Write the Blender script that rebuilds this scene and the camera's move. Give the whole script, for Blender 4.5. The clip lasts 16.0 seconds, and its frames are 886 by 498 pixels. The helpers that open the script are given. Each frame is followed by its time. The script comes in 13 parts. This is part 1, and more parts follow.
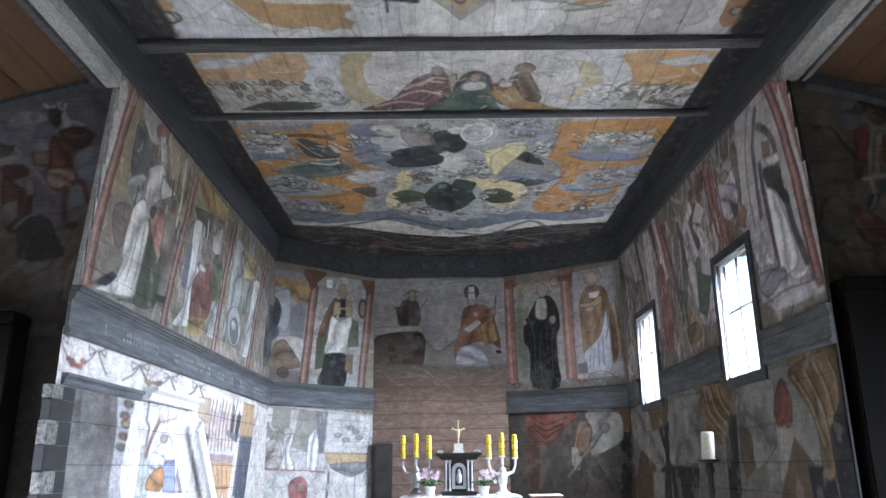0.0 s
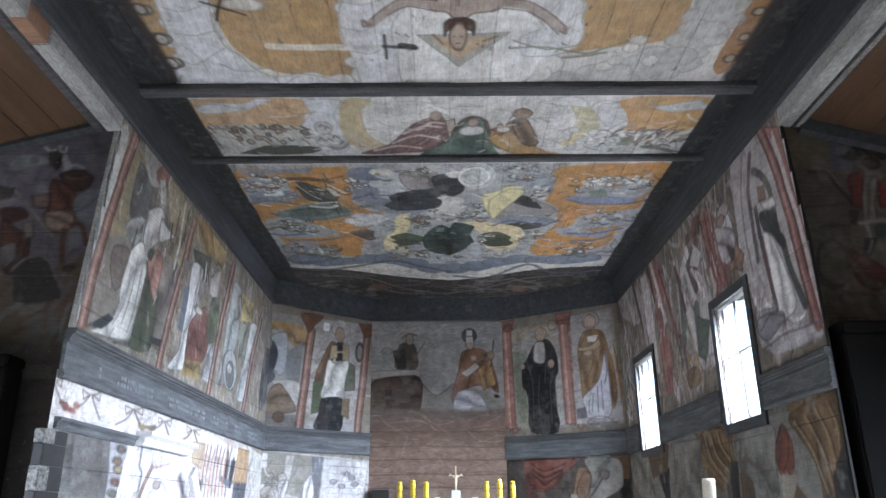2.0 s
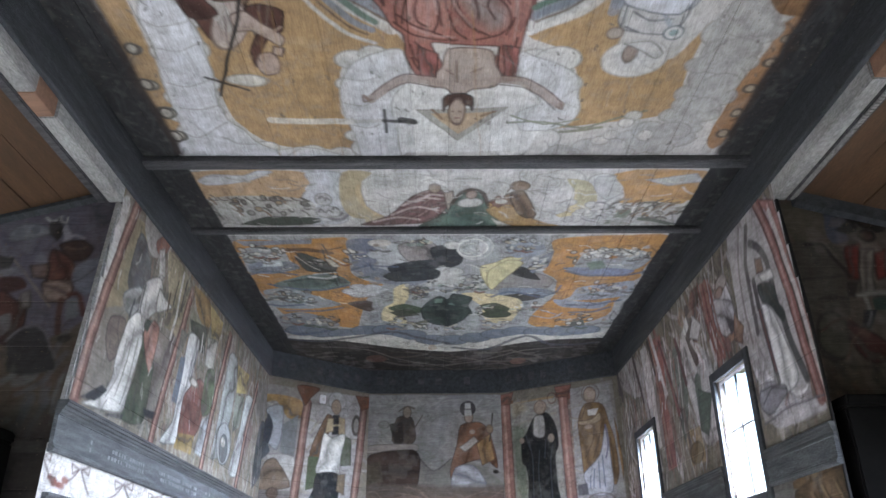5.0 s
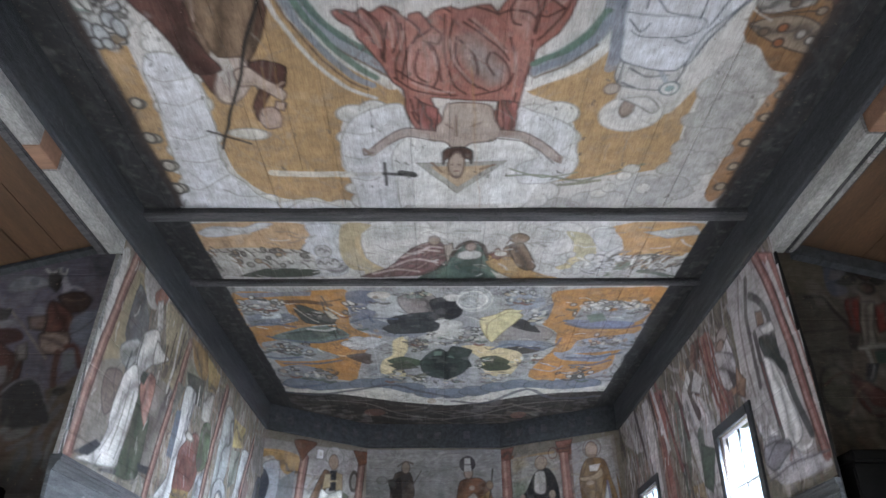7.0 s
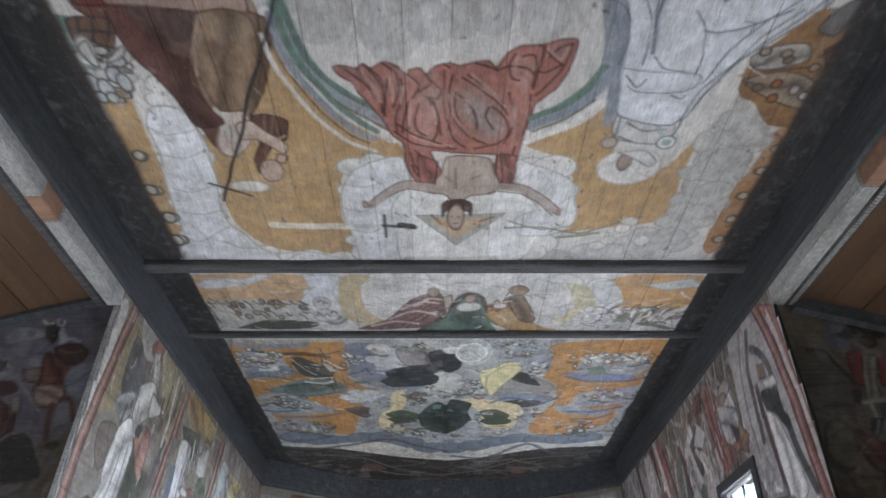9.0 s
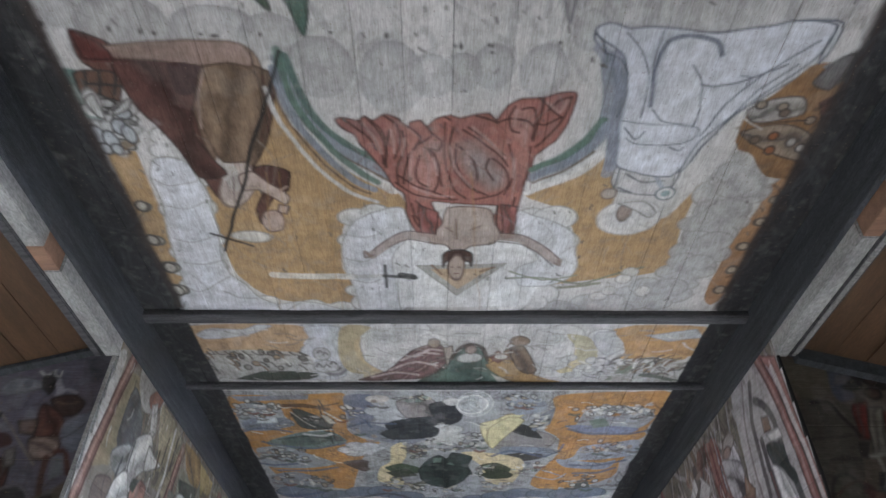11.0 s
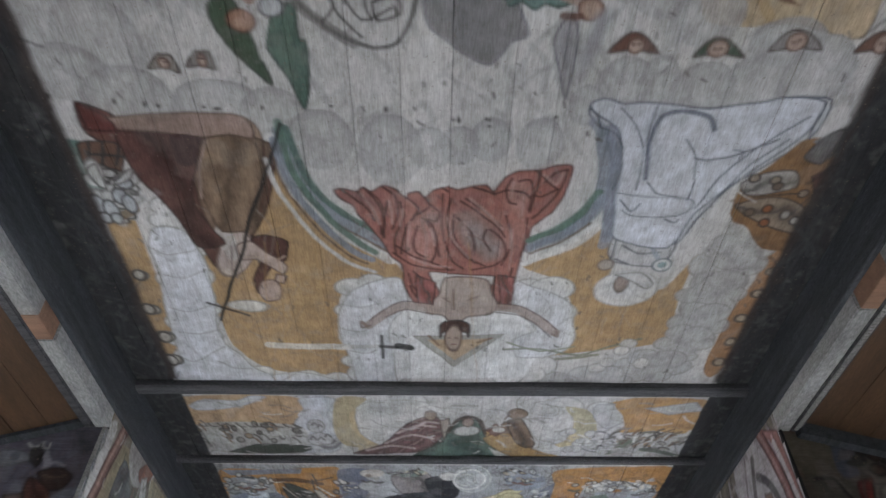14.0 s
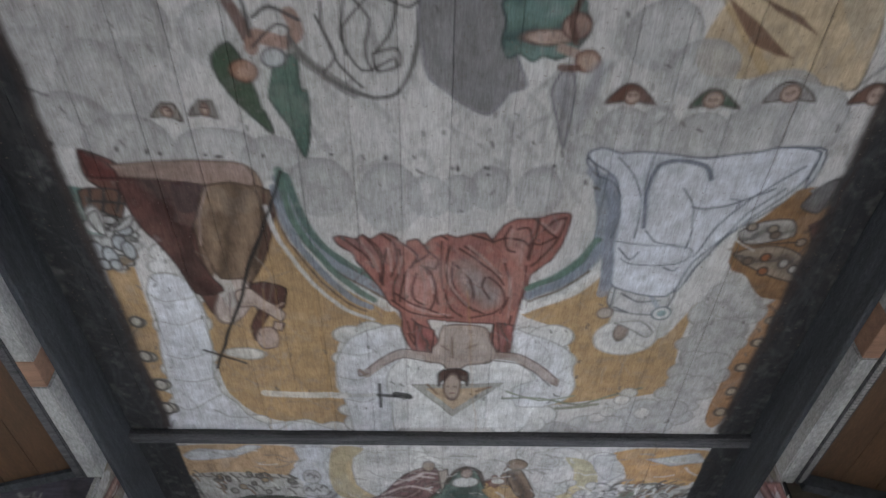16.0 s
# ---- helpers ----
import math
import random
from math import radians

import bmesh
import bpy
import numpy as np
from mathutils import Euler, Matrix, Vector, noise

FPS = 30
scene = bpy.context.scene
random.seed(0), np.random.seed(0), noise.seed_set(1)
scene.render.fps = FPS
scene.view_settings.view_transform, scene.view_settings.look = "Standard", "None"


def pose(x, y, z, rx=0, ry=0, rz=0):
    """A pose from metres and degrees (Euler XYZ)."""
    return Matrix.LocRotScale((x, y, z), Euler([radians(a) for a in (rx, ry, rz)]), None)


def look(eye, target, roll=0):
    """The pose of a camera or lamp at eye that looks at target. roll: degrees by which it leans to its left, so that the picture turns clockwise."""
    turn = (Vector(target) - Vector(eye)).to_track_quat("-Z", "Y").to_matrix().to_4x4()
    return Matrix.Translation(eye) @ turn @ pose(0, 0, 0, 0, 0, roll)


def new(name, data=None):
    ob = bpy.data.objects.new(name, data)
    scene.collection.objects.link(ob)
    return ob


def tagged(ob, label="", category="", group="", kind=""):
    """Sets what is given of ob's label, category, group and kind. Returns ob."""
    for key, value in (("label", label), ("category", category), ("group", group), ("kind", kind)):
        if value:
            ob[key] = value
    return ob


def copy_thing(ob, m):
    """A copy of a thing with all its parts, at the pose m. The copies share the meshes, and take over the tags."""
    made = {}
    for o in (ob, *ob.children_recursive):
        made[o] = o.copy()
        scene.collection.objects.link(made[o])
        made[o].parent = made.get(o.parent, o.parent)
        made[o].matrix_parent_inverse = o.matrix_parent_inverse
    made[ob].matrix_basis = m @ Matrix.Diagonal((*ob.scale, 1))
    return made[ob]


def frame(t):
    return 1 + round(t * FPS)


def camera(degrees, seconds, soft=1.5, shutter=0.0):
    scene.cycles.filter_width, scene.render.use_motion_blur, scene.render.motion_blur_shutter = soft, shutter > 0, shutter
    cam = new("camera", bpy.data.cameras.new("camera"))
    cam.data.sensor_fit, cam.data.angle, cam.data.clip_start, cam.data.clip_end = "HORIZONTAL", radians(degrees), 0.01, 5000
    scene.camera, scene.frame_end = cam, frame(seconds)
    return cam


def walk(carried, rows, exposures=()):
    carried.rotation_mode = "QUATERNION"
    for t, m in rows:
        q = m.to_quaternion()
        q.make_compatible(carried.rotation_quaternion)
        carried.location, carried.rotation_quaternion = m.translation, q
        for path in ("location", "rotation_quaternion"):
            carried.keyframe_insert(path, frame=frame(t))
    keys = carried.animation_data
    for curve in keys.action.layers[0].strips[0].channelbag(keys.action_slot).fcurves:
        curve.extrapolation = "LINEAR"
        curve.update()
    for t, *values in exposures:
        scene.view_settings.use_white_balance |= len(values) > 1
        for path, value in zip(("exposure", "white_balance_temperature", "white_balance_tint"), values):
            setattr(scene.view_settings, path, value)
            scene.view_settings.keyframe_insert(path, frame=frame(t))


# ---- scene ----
cam = camera(61.1, 16.0, soft=1.5)
EYE = 1.6
# a slow tilt upward on a tripod: seconds, then the turn of the head in degrees
ROWS = [
    (0.0, 106.21, 0.53, 0.11),
    (0.5, 107.02, 0.5, 0.11),
    (1.0, 107.86, 0.49, 0.09),
    (1.5, 108.63, 0.48, 0.02),
    (2.0, 109.5, 0.45, -0.09),
    (2.5, 110.41, 0.44, -0.14),
    (3.0, 111.31, 0.42, -0.2),
    (3.5, 112.17, 0.39, -0.21),
    (4.0, 113.09, 0.39, -0.21),
    (6.5, 117.83, 0.3, -0.34),
    (7.0, 118.89, 0.3, -0.33),
    (7.5, 119.86, 0.26, -0.35),
    (8.0, 120.87, 0.25, -0.38),
    (8.5, 121.84, 0.23, -0.43),
    (9.0, 122.85, 0.24, -0.43),
    (11.5, 127.65, 0.14, -0.46),
    (12.0, 128.6, 0.13, -0.51),
    (12.5, 129.44, 0.12, -0.52),
    (13.0, 130.34, 0.11, -0.61),
    (13.5, 131.16, 0.09, -0.66),
    (14.0, 132.05, 0.08, -0.76),
    (14.5, 132.84, 0.05, -0.88),
    (15.0, 133.79, 0.05, -0.93),
    (15.5, 134.72, 0.02, -0.94),
    (16.0, 135.68, 0.01, -0.95),
]
walk(cam, [(t, pose(0, 0, EYE, rx, ry, rz)) for t, rx, ry, rz in ROWS],
     [(0.0, 2.95), (2.0, 3.12), (4.0, 3.22), (8.0, 3.24), (12.0, 3.05), (16.0, 2.88)])


# ---- daylight ----
world = bpy.data.worlds.new("sky")
scene.world = world
world.use_nodes = True
wn = world.node_tree.nodes
sky = wn.new("ShaderNodeTexSky")
sky.sky_type, sky.sun_disc = "NISHITA", False
sky.sun_elevation, sky.sun_rotation = radians(48), radians(130)
wn["Background"].inputs["Strength"].default_value = 0.15
world.node_tree.links.new(sky.outputs["Color"], wn["Background"].inputs["Color"])

sun = new("sun", bpy.data.lights.new("sun", "SUN"))
sun.data.energy, sun.data.angle, sun.data.color = 3.0, radians(0.5), (1.0, 0.95, 0.87)
# the sun stands behind the church, so no beam enters by the windows
sun.matrix_world = look((-6, 14, 20), (0, 0, 0))


def window_light(name, place, toward, width, height, watts, spread=150):
    """The sky's light through one window opening."""
    ob = new(name, bpy.data.lights.new(name, "AREA"))
    ob.data.shape, ob.data.size, ob.data.size_y = "RECTANGLE", width, height
    ob.data.spread = radians(spread)
    ob.data.energy, ob.data.color = watts, (0.69, 0.79, 1.0)
    ob.matrix_world = look(place, toward)
    return ob


SKY_WATTS = 20.0
window_light("daylight_chancel_near", (2.98, 6.44, 3.10), (0.2, 7.3, 0.0), 0.6, 0.62, SKY_WATTS * 1.75, 112)
window_light("daylight_chancel_far", (2.98, 9.42, 3.14), (0.0, 9.6, 0.0), 0.62, 0.62, SKY_WATTS * 2.4, 120)
# lamps at unseen nave openings, added to brighten the nave and its ceiling
window_light("fill_nave_south", (4.95, 2.5, 2.6), (1.6, 2.8, 0.0), 0.8, 1.1, SKY_WATTS * 3.0, 108)
window_light("fill_nave_north", (-4.62, 4.1, 2.5), (-2.3, 3.5, 0.0), 0.9, 1.3, SKY_WATTS * 2.8, 95)
window_light("fill_nave_west", (4.72, -2.0, 2.5), (0.6, -2.4, 0.0), 0.9, 1.3, SKY_WATTS * 0.12, 110)


# ---- materials ----
def nodes_of(name):
    m = bpy.data.materials.new(name)
    m.use_nodes = True
    nt = m.node_tree
    return m, nt, nt.nodes["Principled BSDF"]


def add(nt, kind, **values):
    n = nt.nodes.new(kind)
    for key, value in values.items():
        n.inputs[key.replace("_", " ")].default_value = value
    return n


def noise_of(nt, scale, stretch=(1, 1, 1), detail=6.0, rough=0.6):
    tc = nt.nodes.new("ShaderNodeTexCoord")
    mp = nt.nodes.new("ShaderNodeMapping")
    mp.inputs["Scale"].default_value = stretch
    n = add(nt, "ShaderNodeTexNoise", Scale=scale, Detail=detail, Roughness=rough)
    nt.links.new(tc.outputs["Object"], mp.inputs["Vector"])
    nt.links.new(mp.outputs["Vector"], n.inputs["Vector"])
    return n.outputs["Fac"]


def ramp_of(nt, fac, low, high, a=0.0, b=1.0):
    r = nt.nodes.new("ShaderNodeMapRange")
    r.inputs["From Min"].default_value, r.inputs["From Max"].default_value = low, high
    r.inputs["To Min"].default_value, r.inputs["To Max"].default_value = a, b
    nt.links.new(fac, r.inputs["Value"])
    return r.outputs["Result"]


def mixed(nt, kind, fac, a, b):
    n = nt.nodes.new("ShaderNodeMix")
    n.data_type, n.blend_type = "RGBA", kind
    for sock, value in ((n.inputs[0], fac), (n.inputs[6], a), (n.inputs[7], b)):
        if hasattr(value, "is_linked"):
            nt.links.new(value, sock)
        elif isinstance(value, tuple):
            sock.default_value = (*value[:3], 1)
        else:
            sock.default_value = value
    return n.outputs[2]


def bumped(nt, bsdf, fac, strength, distance=0.01):
    b = add(nt, "ShaderNodeBump", Strength=strength, Distance=distance)
    nt.links.new(fac, b.inputs["Height"])
    nt.links.new(b.outputs["Normal"], bsdf.inputs["Normal"])


def surface(name, colour, dark=0.6, rough=0.7, scale=8.0, stretch=(1, 1, 1), metal=0.0, bump=0.2, spread=0.0, contrast=0.2):
    """A plain weathered surface: colour varied at two scales, with grain along the least stretched axis."""
    m, nt, bsdf = nodes_of(name)
    big = ramp_of(nt, noise_of(nt, scale * 0.25, stretch), 0.35, 0.65)
    fine = noise_of(nt, scale * 4, stretch, 8.0, 0.7)
    low = tuple(c * dark for c in colour)
    col = mixed(nt, "MIX", big, low, colour)
    col = mixed(nt, "MULTIPLY", 1.0, col, mixed(nt, "MIX", ramp_of(nt, fine, 0.3, 0.7), (0.9 - contrast,) * 3, (0.9 + contrast,) * 3))
    if spread:
        info = nt.nodes.new("ShaderNodeObjectInfo")
        v = ramp_of(nt, info.outputs["Random"], 0, 1, 1 - spread, 1 + spread)
        hsv = nt.nodes.new("ShaderNodeHueSaturation")
        nt.links.new(v, hsv.inputs["Value"])
        nt.links.new(col, hsv.inputs["Color"])
        col = hsv.outputs["Color"]
    nt.links.new(col, bsdf.inputs["Base Color"])
    bsdf.inputs["Roughness"].default_value, bsdf.inputs["Metallic"].default_value = rough, metal
    if bump:
        bumped(nt, bsdf, fine, bump, 0.004)
    return m


def painted_boards(name, stretch):
    """Distemper on old boards: the pigment of the mural, worn along the grain and rubbed thin in patches."""
    m, nt, bsdf = nodes_of(name)
    at = nt.nodes.new("ShaderNodeAttribute")
    at.attribute_name = "pigment"
    grain = noise_of(nt, 5.0, stretch, 8.0, 0.65)
    patch = noise_of(nt, 1.7, (1, 1, 1), 5.0, 0.65)
    fleck = noise_of(nt, 38.0, (1, 1, 1), 3.0, 0.6)
    col = mixed(nt, "MULTIPLY", 1.0, at.outputs["Color"], mixed(nt, "MIX", ramp_of(nt, grain, 0.32, 0.62), (0.84, 0.83, 0.82), (1.05, 1.05, 1.05)))
    hair = noise_of(nt, 11.0, (1, 1, 1), 8.0, 0.68)
    col = mixed(nt, "MULTIPLY", 1.0, col, mixed(nt, "MIX", ramp_of(nt, hair, 0.36, 0.56), (0.88, 0.87, 0.86), (1.05, 1.05, 1.05)))
    streak = noise_of(nt, 16.0, stretch, 6.0, 0.7)
    col = mixed(nt, "MULTIPLY", 1.0, col, mixed(nt, "MIX", ramp_of(nt, streak, 0.38, 0.60), (0.86, 0.85, 0.84), (1.08, 1.08, 1.08)))
    col = mixed(nt, "MIX", ramp_of(nt, patch, 0.55, 0.75, 0.0, 0.15), col, (0.20, 0.17, 0.14))
    geo = nt.nodes.new("ShaderNodeNewGeometry")
    tone = nt.nodes.new("ShaderNodeHueSaturation")
    nt.links.new(ramp_of(nt, geo.outputs["Random Per Island"], 0, 1, 0.90, 1.07), tone.inputs["Value"])
    nt.links.new(col, tone.inputs["Color"])
    col = mixed(nt, "MIX", ramp_of(nt, fleck, 0.64, 0.70, 0.0, 0.45), tone.outputs["Color"], (0.16, 0.12, 0.09))
    nt.links.new(col, bsdf.inputs["Base Color"])
    bsdf.inputs["Roughness"].default_value = 0.82
    bsdf.inputs["Specular IOR Level"].default_value = 0.25
    bumped(nt, bsdf, grain, 0.35, 0.006)
    return m


BOARDS_Y = painted_boards("mural_boards_lengthwise", (7, 0.9, 7))
BOARDS_X = painted_boards("mural_boards_crosswise", (0.9, 7, 7))
DARK_BEAM = surface("dark_painted_timber", (0.058, 0.063, 0.069), 0.5, 0.75, 9, (9, 0.7, 9), bump=0.6, contrast=1.0)
DARK_TIE = surface("dark_grey_tie_beam", (0.085, 0.083, 0.086), 0.4, 0.75, 8, (1.2, 12, 12), bump=0.6, contrast=1.1)
WHITE_TRIM = surface("old_white_paint", (0.42, 0.41, 0.39), 0.55, 0.7, 6, (3, 1, 3), bump=0.3, contrast=0.35)
BROWN_BOARD = surface("oiled_pine_boards", (0.108, 0.056, 0.026), 0.6, 0.6, 5, (9, 0.8, 9), bump=0.25, contrast=0.35)
GREY_LEDGE = surface("grey_painted_cornice", (0.118, 0.127, 0.134), 0.45, 0.8, 9, (1.3, 1.3, 11), bump=0.4, contrast=0.9)
BARE_PINE = surface("bare_pine_boards", (0.34, 0.19, 0.12), 0.65, 0.7, 6, (0.7, 9, 9), bump=0.35)
PLASTER = surface("shadowed_wall_boards", (0.22, 0.18, 0.14), 0.7, 0.85, 4, bump=0.2)
FLOOR_WOOD = surface("worn_floor_boards", (0.50, 0.46, 0.40), 0.7, 0.6, 5, (9, 0.8, 9), bump=0.2)
WHITE_CLOTH = surface("white_altar_linen", (0.78, 0.78, 0.76), 0.9, 0.85, 8, bump=0.15)
WAX_YELLOW = surface("yellow_wax", (0.78, 0.55, 0.03), 0.8, 0.45, 14, bump=0.15)
WAX_WHITE = surface("ivory_wax", (0.75, 0.70, 0.58), 0.9, 0.5, 14, bump=0.1)
SILVER = surface("dark_grey_silver", (0.55, 0.55, 0.55), 0.6, 0.35, 18, metal=0.9, bump=0.1)
BRASS = surface("old_gilt", (0.78, 0.66, 0.42), 0.7, 0.4, 18, metal=0.3, bump=0.1)
IRON = surface("dark_iron", (0.06, 0.055, 0.05), 0.6, 0.5, 18, metal=0.5, bump=0.1)
SENSOR_WHITE = surface("white_plastic", (0.86, 0.87, 0.88), 0.97, 0.4, 8, bump=0.0, contrast=0.05)
WINDOW_PAINT = surface("white_window_paint", (0.70, 0.70, 0.70), 0.9, 0.5, 8, bump=0.1)
LEAF = surface("orchid_leaf_green", (0.05, 0.12, 0.03), 0.7, 0.45, 12, bump=0.1)
PETAL = surface("pink_orchid_petal", (0.82, 0.64, 0.76), 0.8, 0.6, 12, bump=0.0)
POT = surface("glazed_white_pot", (0.70, 0.69, 0.66), 0.9, 0.3, 8, bump=0.0)
EBONY = surface("black_stained_wood", (0.03, 0.028, 0.027), 0.6, 0.65, 10, bump=0.1)
QUOIN_DARK = surface("dark_painted_quoin", (0.02, 0.019, 0.018), 0.5, 0.8, 6, bump=0.3)
QUOIN_LIGHT = surface("grey_painted_quoin", (0.17, 0.165, 0.15), 0.5, 0.85, 9, bump=0.5, contrast=0.9)
# near-black without gloss: deep nave shade is in this colour
SHADE_WOOD = surface("shade_black_wood", (0.008, 0.0075, 0.007), 0.6, 0.95, 6, bump=0.2)
SHADE_WOOD.node_tree.nodes["Principled BSDF"].inputs["Specular IOR Level"].default_value = 0.08
CORNICE_CAP = surface("dark_grey_cornice_paint", (0.08, 0.085, 0.088), 0.45, 0.7, 7, (1.3, 1.3, 11), bump=0.3, contrast=0.5)
LETTER = surface("faded_white_lettering", (0.24, 0.25, 0.26), 0.6, 0.8, 20, bump=0.0)
# pale silver: the daylight on the altar front is in the colour
SILVER_LIT = surface("lit_silver_gilding", (0.80, 0.80, 0.80), 0.75, 0.3, 18, metal=0.25, bump=0.1)
GRASS = surface("meadow", (0.07, 0.11, 0.04), 0.6, 0.9, 2, bump=0.0)
GLASS, _nt, _b = nodes_of("window_glass")
_b.inputs["Transmission Weight"].default_value, _b.inputs["Roughness"].default_value = 1.0, 0.02
_b.inputs["IOR"].default_value = 1.45


# ---- building tools ----
def mesh_from(name, bm, material, parent=None, label=""):
    me = bpy.data.meshes.new(name)
    bm.normal_update()
    bm.to_mesh(me)
    bm.free()
    me.materials.append(material)
    ob = new(name, me)
    if parent is not None:
        ob.parent = parent
    return tagged(ob, label)


def part(name, bm, material, parent, label=""):
    return mesh_from(name, bm, material, parent, label)


def box(bm, x0, x1, y0, y1, z0, z1, bevel=0.0, m=None):
    made = bmesh.ops.create_cube(bm, size=1.0)["verts"]
    for v in made:
        v.co = Vector(((x0 + x1) / 2 + v.co.x * (x1 - x0), (y0 + y1) / 2 + v.co.y * (y1 - y0), (z0 + z1) / 2 + v.co.z * (z1 - z0)))
    if bevel:
        edges = list({e for v in made for e in v.link_edges})
        made = list({v for f in bmesh.ops.bevel(bm, geom=edges, offset=bevel, segments=2, affect="EDGES")["faces"] for v in f.verts} | {v for v in made if v.is_valid})
    if m is not None:
        bmesh.ops.transform(bm, matrix=m, verts=[v for v in made if v.is_valid])
    return bm


def prism(bm, outline, low, high, m):
    """An outline in a plane, swept from low to high; m carries (u, v, depth) into place."""
    a = [bm.verts.new(m @ Vector((u, v, low))) for u, v in outline]
    b = [bm.verts.new(m @ Vector((u, v, high))) for u, v in outline]
    n = len(a)
    bm.faces.new(a[::-1])
    bm.faces.new(b)
    for i in range(n):
        bm.faces.new((a[i], a[(i + 1) % n], b[(i + 1) % n], b[i]))
    bmesh.ops.recalc_face_normals(bm, faces=bm.faces)
    return bm


def lathe(bm, profile, n=20, m=None):
    """A turned body from (radius, height) pairs."""
    rings = []
    for r, z in profile:
        rings.append([bm.verts.new((r * math.cos(2 * math.pi * i / n), r * math.sin(2 * math.pi * i / n), z)) for i in range(n)])
    for a, b in zip(rings, rings[1:]):
        for i in range(n):
            bm.faces.new((a[i], a[(i + 1) % n], b[(i + 1) % n], b[i]))
    bm.faces.new(rings[0][::-1])
    bm.faces.new(rings[-1])
    if m is not None:
        bmesh.ops.transform(bm, matrix=m, verts=[v for ring in rings for v in ring])
    return bm


def tube(bm, points, radius, n=8):
    """A round rod along points."""
    pts = [Vector(p) for p in points]
    rings = []
    for i, p in enumerate(pts):
        d = (pts[min(i + 1, len(pts) - 1)] - pts[max(i - 1, 0)]).normalized()
        side = d.orthogonal().normalized() if not rings else (last - d * last.dot(d)).normalized()
        last = side
        up = d.cross(side)
        r = radius[i] if isinstance(radius, (list, tuple)) else radius
        rings.append([bm.verts.new(p + side * r * math.cos(2 * math.pi * k / n) + up * r * math.sin(2 * math.pi * k / n)) for k in range(n)])
    for a, b in zip(rings, rings[1:]):
        for k in range(n):
            bm.faces.new((a[k], a[(k + 1) % n], b[(k + 1) % n], b[k]))
    bm.faces.new(rings[0][::-1])
    bm.faces.new(rings[-1])
    return bm


def sweep(bm, profile, path, closed_ends=True):
    """A moulding: a profile (out, up) swept along a level path of (x, y, z) points, out to the path's left."""
    pts = [Vector(p) for p in path]
    rings = []
    for i, p in enumerate(pts):
        d0 = (p - pts[i - 1]).normalized() if i else None
        d1 = (pts[i + 1] - p).normalized() if i < len(pts) - 1 else None
        d0, d1 = d0 or d1, d1 or d0
        n0, n1 = Vector((-d0.y, d0.x, 0)), Vector((-d1.y, d1.x, 0))
        n = (n0 + n1).normalized()
        n /= max(0.3, n.dot(n0))
        rings.append([bm.verts.new(p + n * o + Vector((0, 0, u))) for o, u in profile])
    k = len(profile)
    for a, b in zip(rings, rings[1:]):
        for i in range(k):
            bm.faces.new((a[i], a[(i + 1) % k], b[(i + 1) % k], b[i]))
    bm.faces.new(rings[0][::-1])
    bm.faces.new(rings[-1])
    bmesh.ops.recalc_face_normals(bm, faces=bm.faces)
    return bm


def empty(name, label="", category="", place=(0, 0, 0), kind="", group=""):
    ob = new(name)
    ob.empty_display_size = 0.1
    ob.matrix_world = Matrix.Translation(place)
    return tagged(ob, label, category, group, kind)


# ---- the murals' paint ----
def lin(text, k=1.0):
    c = np.array([int(text[i:i + 2], 16) for i in (0, 2, 4)]) / 255
    c = c * 0.78 + c.mean() * 0.22
    return np.where(c < 0.04045, c / 12.92, ((c + 0.055) / 1.055) ** 2.4) * k


def cloudy(shape, cells, seed):
    """Smooth value noise, 0 to 1, with about that many cells down and across."""
    rs = np.random.RandomState(seed)
    out = np.zeros(shape)
    total = 0.0
    for octave in range(4):
        cy, cx = int(cells[0] * 2 ** octave) + 2, int(cells[1] * 2 ** octave) + 2
        g = rs.rand(cy + 1, cx + 1)
        y, x = np.linspace(0, cy - 1.001, shape[0]), np.linspace(0, cx - 1.001, shape[1])
        iy, ix = y.astype(int), x.astype(int)
        fy, fx = (y - iy)[:, None], (x - ix)[None, :]
        fy, fx = fy * fy * (3 - 2 * fy), fx * fx * (3 - 2 * fx)
        v = (g[iy][:, ix] * (1 - fy) + g[iy + 1][:, ix] * fy) * (1 - fx) + (g[iy][:, ix + 1] * (1 - fy) + g[iy + 1][:, ix + 1] * fy) * fx
        out += v * 0.5 ** octave
        total += 0.5 ** octave
    return out / total


def flowing(p, closed):
    """A brushed curve through a few points."""
    n = len(p)
    if n < 3 or (closed and n < 5):
        return p
    at = (lambda i: p[i % n]) if closed else (lambda i: p[min(max(i, 0), n - 1)])
    out = []
    for i in range(n if closed else n - 1):
        a, b, c, d = at(i - 1), at(i), at(i + 1), at(i + 2)
        for t in (0.0, 0.25, 0.5, 0.75):
            out.append(0.5 * (2 * b + (c - a) * t + (2 * a - 5 * b + 4 * c - d) * t * t + (3 * b - a - 3 * c + d) * t ** 3) * 0.75 + 0.25 * (b + (c - b) * t))
    if not closed:
        out.append(p[-1])
    return np.array(out)


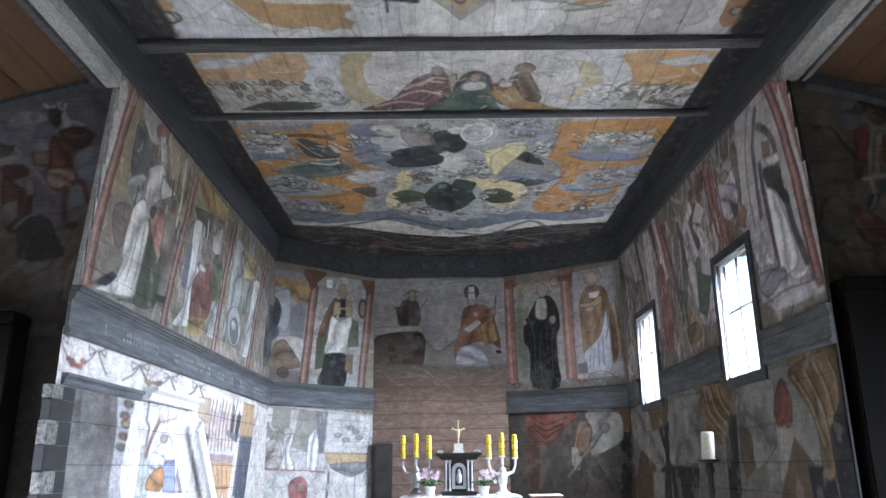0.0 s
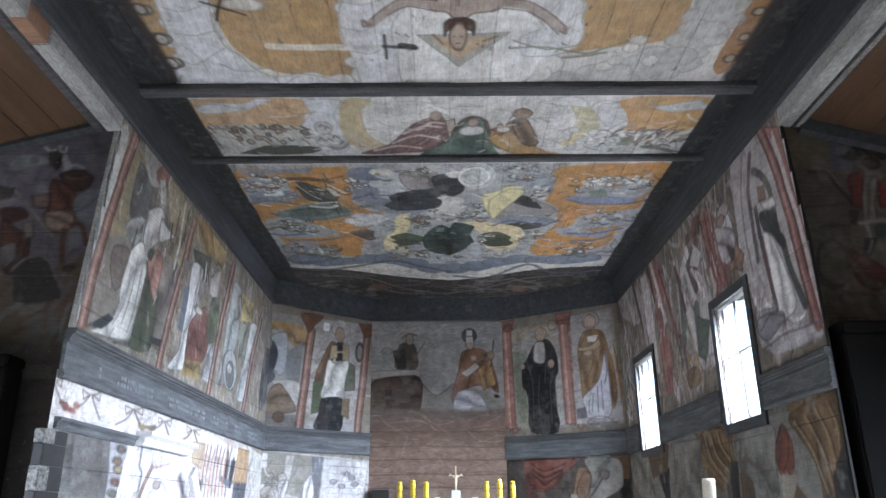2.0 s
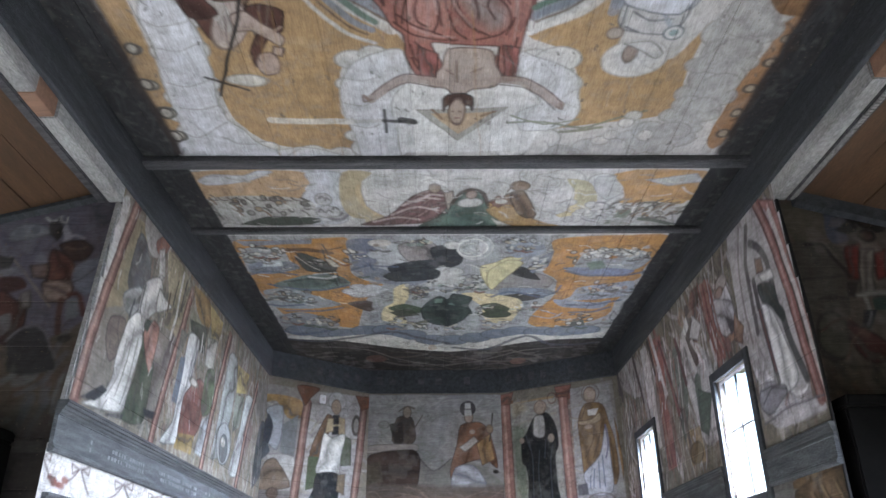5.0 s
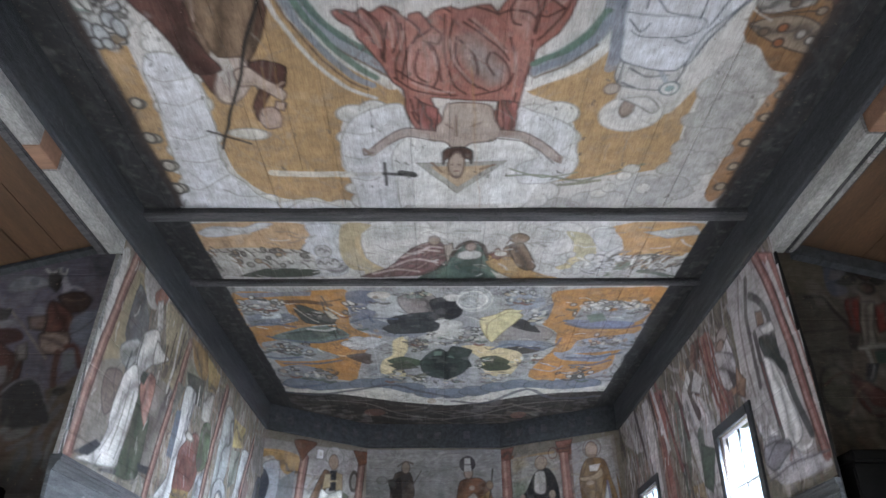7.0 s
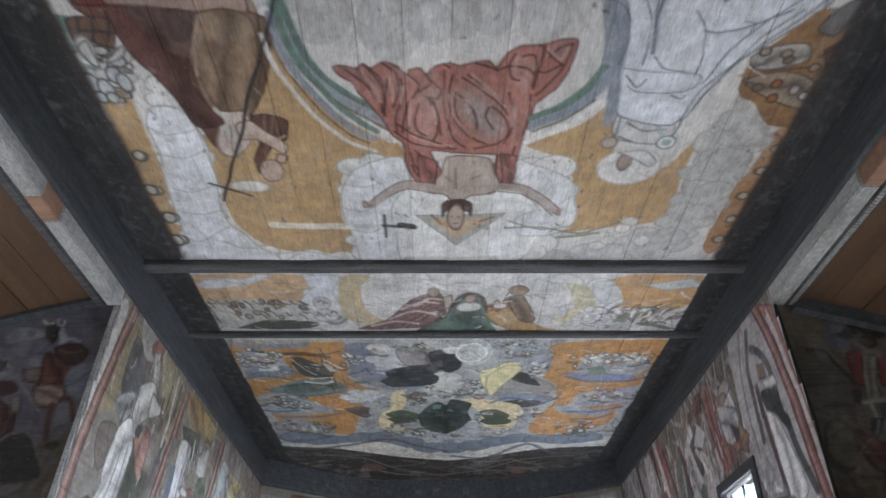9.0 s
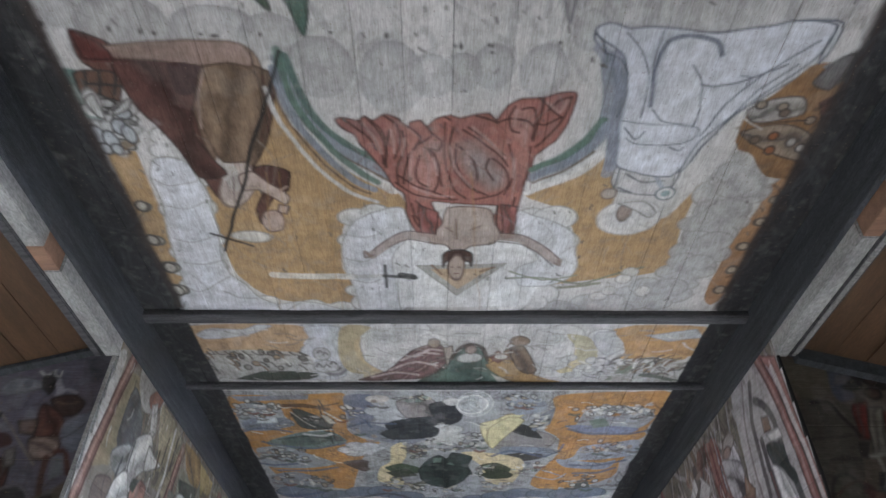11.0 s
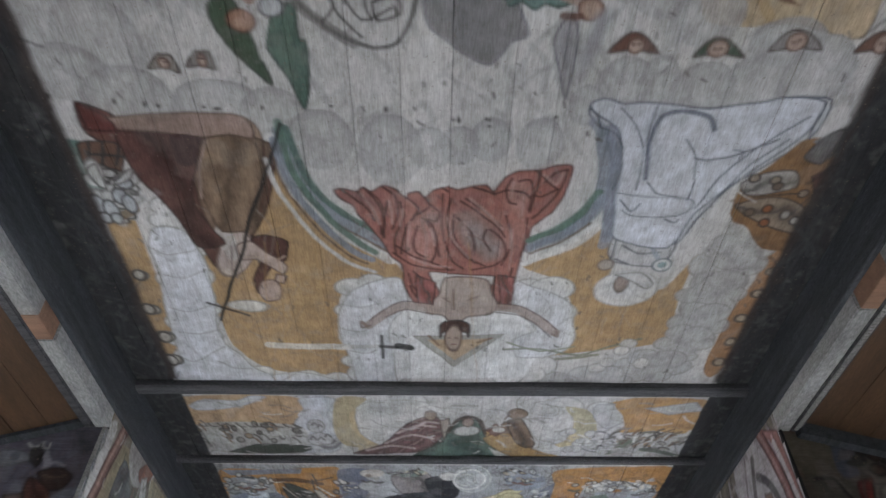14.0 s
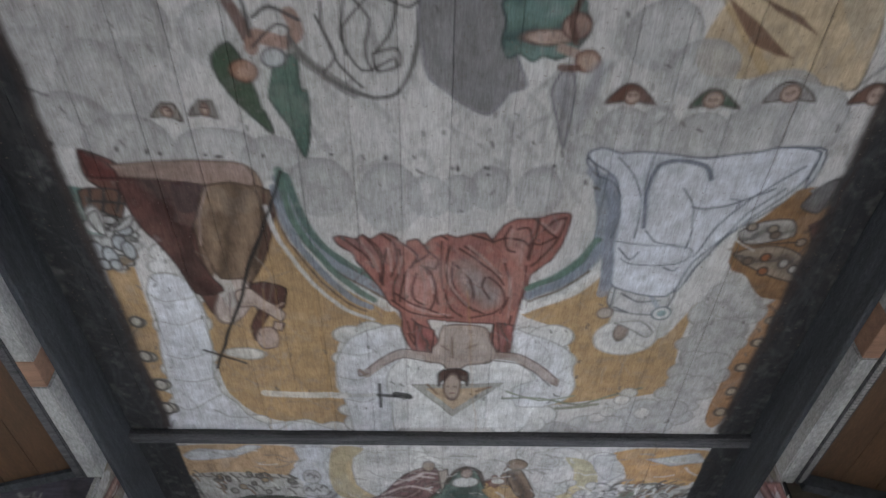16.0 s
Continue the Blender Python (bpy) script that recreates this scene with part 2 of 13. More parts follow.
class Canvas:
    """The paint on one boarded surface, in metres across (u) and up or along (v)."""

    def __init__(self, u0, u1, v0, v1, step, ground, seed, wobble=0.03):
        self.u0, self.v0, self.step = u0, v0, step
        nu, nv = int((u1 - u0) / step) + 2, int((v1 - v0) / step) + 2
        u, v = np.meshgrid(u0 + step * np.arange(nu), v0 + step * np.arange(nv))
        cells = ((v1 - v0) * 3, (u1 - u0) * 3)
        self.U = u + (cloudy(u.shape, cells, seed) - 0.5) * wobble * 2
        self.V = v + (cloudy(u.shape, cells, seed + 1) - 0.5) * wobble * 2
        self.grain = cloudy(u.shape, ((v1 - v0) * 14, (u1 - u0) * 14), seed + 2)
        self.mottle = cloudy(u.shape, ((v1 - v0) * 1.6, (u1 - u0) * 1.6), seed + 3)
        self.swirl = cloudy(u.shape, ((v1 - v0) * 4.5, (u1 - u0) * 4.5), seed + 5)
        self.rgb = np.ones((*u.shape, 3)) * lin(ground)
        self.rgb *= (0.82 + 0.36 * self.mottle)[..., None]
        self.rs = np.random.RandomState(seed + 4)

    def window(self, u0, u1, v0, v1):
        pad = 0.06
        a, b = int((v0 - pad - self.v0) / self.step), int((v1 + pad - self.v0) / self.step) + 2
        c, d = int((u0 - pad - self.u0) / self.step), int((u1 + pad - self.u0) / self.step) + 2
        nv, nu = self.U.shape
        return slice(max(0, min(a, nv)), max(0, min(b, nv))), slice(max(0, min(c, nu)), max(0, min(d, nu)))

    def lay(self, win, dist, colour, opacity=1.0, edge=None, streak=0.25, soft=None):
        """Lays paint where dist is below 0; edge: the colour of a brushed outline."""
        if dist.size == 0:
            return
        soft = soft or self.step * 0.5
        a = np.clip(0.5 - dist / (2 * soft), 0, 1) * opacity
        a = a * np.clip(0.78 + 0.5 * self.grain[win], 0, 1)
        tone = 1 + streak * (self.grain[win] - 0.5) * 2 + 0.35 * (self.mottle[win] - 0.5)
        self.rgb[win] = self.rgb[win] * (1 - a[..., None]) + (lin(colour) if isinstance(colour, str) else colour) * tone[..., None] * a[..., None]
        if edge:
            b = np.clip(1.25 - np.abs(dist) / (self.step * 1.0), 0, 1) * 0.92 * np.clip(0.35 + 1.2 * self.grain[win], 0, 1)
            self.rgb[win] = self.rgb[win] * (1 - b[..., None]) + lin(edge) * b[..., None]

    def ell(self, cu, cv, ru, rv, colour, turn=0.0, opacity=1.0, edge=None, soft=None):
        r = max(ru, rv)
        win = self.window(cu - r, cu + r, cv - r, cv + r)
        x, y = self.U[win] - cu, self.V[win] - cv
        c, s = math.cos(radians(turn)), math.sin(radians(turn))
        x, y = c * x + s * y, c * y - s * x
        self.lay(win, (np.hypot(x / ru, y / rv) - 1) * min(ru, rv), colour, opacity, edge, soft=soft)

    def ring(self, cu, cv, ru, rv, width, colour, opacity=1.0):
        r = max(ru, rv) + width
        win = self.window(cu - r, cu + r, cv - r, cv + r)
        d = np.abs(np.hypot((self.U[win] - cu) / ru, (self.V[win] - cv) / rv) - 1) * min(ru, rv) - width / 2
        self.lay(win, d, colour, opacity)

    def poly(self, pts, colour, opacity=1.0, edge=None, round_by=0.0, folds=0, fold_colour=None, soft=None):
        """A closed shape; folds: brushed drapery lines from its top to its foot."""
        p = flowing(np.array(pts, float), True)
        win = self.window(p[:, 0].min() - round_by, p[:, 0].max() + round_by, p[:, 1].min() - round_by, p[:, 1].max() + round_by)
        x, y = self.U[win], self.V[win]
        inside = np.zeros(x.shape, bool)
        dist = np.full(x.shape, 1e9)
        for (ax, ay), (bx, by) in zip(p, np.roll(p, -1, 0)):
            ex, ey = bx - ax, by - ay
            t = np.clip(((x - ax) * ex + (y - ay) * ey) / (ex * ex + ey * ey + 1e-12), 0, 1)
            dist = np.minimum(dist, np.hypot(x - ax - t * ex, y - ay - t * ey))
            cross = ((ay > y) != (by > y)) & (x < ex * (y - ay) / (ey + (1e-12 if ey >= 0 else -1e-12)) + ax)
            inside ^= cross
        dist = np.where(inside, -dist, dist) - round_by
        self.lay(win, dist, colour, opacity, edge, soft=soft)
        if folds:
            c = p.mean(0)
            q = p - c
            w, vec = np.linalg.eigh(q.T @ q)
            main, side = vec[:, 1], vec[:, 0]
            half = math.sqrt(w[0] / len(p)) * 1.5
            s, m = (x - c[0]) * side[0] + (y - c[1]) * side[1], (x - c[0]) * main[0] + (y - c[1]) * main[1]
            bend = self.swirl[win] * 5.0 + self.mottle[win] * 4.0
            wave = np.sin(s / half * folds * 1.35 + bend + m / half * 0.5)
            a = np.clip(0.5 - dist / (2 * self.step), 0, 1)
            self.rgb[win] *= (1 + a * (0.30 * wave + 0.04))[..., None]
            ink = np.clip((-wave - 0.86) / 0.08, 0, 1) * a * np.clip(1.5 * self.grain[win], 0, 1) * 0.75
            self.rgb[win] = self.rgb[win] * (1 - ink[..., None]) + lin(fold_colour or "4a4642") * ink[..., None]

    def puff(self, cu, cv, ru, rv, colour="85827f", opacity=0.6):
        """A round of cloud shaded towards its rim."""
        r = max(ru, rv)
        win = self.window(cu - r, cu + r, cv - r, cv + r)
        d = np.hypot((self.U[win] - cu) / ru, (self.V[win] - cv) / rv)
        a = np.where(d < 1, d ** 4, 0) * opacity * np.clip(0.5 + (cv - self.V[win]) / rv * 0.5 + 0.4 * self.grain[win], 0.15, 1)
        self.rgb[win] = self.rgb[win] * (1 - a[..., None]) + lin(colour) * a[..., None]

    def line(self, pts, width, colour, opacity=0.9, clip=None, clip_win=None):
        p = flowing(np.array(pts, float), False)
        win = clip_win or self.window(p[:, 0].min() - width, p[:, 0].max() + width, p[:, 1].min() - width, p[:, 1].max() + width)
        x, y = self.U[win], self.V[win]
        dist = np.full(x.shape, 1e9)
        for (ax, ay), (bx, by) in zip(p, p[1:]):
            ex, ey = bx - ax, by - ay
            t = np.clip(((x - ax) * ex + (y - ay) * ey) / (ex * ex + ey * ey + 1e-12), 0, 1)
            dist = np.minimum(dist, np.hypot(x - ax - t * ex, y - ay - t * ey))
        dist = dist - width / 2
        if clip is not None:
            dist = np.maximum(dist, clip)
        self.lay(win, dist, colour, opacity)

    def cloud(self, cu, cv, ru, rv, colour="c9c7c3", edge="96928c", n=6, seed=0):
        """A bank of scalloped cloud."""
        rs = np.random.RandomState(seed + int(abs(cu * 977 + cv * 613)) % 9999)
        self.ell(cu, cv, ru * 0.8, rv * 0.8, colour)
        for i in range(n):
            a = 2 * math.pi * i / n + rs.uniform(-0.2, 0.2)
            r = min(ru, rv) * rs.uniform(0.45, 0.68)
            self.ell(cu + (ru - r * 0.7) * math.cos(a), cv + (rv - r * 0.7) * math.sin(a), r, r * rs.uniform(0.75, 1), colour, edge=edge)
        self.ell(cu, cv, ru * 0.72, rv * 0.72, colour, opacity=0.9)

    def crowd(self, cu, cv, ru, rv, colours, n, seed, size=0.06):
        """A huddle of small brushed shapes."""
        rs = np.random.RandomState(seed)
        for i in range(n):
            a, r = rs.uniform(0, 2 * math.pi), math.sqrt(rs.rand())
            self.ell(cu + ru * r * math.cos(a), cv + rv * r * math.sin(a), size * rs.uniform(0.5, 1.3), size * rs.uniform(0.3, 0.8), colours[rs.randint(len(colours))],
                     rs.uniform(0, 180), rs.uniform(0.6, 1), edge="3a3632" if rs.rand() < 0.45 else None)

    def strokes(self, u0, u1, v0, v1, colours, n, seed, long=0.15, width=0.015, lean=90, opacity=0.5):
        """Loose brush marks."""
        rs = np.random.RandomState(seed)
        for i in range(n):
            u, v, a = rs.uniform(u0, u1), rs.uniform(v0, v1), radians(lean + rs.normal(0, 25))
            k = long * rs.uniform(0.4, 1.3)
            du, dv = k * math.cos(a) / 2, k * math.sin(a) / 2
            o = rs.uniform(-0.2, 0.2) * k
            self.line([(u - du, v - dv), (u + o * math.sin(a), v - o * math.cos(a)), (u + du, v + dv)], width * rs.uniform(0.6, 1.5), colours[rs.randint(len(colours))], opacity)

    def weather(self, seed, cells_u, cells_v, ink=0.35, loss=0.4, v0=-99.0, v1=99.0, wood="5f5347", levels=7):
        """Age: worn drawing lines that wander over the paint, flaked patches and smudges of soot."""
        i0 = max(0, int((v0 - self.v0) / self.step))
        i1 = min(self.U.shape[0], max(0, int((v1 - self.v0) / self.step)))
        n, m = i1 - i0, self.U.shape[1]
        if n < 4:
            return
        size = (n * self.step, m * self.step)
        reg = slice(i0, i1)
        a = cloudy((n, m), (size[0] * cells_v, size[1] * cells_u), seed)
        b = cloudy((n, m), (size[0] * 1.1, size[1] * 1.1), seed + 1)
        c = cloudy((n, m), (size[0] * 7, size[1] * 7), seed + 2)
        f = a * levels
        gy, gx = np.gradient(f)
        d = np.abs(f - np.round(f)) / (np.hypot(gx, gy) + 1e-6)
        k = np.clip(1.25 - d, 0, 1) * np.clip((b - 0.38) * 5, 0, 1) * np.clip(c * 2 - 0.35, 0, 1) * ink
        self.rgb[reg] = self.rgb[reg] * (1 - k[..., None]) + lin("35312d") * k[..., None]
        k = np.clip((c * 0.6 + b * 0.4 - 0.56) * 14, 0, 1) * loss
        self.rgb[reg] = self.rgb[reg] * (1 - k[..., None]) + lin(wood) * k[..., None]
        k = np.clip((0.44 - c * 0.5 - a * 0.5) * 12, 0, 1) * loss * 0.8
        self.rgb[reg] = self.rgb[reg] * (1 - k[..., None]) + lin("c4c0b8") * k[..., None] * 0.8
        self.rgb[reg] *= (0.80 + 0.40 * b)[..., None]

    def at(self, u, v):
        x, y = (np.asarray(u) - self.u0) / self.step, (np.asarray(v) - self.v0) / self.step
        nv, nu = self.U.shape
        x, y = np.clip(x, 0, nu - 1.001), np.clip(y, 0, nv - 1.001)
        i, j = y.astype(int), x.astype(int)
        fy, fx = (y - i)[..., None], (x - j)[..., None]
        g = self.rgb
        return (g[i, j] * (1 - fx) + g[i, j + 1] * fx) * (1 - fy) + (g[i + 1, j] * (1 - fx) + g[i + 1, j + 1] * fx) * fy


def sheet(name, us, vs, place, canvas, material, holes=(), depth=None):
    """A grid of painted surface; place(U, V, D) gives its points, depth how far each row or column lies back."""
    U, V = np.meshgrid(us, vs)
    D = np.zeros(U.shape) if depth is None else depth(U, V)
    co = place(U, V, D)
    nv, nu = U.shape
    idx = np.arange(nv * nu).reshape(nv, nu)
    quads = np.stack([idx[:-1, :-1], idx[:-1, 1:], idx[1:, 1:], idx[1:, :-1]], -1).reshape(-1, 4)
    cu, cv = (U[:-1, :-1] + U[1:, 1:]).ravel() / 2, (V[:-1, :-1] + V[1:, 1:]).ravel() / 2
    keep = np.ones(len(quads), bool)
    for u0, u1, v0, v1 in holes:
        keep &= ~((cu > u0) & (cu < u1) & (cv > v0) & (cv < v1))
    return co.reshape(-1, 3), quads[keep], canvas.at(U, V).reshape(-1, 3)


def grid_mesh(name, pieces, material):
    cos, faces, cols, base = [], [], [], 0
    for co, q, c in pieces:
        cos.append(co), faces.append(q + base), cols.append(c)
        base += len(co)
    co, q, c = np.concatenate(cos), np.concatenate(faces), np.concatenate(cols)
    me = bpy.data.meshes.new(name)
    me.vertices.add(len(co)), me.loops.add(len(q) * 4), me.polygons.add(len(q))
    me.vertices.foreach_set("co", co.astype(np.float32).ravel())
    me.loops.foreach_set("vertex_index", q.astype(np.int32).ravel())
    me.polygons.foreach_set("loop_start", np.arange(0, len(q) * 4, 4, dtype=np.int32))
    me.update(calc_edges=True)
    ca = me.color_attributes.new("pigment", "FLOAT_COLOR", "POINT")
    ca.data.foreach_set("color", np.concatenate([np.clip(c, 0.004, 0.85), np.ones((len(c), 1))], 1).astype(np.float32).ravel())
    me.materials.append(material)
    return me


def spaced(a, b, step, cuts=()):
    """Even steps from a to b with narrow edge strips, and a line on each cut."""
    s = [a, a + 0.003, b - 0.003, b] + list(np.arange(a + step, b - step * 0.5, step)) + [c for c in cuts if a < c < b]
    s = np.array(sorted(s))
    return s[np.concatenate([[True], np.diff(s) > 1e-5])]


def boarded_wall(parent, canvas, origin, along, u0, u1, v0, v1, board, step, material, holes=(), seed=0, joint=0.008):
    """Level boards laid one over another, each an object of its own under the wall."""
    rs = np.random.RandomState(seed)
    origin, along = np.array(origin, float), np.array(along, float)
    inward = np.array([along[1], -along[0], 0.0])
    cu = [c for h in holes for c in h[:2]]
    a = v0
    while a < v1 - 0.02:
        b = min(v1, a + board * rs.uniform(0.85, 1.15))
        if v1 - b < board * 0.4:
            b = v1
        proud, tip = rs.uniform(0, 0.004), rs.uniform(-0.003, 0.003)
        us = spaced(u0((a + b) / 2) if callable(u0) else u0, u1((a + b) / 2) if callable(u1) else u1, step, cu)

        def place(U, V, D):
            off = D + proud + tip * (V - a) / board
            return origin + U[..., None] * along + V[..., None] * np.array([0, 0, 1.0]) + off[..., None] * inward

        def depth(U, V):
            return np.where((V < a + 0.002) | (V > b - 0.002), -joint, 0.0)
        vs = spaced(a, b, step, [c for h in holes for c in h[2:]])
        piece = sheet("plank", us, vs, place, canvas, material, holes, depth)
        if len(piece[1]):
            ob = new("plank", grid_mesh("plank", [piece], material))
            ob.parent = parent
        a = b


def holed_slab(bm, us, vs, holes, low, high, m):
    """A wall of rectangular cells with openings right through it."""
    us = sorted(set(us) | {c for h in holes for c in h[:2]})
    vs = sorted(set(vs) | {c for h in holes for c in h[2:]})
    for a, b in zip(us, us[1:]):
        for c, d in zip(vs, vs[1:]):
            if not any(h[0] <= a and b <= h[1] and h[2] <= c and d <= h[3] for h in holes):
                prism(bm, [(a, c), (b, c), (b, d), (a, d)], low, high, m)
    bmesh.ops.remove_doubles(bm, verts=bm.verts, dist=1e-4)
    return bm


# ---- the plan of the place, in metres ----
LEFT, RIGHT, BACK = -2.42, 2.58, 11.6
NAVE_END = 5.12          # the nave's east wall, where the narrower chancel begins
CEIL, FRIEZE = 4.87, 4.50
LEDGE0, LEDGE1 = 2.44, 2.76
APSE_L, APSE_R = (LEFT, 10.5), (RIGHT, 10.6)
BACK_L, BACK_R = (-1.08, BACK), (0.97, BACK)
WIN_A = (6.10, 6.86, 2.34, 3.40)   # window openings of the right wall: y from, y to, z from, z to
WIN_B = (9.03, 9.84, 2.35, 3.45)


def unit(a, b):
    d = np.array([b[0] - a[0], b[1] - a[1]])
    n = np.hypot(*d)
    return (*(d / n), 0.0), n


OBL_L, LEN_L = unit(APSE_L, BACK_L)
OBL_R, LEN_R = unit(BACK_R, APSE_R)

roof = Canvas(LEFT - 0.02, RIGHT + 0.02, 1.0, BACK, 0.0095, "c1bdb8", 11, 0.02)
wall_l = Canvas(4.6, APSE_L[1], 0.4, FRIEZE, 0.010, "7f7668", 21, 0.014)
wall_r = Canvas(-APSE_R[1], -4.6, 0.4, FRIEZE, 0.010, "7f7668", 31, 0.014)
wall_b = Canvas(BACK_L[0], BACK_R[0], 0.4, FRIEZE, 0.009, "776f64", 41, 0.012)
wall_ol = Canvas(0, LEN_L, 0.4, FRIEZE, 0.009, "7f7668", 51, 0.012)
wall_or = Canvas(0, LEN_R, 0.4, FRIEZE, 0.009, "7f7668", 61, 0.012)
# darker grounds: the nave's dim light is in the colour
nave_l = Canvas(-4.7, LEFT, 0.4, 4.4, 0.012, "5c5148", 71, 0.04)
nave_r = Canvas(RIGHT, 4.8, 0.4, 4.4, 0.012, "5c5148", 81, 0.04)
SENSOR_U, SENSOR_Z = 0.89, 4.28


# ---- the murals ----

# the nave ceiling: clouds, an ochre sky, large robed shapes upside down to the door
roof.strokes(-1.92, 2.5, 1.64, 2.65, ['9a9793', 'bcb9b4', '8d8a87'], 260, 5, long=0.3, width=0.03, opacity=0.35)
roof.poly([(-2.08, 1.57), (-1.37, 1.6), (-2.18, 2.41), (-2.15, 1.95)], '8f8c89', opacity=0.6, soft=0.2)
roof.poly([(-2.05, 3.39), (-1.86, 3.37), (-1.94, 5.05), (-2.12, 5.13)], 'b08b5c')
roof.poly([(-0.97, 2.94), (-0.86, 2.89), (-0.7, 3.27), (-0.45, 3.59), (-0.28, 3.72), (-0.17, 4.03), (-0.63, 4.04), (-0.71, 4.63), (-0.54, 5.19), (-1.28, 5.05), (-1.52, 4.73), (-1.54, 4.38), (-1.62, 3.84), (-1.57, 3.12)], 'b08b5c')
roof.poly([(0.58, 3.79), (0.83, 3.6), (1.01, 3.36), (1.13, 3.57), (1.19, 3.78), (1.15, 4.14), (1.58, 4.02), (1.71, 3.67), (1.72, 4.27), (1.76, 4.6), (1.52, 4.71), (0.99, 4.82), (0.6, 4.93), (0.52, 4.82), (0.97, 4.39), (0.87, 3.96)], 'b08b5c')
roof.poly([(1.85, 3.3), (2.35, 3.45), (2.39, 3.78), (2.26, 5.07), (2.12, 4.98), (2.13, 4.27), (2.17, 3.78)], 'a9794e')
roof.poly([(1.34, 1.53), (1.84, 1.5), (2.07, 1.57), (2.12, 2.04), (1.78, 1.97), (1.62, 1.95), (1.45, 1.73)], 'bba27e', edge='8c7a60')
roof.poly([(1.27, 1.84), (1.35, 1.59), (1.5, 1.73), (1.64, 1.91), (1.57, 1.98), (1.33, 1.96)], 'b29365', opacity=0.8)
roof.poly([(1.34, 1.55), (1.52, 1.67), (1.75, 1.87), (1.52, 1.79)], '7a5a44')
roof.poly([(1.48, 1.54), (1.7, 1.63), (1.83, 1.74), (1.58, 1.61)], '6e5340')
roof.poly([(1.84, 1.51), (2.11, 1.49), (2.09, 1.69), (2.05, 1.85)], 'a99a82', opacity=0.7)
roof.cloud(-1.62, 3.36, 0.14, 0.175, seed=0)
roof.cloud(-1.66, 3.62, 0.15, 0.196, seed=1)
roof.cloud(-1.69, 3.93, 0.18, 0.216, seed=2)
roof.cloud(-1.71, 4.26, 0.17, 0.247, seed=3)
roof.cloud(-1.8, 4.63, 0.19, 0.277, seed=4)
roof.cloud(-1.77, 5.0, 0.26, 0.247, seed=5)
roof.cloud(-1.44, 5.22, 0.32, 0.212, seed=6)
roof.cloud(-0.91, 5.28, 0.32, 0.191, seed=7)
roof.cloud(1.95, 3.78, 0.22, 0.282, seed=0, colour='aeaba7')
roof.cloud(1.93, 4.08, 0.21, 0.26, seed=1, colour='aeaba7')
roof.cloud(1.93, 4.43, 0.2, 0.267, seed=2, colour='aeaba7')
roof.cloud(1.88, 4.68, 0.2, 0.247, seed=3, colour='aeaba7')
roof.cloud(1.71, 4.98, 0.27, 0.226, seed=4, colour='aeaba7')
roof.cloud(1.3, 5.17, 0.27, 0.182, seed=5, colour='aeaba7')
roof.cloud(0.86, 5.21, 0.27, 0.161, seed=6, colour='aeaba7')
roof.cloud(2.0, 3.56, 0.19, 0.231, seed=7, colour='aeaba7')
roof.cloud(-0.49, 4.28, 0.2, 0.42, seed=3)
roof.cloud(0.74, 4.27, 0.23, 0.412, seed=4)
roof.cloud(-0.44, 4.95, 0.25, 0.311, seed=6)
roof.cloud(0.66, 4.97, 0.26, 0.272, seed=8)
roof.poly([(-0.65, 4.29), (0.91, 4.26), (0.72, 5.16), (-0.5, 5.18)], 'd6d5d2', opacity=0.9)
roof.ell(-1.95, 1.95, 0.19, 0.199, 'b3b0ac', opacity=0.8)
roof.puff(-1.95, 1.95, 0.19, 0.199)
roof.ell(-1.69, 2.13, 0.23, 0.32, 'b3b0ac', opacity=0.8)
roof.puff(-1.69, 2.13, 0.23, 0.32)
roof.ell(-1.43, 1.75, 0.17, 0.206, 'b3b0ac', opacity=0.8)
roof.puff(-1.43, 1.75, 0.17, 0.206)
roof.ell(-1.91, 2.29, 0.22, 0.187, 'b3b0ac', opacity=0.8)
roof.puff(-1.91, 2.29, 0.22, 0.187)
roof.ell(-1.64, 2.47, 0.25, 0.228, 'b3b0ac', opacity=0.8)
roof.puff(-1.64, 2.47, 0.25, 0.228)
roof.ell(-1.17, 2.48, 0.23, 0.173, 'b3b0ac', opacity=0.8)
roof.puff(-1.17, 2.48, 0.23, 0.173)
roof.ell(-0.88, 2.55, 0.19, 0.181, 'b3b0ac', opacity=0.8)
roof.puff(-0.88, 2.55, 0.19, 0.181)
roof.ell(-1.05, 1.79, 0.19, 0.182, 'b3b0ac', opacity=0.8)
roof.puff(-1.05, 1.79, 0.19, 0.182)
roof.ell(-0.65, 2.72, 0.19, 0.211, 'b3b0ac', opacity=0.8)
roof.puff(-0.65, 2.72, 0.19, 0.211)
roof.ell(0.99, 2.33, 0.15, 0.173, 'b0aeab', opacity=0.7)
roof.puff(0.99, 2.33, 0.15, 0.173)
roof.ell(1.16, 2.33, 0.11, 0.184, 'b0aeab', opacity=0.7)
roof.puff(1.16, 2.33, 0.11, 0.184)
roof.ell(1.4, 2.36, 0.17, 0.175, 'b0aeab', opacity=0.7)
roof.puff(1.4, 2.36, 0.17, 0.175)
roof.ell(1.67, 2.33, 0.19, 0.196, 'b0aeab', opacity=0.7)
roof.puff(1.67, 2.33, 0.19, 0.196)
roof.ell(1.97, 2.26, 0.19, 0.234, 'b0aeab', opacity=0.7)
roof.puff(1.97, 2.26, 0.19, 0.234)
roof.ell(1.75, 2.07, 0.19, 0.146, 'b0aeab', opacity=0.7)
roof.puff(1.75, 2.07, 0.19, 0.146)
roof.ell(1.09, 1.75, 0.19, 0.192, 'b0aeab', opacity=0.7)
roof.puff(1.09, 1.75, 0.19, 0.192)
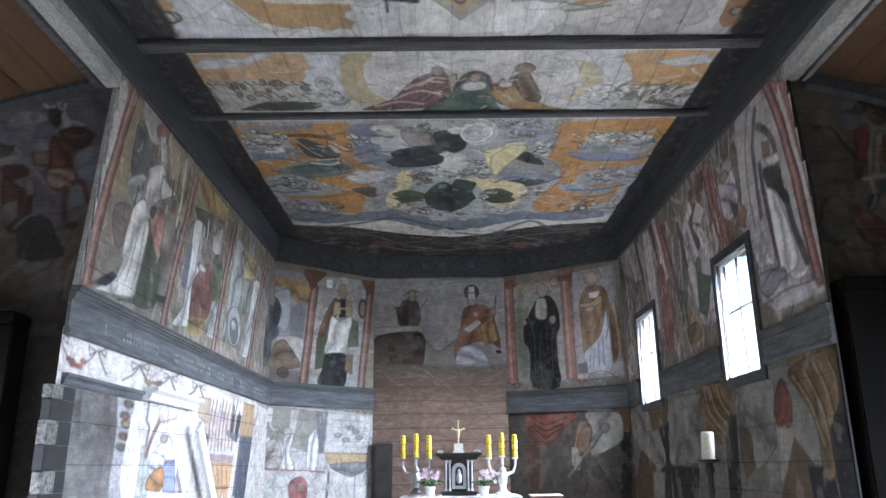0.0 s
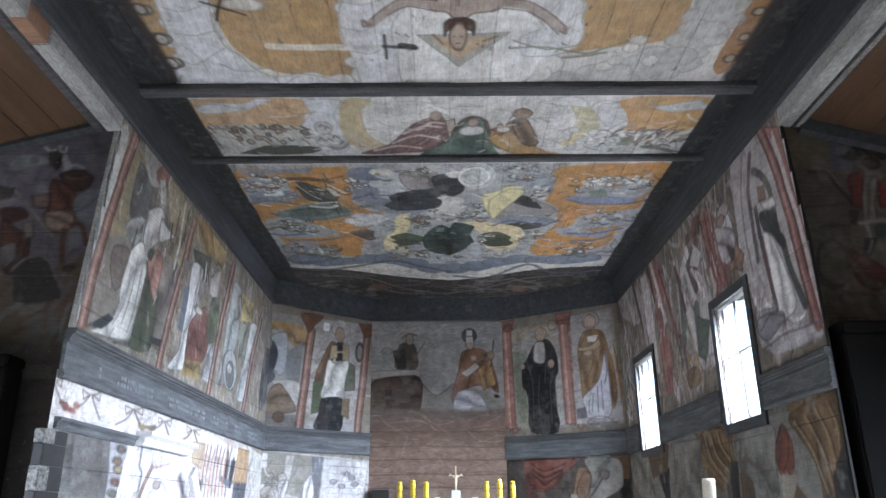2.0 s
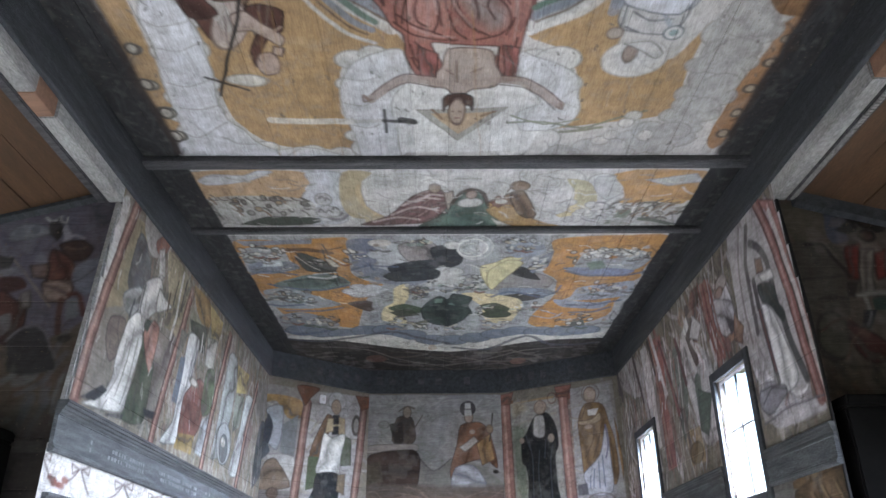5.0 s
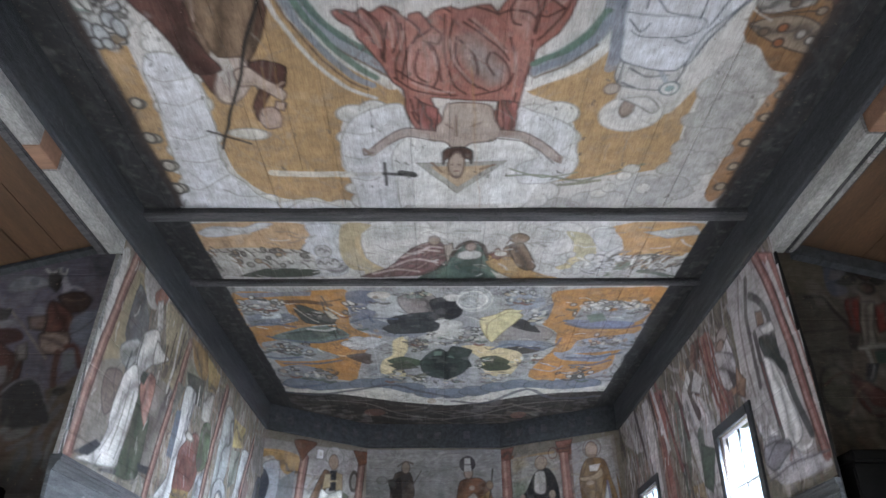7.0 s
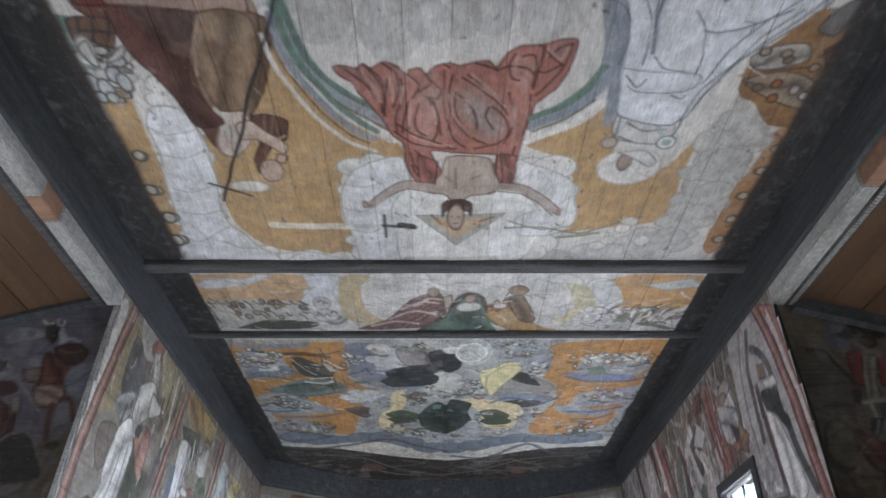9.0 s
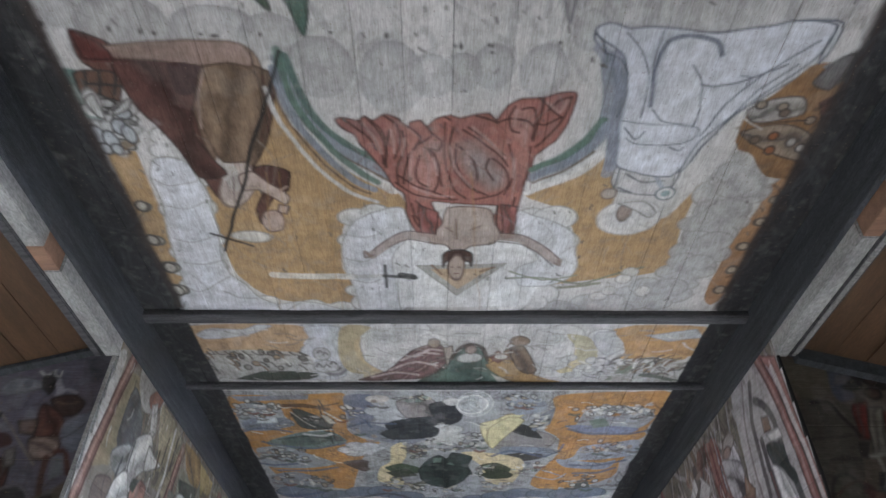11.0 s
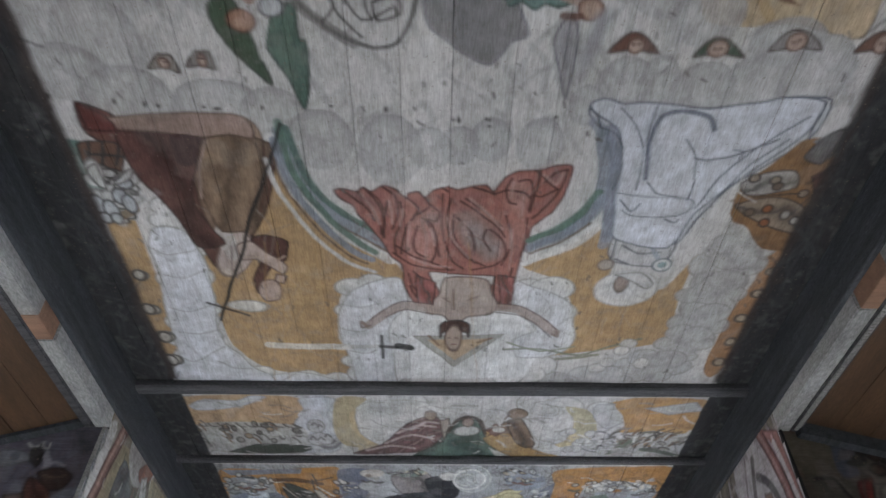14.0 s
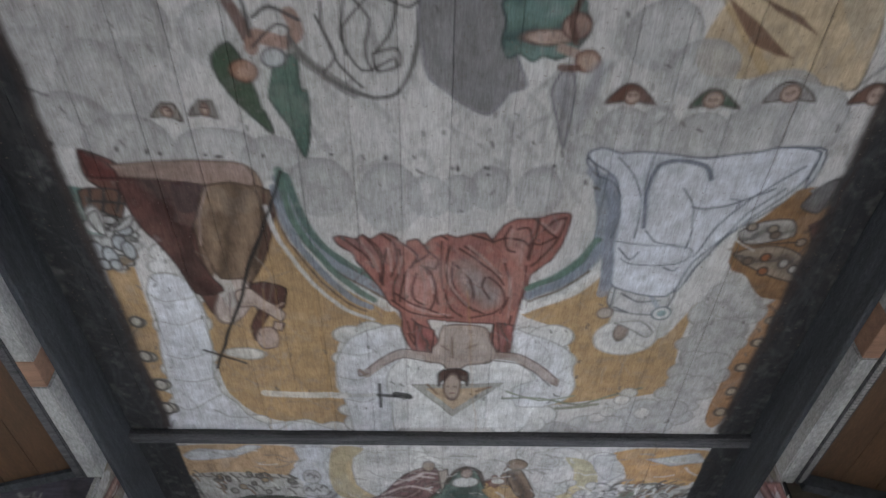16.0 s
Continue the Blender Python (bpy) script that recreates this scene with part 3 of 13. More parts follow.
roof.ell(1.32, 1.93, 0.18, 0.165, 'b0aeab', opacity=0.7)
roof.puff(1.32, 1.93, 0.18, 0.165)
roof.ell(0.81, 2.47, 0.1, 0.13, 'b0aeab', opacity=0.7)
roof.puff(0.81, 2.47, 0.1, 0.13)
roof.ell(0.59, 2.74, 0.13, 0.191, 'b0aeab', opacity=0.7)
roof.puff(0.59, 2.74, 0.13, 0.191)
roof.ell(0.31, 2.71, 0.12, 0.16, 'b0aeab', opacity=0.7)
roof.puff(0.31, 2.71, 0.12, 0.16)
roof.ell(0.14, 2.75, 0.11, 0.15, 'b0aeab', opacity=0.7)
roof.puff(0.14, 2.75, 0.11, 0.15)
roof.ell(-0.03, 2.78, 0.13, 0.16, 'b0aeab', opacity=0.7)
roof.puff(-0.03, 2.78, 0.13, 0.16)
roof.ell(-0.25, 2.8, 0.19, 0.26, 'b0aeab', opacity=0.7)
roof.puff(-0.25, 2.8, 0.19, 0.26)
roof.poly([(-1.79, 3.46), (-1.68, 3.43), (-1.58, 3.48), (-1.55, 3.63), (-1.51, 3.86), (-1.52, 4.01), (-1.54, 4.23), (-1.59, 4.5), (-1.58, 4.72), (-1.48, 4.87), (-1.42, 5.03), (-1.27, 5.13), (-1.08, 5.09), (-0.868, 5.17), (-0.77, 5.29), (-2.09, 5.3), (-2.13, 5.16), (-1.96, 4.88), (-1.95, 4.61), (-1.92, 4.37), (-1.89, 4.1), (-1.85, 3.86), (-1.85, 3.63)], 'cacbcf', edge='9a9892')
roof.line([(-1.84, 3.63), (-1.75, 3.7), (-1.57, 3.66)], 0.013, 'a09e9a', opacity=0.8)
roof.line([(-1.83, 3.91), (-1.7, 3.95), (-1.52, 3.86)], 0.013, 'a09e9a', opacity=0.8)
roof.line([(-1.88, 4.26), (-1.75, 4.31), (-1.55, 4.23)], 0.014, 'a09e9a', opacity=0.8)
roof.line([(-1.9, 4.56), (-1.75, 4.59), (-1.59, 4.54)], 0.016, 'a09e9a', opacity=0.8)
roof.line([(-1.95, 4.88), (-1.86, 4.95), (-1.6, 4.76)], 0.015, 'a09e9a', opacity=0.8)
roof.line([(-1.68, 4.95), (-1.57, 5.05), (-1.44, 5.05)], 0.018, 'a09e9a', opacity=0.8)
roof.line([(-1.29, 5.13), (-1.24, 5.23), (-1.09, 5.11)], 0.018, 'a09e9a', opacity=0.8)
roof.poly([(-0.663, 4.22), (-0.596, 4.09), (-0.491, 4), (-0.313, 3.92), (-0.217, 3.94), (-0.181, 4.22), (-0.331, 4.53), (-0.304, 5.32), (-0.537, 5.34), (-0.615, 5.21), (-0.655, 4.91), (-0.695, 4.58), (-0.703, 4.39)], 'd0d0d2', edge='9f9d98')
roof.line([(-0.663, 4.22), (-0.529, 4.25), (-0.397, 4.21)], 0.013, 'a5a39e', opacity=0.8)
roof.line([(-0.704, 4.49), (-0.55, 4.55), (-0.462, 4.49)], 0.014, 'a5a39e', opacity=0.8)
roof.line([(-0.654, 4.79), (-0.527, 4.83), (-0.446, 4.79)], 0.016, 'a5a39e', opacity=0.8)
roof.poly([(0.52, 4.1), (0.557, 3.94), (0.679, 4), (0.848, 4.09), (0.967, 4.21), (1.01, 4.41), (1.05, 4.59), (0.995, 4.77), (0.832, 4.87), (0.634, 4.87), (0.6, 4.63), (0.75, 4.52), (0.63, 4.34)], 'cacacb', edge='9f9d98')
roof.line([(0.677, 4.01), (0.818, 4.21), (0.773, 4.34)], 0.008, 'a5a39e')
roof.line([(0.986, 4.34), (0.893, 4.48), (1.03, 4.57)], 0.008, 'a5a39e')
roof.line([(-0.462, 3.97), (-0.297, 4.53), (-0.339, 5.27)], 0.008, '8d8a86', opacity=0.6)
roof.line([(-0.9, 2.71), (-0.82, 3.11), (-0.63, 3.42), (-0.28, 3.72)], 0.12, 'c6c3be')
roof.line([(-0.86, 2.65), (-0.78, 3.06), (-0.6, 3.34), (-0.27, 3.61)], 0.1, '7f8790')
roof.line([(-0.84, 2.63), (-0.74, 3.04), (-0.57, 3.3), (-0.24, 3.56)], 0.05, '4f6b5e')
roof.line([(-0.88, 2.68), (-0.8, 3.1), (-0.62, 3.39), (-0.27, 3.68)], 0.02, '705a4c')
roof.line([(0.59, 3.72), (0.86, 3.57), (1.02, 3.34), (1.03, 2.99), (0.96, 2.7)], 0.11, 'c6c3be')
roof.line([(0.6, 3.6), (0.83, 3.46), (0.98, 3.24), (1.0, 2.99), (0.93, 2.66)], 0.1, '7f8790')
roof.line([(0.59, 3.53), (0.8, 3.42), (0.94, 3.24)], 0.05, '4f6b5e')
roof.poly([(-0.6, 3.1), (-0.56, 3.09), (-0.48, 3.11), (-0.43, 3.08), (-0.38, 3.11), (-0.31, 3.06), (-0.24, 3.09), (-0.17, 3.17), (-0.16, 3.13), (-0.1, 3.11), (-0.06, 3.16), (-0.01, 3.1), (0.08, 3.07), (0.14, 3.09), (0.23, 3.06), (0.31, 3.05), (0.36, 3.1), (0.41, 3.0), (0.49, 2.94), (0.61, 2.93), (0.69, 2.9), (0.79, 2.9), (0.79, 3.03), (0.77, 3.15), (0.73, 3.27), (0.65, 3.36), (0.61, 3.42), (0.59, 3.53), (0.56, 3.7), (0.55, 3.84), (0.53, 4.05), (0.5, 4.2), (0.38, 4.25), (0.36, 4.12), (0.38, 3.99), (0.4, 3.89), (0.25, 3.88), (0.09, 3.87), (-0.04, 3.86), (0.02, 4.03), (0.03, 4.14), (-0.0, 4.25), (-0.08, 4.24), (-0.15, 4.17), (-0.2, 3.97), (-0.21, 3.79), (-0.27, 3.71), (-0.31, 3.61), (-0.35, 3.52), (-0.43, 3.39), (-0.48, 3.3), (-0.5, 3.23), (-0.57, 3.17)], '9e6052', edge='52302a')
roof.poly([(-0.19, 3.44), (-0.11, 3.33), (-0.02, 3.41), (0.02, 3.59), (-0.02, 3.76), (-0.14, 3.73), (-0.19, 3.62)], 'a5756a', opacity=0.7, soft=0.05)
roof.poly([(0.13, 3.28), (0.24, 3.25), (0.37, 3.4), (0.43, 3.56), (0.39, 3.7), (0.28, 3.7), (0.18, 3.54)], '85706a', opacity=0.7, soft=0.05)
roof.poly([(0.19, 3.4), (0.26, 3.4), (0.32, 3.53), (0.27, 3.62), (0.2, 3.54)], '97928e', opacity=0.7, soft=0.05)
roof.poly([(0.31, 3.56), (0.42, 3.56), (0.42, 3.7), (0.33, 3.73)], '8d8682', opacity=0.7, soft=0.05)
roof.poly([(0.45, 3.03), (0.53, 3.01), (0.58, 3.13), (0.55, 3.27), (0.46, 3.22)], 'a57a70', opacity=0.7, soft=0.05)
roof.poly([(-0.06, 3.28), (0.03, 3.27), (0.05, 3.38), (-0.04, 3.37)], '8f7a76', opacity=0.7, soft=0.05)
roof.poly([(0.44, 3.37), (0.56, 3.35), (0.57, 3.53), (0.52, 3.7), (0.47, 3.56)], '9f6a5f', opacity=0.7, soft=0.05)
roof.poly([(-0.57, 3.11), (-0.37, 3.14), (-0.34, 3.26), (-0.45, 3.26)], '85605a', opacity=0.7, soft=0.05)
roof.poly([(0.64, 2.93), (0.77, 2.91), (0.76, 3.05), (0.67, 3.03)], '8a625c', opacity=0.7, soft=0.05)
roof.poly([(-0.28, 3.09), (-0.18, 3.19), (-0.22, 3.33), (-0.31, 3.29)], '8f5a50', opacity=0.7, soft=0.05)
roof.poly([(0.13, 3.1), (0.32, 3.09), (0.29, 3.23), (0.15, 3.22)], '8d5c52', opacity=0.7, soft=0.05)
roof.poly([(-0.17, 3.91), (-0.02, 4.0), (-0.01, 4.19), (-0.12, 4.16)], '8a5a52', opacity=0.7, soft=0.05)
roof.poly([(0.42, 3.93), (0.53, 3.9), (0.51, 4.15), (0.41, 4.18)], '96665c', opacity=0.7, soft=0.05)
roof.line([(-0.56, 3.1), (-0.49, 3.17), (-0.42, 3.25), (-0.38, 3.36)], 0.016, '482620', opacity=0.9)
roof.line([(-0.47, 3.11), (-0.41, 3.21), (-0.36, 3.35), (-0.33, 3.49)], 0.016, '482620', opacity=0.9)
roof.line([(-0.43, 3.08), (-0.37, 3.17), (-0.33, 3.29), (-0.32, 3.52)], 0.016, '482620', opacity=0.9)
roof.line([(-0.39, 3.12), (-0.34, 3.18), (-0.32, 3.26)], 0.016, '482620', opacity=0.9)
roof.line([(-0.31, 3.07), (-0.24, 3.15), (-0.23, 3.28), (-0.27, 3.44)], 0.016, '482620', opacity=0.9)
roof.line([(-0.29, 3.19), (-0.32, 3.34), (-0.31, 3.52)], 0.016, '482620', opacity=0.9)
roof.line([(-0.21, 3.2), (-0.2, 3.33), (-0.25, 3.52), (-0.24, 3.68)], 0.016, '482620', opacity=0.9)
roof.line([(-0.17, 3.16), (-0.13, 3.2), (-0.1, 3.26), (-0.15, 3.35)], 0.016, '482620', opacity=0.9)
roof.line([(-0.13, 3.33), (-0.18, 3.41), (-0.2, 3.54), (-0.21, 3.68)], 0.016, '482620', opacity=0.9)
roof.line([(-0.08, 3.33), (-0.02, 3.38), (0.01, 3.51), (0.03, 3.7)], 0.016, '482620', opacity=0.9)
roof.line([(-0.05, 3.36), (-0.0, 3.49), (0.01, 3.65), (-0.02, 3.76)], 0.016, '482620', opacity=0.9)
roof.line([(-0.11, 3.41), (-0.13, 3.51), (-0.12, 3.65), (-0.06, 3.71)], 0.016, '482620', opacity=0.9)
roof.line([(-0.24, 3.6), (-0.15, 3.69), (-0.02, 3.76), (0.09, 3.82)], 0.016, '482620', opacity=0.9)
roof.line([(-0.26, 3.67), (-0.15, 3.78), (0.02, 3.83), (0.13, 3.83)], 0.016, '482620', opacity=0.9)
roof.line([(0.05, 3.13), (0.05, 3.33), (0.06, 3.54), (0.11, 3.73), (0.19, 3.82)], 0.016, '482620', opacity=0.9)
roof.line([(0.1, 3.16), (0.08, 3.33), (0.11, 3.54), (0.2, 3.7), (0.32, 3.79)], 0.016, '482620', opacity=0.9)
roof.line([(0.13, 3.3), (0.12, 3.46), (0.16, 3.62), (0.26, 3.76)], 0.016, '482620', opacity=0.9)
roof.line([(0.16, 3.18), (0.26, 3.26), (0.37, 3.38), (0.44, 3.51)], 0.016, '482620', opacity=0.9)
roof.line([(0.19, 3.16), (0.31, 3.26), (0.41, 3.4)], 0.016, '482620', opacity=0.9)
roof.line([(0.15, 3.33), (0.23, 3.46), (0.25, 3.64)], 0.016, '482620', opacity=0.9)
roof.line([(0.34, 3.43), (0.42, 3.53), (0.46, 3.67), (0.39, 3.78), (0.24, 3.83)], 0.016, '482620', opacity=0.9)
roof.line([(0.32, 3.43), (0.3, 3.53), (0.35, 3.64)], 0.016, '482620', opacity=0.9)
roof.line([(0.44, 3.3), (0.47, 3.45), (0.48, 3.64), (0.43, 3.78)], 0.016, '482620', opacity=0.9)
roof.line([(0.36, 3.12), (0.44, 3.09), (0.54, 3.11), (0.58, 3.15)], 0.016, '482620', opacity=0.9)
roof.line([(0.46, 3.0), (0.43, 3.08), (0.45, 3.18), (0.5, 3.2)], 0.016, '482620', opacity=0.9)
roof.line([(0.5, 3.02), (0.56, 3.01), (0.59, 3.1), (0.58, 3.25)], 0.016, '482620', opacity=0.9)
roof.line([(0.59, 2.94), (0.66, 3.02), (0.73, 3.09)], 0.016, '482620', opacity=0.9)
roof.line([(0.61, 2.94), (0.61, 3.08), (0.59, 3.27)], 0.016, '482620', opacity=0.9)
roof.line([(0.73, 3.09), (0.65, 3.14), (0.59, 3.13)], 0.016, '482620', opacity=0.9)
roof.line([(0.77, 2.93), (0.75, 3.08), (0.68, 3.23), (0.61, 3.32)], 0.016, '482620', opacity=0.9)
roof.line([(0.65, 3.03), (0.7, 2.96), (0.76, 2.93)], 0.016, '482620', opacity=0.9)
roof.line([(0.58, 3.32), (0.58, 3.5), (0.56, 3.7)], 0.016, '482620', opacity=0.9)
roof.line([(0.08, 3.11), (0.04, 3.08)], 0.016, '482620', opacity=0.9)
roof.line([(-0.06, 3.16), (-0.03, 3.23), (-0.08, 3.28), (-0.13, 3.31)], 0.016, '482620', opacity=0.9)
roof.line([(0.23, 3.07), (0.3, 3.09), (0.37, 3.12)], 0.016, '482620', opacity=0.9)
roof.line([(-0.17, 3.87), (-0.14, 4.0), (-0.06, 4.16)], 0.016, '482620', opacity=0.9)
roof.line([(-0.14, 3.85), (-0.08, 3.94), (-0.0, 4.09)], 0.016, '482620', opacity=0.9)
roof.line([(-0.16, 4.0), (-0.12, 4.13), (-0.04, 4.22)], 0.016, '482620', opacity=0.9)
roof.line([(0.4, 3.9), (0.4, 4.05), (0.43, 4.18)], 0.016, '482620', opacity=0.9)
roof.line([(0.51, 3.81), (0.5, 3.99), (0.46, 4.18)], 0.016, '482620', opacity=0.9)
roof.line([(0.45, 3.9), (0.44, 4.05)], 0.016, '482620', opacity=0.9)
roof.line([(-0.03, 3.22), (0.03, 3.28), (0.01, 3.36), (-0.04, 3.34)], 0.016, '482620', opacity=0.9)
roof.line([(-0.45, 3.13), (-0.39, 3.25), (-0.35, 3.39)], 0.02, 'b28c82', opacity=0.6)
roof.line([(-0.16, 3.37), (-0.17, 3.52), (-0.17, 3.65)], 0.02, 'b28c82', opacity=0.6)
roof.line([(-0.02, 3.43), (0.0, 3.59)], 0.02, 'b28c82', opacity=0.6)
roof.line([(-0.15, 3.71), (-0.02, 3.79), (0.11, 3.8)], 0.02, 'b28c82', opacity=0.6)
roof.line([(0.09, 3.33), (0.12, 3.54), (0.22, 3.71)], 0.02, 'b28c82', opacity=0.6)
roof.line([(0.22, 3.16), (0.33, 3.28), (0.42, 3.43)], 0.02, 'b28c82', opacity=0.6)
roof.line([(0.47, 3.03), (0.46, 3.15)], 0.02, 'b28c82', opacity=0.6)
roof.line([(0.54, 3.13), (0.54, 3.3)], 0.02, 'b28c82', opacity=0.6)
roof.line([(0.63, 2.97), (0.71, 3.05)], 0.02, 'b28c82', opacity=0.6)
roof.line([(0.19, 3.37), (0.2, 3.48)], 0.02, 'b28c82', opacity=0.6)
roof.line([(0.48, 3.43), (0.48, 3.61)], 0.02, 'b28c82', opacity=0.6)
roof.line([(-0.11, 3.94), (-0.04, 4.09)], 0.02, 'b28c82', opacity=0.6)
roof.line([(-0.2, 3.26), (-0.22, 3.41)], 0.02, 'b28c82', opacity=0.6)
roof.line([(-0.28, 3.19), (-0.27, 3.39)], 0.02, 'b28c82', opacity=0.6)
roof.line([(0.75, 2.96), (0.72, 3.05)], 0.02, 'b28c82', opacity=0.6)
roof.strokes(-0.56, 0.7, 3.15, 3.79, ['80534b', '6b4740', 'a27a70'], 110, 57, long=0.1, width=0.009, lean=70, opacity=0.5)
roof.poly([(0.07, 3.92), (0.23, 3.9), (0.35, 3.93), (0.39, 4.08), (0.46, 4.22), (0.41, 4.32), (0.25, 4.35), (0.18, 4.43), (0.12, 4.43), (0.06, 4.34), (-0.05, 4.31), (-0.04, 4.21), (0.03, 4.1)], 'ab988b', edge='5f4a42')
roof.line([(0.13, 4.03), (0.14, 4.27)], 0.014, '7d675c')
roof.line([(0.05, 4.14), (0.11, 4.18)], 0.012, '7d675c')
roof.line([(0.23, 4.16), (0.3, 4.11)], 0.012, '7d675c')
roof.poly([(-0.12, 3.89), (0.01, 3.97), (-0.02, 4.28), (-0.11, 4.23)], '8a4f47', edge='4a2a26', folds=3)
roof.poly([(0.42, 3.88), (0.54, 3.9), (0.54, 4.25), (0.48, 4.27)], '8a4f47', edge='4a2a26', folds=3)
roof.line([(-0.01, 4.27), (-0.2, 4.23), (-0.33, 4.31), (-0.48, 4.47)], 0.085, 'a59184')
roof.line([(0.45, 4.24), (0.6, 4.27), (0.75, 4.4), (0.89, 4.54)], 0.085, 'a59184')
roof.line([(-0.01, 4.22), (-0.2, 4.18), (-0.33, 4.26), (-0.47, 4.41)], 0.012, '5f4a42')
roof.line([(0.44, 4.19), (0.6, 4.22), (0.75, 4.34), (0.9, 4.5)], 0.012, '5f4a42')
roof.line([(0.45, 4.3), (0.6, 4.33), (0.74, 4.45), (0.87, 4.6)], 0.012, '5f4a42')
roof.line([(-0.47, 4.47), (-0.53, 4.5), (-0.54, 4.44)], 0.02, '8a7468')
roof.line([(0.87, 4.56), (0.92, 4.59), (0.9, 4.52)], 0.02, '8a7468')
roof.line([(-0.01, 4.33), (-0.2, 4.28), (-0.34, 4.37)], 0.015, '6b5148')
roof.line([(-0.5, 4.47), (-0.53, 4.42)], 0.03, '8f7466')
roof.poly([(-0.15, 4.6), (0.52, 4.57), (0.16, 4.99)], 'a5a297', edge='8f8a80')
roof.poly([(-0.05, 4.64), (0.42, 4.62), (0.16, 4.9)], 'bfa07c')
roof.poly([(0.04, 4.46), (0.1, 4.4), (0.2, 4.4), (0.26, 4.45), (0.26, 4.6), (0.23, 4.54), (0.08, 4.54), (0.05, 4.62)], '55392e', edge='3a3835')
roof.ell(0.15, 4.61, 0.061, 0.16, 'b09a88', edge='5f463c')
roof.line([(0.1, 4.51), (0.12, 4.43), (0.18, 4.43), (0.2, 4.51)], 0.02, '4a3028')
roof.line([(0.12, 4.61), (0.13, 4.61)], 0.012, '5e4a42')
roof.line([(0.17, 4.61), (0.18, 4.61)], 0.012, '5e4a42')
roof.line([(0.14, 4.69), (0.17, 4.69)], 0.012, '7d4a42')
roof.line([(-0.04, 4.59), (0.04, 4.71)], 0.02, '8a6a50')
roof.line([(0.33, 4.67), (0.43, 4.62)], 0.02, '8a6a50')
roof.line([(-1.24, 4.72), (-0.65, 4.74)], 0.075, 'c9c5bd')
roof.line([(-0.63, 4.74), (-0.4, 4.74)], 0.05, 'bdbab4')
roof.line([(-0.4, 4.74), (-0.16, 4.76)], 0.04, '3a3835')
roof.line([(-0.39, 4.6), (-0.4, 4.89)], 0.025, '3a3835')
roof.line([(-0.27, 4.73), (-0.18, 4.75)], 0.07, '2f2c2a')
roof.line([(0.53, 4.76), (0.81, 4.76), (1.12, 4.83), (1.33, 4.71), (1.54, 4.6)], 0.025, '7a8068')
roof.line([(0.55, 4.67), (0.81, 4.79), (1.06, 4.71)], 0.02, '83886f')
roof.line([(0.95, 4.89), (1.25, 4.83)], 0.035, '7f8068')
roof.ell(1.46, 4.67, 0.06, 0.063, 'c6c2ba', edge='96928c')
roof.ell(1.28, 5.01, 0.07, 0.061, 'c6c2ba', edge='96928c')
roof.ell(1.35, 4.93, 0.06, 0.061, 'c6c2ba', edge='96928c')
roof.ell(1.61, 4.93, 0.061, 0.073, 'c6c2ba', edge='96928c')
roof.ell(1.43, 4.76, 0.06, 0.061, 'c6c2ba', edge='96928c')
roof.poly([(-1.93, 2.48), (-1.8, 2.53), (-1.65, 2.65), (-1.37, 2.7), (-0.93, 2.73), (-0.85, 2.61), (-0.98, 3.11), (-1.09, 3.4), (-1.19, 3.55), (-1.43, 3.86), (-1.55, 3.51), (-1.62, 3.22), (-1.72, 2.9), (-1.93, 2.7)], '5a382f', edge='33211c', folds=4, fold_colour='3a231e')
roof.poly([(-1.77, 2.6), (-1.44, 2.58), (-1.03, 2.57), (-0.99, 2.74), (-1.37, 2.71), (-1.72, 2.67)], '9d8069', edge='6a5444')
roof.poly([(-1.33, 2.75), (-0.94, 2.73), (-1.09, 3.39), (-1.29, 3.58), (-1.4, 3.48), (-1.42, 3.07)], '7d6550', edge='5a4636', folds=5, fold_colour='4d3a2c')
roof.poly([(-1.93, 2.48), (-1.79, 2.54), (-1.71, 2.68), (-1.88, 2.69)], '6a332b')
roof.poly([(-1.47, 2.71), (-1.31, 2.73), (-1.44, 3.03), (-1.5, 2.86)], '6e3a30', opacity=0.8)
roof.ell(-1.31, 3.69, 0.11, 0.243, 'b5a297', turn=20, edge='7d6a60')
roof.ell(-1.34, 3.58, 0.06, 0.173, 'bdb6ae', opacity=0.8)
roof.poly([(-1.18, 3.54), (-1.07, 3.5), (-0.94, 3.57), (-0.98, 3.75), (-1.09, 3.82), (-1.19, 4.06), (-1.22, 4.09), (-1.22, 3.94), (-1.15, 3.74)], '5a382f', edge='33211c')
roof.poly([(-1.29, 3.61), (-1.19, 3.56), (-1.12, 3.66), (-1.02, 3.74), (-0.98, 3.82), (-1.02, 3.89), (-1.09, 3.82), (-1.19, 3.74), (-1.28, 3.74)], 'b39d8f', edge='5f4a42')
roof.poly([(-1.17, 3.98), (-1.08, 3.96), (-1.05, 4.05), (-1.08, 4.16), (-1.17, 4.18), (-1.21, 4.09)], 'a98f80', edge='5f4a42')
roof.poly([(-1.06, 3.89), (-1.0, 3.91), (-1.03, 3.99), (-1.08, 3.97)], 'a98f80', edge='5f4a42')
roof.line([(-1.33, 3.61), (-1.35, 3.83), (-1.33, 3.94)], 0.012, '7d6a60')
roof.line([(-1.38, 3.66), (-1.38, 3.83)], 0.012, '7d6a60')
roof.line([(-1.04, 3.75), (-0.98, 3.71)], 0.02, 'a98f80')
roof.ell(-1.31, 4.24, 0.14, 0.061, 'd0ccc6', edge='96928c')
roof.ell(-2.07, 2.79, 0.11, 0.061, '5f7d74')
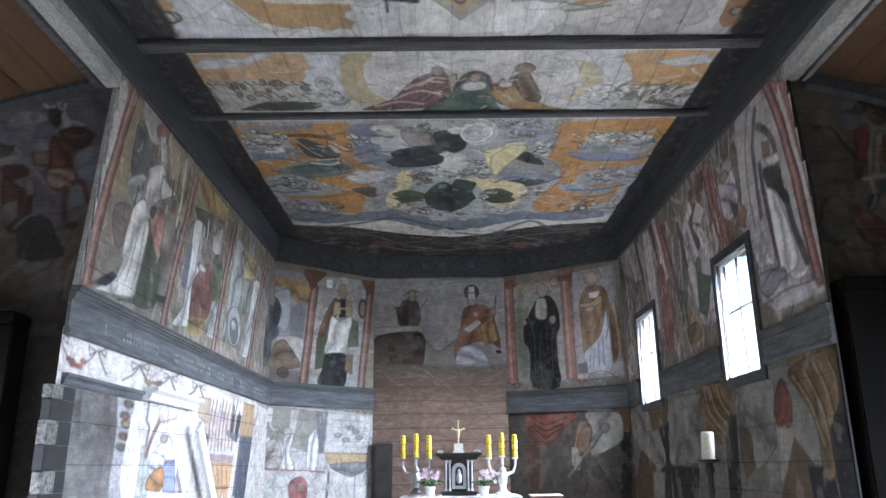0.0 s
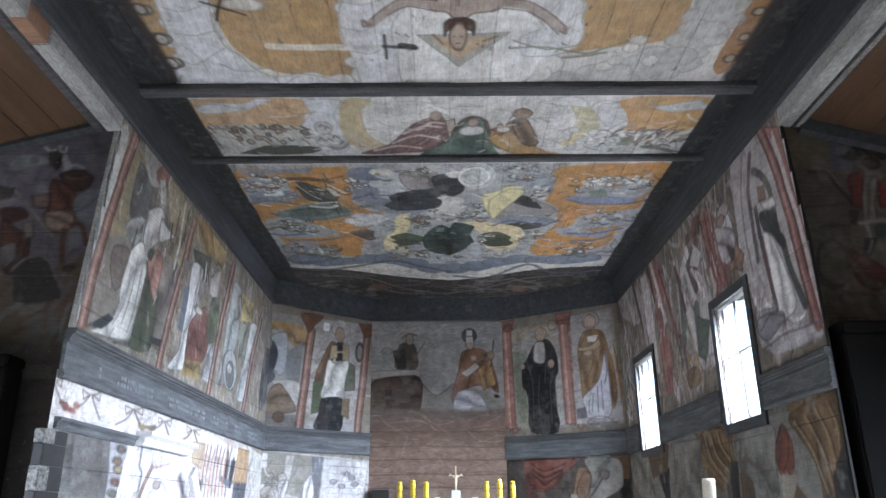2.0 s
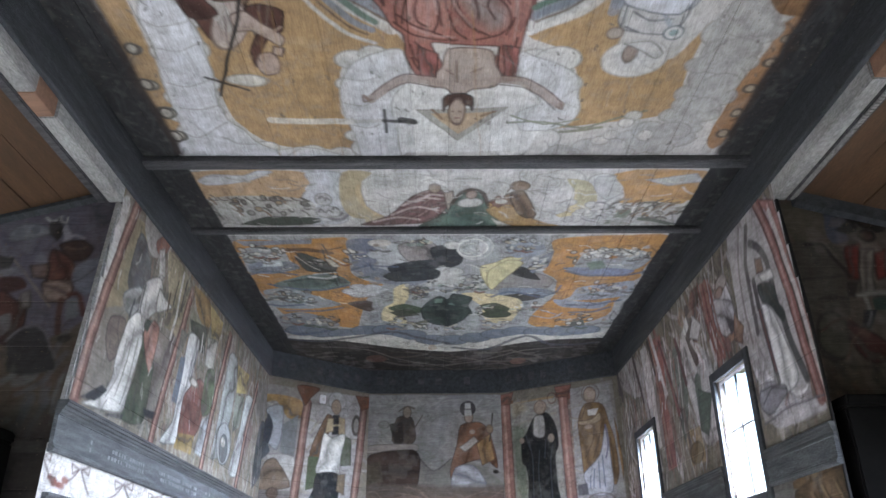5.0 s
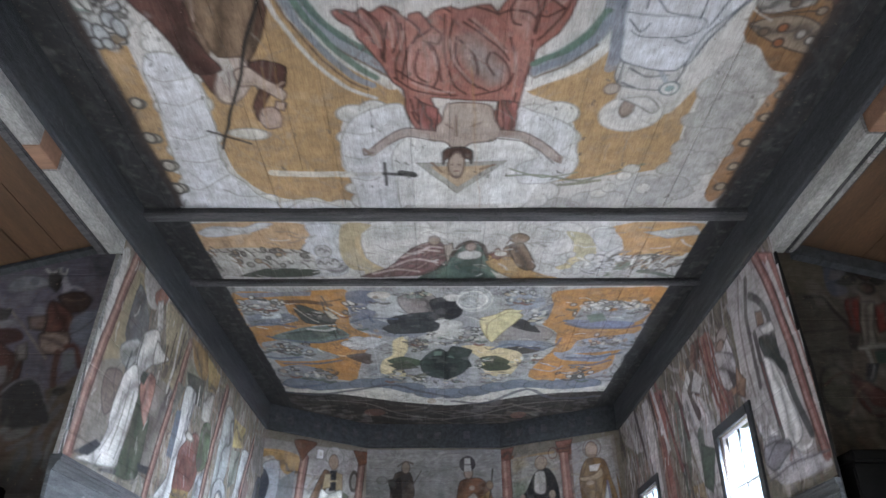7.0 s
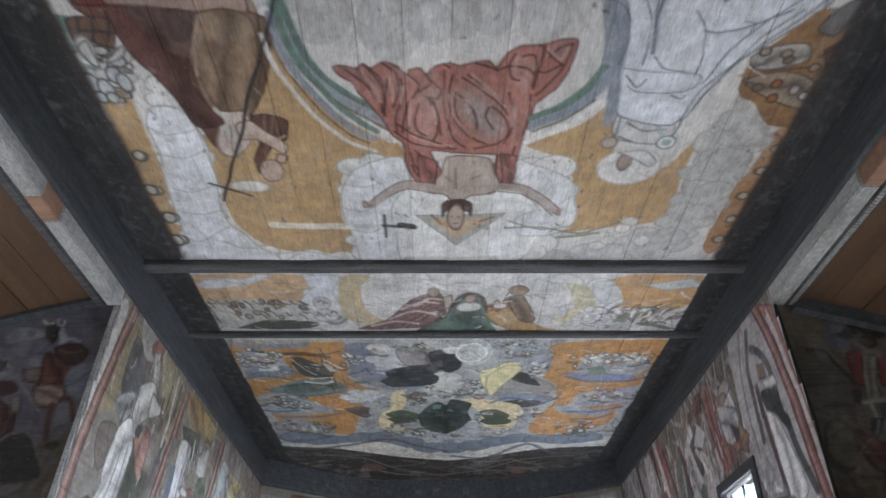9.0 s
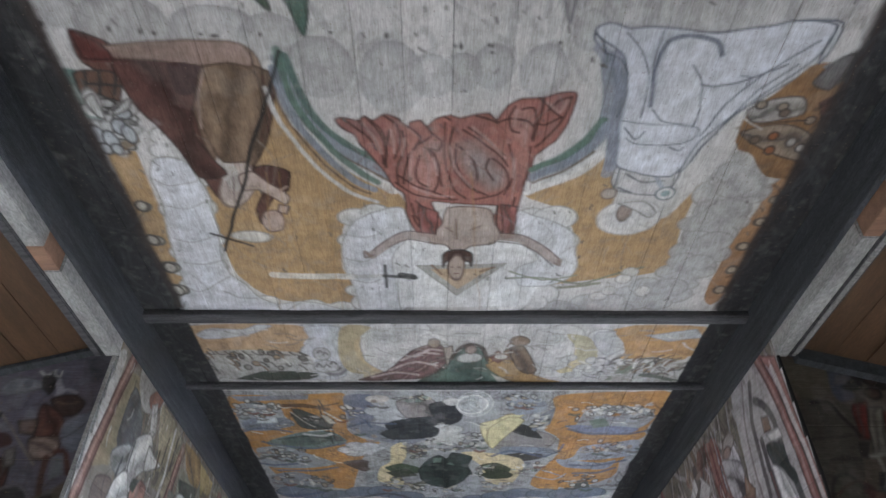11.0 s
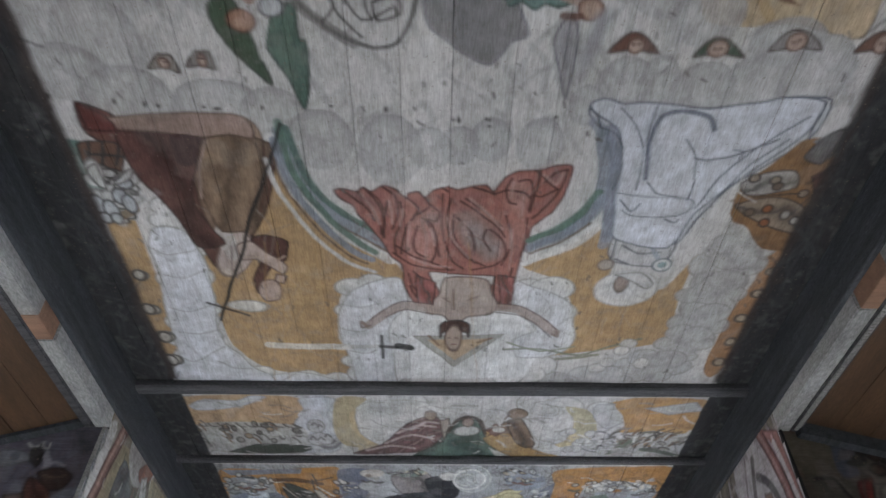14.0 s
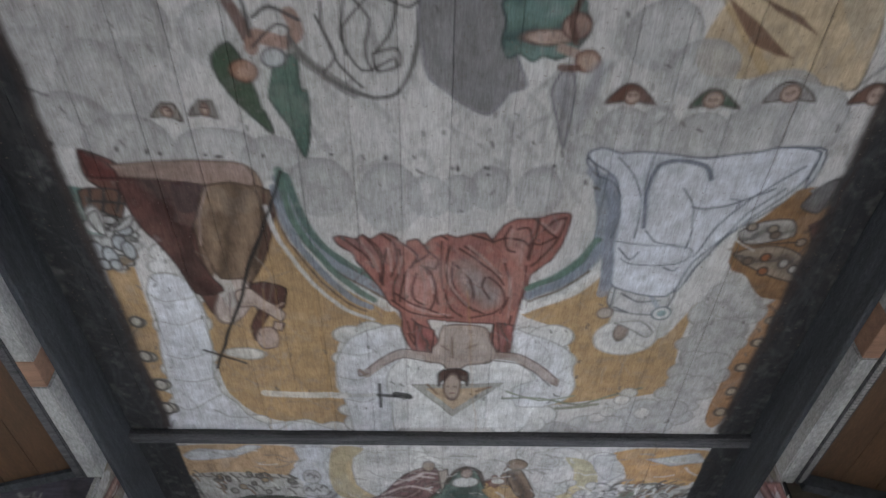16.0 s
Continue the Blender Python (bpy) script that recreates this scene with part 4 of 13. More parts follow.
roof.poly([(-2.09, 2.82), (-1.96, 2.79), (-1.97, 3.13), (-2.05, 3.27), (-2.11, 3.04)], '6f877c', opacity=0.8)
roof.poly([(-2.02, 2.77), (-1.9, 2.75), (-1.77, 2.79), (-1.84, 3.03), (-2.01, 2.97)], '6b4c3c', edge='3a3835')
roof.line([(-1.95, 2.76), (-1.99, 2.9)], 0.02, '3a3835')
roof.line([(-1.87, 2.76), (-1.93, 2.97)], 0.02, '3a3835')
roof.line([(-1.78, 2.76), (-1.83, 2.92)], 0.02, '3a3835')
roof.line([(-1.97, 2.84), (-1.79, 2.86)], 0.02, '3a3835')
roof.crowd(-1.93, 3.17, 0.16, 0.209, ['b5b3ae', '9a9792', 'c4c1bb', '7d7a76'], 34, 31, 0.055)
roof.ell(-1.98, 2.97, 0.05, 0.095, 'c0bdb8', edge='77736e')
roof.ell(-1.8, 3.03, 0.07, 0.054, 'b5b2ad', turn=-30, edge='77736e')
roof.poly([(-2.04, 3.37), (-1.8, 3.22), (-1.8, 3.29), (-2.0, 3.42)], '7a6244', opacity=0.8)
roof.ell(-1.99, 3.91, 0.061, 0.051, '6a665f')
roof.ell(-1.98, 3.91, 0.03, 0.032, 'b3ad9f')
roof.ell(-2.0, 4.29, 0.061, 0.063, '6a665f')
roof.ell(-2.0, 4.29, 0.04, 0.041, 'b3ad9f')
roof.ell(-1.99, 4.62, 0.06, 0.073, '6a665f')
roof.ell(-1.99, 4.63, 0.04, 0.041, 'b3ad9f')
roof.ell(-2.01, 4.92, 0.071, 0.073, '6a665f')
roof.ell(-2.01, 4.92, 0.04, 0.051, 'b3ad9f')
roof.ell(2.27, 3.82, 0.05, 0.045, '6a5c4c')
roof.ell(2.27, 3.82, 0.03, 0.032, 'b09f86')
roof.ell(2.25, 4.06, 0.06, 0.054, '6a5c4c')
roof.ell(2.25, 4.06, 0.03, 0.032, 'b09f86')
roof.ell(2.23, 4.34, 0.06, 0.054, '6a5c4c')
roof.ell(2.23, 4.34, 0.03, 0.032, 'b09f86')
roof.ell(2.23, 4.63, 0.05, 0.061, '6a5c4c')
roof.ell(2.23, 4.63, 0.03, 0.032, 'b09f86')
roof.ell(2.22, 4.91, 0.06, 0.063, '6a5c4c')
roof.ell(2.22, 4.91, 0.03, 0.041, 'b09f86')
roof.poly([(0.83, 2.5), (0.96, 2.46), (1.17, 2.48), (1.46, 2.48), (1.77, 2.44), (1.9, 2.4), (2.12, 2.41), (2.09, 2.66), (1.85, 2.95), (1.75, 3.07), (1.63, 3.36), (1.55, 3.56), (1.41, 3.62), (1.18, 3.57), (1.08, 3.27), (1.04, 2.9), (0.9, 2.62)], 'bbbcbe', edge='5c626c')
roof.line([(0.88, 2.58), (0.99, 2.74), (1.08, 2.99), (1.11, 3.36)], 0.014, '4f5660', opacity=0.95)
roof.line([(1.02, 2.5), (1.1, 2.73), (1.13, 3.08)], 0.014, '4f5660', opacity=0.95)
roof.line([(1.09, 2.54), (1.16, 2.82), (1.17, 3.12)], 0.014, '4f5660', opacity=0.95)
roof.line([(1.44, 2.53), (1.41, 2.81), (1.51, 3.12)], 0.014, '4f5660', opacity=0.95)
roof.line([(2.1, 2.43), (1.85, 2.71), (1.61, 3.07), (1.52, 3.46)], 0.014, '4f5660', opacity=0.95)
roof.line([(1.94, 2.67), (1.69, 2.76), (1.51, 2.98), (1.45, 3.31)], 0.014, '4f5660', opacity=0.95)
roof.line([(1.19, 2.57), (1.21, 2.81), (1.25, 3.08), (1.35, 3.17), (1.51, 3.16)], 0.014, '4f5660', opacity=0.95)
roof.line([(1.48, 2.5), (1.21, 2.51), (1.15, 2.69)], 0.014, '4f5660', opacity=0.95)
roof.line([(1.08, 3.17), (1.22, 3.22), (1.47, 3.21)], 0.014, '4f5660', opacity=0.95)
roof.line([(1.07, 3.13), (1.27, 3.27), (1.55, 3.27)], 0.014, '4f5660', opacity=0.95)
roof.line([(1.74, 2.55), (1.65, 2.74)], 0.014, '4f5660', opacity=0.95)
roof.line([(1.61, 2.8), (1.55, 2.98)], 0.014, '4f5660', opacity=0.95)
roof.line([(2.01, 2.47), (1.79, 2.63)], 0.014, '4f5660', opacity=0.95)
roof.line([(0.87, 2.58), (1.02, 2.82), (1.06, 3.17), (1.09, 3.57)], 0.07, '858b94', opacity=0.8)
roof.line([(1.17, 2.55), (1.48, 2.52)], 0.05, '969aa0', opacity=0.8)
roof.line([(1.16, 2.69), (1.26, 3.08)], 0.05, 'a0a3a8', opacity=0.7)
roof.poly([(1.2, 3.35), (1.44, 3.31), (1.55, 3.56), (1.49, 3.78), (1.19, 3.73), (1.13, 3.57)], 'b9b6b4', edge='5a5c60')
roof.ell(1.32, 4.02, 0.22, 0.192, 'cbc8c4', edge='a9a5a0')
roof.ell(1.28, 3.97, 0.05, 0.091, '9d8a7c', edge='6a5a50')
roof.poly([(1.22, 3.87), (1.39, 3.85), (1.5, 3.96), (1.46, 4.02), (1.28, 3.9)], 'bfbcb8', edge='77736e')
roof.line([(1.16, 3.46), (1.17, 3.67), (1.13, 3.78)], 0.015, '55595f')
roof.line([(1.23, 3.41), (1.35, 3.51), (1.47, 3.54)], 0.015, '55595f')
roof.line([(1.22, 3.57), (1.34, 3.65), (1.47, 3.64)], 0.015, '55595f')
roof.line([(1.19, 3.7), (1.29, 3.76)], 0.015, '55595f')
roof.ell(1.14, 3.76, 0.05, 0.051, 'b0a294', edge='6a5a50')
roof.ell(1.51, 3.77, 0.06, 0.063, 'd0d0cc', edge='5c6a70')
roof.ell(1.51, 3.77, 0.03, 0.032, '86a0a0')
roof.line([(1.4, 3.57), (1.47, 3.7)], 0.03, '9aa0a8')
roof.poly([(1.86, 3.35), (1.84, 3.07), (1.96, 2.84), (2.11, 2.66), (2.26, 2.74), (2.32, 3.06), (2.39, 3.45), (2.1, 3.4)], '8d6240')
roof.crowd(2.06, 3.16, 0.22, 0.212, ['b0aba3', '7d6a58', 'a08a72', '5f4a3e', '93552f'], 40, 33, 0.06)
roof.poly([(2.09, 2.71), (2.31, 2.53), (2.3, 2.7), (2.22, 2.88)], '7d7a78')
roof.line([(2.22, 2.88), (2.34, 2.53)], 0.03, '55504c')
roof.ell(2.3, 2.99, 0.06, 0.126, '6e3a2c', opacity=0.8)
roof.poly([(-1.1, 1.89), (-1.0, 1.82), (-0.94, 1.94), (-0.88, 2.24), (-0.87, 2.36), (-0.98, 2.22), (-1.08, 2.04)], '41553f', edge='2f3a30')
roof.poly([(-0.83, 1.99), (-0.68, 1.87), (-0.68, 2.07), (-0.65, 2.11), (-0.7, 2.51), (-0.77, 2.33), (-0.85, 2.12)], '4f6b5c', edge='36473f')
roof.poly([(-0.88, 1.98), (-0.81, 1.95), (-0.84, 2.07), (-0.89, 2.21), (-0.9, 2.07)], 'bcb9b4')
roof.line([(-0.98, 1.6), (-0.93, 1.73), (-0.89, 1.82)], 0.06, '6a4a3c')
roof.line([(-0.7, 1.67), (-0.67, 1.76), (-0.73, 1.82), (-0.86, 1.79), (-0.89, 1.85)], 0.07, '9a7260')
roof.line([(-0.91, 1.6), (-0.89, 1.79)], 0.02, '3a3835')
roof.line([(-0.87, 1.7), (-0.79, 1.64), (-0.66, 1.7)], 0.02, '3a3835')
roof.line([(-0.88, 1.84), (-0.77, 1.73), (-0.71, 1.75), (-0.72, 1.88)], 0.015, '3a3835')
roof.ell(-0.95, 1.97, 0.07, 0.06, 'a5765c', edge='5a3a2c')
roof.ell(-0.95, 1.98, 0.04, 0.03, 'b48b72')
roof.ell(-0.79, 1.9, 0.06, 0.051, 'a8a9aa', edge='5a5a5c')
roof.line([(-0.71, 1.79), (-0.63, 1.91), (-0.5, 2.04), (-0.31, 2.13), (-0.18, 2.09), (-0.11, 1.94), (-0.08, 1.6)], 0.025, '55534f')
roof.line([(-0.69, 1.85), (-0.62, 1.93), (-0.53, 2.01), (-0.41, 2.1)], 0.06, '6b6864', opacity=0.7)
roof.line([(-0.55, 1.6), (-0.55, 1.73), (-0.47, 1.94), (-0.36, 2.07)], 0.014, '45433f', opacity=0.95)
roof.line([(-0.44, 1.6), (-0.46, 1.79), (-0.36, 1.97), (-0.22, 1.91)], 0.014, '45433f', opacity=0.95)
roof.line([(-0.39, 1.6), (-0.32, 1.7), (-0.35, 1.85), (-0.31, 1.97)], 0.014, '45433f', opacity=0.95)
roof.line([(-0.19, 1.6), (-0.22, 1.76), (-0.3, 1.88)], 0.014, '45433f', opacity=0.95)
roof.line([(-0.3, 1.88), (-0.19, 1.85), (-0.17, 1.94), (-0.28, 1.97), (-0.31, 1.88)], 0.014, '45433f', opacity=0.95)
roof.line([(-0.24, 1.6), (-0.14, 1.64), (-0.09, 1.6)], 0.014, '45433f', opacity=0.95)
roof.line([(-0.34, 1.6), (-0.45, 1.73), (-0.44, 1.88)], 0.014, '45433f', opacity=0.95)
roof.line([(-0.58, 1.67), (-0.49, 1.88), (-0.55, 1.98)], 0.014, '45433f', opacity=0.95)
roof.poly([(-0.07, 1.59), (0.32, 1.58), (0.35, 1.78), (0.45, 2.03), (0.37, 2.08), (0.28, 2.21), (0.18, 2.18), (0.05, 2.07), (-0.03, 2.0), (-0.07, 1.85)], '807d7c', soft=0.015, edge='77747a')
roof.poly([(0.3, 1.58), (0.48, 1.57), (0.68, 1.57), (0.71, 1.64), (0.74, 1.72), (0.71, 1.8), (0.67, 1.86), (0.59, 1.89), (0.52, 1.87), (0.47, 1.9), (0.4, 1.86), (0.34, 1.88), (0.31, 1.78), (0.32, 1.69)], '567068', edge='3a4a45', folds=3, fold_colour='3f544e')
roof.ell(0.54, 1.77, 0.13, 0.04, 'a98c7c', edge='6a5148')
roof.line([(0.61, 1.83), (0.69, 1.86)], 0.05, 'a98c7c')
roof.ell(0.67, 1.71, 0.07, 0.071, '9c7a6c', edge='5a3a30')
roof.line([(0.67, 1.58), (0.64, 1.68), (0.68, 1.8)], 0.035, '5a3a30')
roof.ell(0.75, 1.9, 0.06, 0.061, 'a5806c', edge='6a4536')
roof.ell(0.75, 1.9, 0.04, 0.04, 'b4957f')
roof.poly([(0.59, 2.05), (0.65, 1.93), (0.7, 1.99), (0.71, 2.18), (0.69, 2.43), (0.63, 2.22)], '8c898a', edge='66646a', soft=0.03)
roof.poly([(0.76, 1.97), (0.84, 1.9), (0.83, 2.08), (0.76, 2.33), (0.73, 2.32)], '9b999a', soft=0.03)
roof.line([(0.62, 1.93), (0.7, 1.94)], 0.04, '6a4536')
roof.poly([(0.87, 2.14), (0.93, 2.05), (0.98, 2.02), (1.05, 2.05), (1.13, 2.14), (1.0, 2.12)], '6a4436', edge='4a3c34')
roof.ell(1.0, 2.1, 0.04, 0.041, 'ab8f7e', edge='6a4a3c')
roof.line([(0.98, 2.09), (0.99, 2.09)], 0.012, '5a4238')
roof.line([(1.01, 2.09), (1.02, 2.09)], 0.012, '5a4238')
roof.poly([(1.3, 2.16), (1.35, 2.07), (1.4, 2.04), (1.47, 2.06), (1.56, 2.16), (1.43, 2.14)], '4a5a48', edge='4a3c34')
roof.ell(1.42, 2.11, 0.05, 0.051, 'ab8f7e', edge='6a4a3c')
roof.line([(1.4, 2.11), (1.41, 2.11)], 0.012, '5a4238')
roof.line([(1.43, 2.11), (1.44, 2.11)], 0.012, '5a4238')
roof.poly([(1.67, 2.12), (1.72, 2.03), (1.77, 2.0), (1.85, 2.02), (1.94, 2.11), (1.81, 2.1)], '8a8480', edge='4a3c34')
roof.ell(1.8, 2.07, 0.05, 0.051, 'ab8f7e', edge='6a4a3c')
roof.line([(1.78, 2.07), (1.79, 2.07)], 0.012, '5a4238')
roof.line([(1.81, 2.06), (1.82, 2.06)], 0.012, '5a4238')
roof.poly([(2.11, 2.12), (2.16, 2.03), (2.21, 2.0), (2.29, 2.02), (2.4, 2.11), (2.25, 2.1)], '6b4a3c', edge='4a3c34')
roof.ell(2.24, 2.07, 0.05, 0.054, 'ab8f7e', edge='6a4a3c')
roof.line([(2.22, 2.07), (2.23, 2.07)], 0.012, '5a4238')
roof.line([(2.25, 2.07), (2.26, 2.07)], 0.012, '5a4238')
roof.poly([(-1.48, 2.27), (-1.41, 2.18), (-1.38, 2.18), (-1.34, 2.18), (-1.32, 2.28), (-1.39, 2.26)], '8d8379', edge='4a3c34')
roof.ell(-1.39, 2.23, 0.03, 0.03, 'ab8f7e', edge='6a4a3c')
roof.line([(-1.39, 2.22), (-1.39, 2.22)], 0.012, '5a4238')
roof.line([(-1.38, 2.22), (-1.37, 2.22)], 0.012, '5a4238')
roof.poly([(-1.28, 2.24), (-1.22, 2.15), (-1.19, 2.15), (-1.15, 2.15), (-1.13, 2.25), (-1.2, 2.23)], '77706a', edge='4a3c34')
roof.ell(-1.19, 2.2, 0.02, 0.032, 'ab8f7e', edge='6a4a3c')
roof.line([(-1.2, 2.19), (-1.2, 2.19)], 0.012, '5a4238')
roof.line([(-1.19, 2.19), (-1.18, 2.19)], 0.012, '5a4238')
roof.ell(-2.06, 2.44, 0.02, 0.02, '4c4844')
roof.ell(-1.56, 2.49, 0.01, 0.02, '4c4844')
roof.ell(-1.49, 2.5, 0.01, 0.014, '4c4844')
roof.ell(-1.25, 2.5, 0.01, 0.01, '4c4844')
roof.ell(-1.18, 2.51, 0.02, 0.01, '4c4844')
roof.ell(-0.94, 2.5, 0.01, 0.014, '4c4844')
roof.ell(-0.27, 2.51, 0.01, 0.02, '4c4844')
roof.ell(0.1, 2.56, 0.01, 0.01, '4c4844')
roof.ell(0.13, 2.56, 0.01, 0.02, '4c4844')
roof.ell(0.28, 2.56, 0.01, 0.01, '4c4844')
roof.ell(0.3, 2.57, 0.01, 0.01, '4c4844')
roof.ell(0.65, 2.55, 0.01, 0.01, '4c4844')
roof.ell(0.3, 2.61, 0.01, 0.01, '4c4844')
roof.ell(1.29, 2.59, 0.01, 0.01, '4c4844')
roof.ell(-1.72, 2.47, 0.01, 0.02, '4c4844')
roof.ell(0.9, 2.7, 0.01, 0.01, '4c4844')
roof.ell(-0.57, 2.49, 0.01, 0.01, '4c4844')
roof.ell(0.98, 2.6, 0.01, 0.01, '4c4844')
roof.strokes(-2.0, 3.55, 1.6, 5.05, ['5c5853', '6a655e', '4c4844'], 170, 58, long=0.035, width=0.012, lean=80, opacity=0.8)
roof.strokes(-2.0, 3.55, 1.6, 5.05, ['8d8984', '97938d', '7d7974'], 200, 59, long=0.45, width=0.012, lean=90, opacity=0.25)
roof.line([(-0.77, 3.57), (-0.773, 4.36), (-0.768, 5.28)], 0.011, 'a5793f', opacity=0.45)
roof.line([(-1.01, 3.57), (-1.08, 4.36), (-1.16, 5.28)], 0.010, 'a5793f', opacity=0.45)
roof.line([(-1.1, 3.57), (-1.19, 4.36), (-1.28, 5.28)], 0.010, 'a5793f', opacity=0.45)
roof.line([(0.212, 3.56), (0.274, 4.35), (0.349, 5.27)], 0.010, 'a5793f', opacity=0.45)
roof.poly([(-1.77, 2.68), (-1.48, 2.69), (-1.3, 2.72), (-1.37, 2.9), (-1.47, 3.17), (-1.41, 3.42), (-1.36, 3.59), (-1.54, 3.62), (-1.59, 3.35), (-1.72, 3.05), (-1.77, 2.86)], '58362f', edge='3a231e', folds=3, fold_colour='43271f')
roof.poly([(-1.82, 2.59), (-1.58, 2.56), (-1.32, 2.54), (-1.05, 2.56), (-1.02, 2.7), (-1.29, 2.71), (-1.54, 2.68), (-1.78, 2.66)], '997e70', edge='6a5444')
roof.poly([(-1.47, 2.7), (-1.29, 2.72), (-1.36, 2.89), (-1.44, 2.93), (-1.5, 2.89)], '482a26')
roof.poly([(-1.29, 2.72), (-1.03, 2.72), (-1.01, 2.94), (-1.08, 3.22), (-1.18, 3.45), (-1.34, 3.48), (-1.39, 3.27), (-1.39, 3.04)], '7a614a', edge='544030', folds=4, fold_colour='544030')
roof.line([(-1.29, 2.74), (-1.37, 2.95), (-1.41, 3.18)], 0.015, 'a58c80', opacity=0.8)
roof.line([(-0.976, 2.77), (-0.988, 2.99), (-1.07, 3.29)], 0.015, '573528')
roof.poly([(-1.93, 2.49), (-1.81, 2.56), (-1.77, 2.67), (-1.91, 2.67), (-1.92, 2.62)], '66322b', edge='43201c')
roof.line([(-0.859, 2.6), (-1, 3), (-1.21, 3.52), (-1.33, 3.86), (-1.54, 4.42)], 0.020, '282422')
roof.line([(-1.6, 4.21), (-1.48, 4.28), (-1.33, 4.35)], 0.024, '302a28')
roof.ell(-2.05, 3.24, 0.044, 0.083, 'a9acae', edge='4f4d4b')
roof.ell(-1.98, 3.28, 0.045, 0.079, 'a9acae', edge='4f4d4b')
roof.ell(-1.89, 3.17, 0.044, 0.067, 'a9acae', edge='4f4d4b')
roof.ell(-1.85, 3.23, 0.042, 0.074, 'a9acae', edge='4f4d4b')
roof.ell(-2.04, 3.36, 0.038, 0.045, 'a9acae', edge='4f4d4b')
roof.ell(-1.97, 3.36, 0.035, 0.046, 'a9acae', edge='4f4d4b')
roof.ell(-1.83, 3.06, 0.050, 0.046, 'a9acae', edge='4f4d4b')
roof.poly([(-2.02, 2.95), (-1.96, 2.91), (-1.95, 3), (-1.95, 3.1), (-1.99, 3.09), (-2.01, 3.02)], 'bdbab4', edge='55514d')
roof.poly([(-1.89, 3.06), (-1.78, 2.96), (-1.75, 2.96), (-1.79, 3.03), (-1.86, 3.07)], 'b8b5b0', edge='55514d')
roof.line([(-0.87, 2.59), (-0.854, 2.86), (-0.769, 3.13), (-0.648, 3.37), (-0.48, 3.58), (-0.376, 3.67)], 0.048, '587666')
roof.line([(-0.911, 2.71), (-0.878, 2.98), (-0.798, 3.23), (-0.684, 3.44), (-0.522, 3.66), (-0.41, 3.74)], 0.052, '7b838e')
roof.line([(-0.938, 2.78), (-0.906, 3.03), (-0.822, 3.28), (-0.708, 3.5), (-0.545, 3.71), (-0.438, 3.78)], 0.016, '66503f')
roof.line([(-0.976, 2.86), (-0.938, 3.11), (-0.853, 3.35), (-0.734, 3.57), (-0.562, 3.77), (-0.401, 3.86)], 0.030, 'c4c2be')
roof.line([(0.603, 3.54), (0.76, 3.43), (0.898, 3.28), (0.978, 3.1)], 0.049, '587666')
roof.line([(0.616, 3.6), (0.787, 3.5), (0.94, 3.33), (1.01, 3.14)], 0.054, '7b838e')
roof.line([(0.622, 3.66), (0.811, 3.55), (0.968, 3.37)], 0.020, '66503f')
roof.line([(0.596, 3.77), (0.836, 3.6), (1, 3.38)], 0.041, 'cdcbc7')
roof.poly([(0.831, 2.48), (0.901, 2.42), (1.01, 2.45), (1.13, 2.44), (1.29, 2.46), (1.47, 2.48), (1.73, 2.44), (1.87, 2.4), (2.09, 2.42), (2.06, 2.63), (1.84, 2.93), (1.65, 3.2), (1.59, 3.35), (1.5, 3.6), (1.15, 3.51), (1.1, 3.35), (1.06, 3.01), (1.04, 2.76), (1, 2.63)], 'c5c7cd', edge='555b66')
roof.line([(0.961, 2.63), (1.04, 2.88), (1.06, 3.2), (1.1, 3.51)], 0.077, '7f8592', opacity=0.75)
roof.poly([(1.21, 2.56), (1.33, 2.52), (1.49, 2.55), (1.5, 2.79), (1.55, 3.1), (1.45, 3.12), (1.31, 3.08), (1.22, 2.84)], 'c3c4c8', opacity=0.8)
roof.line([(0.896, 2.61), (0.991, 2.66), (1.05, 2.76), (1.07, 2.98), (1.05, 3.07)], 0.008, '454a56', opacity=0.95)
roof.line([(1, 2.48), (1.12, 2.63), (1.18, 2.8), (1.2, 3.07)], 0.008, '454a56', opacity=0.95)
roof.line([(1.19, 2.47), (1.18, 2.67), (1.21, 2.85)], 0.009, '454a56', opacity=0.95)
roof.line([(1.26, 3.01), (1.33, 3.1), (1.46, 3.13)], 0.010, '454a56', opacity=0.95)
roof.line([(1.41, 2.69), (1.5, 2.83), (1.54, 3.06), (1.53, 3.16)], 0.009, '454a56', opacity=0.95)
roof.line([(1.49, 2.82), (1.58, 2.84), (1.7, 2.81), (1.81, 2.75), (1.92, 2.68)], 0.012, '454a56', opacity=0.95)
roof.line([(1.09, 3.1), (1.28, 3.13), (1.55, 3.15), (1.58, 3.22), (1.5, 3.29), (1.22, 3.3), (1.14, 3.25)], 0.008, '454a56', opacity=0.95)
roof.line([(2.04, 2.52), (1.83, 2.73), (1.68, 2.97), (1.6, 3.23)], 0.012, '454a56', opacity=0.95)
roof.line([(1.98, 2.68), (1.82, 2.88), (1.69, 3.2), (1.6, 3.46)], 0.010, '454a56', opacity=0.95)
roof.line([(2.1, 2.44), (2.08, 2.59), (2.11, 2.8)], 0.009, '454a56', opacity=0.95)
roof.line([(0.838, 2.48), (0.883, 2.54), (0.903, 2.62)], 0.009, '454a56', opacity=0.95)
roof.line([(1.12, 3.16), (1.2, 3.26), (1.25, 3.19)], 0.012, '454a56', opacity=0.95)
roof.line([(1.69, 2.77), (1.75, 2.78), (1.74, 2.83)], 0.009, '454a56', opacity=0.95)
roof.line([(1.43, 3.32), (1.5, 3.35), (1.52, 3.32)], 0.013, '454a56', opacity=0.95)
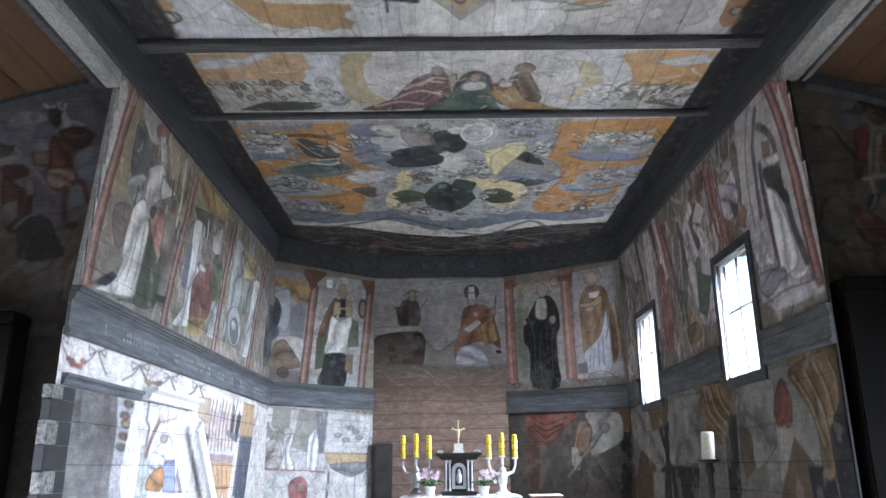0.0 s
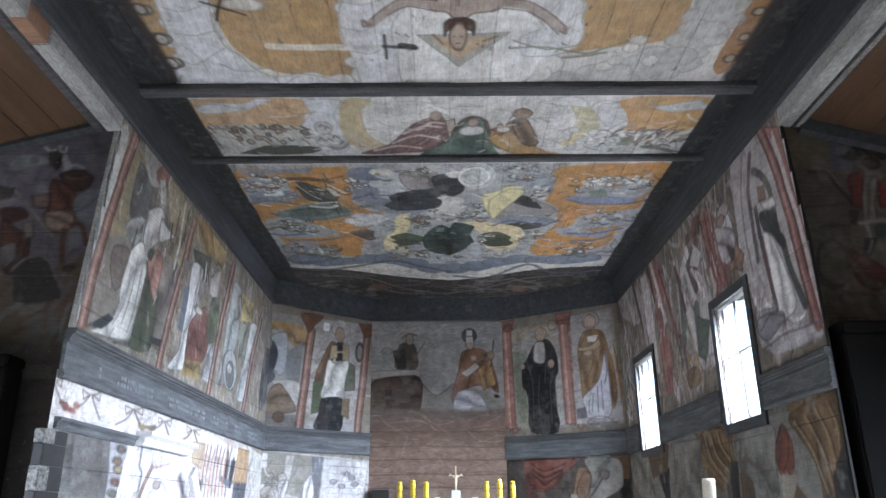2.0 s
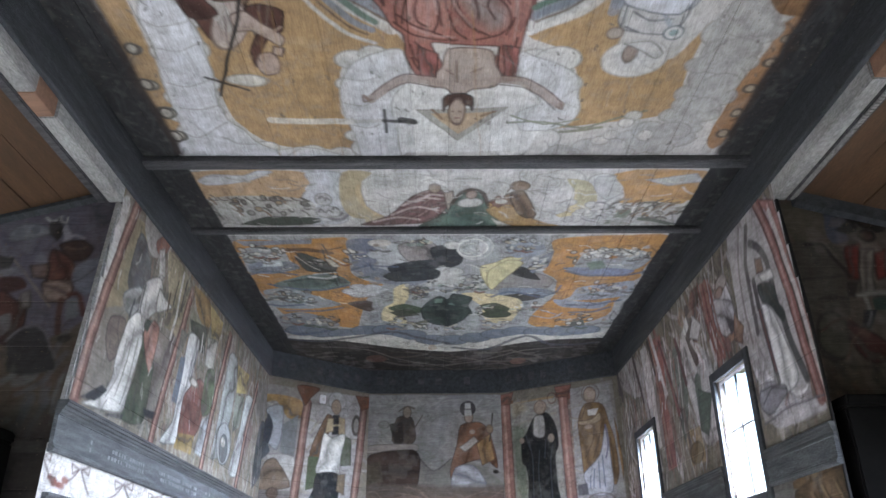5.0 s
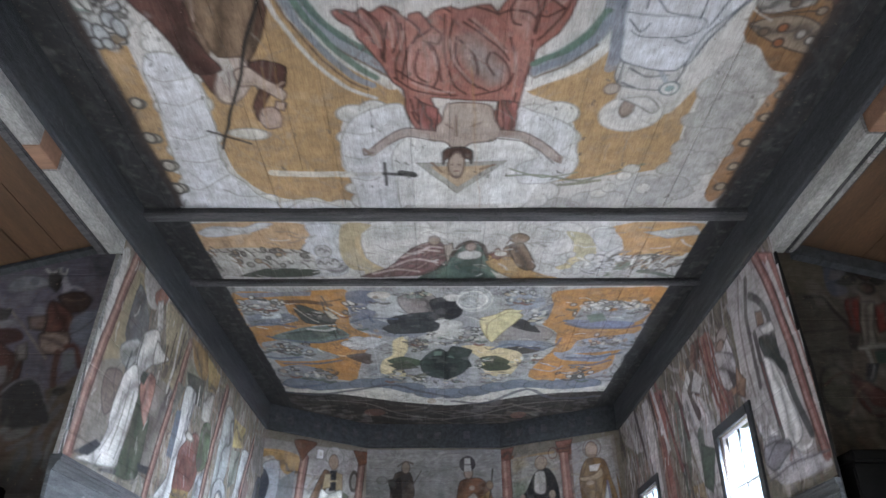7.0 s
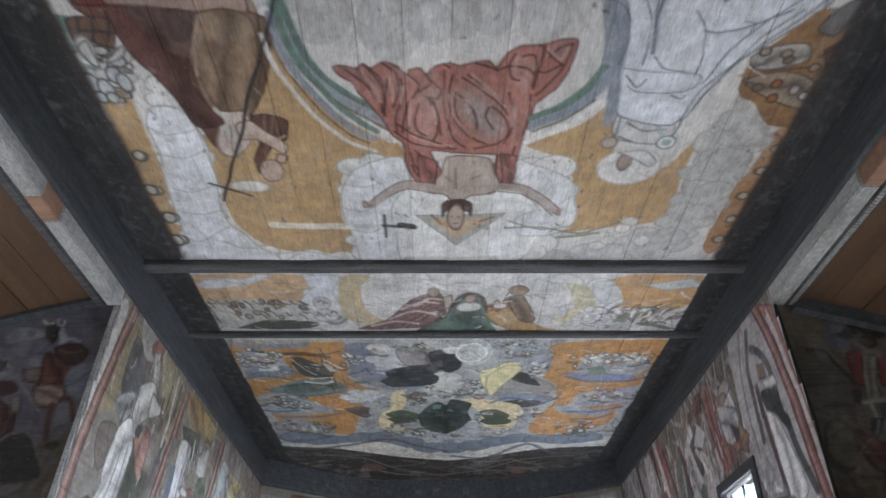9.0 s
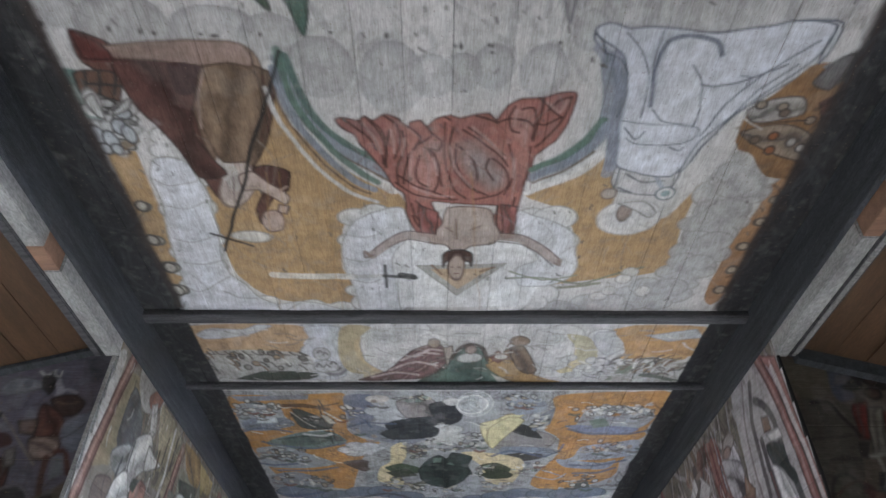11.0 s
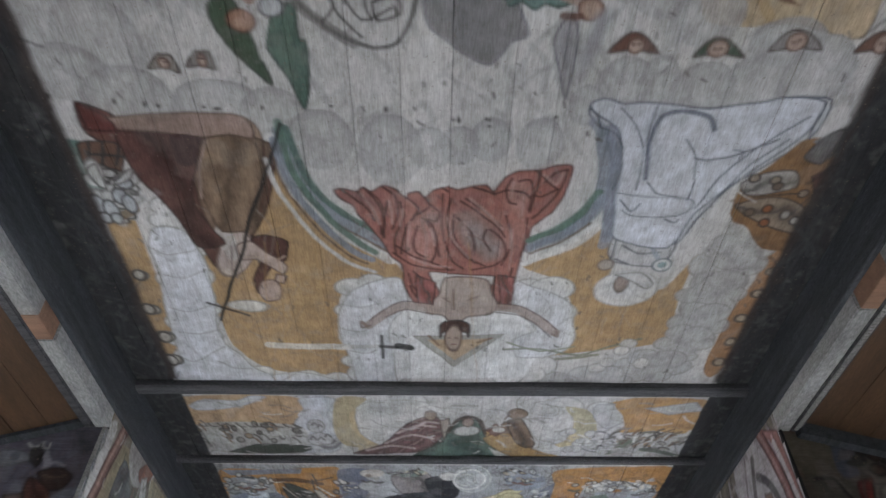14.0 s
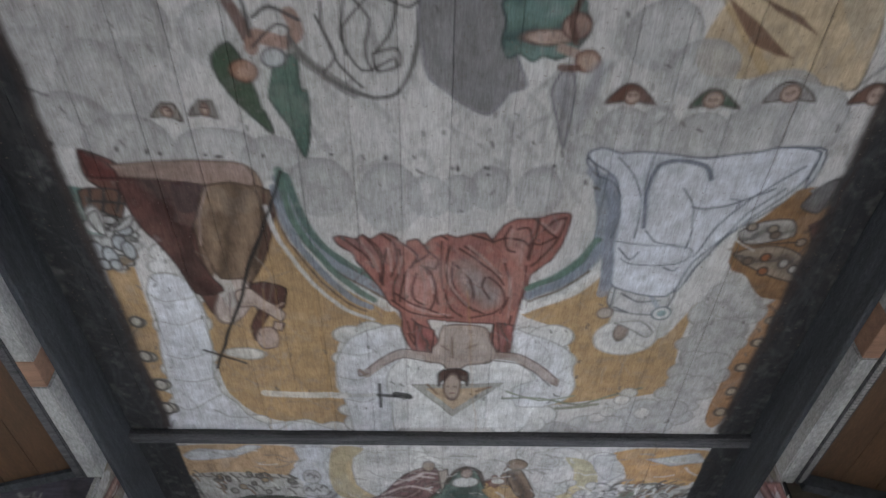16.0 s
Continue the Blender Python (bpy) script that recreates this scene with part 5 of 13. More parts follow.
roof.line([(1.24, 2.98), (1.2, 2.72), (1.23, 2.54), (1.33, 2.5), (1.49, 2.53), (1.54, 2.62)], 0.029, '676c7a')
roof.poly([(1.84, 3.3), (1.83, 3.03), (1.97, 2.84), (2.08, 2.67), (2.28, 2.87), (2.34, 3.19), (2.38, 3.59), (2.12, 3.59), (1.96, 3.4)], '8a633c')
roof.poly([(1.82, 3.02), (1.93, 2.94), (2.1, 2.92), (2.15, 3.05), (1.97, 3.12), (1.87, 3.11)], 'a09a93', edge='453f3b', folds=2)
roof.poly([(1.84, 3.2), (2.07, 3.14), (2.29, 3.24), (2.33, 3.45), (2.17, 3.42), (1.96, 3.32)], '827160', edge='453a32', folds=3)
roof.poly([(2.21, 2.96), (2.29, 2.87), (2.36, 3.1), (2.3, 3.15)], '66372b', edge='3c201a')
roof.poly([(2.11, 2.81), (2.18, 2.64), (2.27, 2.6), (2.25, 2.73), (2.22, 2.86)], '6a6765', edge='45423f')
roof.ell(1.88, 2.98, 0.030, 0.031, '8d7c6a', edge='3a322c')
roof.ell(2.01, 3, 0.030, 0.032, '8d7c6a', edge='3a322c')
roof.ell(1.94, 3.27, 0.031, 0.034, '6f5c4c', edge='3a322c')
roof.ell(2.04, 3.24, 0.031, 0.034, '93552f', edge='3a322c')
roof.ell(2.17, 3.29, 0.031, 0.035, 'a8a29a', edge='3a322c')
roof.ell(2.25, 3.34, 0.032, 0.035, 'a8a29a', edge='3a322c')
roof.ell(2.06, 3.36, 0.031, 0.036, '93552f', edge='3a322c')
roof.ell(2.04, 3.05, 0.030, 0.032, '6f5c4c', edge='3a322c')
roof.ell(2.21, 3.1, 0.031, 0.033, '8d7c6a', edge='3a322c')
roof.ell(2.32, 3.29, 0.032, 0.035, '8d7c6a', edge='3a322c')
roof.line([(1.81, 2.96), (1.82, 3.08), (1.95, 3.18)], 0.010, 'b5b0aa')
roof.line([(1.92, 3.14), (2.06, 3.12), (2.19, 3.1)], 0.012, '3a322c')
roof.ell(-2, 3.91, 0.054, 0.066, '5f5b54')
roof.ell(-2, 3.91, 0.038, 0.048, 'b8b2a6', edge='454038')
roof.ell(-2.03, 4.29, 0.057, 0.074, '5f5b54')
roof.ell(-2.03, 4.29, 0.041, 0.054, 'b8b2a6', edge='454038')
roof.ell(-2.02, 4.63, 0.060, 0.081, '5f5b54')
roof.ell(-2.01, 4.63, 0.042, 0.059, 'b8b2a6', edge='454038')
roof.ell(-2.05, 4.93, 0.062, 0.088, '5f5b54')
roof.ell(-2.04, 4.93, 0.044, 0.064, 'b8b2a6', edge='454038')
roof.line([(-0.859, 2.6), (-1, 3), (-1.21, 3.52), (-1.33, 3.86), (-1.54, 4.42)], 0.020, '282422')

# the narrow field between the tie beams
roof.poly([(-2.13, 5.44), (2.27, 5.45), (2.37, 6.66), (-2.11, 6.64)], 'bab7b3')
roof.poly([(-2.11, 5.47), (-1.06, 5.48), (-1.16, 5.81), (-1.27, 6.01), (-1.5, 5.93), (-2.09, 6.03)], 'b8966c')
roof.poly([(1.51, 5.51), (2.28, 5.48), (2.25, 6.05), (1.95, 6.01), (1.65, 6.05)], 'bd9058')
roof.cloud(-1.78, 5.61, 0.24, 0.104, colour='b3b4b7', edge='96979a')
roof.cloud(-1.53, 5.57, 0.19, 0.073, colour='b3b4b7', edge='96979a')
roof.cloud(-1.02, 5.71, 0.19, 0.283, colour='b3b4b7', edge='96979a')
roof.cloud(-0.94, 6.01, 0.19, 0.313, colour='b3b4b7', edge='96979a')
roof.cloud(-1.1, 6.23, 0.26, 0.232, colour='b3b4b7', edge='96979a')
roof.cloud(-0.33, 5.86, 0.3, 0.521, colour='c6c4c0')
roof.cloud(0.97, 5.92, 0.31, 0.545, colour='c3c1bd')
roof.cloud(1.49, 5.77, 0.21, 0.255, colour='bcbab8')
roof.cloud(1.95, 5.6, 0.25, 0.102, colour='aeb0b3')
roof.poly([(-0.81, 5.54), (-0.62, 5.53), (-0.58, 5.91), (-0.43, 6.23), (-0.69, 6.32), (-0.79, 6.02)], 'bfa67a')
roof.poly([(1.11, 5.67), (1.42, 5.92), (1.42, 6.18), (1.18, 6.33), (1.09, 6.24), (1.17, 5.92)], 'c2b082')
roof.poly([(-0.69, 6.29), (-0.43, 6.29), (-0.6, 6.46), (-0.7, 6.46)], 'b9a888')
roof.crowd(-1.75, 6.14, 0.32, 0.206, ['8b8782', 'a9a49c', '6a6660', 'c0bcb4', '8a6a4c'], 46, 41, 0.055)
roof.poly([(-1.88, 6.48), (-1.59, 6.34), (-1.26, 6.28), (-1.21, 6.46)], '45493f')
roof.ell(-0.96, 6.14, 0.13, 0.252, 'a09f9e', edge='7c7b7a')
roof.crowd(-0.96, 6.14, 0.1, 0.181, ['b7b5b0', '8a8886'], 8, 42, 0.05)
roof.line([(-2.13, 5.99), (-1.99, 5.95)], 0.02, '5a534a')
roof.line([(-2.04, 6.03), (-1.9, 5.98)], 0.02, '5a534a')
roof.line([(-1.93, 5.99), (-1.8, 6.01)], 0.02, '5a534a')
roof.line([(-1.83, 6.03), (-1.69, 5.95)], 0.02, '5a534a')
roof.line([(-1.72, 5.99), (-1.59, 5.98)], 0.02, '5a534a')
roof.line([(-1.63, 6.03), (-1.5, 6.01)], 0.02, '5a534a')
roof.line([(-1.52, 5.99), (-1.38, 5.95)], 0.02, '5a534a')
roof.line([(-1.42, 6.03), (-1.29, 5.98)], 0.02, '5a534a')
roof.line([(-1.31, 5.99), (-1.19, 6.01)], 0.02, '5a534a')
roof.poly([(-0.69, 6.46), (-0.43, 6.25), (-0.22, 6.07), (-0.09, 5.83), (0.13, 5.9), (0.12, 6.18), (-0.02, 6.4), (-0.28, 6.46)], '6b4b49', edge='453230', folds=7, fold_colour='9b807a')
roof.line([(-0.59, 6.4), (-0.27, 6.14), (-0.07, 5.91)], 0.018, 'a8908a', opacity=0.7)
roof.line([(-0.49, 6.43), (-0.17, 6.23), (0.08, 6.07)], 0.018, 'a8908a', opacity=0.7)
roof.line([(-0.38, 6.23), (-0.12, 6.02), (0.03, 5.91)], 0.018, 'a8908a', opacity=0.7)
roof.line([(-0.28, 6.43), (0.03, 6.32)], 0.018, 'a8908a', opacity=0.7)
roof.ell(-0.07, 5.97, 0.07, 0.1, 'b79c8c', edge='6a5148')
roof.ell(-0.01, 5.79, 0.061, 0.08, 'b5aea4', edge='6a5148')
roof.poly([(-0.06, 6.55), (0.08, 6.15), (0.19, 5.98), (0.39, 5.96), (0.5, 6.21), (0.67, 6.56)], '465a4e', edge='2f3a34', folds=5, fold_colour='33443b')
roof.ell(0.29, 6.04, 0.14, 0.07, 'c0bdb8', edge='77736e')
roof.poly([(0.2, 5.92), (0.28, 5.76), (0.38, 5.92), (0.35, 5.99), (0.23, 5.99)], '6b625c')
roof.ell(0.29, 5.89, 0.04, 0.07, 'b79c8c', edge='6a5148')
roof.line([(0.08, 6.23), (-0.02, 6.07), (0.13, 5.97)], 0.025, '4a4440')
roof.ell(-0.08, 6.14, 0.05, 0.09, 'b0998a', edge='5a4238')
roof.line([(-0.14, 6.02), (0.01, 6.14), (0.11, 6.34)], 0.02, 'c0b4ac')
roof.line([(-0.38, 6.32), (-0.17, 6.14)], 0.015, '3f2c2a')
roof.line([(-0.2, 6.4), (0.08, 6.23)], 0.015, '3f2c2a')
roof.line([(0.14, 6.46), (0.21, 6.07)], 0.018, '2f3c34')
roof.line([(0.38, 6.07), (0.48, 6.46)], 0.018, '2f3c34')
roof.line([(0.3, 6.12), (0.31, 6.53)], 0.018, '2f3c34')
roof.ell(0.55, 5.98, 0.03, 0.06, 'a08474', edge='5a4238')
roof.line([(0.43, 6.07), (0.53, 5.97), (0.63, 6.0)], 0.02, '5a5450')
roof.line([(0.17, 5.6), (0.36, 5.6)], 0.02, '8d8985')
roof.poly([(0.46, 6.07), (0.63, 6.0), (0.71, 6.24), (0.98, 6.41), (1.27, 6.59), (0.68, 6.6)], 'b88f55')
roof.poly([(0.49, 6.15), (0.53, 6.0), (0.63, 6.04), (0.59, 6.13)], '6f4a3c')
roof.ell(0.57, 6.04, 0.06, 0.061, 'c0b8ac')
roof.poly([(0.51, 6.29), (0.68, 6.35), (1.0, 6.58), (0.62, 6.58)], 'b9b6b0', opacity=0.9)
roof.poly([(0.6, 5.92), (0.76, 5.82), (0.91, 6.33), (0.79, 6.37), (0.69, 6.24)], '7a6554', edge='4a3c32', folds=3)
roof.ell(0.71, 5.72, 0.08, 0.081, '8b735c', edge='5a4a3c')
roof.line([(0.62, 5.82), (0.66, 5.7)], 0.02, '6a5148')
roof.crowd(1.48, 6.24, 0.16, 0.182, ['b5b3b0', '9a9896', 'c4c2be'], 16, 43, 0.06)
roof.crowd(1.9, 6.24, 0.35, 0.216, ['a8a29a', '8d857a', '6a655e', 'b9b3a8', '9a7850'], 44, 44, 0.055)
roof.poly([(1.6, 6.47), (1.68, 6.19), (1.8, 6.15), (1.79, 6.47)], '6f7a68')
roof.poly([(1.98, 6.33), (2.22, 6.45), (2.19, 6.55), (1.87, 6.33)], '56604f')
roof.line([(1.6, 6.05), (1.7, 5.98)], 0.02, '5c5348')
roof.line([(1.68, 6.09), (1.77, 6.01)], 0.02, '5c5348')
roof.line([(1.74, 6.05), (1.85, 6.05)], 0.02, '5c5348')
roof.line([(1.82, 6.09), (1.91, 5.98)], 0.02, '5c5348')
roof.line([(1.89, 6.05), (1.99, 6.02)], 0.02, '5c5348')
roof.line([(1.97, 6.09), (2.07, 6.05)], 0.02, '5c5348')
roof.line([(2.03, 6.05), (2.13, 5.98)], 0.02, '5c5348')
roof.line([(2.12, 6.09), (2.21, 6.02)], 0.02, '5c5348')
roof.ring(-0.96, 6.14, 0.13, 0.221, 0.02, '77767a')
roof.ring(1.47, 6.22, 0.14, 0.184, 0.02, '77767a')
roof.poly([(-2.13, 5.47), (-1.08, 5.49), (-1.19, 5.8), (-1.19, 5.98), (-1.39, 5.92), (-1.69, 5.87), (-2.01, 5.96), (-2.11, 5.75)], 'b4916a')
roof.poly([(-2.06, 5.61), (-1.92, 5.51), (-1.66, 5.54), (-1.5, 5.46), (-1.39, 5.48), (-1.58, 5.61), (-1.84, 5.68), (-2.01, 5.69)], 'b4b6bc', edge='98979a')
roof.poly([(-1.12, 5.49), (-0.824, 5.49), (-0.914, 5.75), (-0.864, 6.01), (-0.908, 6.22), (-1.22, 6.25), (-1.22, 5.91), (-1.1, 5.7)], 'b9bbc1', edge='9a9a9c')
roof.poly([(-0.81, 5.49), (-0.555, 5.49), (-0.71, 5.71), (-0.714, 6.01), (-0.598, 6.32), (-0.812, 6.32), (-0.88, 6.07)], 'ae9d78')
roof.poly([(-0.655, 5.64), (-0.452, 5.52), (-0.066, 5.55), (0.052, 5.86), (-0.167, 6.18), (-0.449, 6.32), (-0.644, 6.09)], 'c2c0bc', edge='a3a09a')
roof.poly([(-2.11, 5.96), (-1.69, 5.89), (-1.17, 5.96), (-1.14, 6.29), (-1.38, 6.43), (-2.03, 6.45), (-2.12, 6.29)], 'a7a49e', opacity=0.9)
roof.line([(-1.6, 6.11), (-1.57, 6.15), (-1.55, 6.22)], 0.021, '4a453e')
roof.ell(-1.36, 6.17, 0.021, 0.037, '6f6b64', edge='45403a')
roof.line([(-1.72, 5.95), (-1.69, 5.99), (-1.67, 6.06)], 0.021, '5f5a52')
roof.ell(-2.13, 5.99, 0.035, 0.044, '8f8b84', edge='45403a')
roof.line([(-1.43, 5.9), (-1.4, 5.94), (-1.38, 6)], 0.020, '77563c')
roof.line([(-2.03, 5.87), (-2, 5.92), (-1.99, 5.98)], 0.020, '5f5a52')
roof.ell(-1.44, 6.23, 0.024, 0.039, '8f8b84', edge='45403a')
roof.ell(-1.65, 6.14, 0.035, 0.046, 'a38a6c', edge='45403a')
roof.ell(-1.87, 6.04, 0.023, 0.034, '6f6b64', edge='45403a')
roof.line([(-1.4, 6.06), (-1.37, 6.1), (-1.35, 6.17)], 0.021, 'c4c1ba')
roof.ell(-2.09, 6.04, 0.031, 0.036, 'a38a6c', edge='45403a')
roof.line([(-1.48, 5.89), (-1.45, 5.93), (-1.43, 6)], 0.021, '4a453e')
roof.ell(-1.23, 6.04, 0.029, 0.040, 'a38a6c', edge='45403a')
roof.ell(-1.57, 5.93, 0.023, 0.047, '8f8b84', edge='45403a')
roof.line([(-2.06, 5.95), (-2.03, 5.99), (-2.02, 6.05)], 0.021, '77563c')
roof.line([(-1.85, 5.98), (-1.82, 6.03), (-1.8, 6.09)], 0.020, '77563c')
roof.line([(-2.11, 6.11), (-2.08, 6.15), (-2.07, 6.22)], 0.021, 'c4c1ba')
roof.ell(-2.17, 6.22, 0.027, 0.045, '8f8b84', edge='45403a')
roof.line([(-1.9, 6.16), (-1.87, 6.21), (-1.85, 6.28)], 0.021, 'c4c1ba')
roof.line([(-1.52, 5.97), (-1.48, 6.01), (-1.47, 6.08)], 0.021, '5f5a52')
roof.ell(-1.45, 6.02, 0.032, 0.034, 'a38a6c', edge='45403a')
roof.ell(-2.16, 6.16, 0.025, 0.044, '8f8b84', edge='45403a')
roof.ell(-2.15, 6.21, 0.029, 0.049, '8f8b84', edge='45403a')
roof.ell(-1.21, 6.11, 0.034, 0.040, '8f8b84', edge='45403a')
roof.line([(-1.75, 5.92), (-1.72, 5.96), (-1.7, 6.03)], 0.020, 'c4c1ba')
roof.line([(-2.1, 6.16), (-2.06, 6.21), (-2.05, 6.28)], 0.021, '5f5a52')
roof.ell(-1.21, 6.07, 0.032, 0.041, '6f6b64', edge='45403a')
roof.ell(-1.74, 6.21, 0.034, 0.043, '8f8b84', edge='45403a')
roof.ell(-1.55, 6.08, 0.022, 0.037, '6f6b64', edge='45403a')
roof.ell(-2.13, 6.18, 0.030, 0.034, '6f6b64', edge='45403a')
roof.ell(-1.83, 6.15, 0.028, 0.047, '6f6b64', edge='45403a')
roof.ell(-1.22, 6.03, 0.033, 0.040, '6f6b64', edge='45403a')
roof.ell(-1.83, 6.01, 0.028, 0.043, '6f6b64', edge='45403a')
roof.line([(-1.87, 6.07), (-1.84, 6.12), (-1.82, 6.18)], 0.021, '77563c')
roof.line([(-1.88, 6.14), (-1.85, 6.18), (-1.83, 6.25)], 0.021, '77563c')
roof.line([(-1.27, 6.17), (-1.23, 6.22), (-1.21, 6.29)], 0.021, '5f5a52')
roof.line([(-1.99, 5.98), (-1.96, 6.03), (-1.95, 6.09)], 0.021, 'c4c1ba')
roof.line([(-1.54, 6.1), (-1.5, 6.14), (-1.48, 6.21)], 0.021, '5f5a52')
roof.line([(-1.62, 6.17), (-1.59, 6.21), (-1.57, 6.28)], 0.021, '77563c')
roof.line([(-1.91, 6.04), (-1.88, 6.09), (-1.86, 6.15)], 0.020, 'c4c1ba')
roof.ell(-1.44, 5.94, 0.027, 0.042, '8f8b84', edge='45403a')
roof.line([(-1.44, 5.93), (-1.41, 5.97), (-1.39, 6.04)], 0.019, '77563c')
roof.line([(-1.22, 5.93), (-1.19, 5.97), (-1.17, 6.03)], 0.019, '4a453e')
roof.ell(-1.83, 5.98, 0.020, 0.040, 'a38a6c', edge='45403a')
roof.ell(-1.49, 5.95, 0.031, 0.038, '6f6b64', edge='45403a')
roof.ell(-1.76, 6.01, 0.022, 0.046, '6f6b64', edge='45403a')
roof.line([(-2.22, 5.91), (-2.19, 5.97), (-2.15, 5.98)], 0.021, '4f4a42')
roof.line([(-2.13, 5.91), (-2.11, 5.97), (-2.07, 5.98)], 0.020, '4f4a42')
roof.line([(-2.05, 5.92), (-2.03, 5.97), (-1.98, 5.98)], 0.020, '4f4a42')
roof.line([(-1.97, 5.92), (-1.95, 5.97), (-1.9, 5.98)], 0.020, '4f4a42')
roof.line([(-1.89, 5.92), (-1.86, 5.97), (-1.82, 5.98)], 0.020, '4f4a42')
roof.line([(-1.81, 5.92), (-1.78, 5.97), (-1.74, 5.98)], 0.020, '4f4a42')
roof.line([(-1.73, 5.92), (-1.7, 5.97), (-1.66, 5.98)], 0.020, '4f4a42')
roof.line([(-1.65, 5.92), (-1.62, 5.97), (-1.58, 5.98)], 0.020, '4f4a42')
roof.line([(-1.57, 5.92), (-1.54, 5.97), (-1.49, 5.98)], 0.020, '4f4a42')
roof.line([(-1.49, 5.92), (-1.46, 5.97), (-1.41, 5.98)], 0.020, '4f4a42')
roof.line([(-1.41, 5.92), (-1.38, 5.97), (-1.33, 5.98)], 0.020, '4f4a42')
roof.line([(-1.32, 5.92), (-1.29, 5.97), (-1.25, 5.98)], 0.020, '4f4a42')
roof.line([(-1.24, 5.92), (-1.21, 5.97), (-1.17, 5.98)], 0.020, '4f4a42')
roof.poly([(-1.91, 6.48), (-1.62, 6.3), (-1.13, 6.33), (-1.21, 6.45), (-1.6, 6.49)], '454b41', edge='33382f')
roof.poly([(-2.15, 6.43), (-1.6, 6.49), (-0.295, 6.51), (-0.299, 6.61), (-2.12, 6.58)], 'bdbab6')
roof.ell(-1.03, 5.96, 0.082, 0.118, 'a9a7a6', edge='8a8886')
roof.ell(-1.03, 6.2, 0.116, 0.115, 'aeacab', edge='8a8886')
roof.line([(-1.07, 5.94), (-1.04, 5.9), (-1.02, 5.94)], 0.022, '66635f')
roof.line([(-1.02, 5.98), (-0.993, 5.94), (-0.973, 5.98)], 0.021, '66635f')
roof.line([(-1.12, 6.19), (-1.09, 6.14), (-1.07, 6.19)], 0.023, '66635f')
roof.line([(-1.05, 6.21), (-1.02, 6.17), (-0.997, 6.21)], 0.023, '66635f')
roof.line([(-0.979, 6.16), (-0.948, 6.11), (-0.927, 6.16)], 0.023, '66635f')
roof.ell(-0.038, 5.74, 0.134, 0.133, 'c6c4c0', edge='a3a09a')
roof.poly([(-0.74, 6.46), (-0.501, 6.31), (-0.388, 6.18), (-0.248, 5.92), (-0.094, 5.8), (0.042, 5.81), (0.095, 6.07), (-0.01, 6.31), (-0.184, 6.45), (-0.457, 6.46)], '664846', edge='3c2a28', folds=8, fold_colour='9b807a')
roof.line([(-0.321, 6.09), (-0.147, 5.94), (0.012, 5.96)], 0.032, 'b3a09a', opacity=0.85)
roof.line([(-0.435, 6.27), (-0.202, 6.12), (-0.009, 6.18)], 0.034, 'b3a09a', opacity=0.85)
roof.line([(-0.615, 6.4), (-0.395, 6.32), (-0.182, 6.37)], 0.036, 'b3a09a', opacity=0.85)
roof.line([(-0.199, 6.01), (-0.069, 5.88), (0.052, 5.9)], 0.030, 'b3a09a', opacity=0.85)
roof.ell(-0.028, 5.77, 0.054, 0.082, '94826f', edge='55453c')
roof.poly([(0.057, 5.86), (0.132, 5.81), (0.146, 6.02), (0.085, 6.18)], 'a89a8c', edge='4f443c')
roof.poly([(-0.198, 6.56), (0.076, 6.25), (0.135, 5.96), (0.234, 5.85), (0.385, 5.86), (0.462, 6.14), (0.587, 6.42), (0.691, 6.63)], '50655b', edge='2f3c35', folds=4, fold_colour='3c4f46')
roof.ell(0.296, 6.04, 0.119, 0.088, 'bdbab5', edge='6f6c67')
roof.ell(0.301, 5.89, 0.050, 0.073, 'b0978a', edge='5a463c')
roof.line([(0.126, 6.05), (0.193, 5.86), (0.296, 5.78), (0.411, 5.87), (0.47, 6.1)], 0.038, '46382f')
roof.poly([(0.454, 6.18), (0.656, 6.08), (0.896, 6.36), (1.19, 6.62), (0.897, 6.63), (0.573, 6.37)], 'b08a54', edge='7d6038')
roof.poly([(0.507, 6.35), (0.661, 6.47), (0.747, 6.63), (0.616, 6.59)], 'bbb8b2')
roof.poly([(0.466, 6.03), (0.594, 5.95), (0.663, 6.03), (0.558, 6.15)], '6b463a')
roof.ell(0.584, 6.02, 0.057, 0.044, 'b9b5ae')
roof.poly([(0.658, 5.91), (0.767, 5.83), (0.921, 6.25), (0.845, 6.34), (0.73, 6.2)], '725d4a', edge='3f3228', folds=3)
roof.ell(0.728, 5.74, 0.079, 0.082, '8a715a', edge='55432f')
roof.poly([(0.832, 5.56), (1.09, 5.53), (1.22, 5.86), (1.19, 6.19), (0.993, 6.28), (0.852, 5.97)], 'c2c0bc', edge='aaa7a2')
roof.poly([(1.12, 5.6), (1.31, 5.64), (1.43, 5.86), (1.4, 6.14), (1.28, 6.1), (1.22, 5.81)], 'b0a683')
roof.poly([(1.38, 5.57), (1.6, 5.57), (1.68, 5.81), (1.52, 5.99), (1.39, 5.78)], 'b9b8b7', edge='98979a')
roof.poly([(1.55, 5.52), (2.28, 5.48), (2.39, 5.97), (2.04, 5.97), (1.74, 6.05), (1.63, 5.76)], 'b98b54')
roof.poly([(1.79, 5.62), (2.21, 5.52), (2.31, 5.67), (2.02, 5.72)], 'aaacb0', edge='8d8c8e')
roof.line([(2.21, 6.22), (2.24, 6.15), (2.28, 6.13)], 0.025, 'b5b2ab', opacity=0.9)
roof.line([(1.91, 6.16), (1.94, 6.09), (1.98, 6.07)], 0.027, 'b5b2ab', opacity=0.9)
roof.line([(2.1, 6.18), (2.13, 6.11), (2.17, 6.09)], 0.033, '77563c', opacity=0.9)
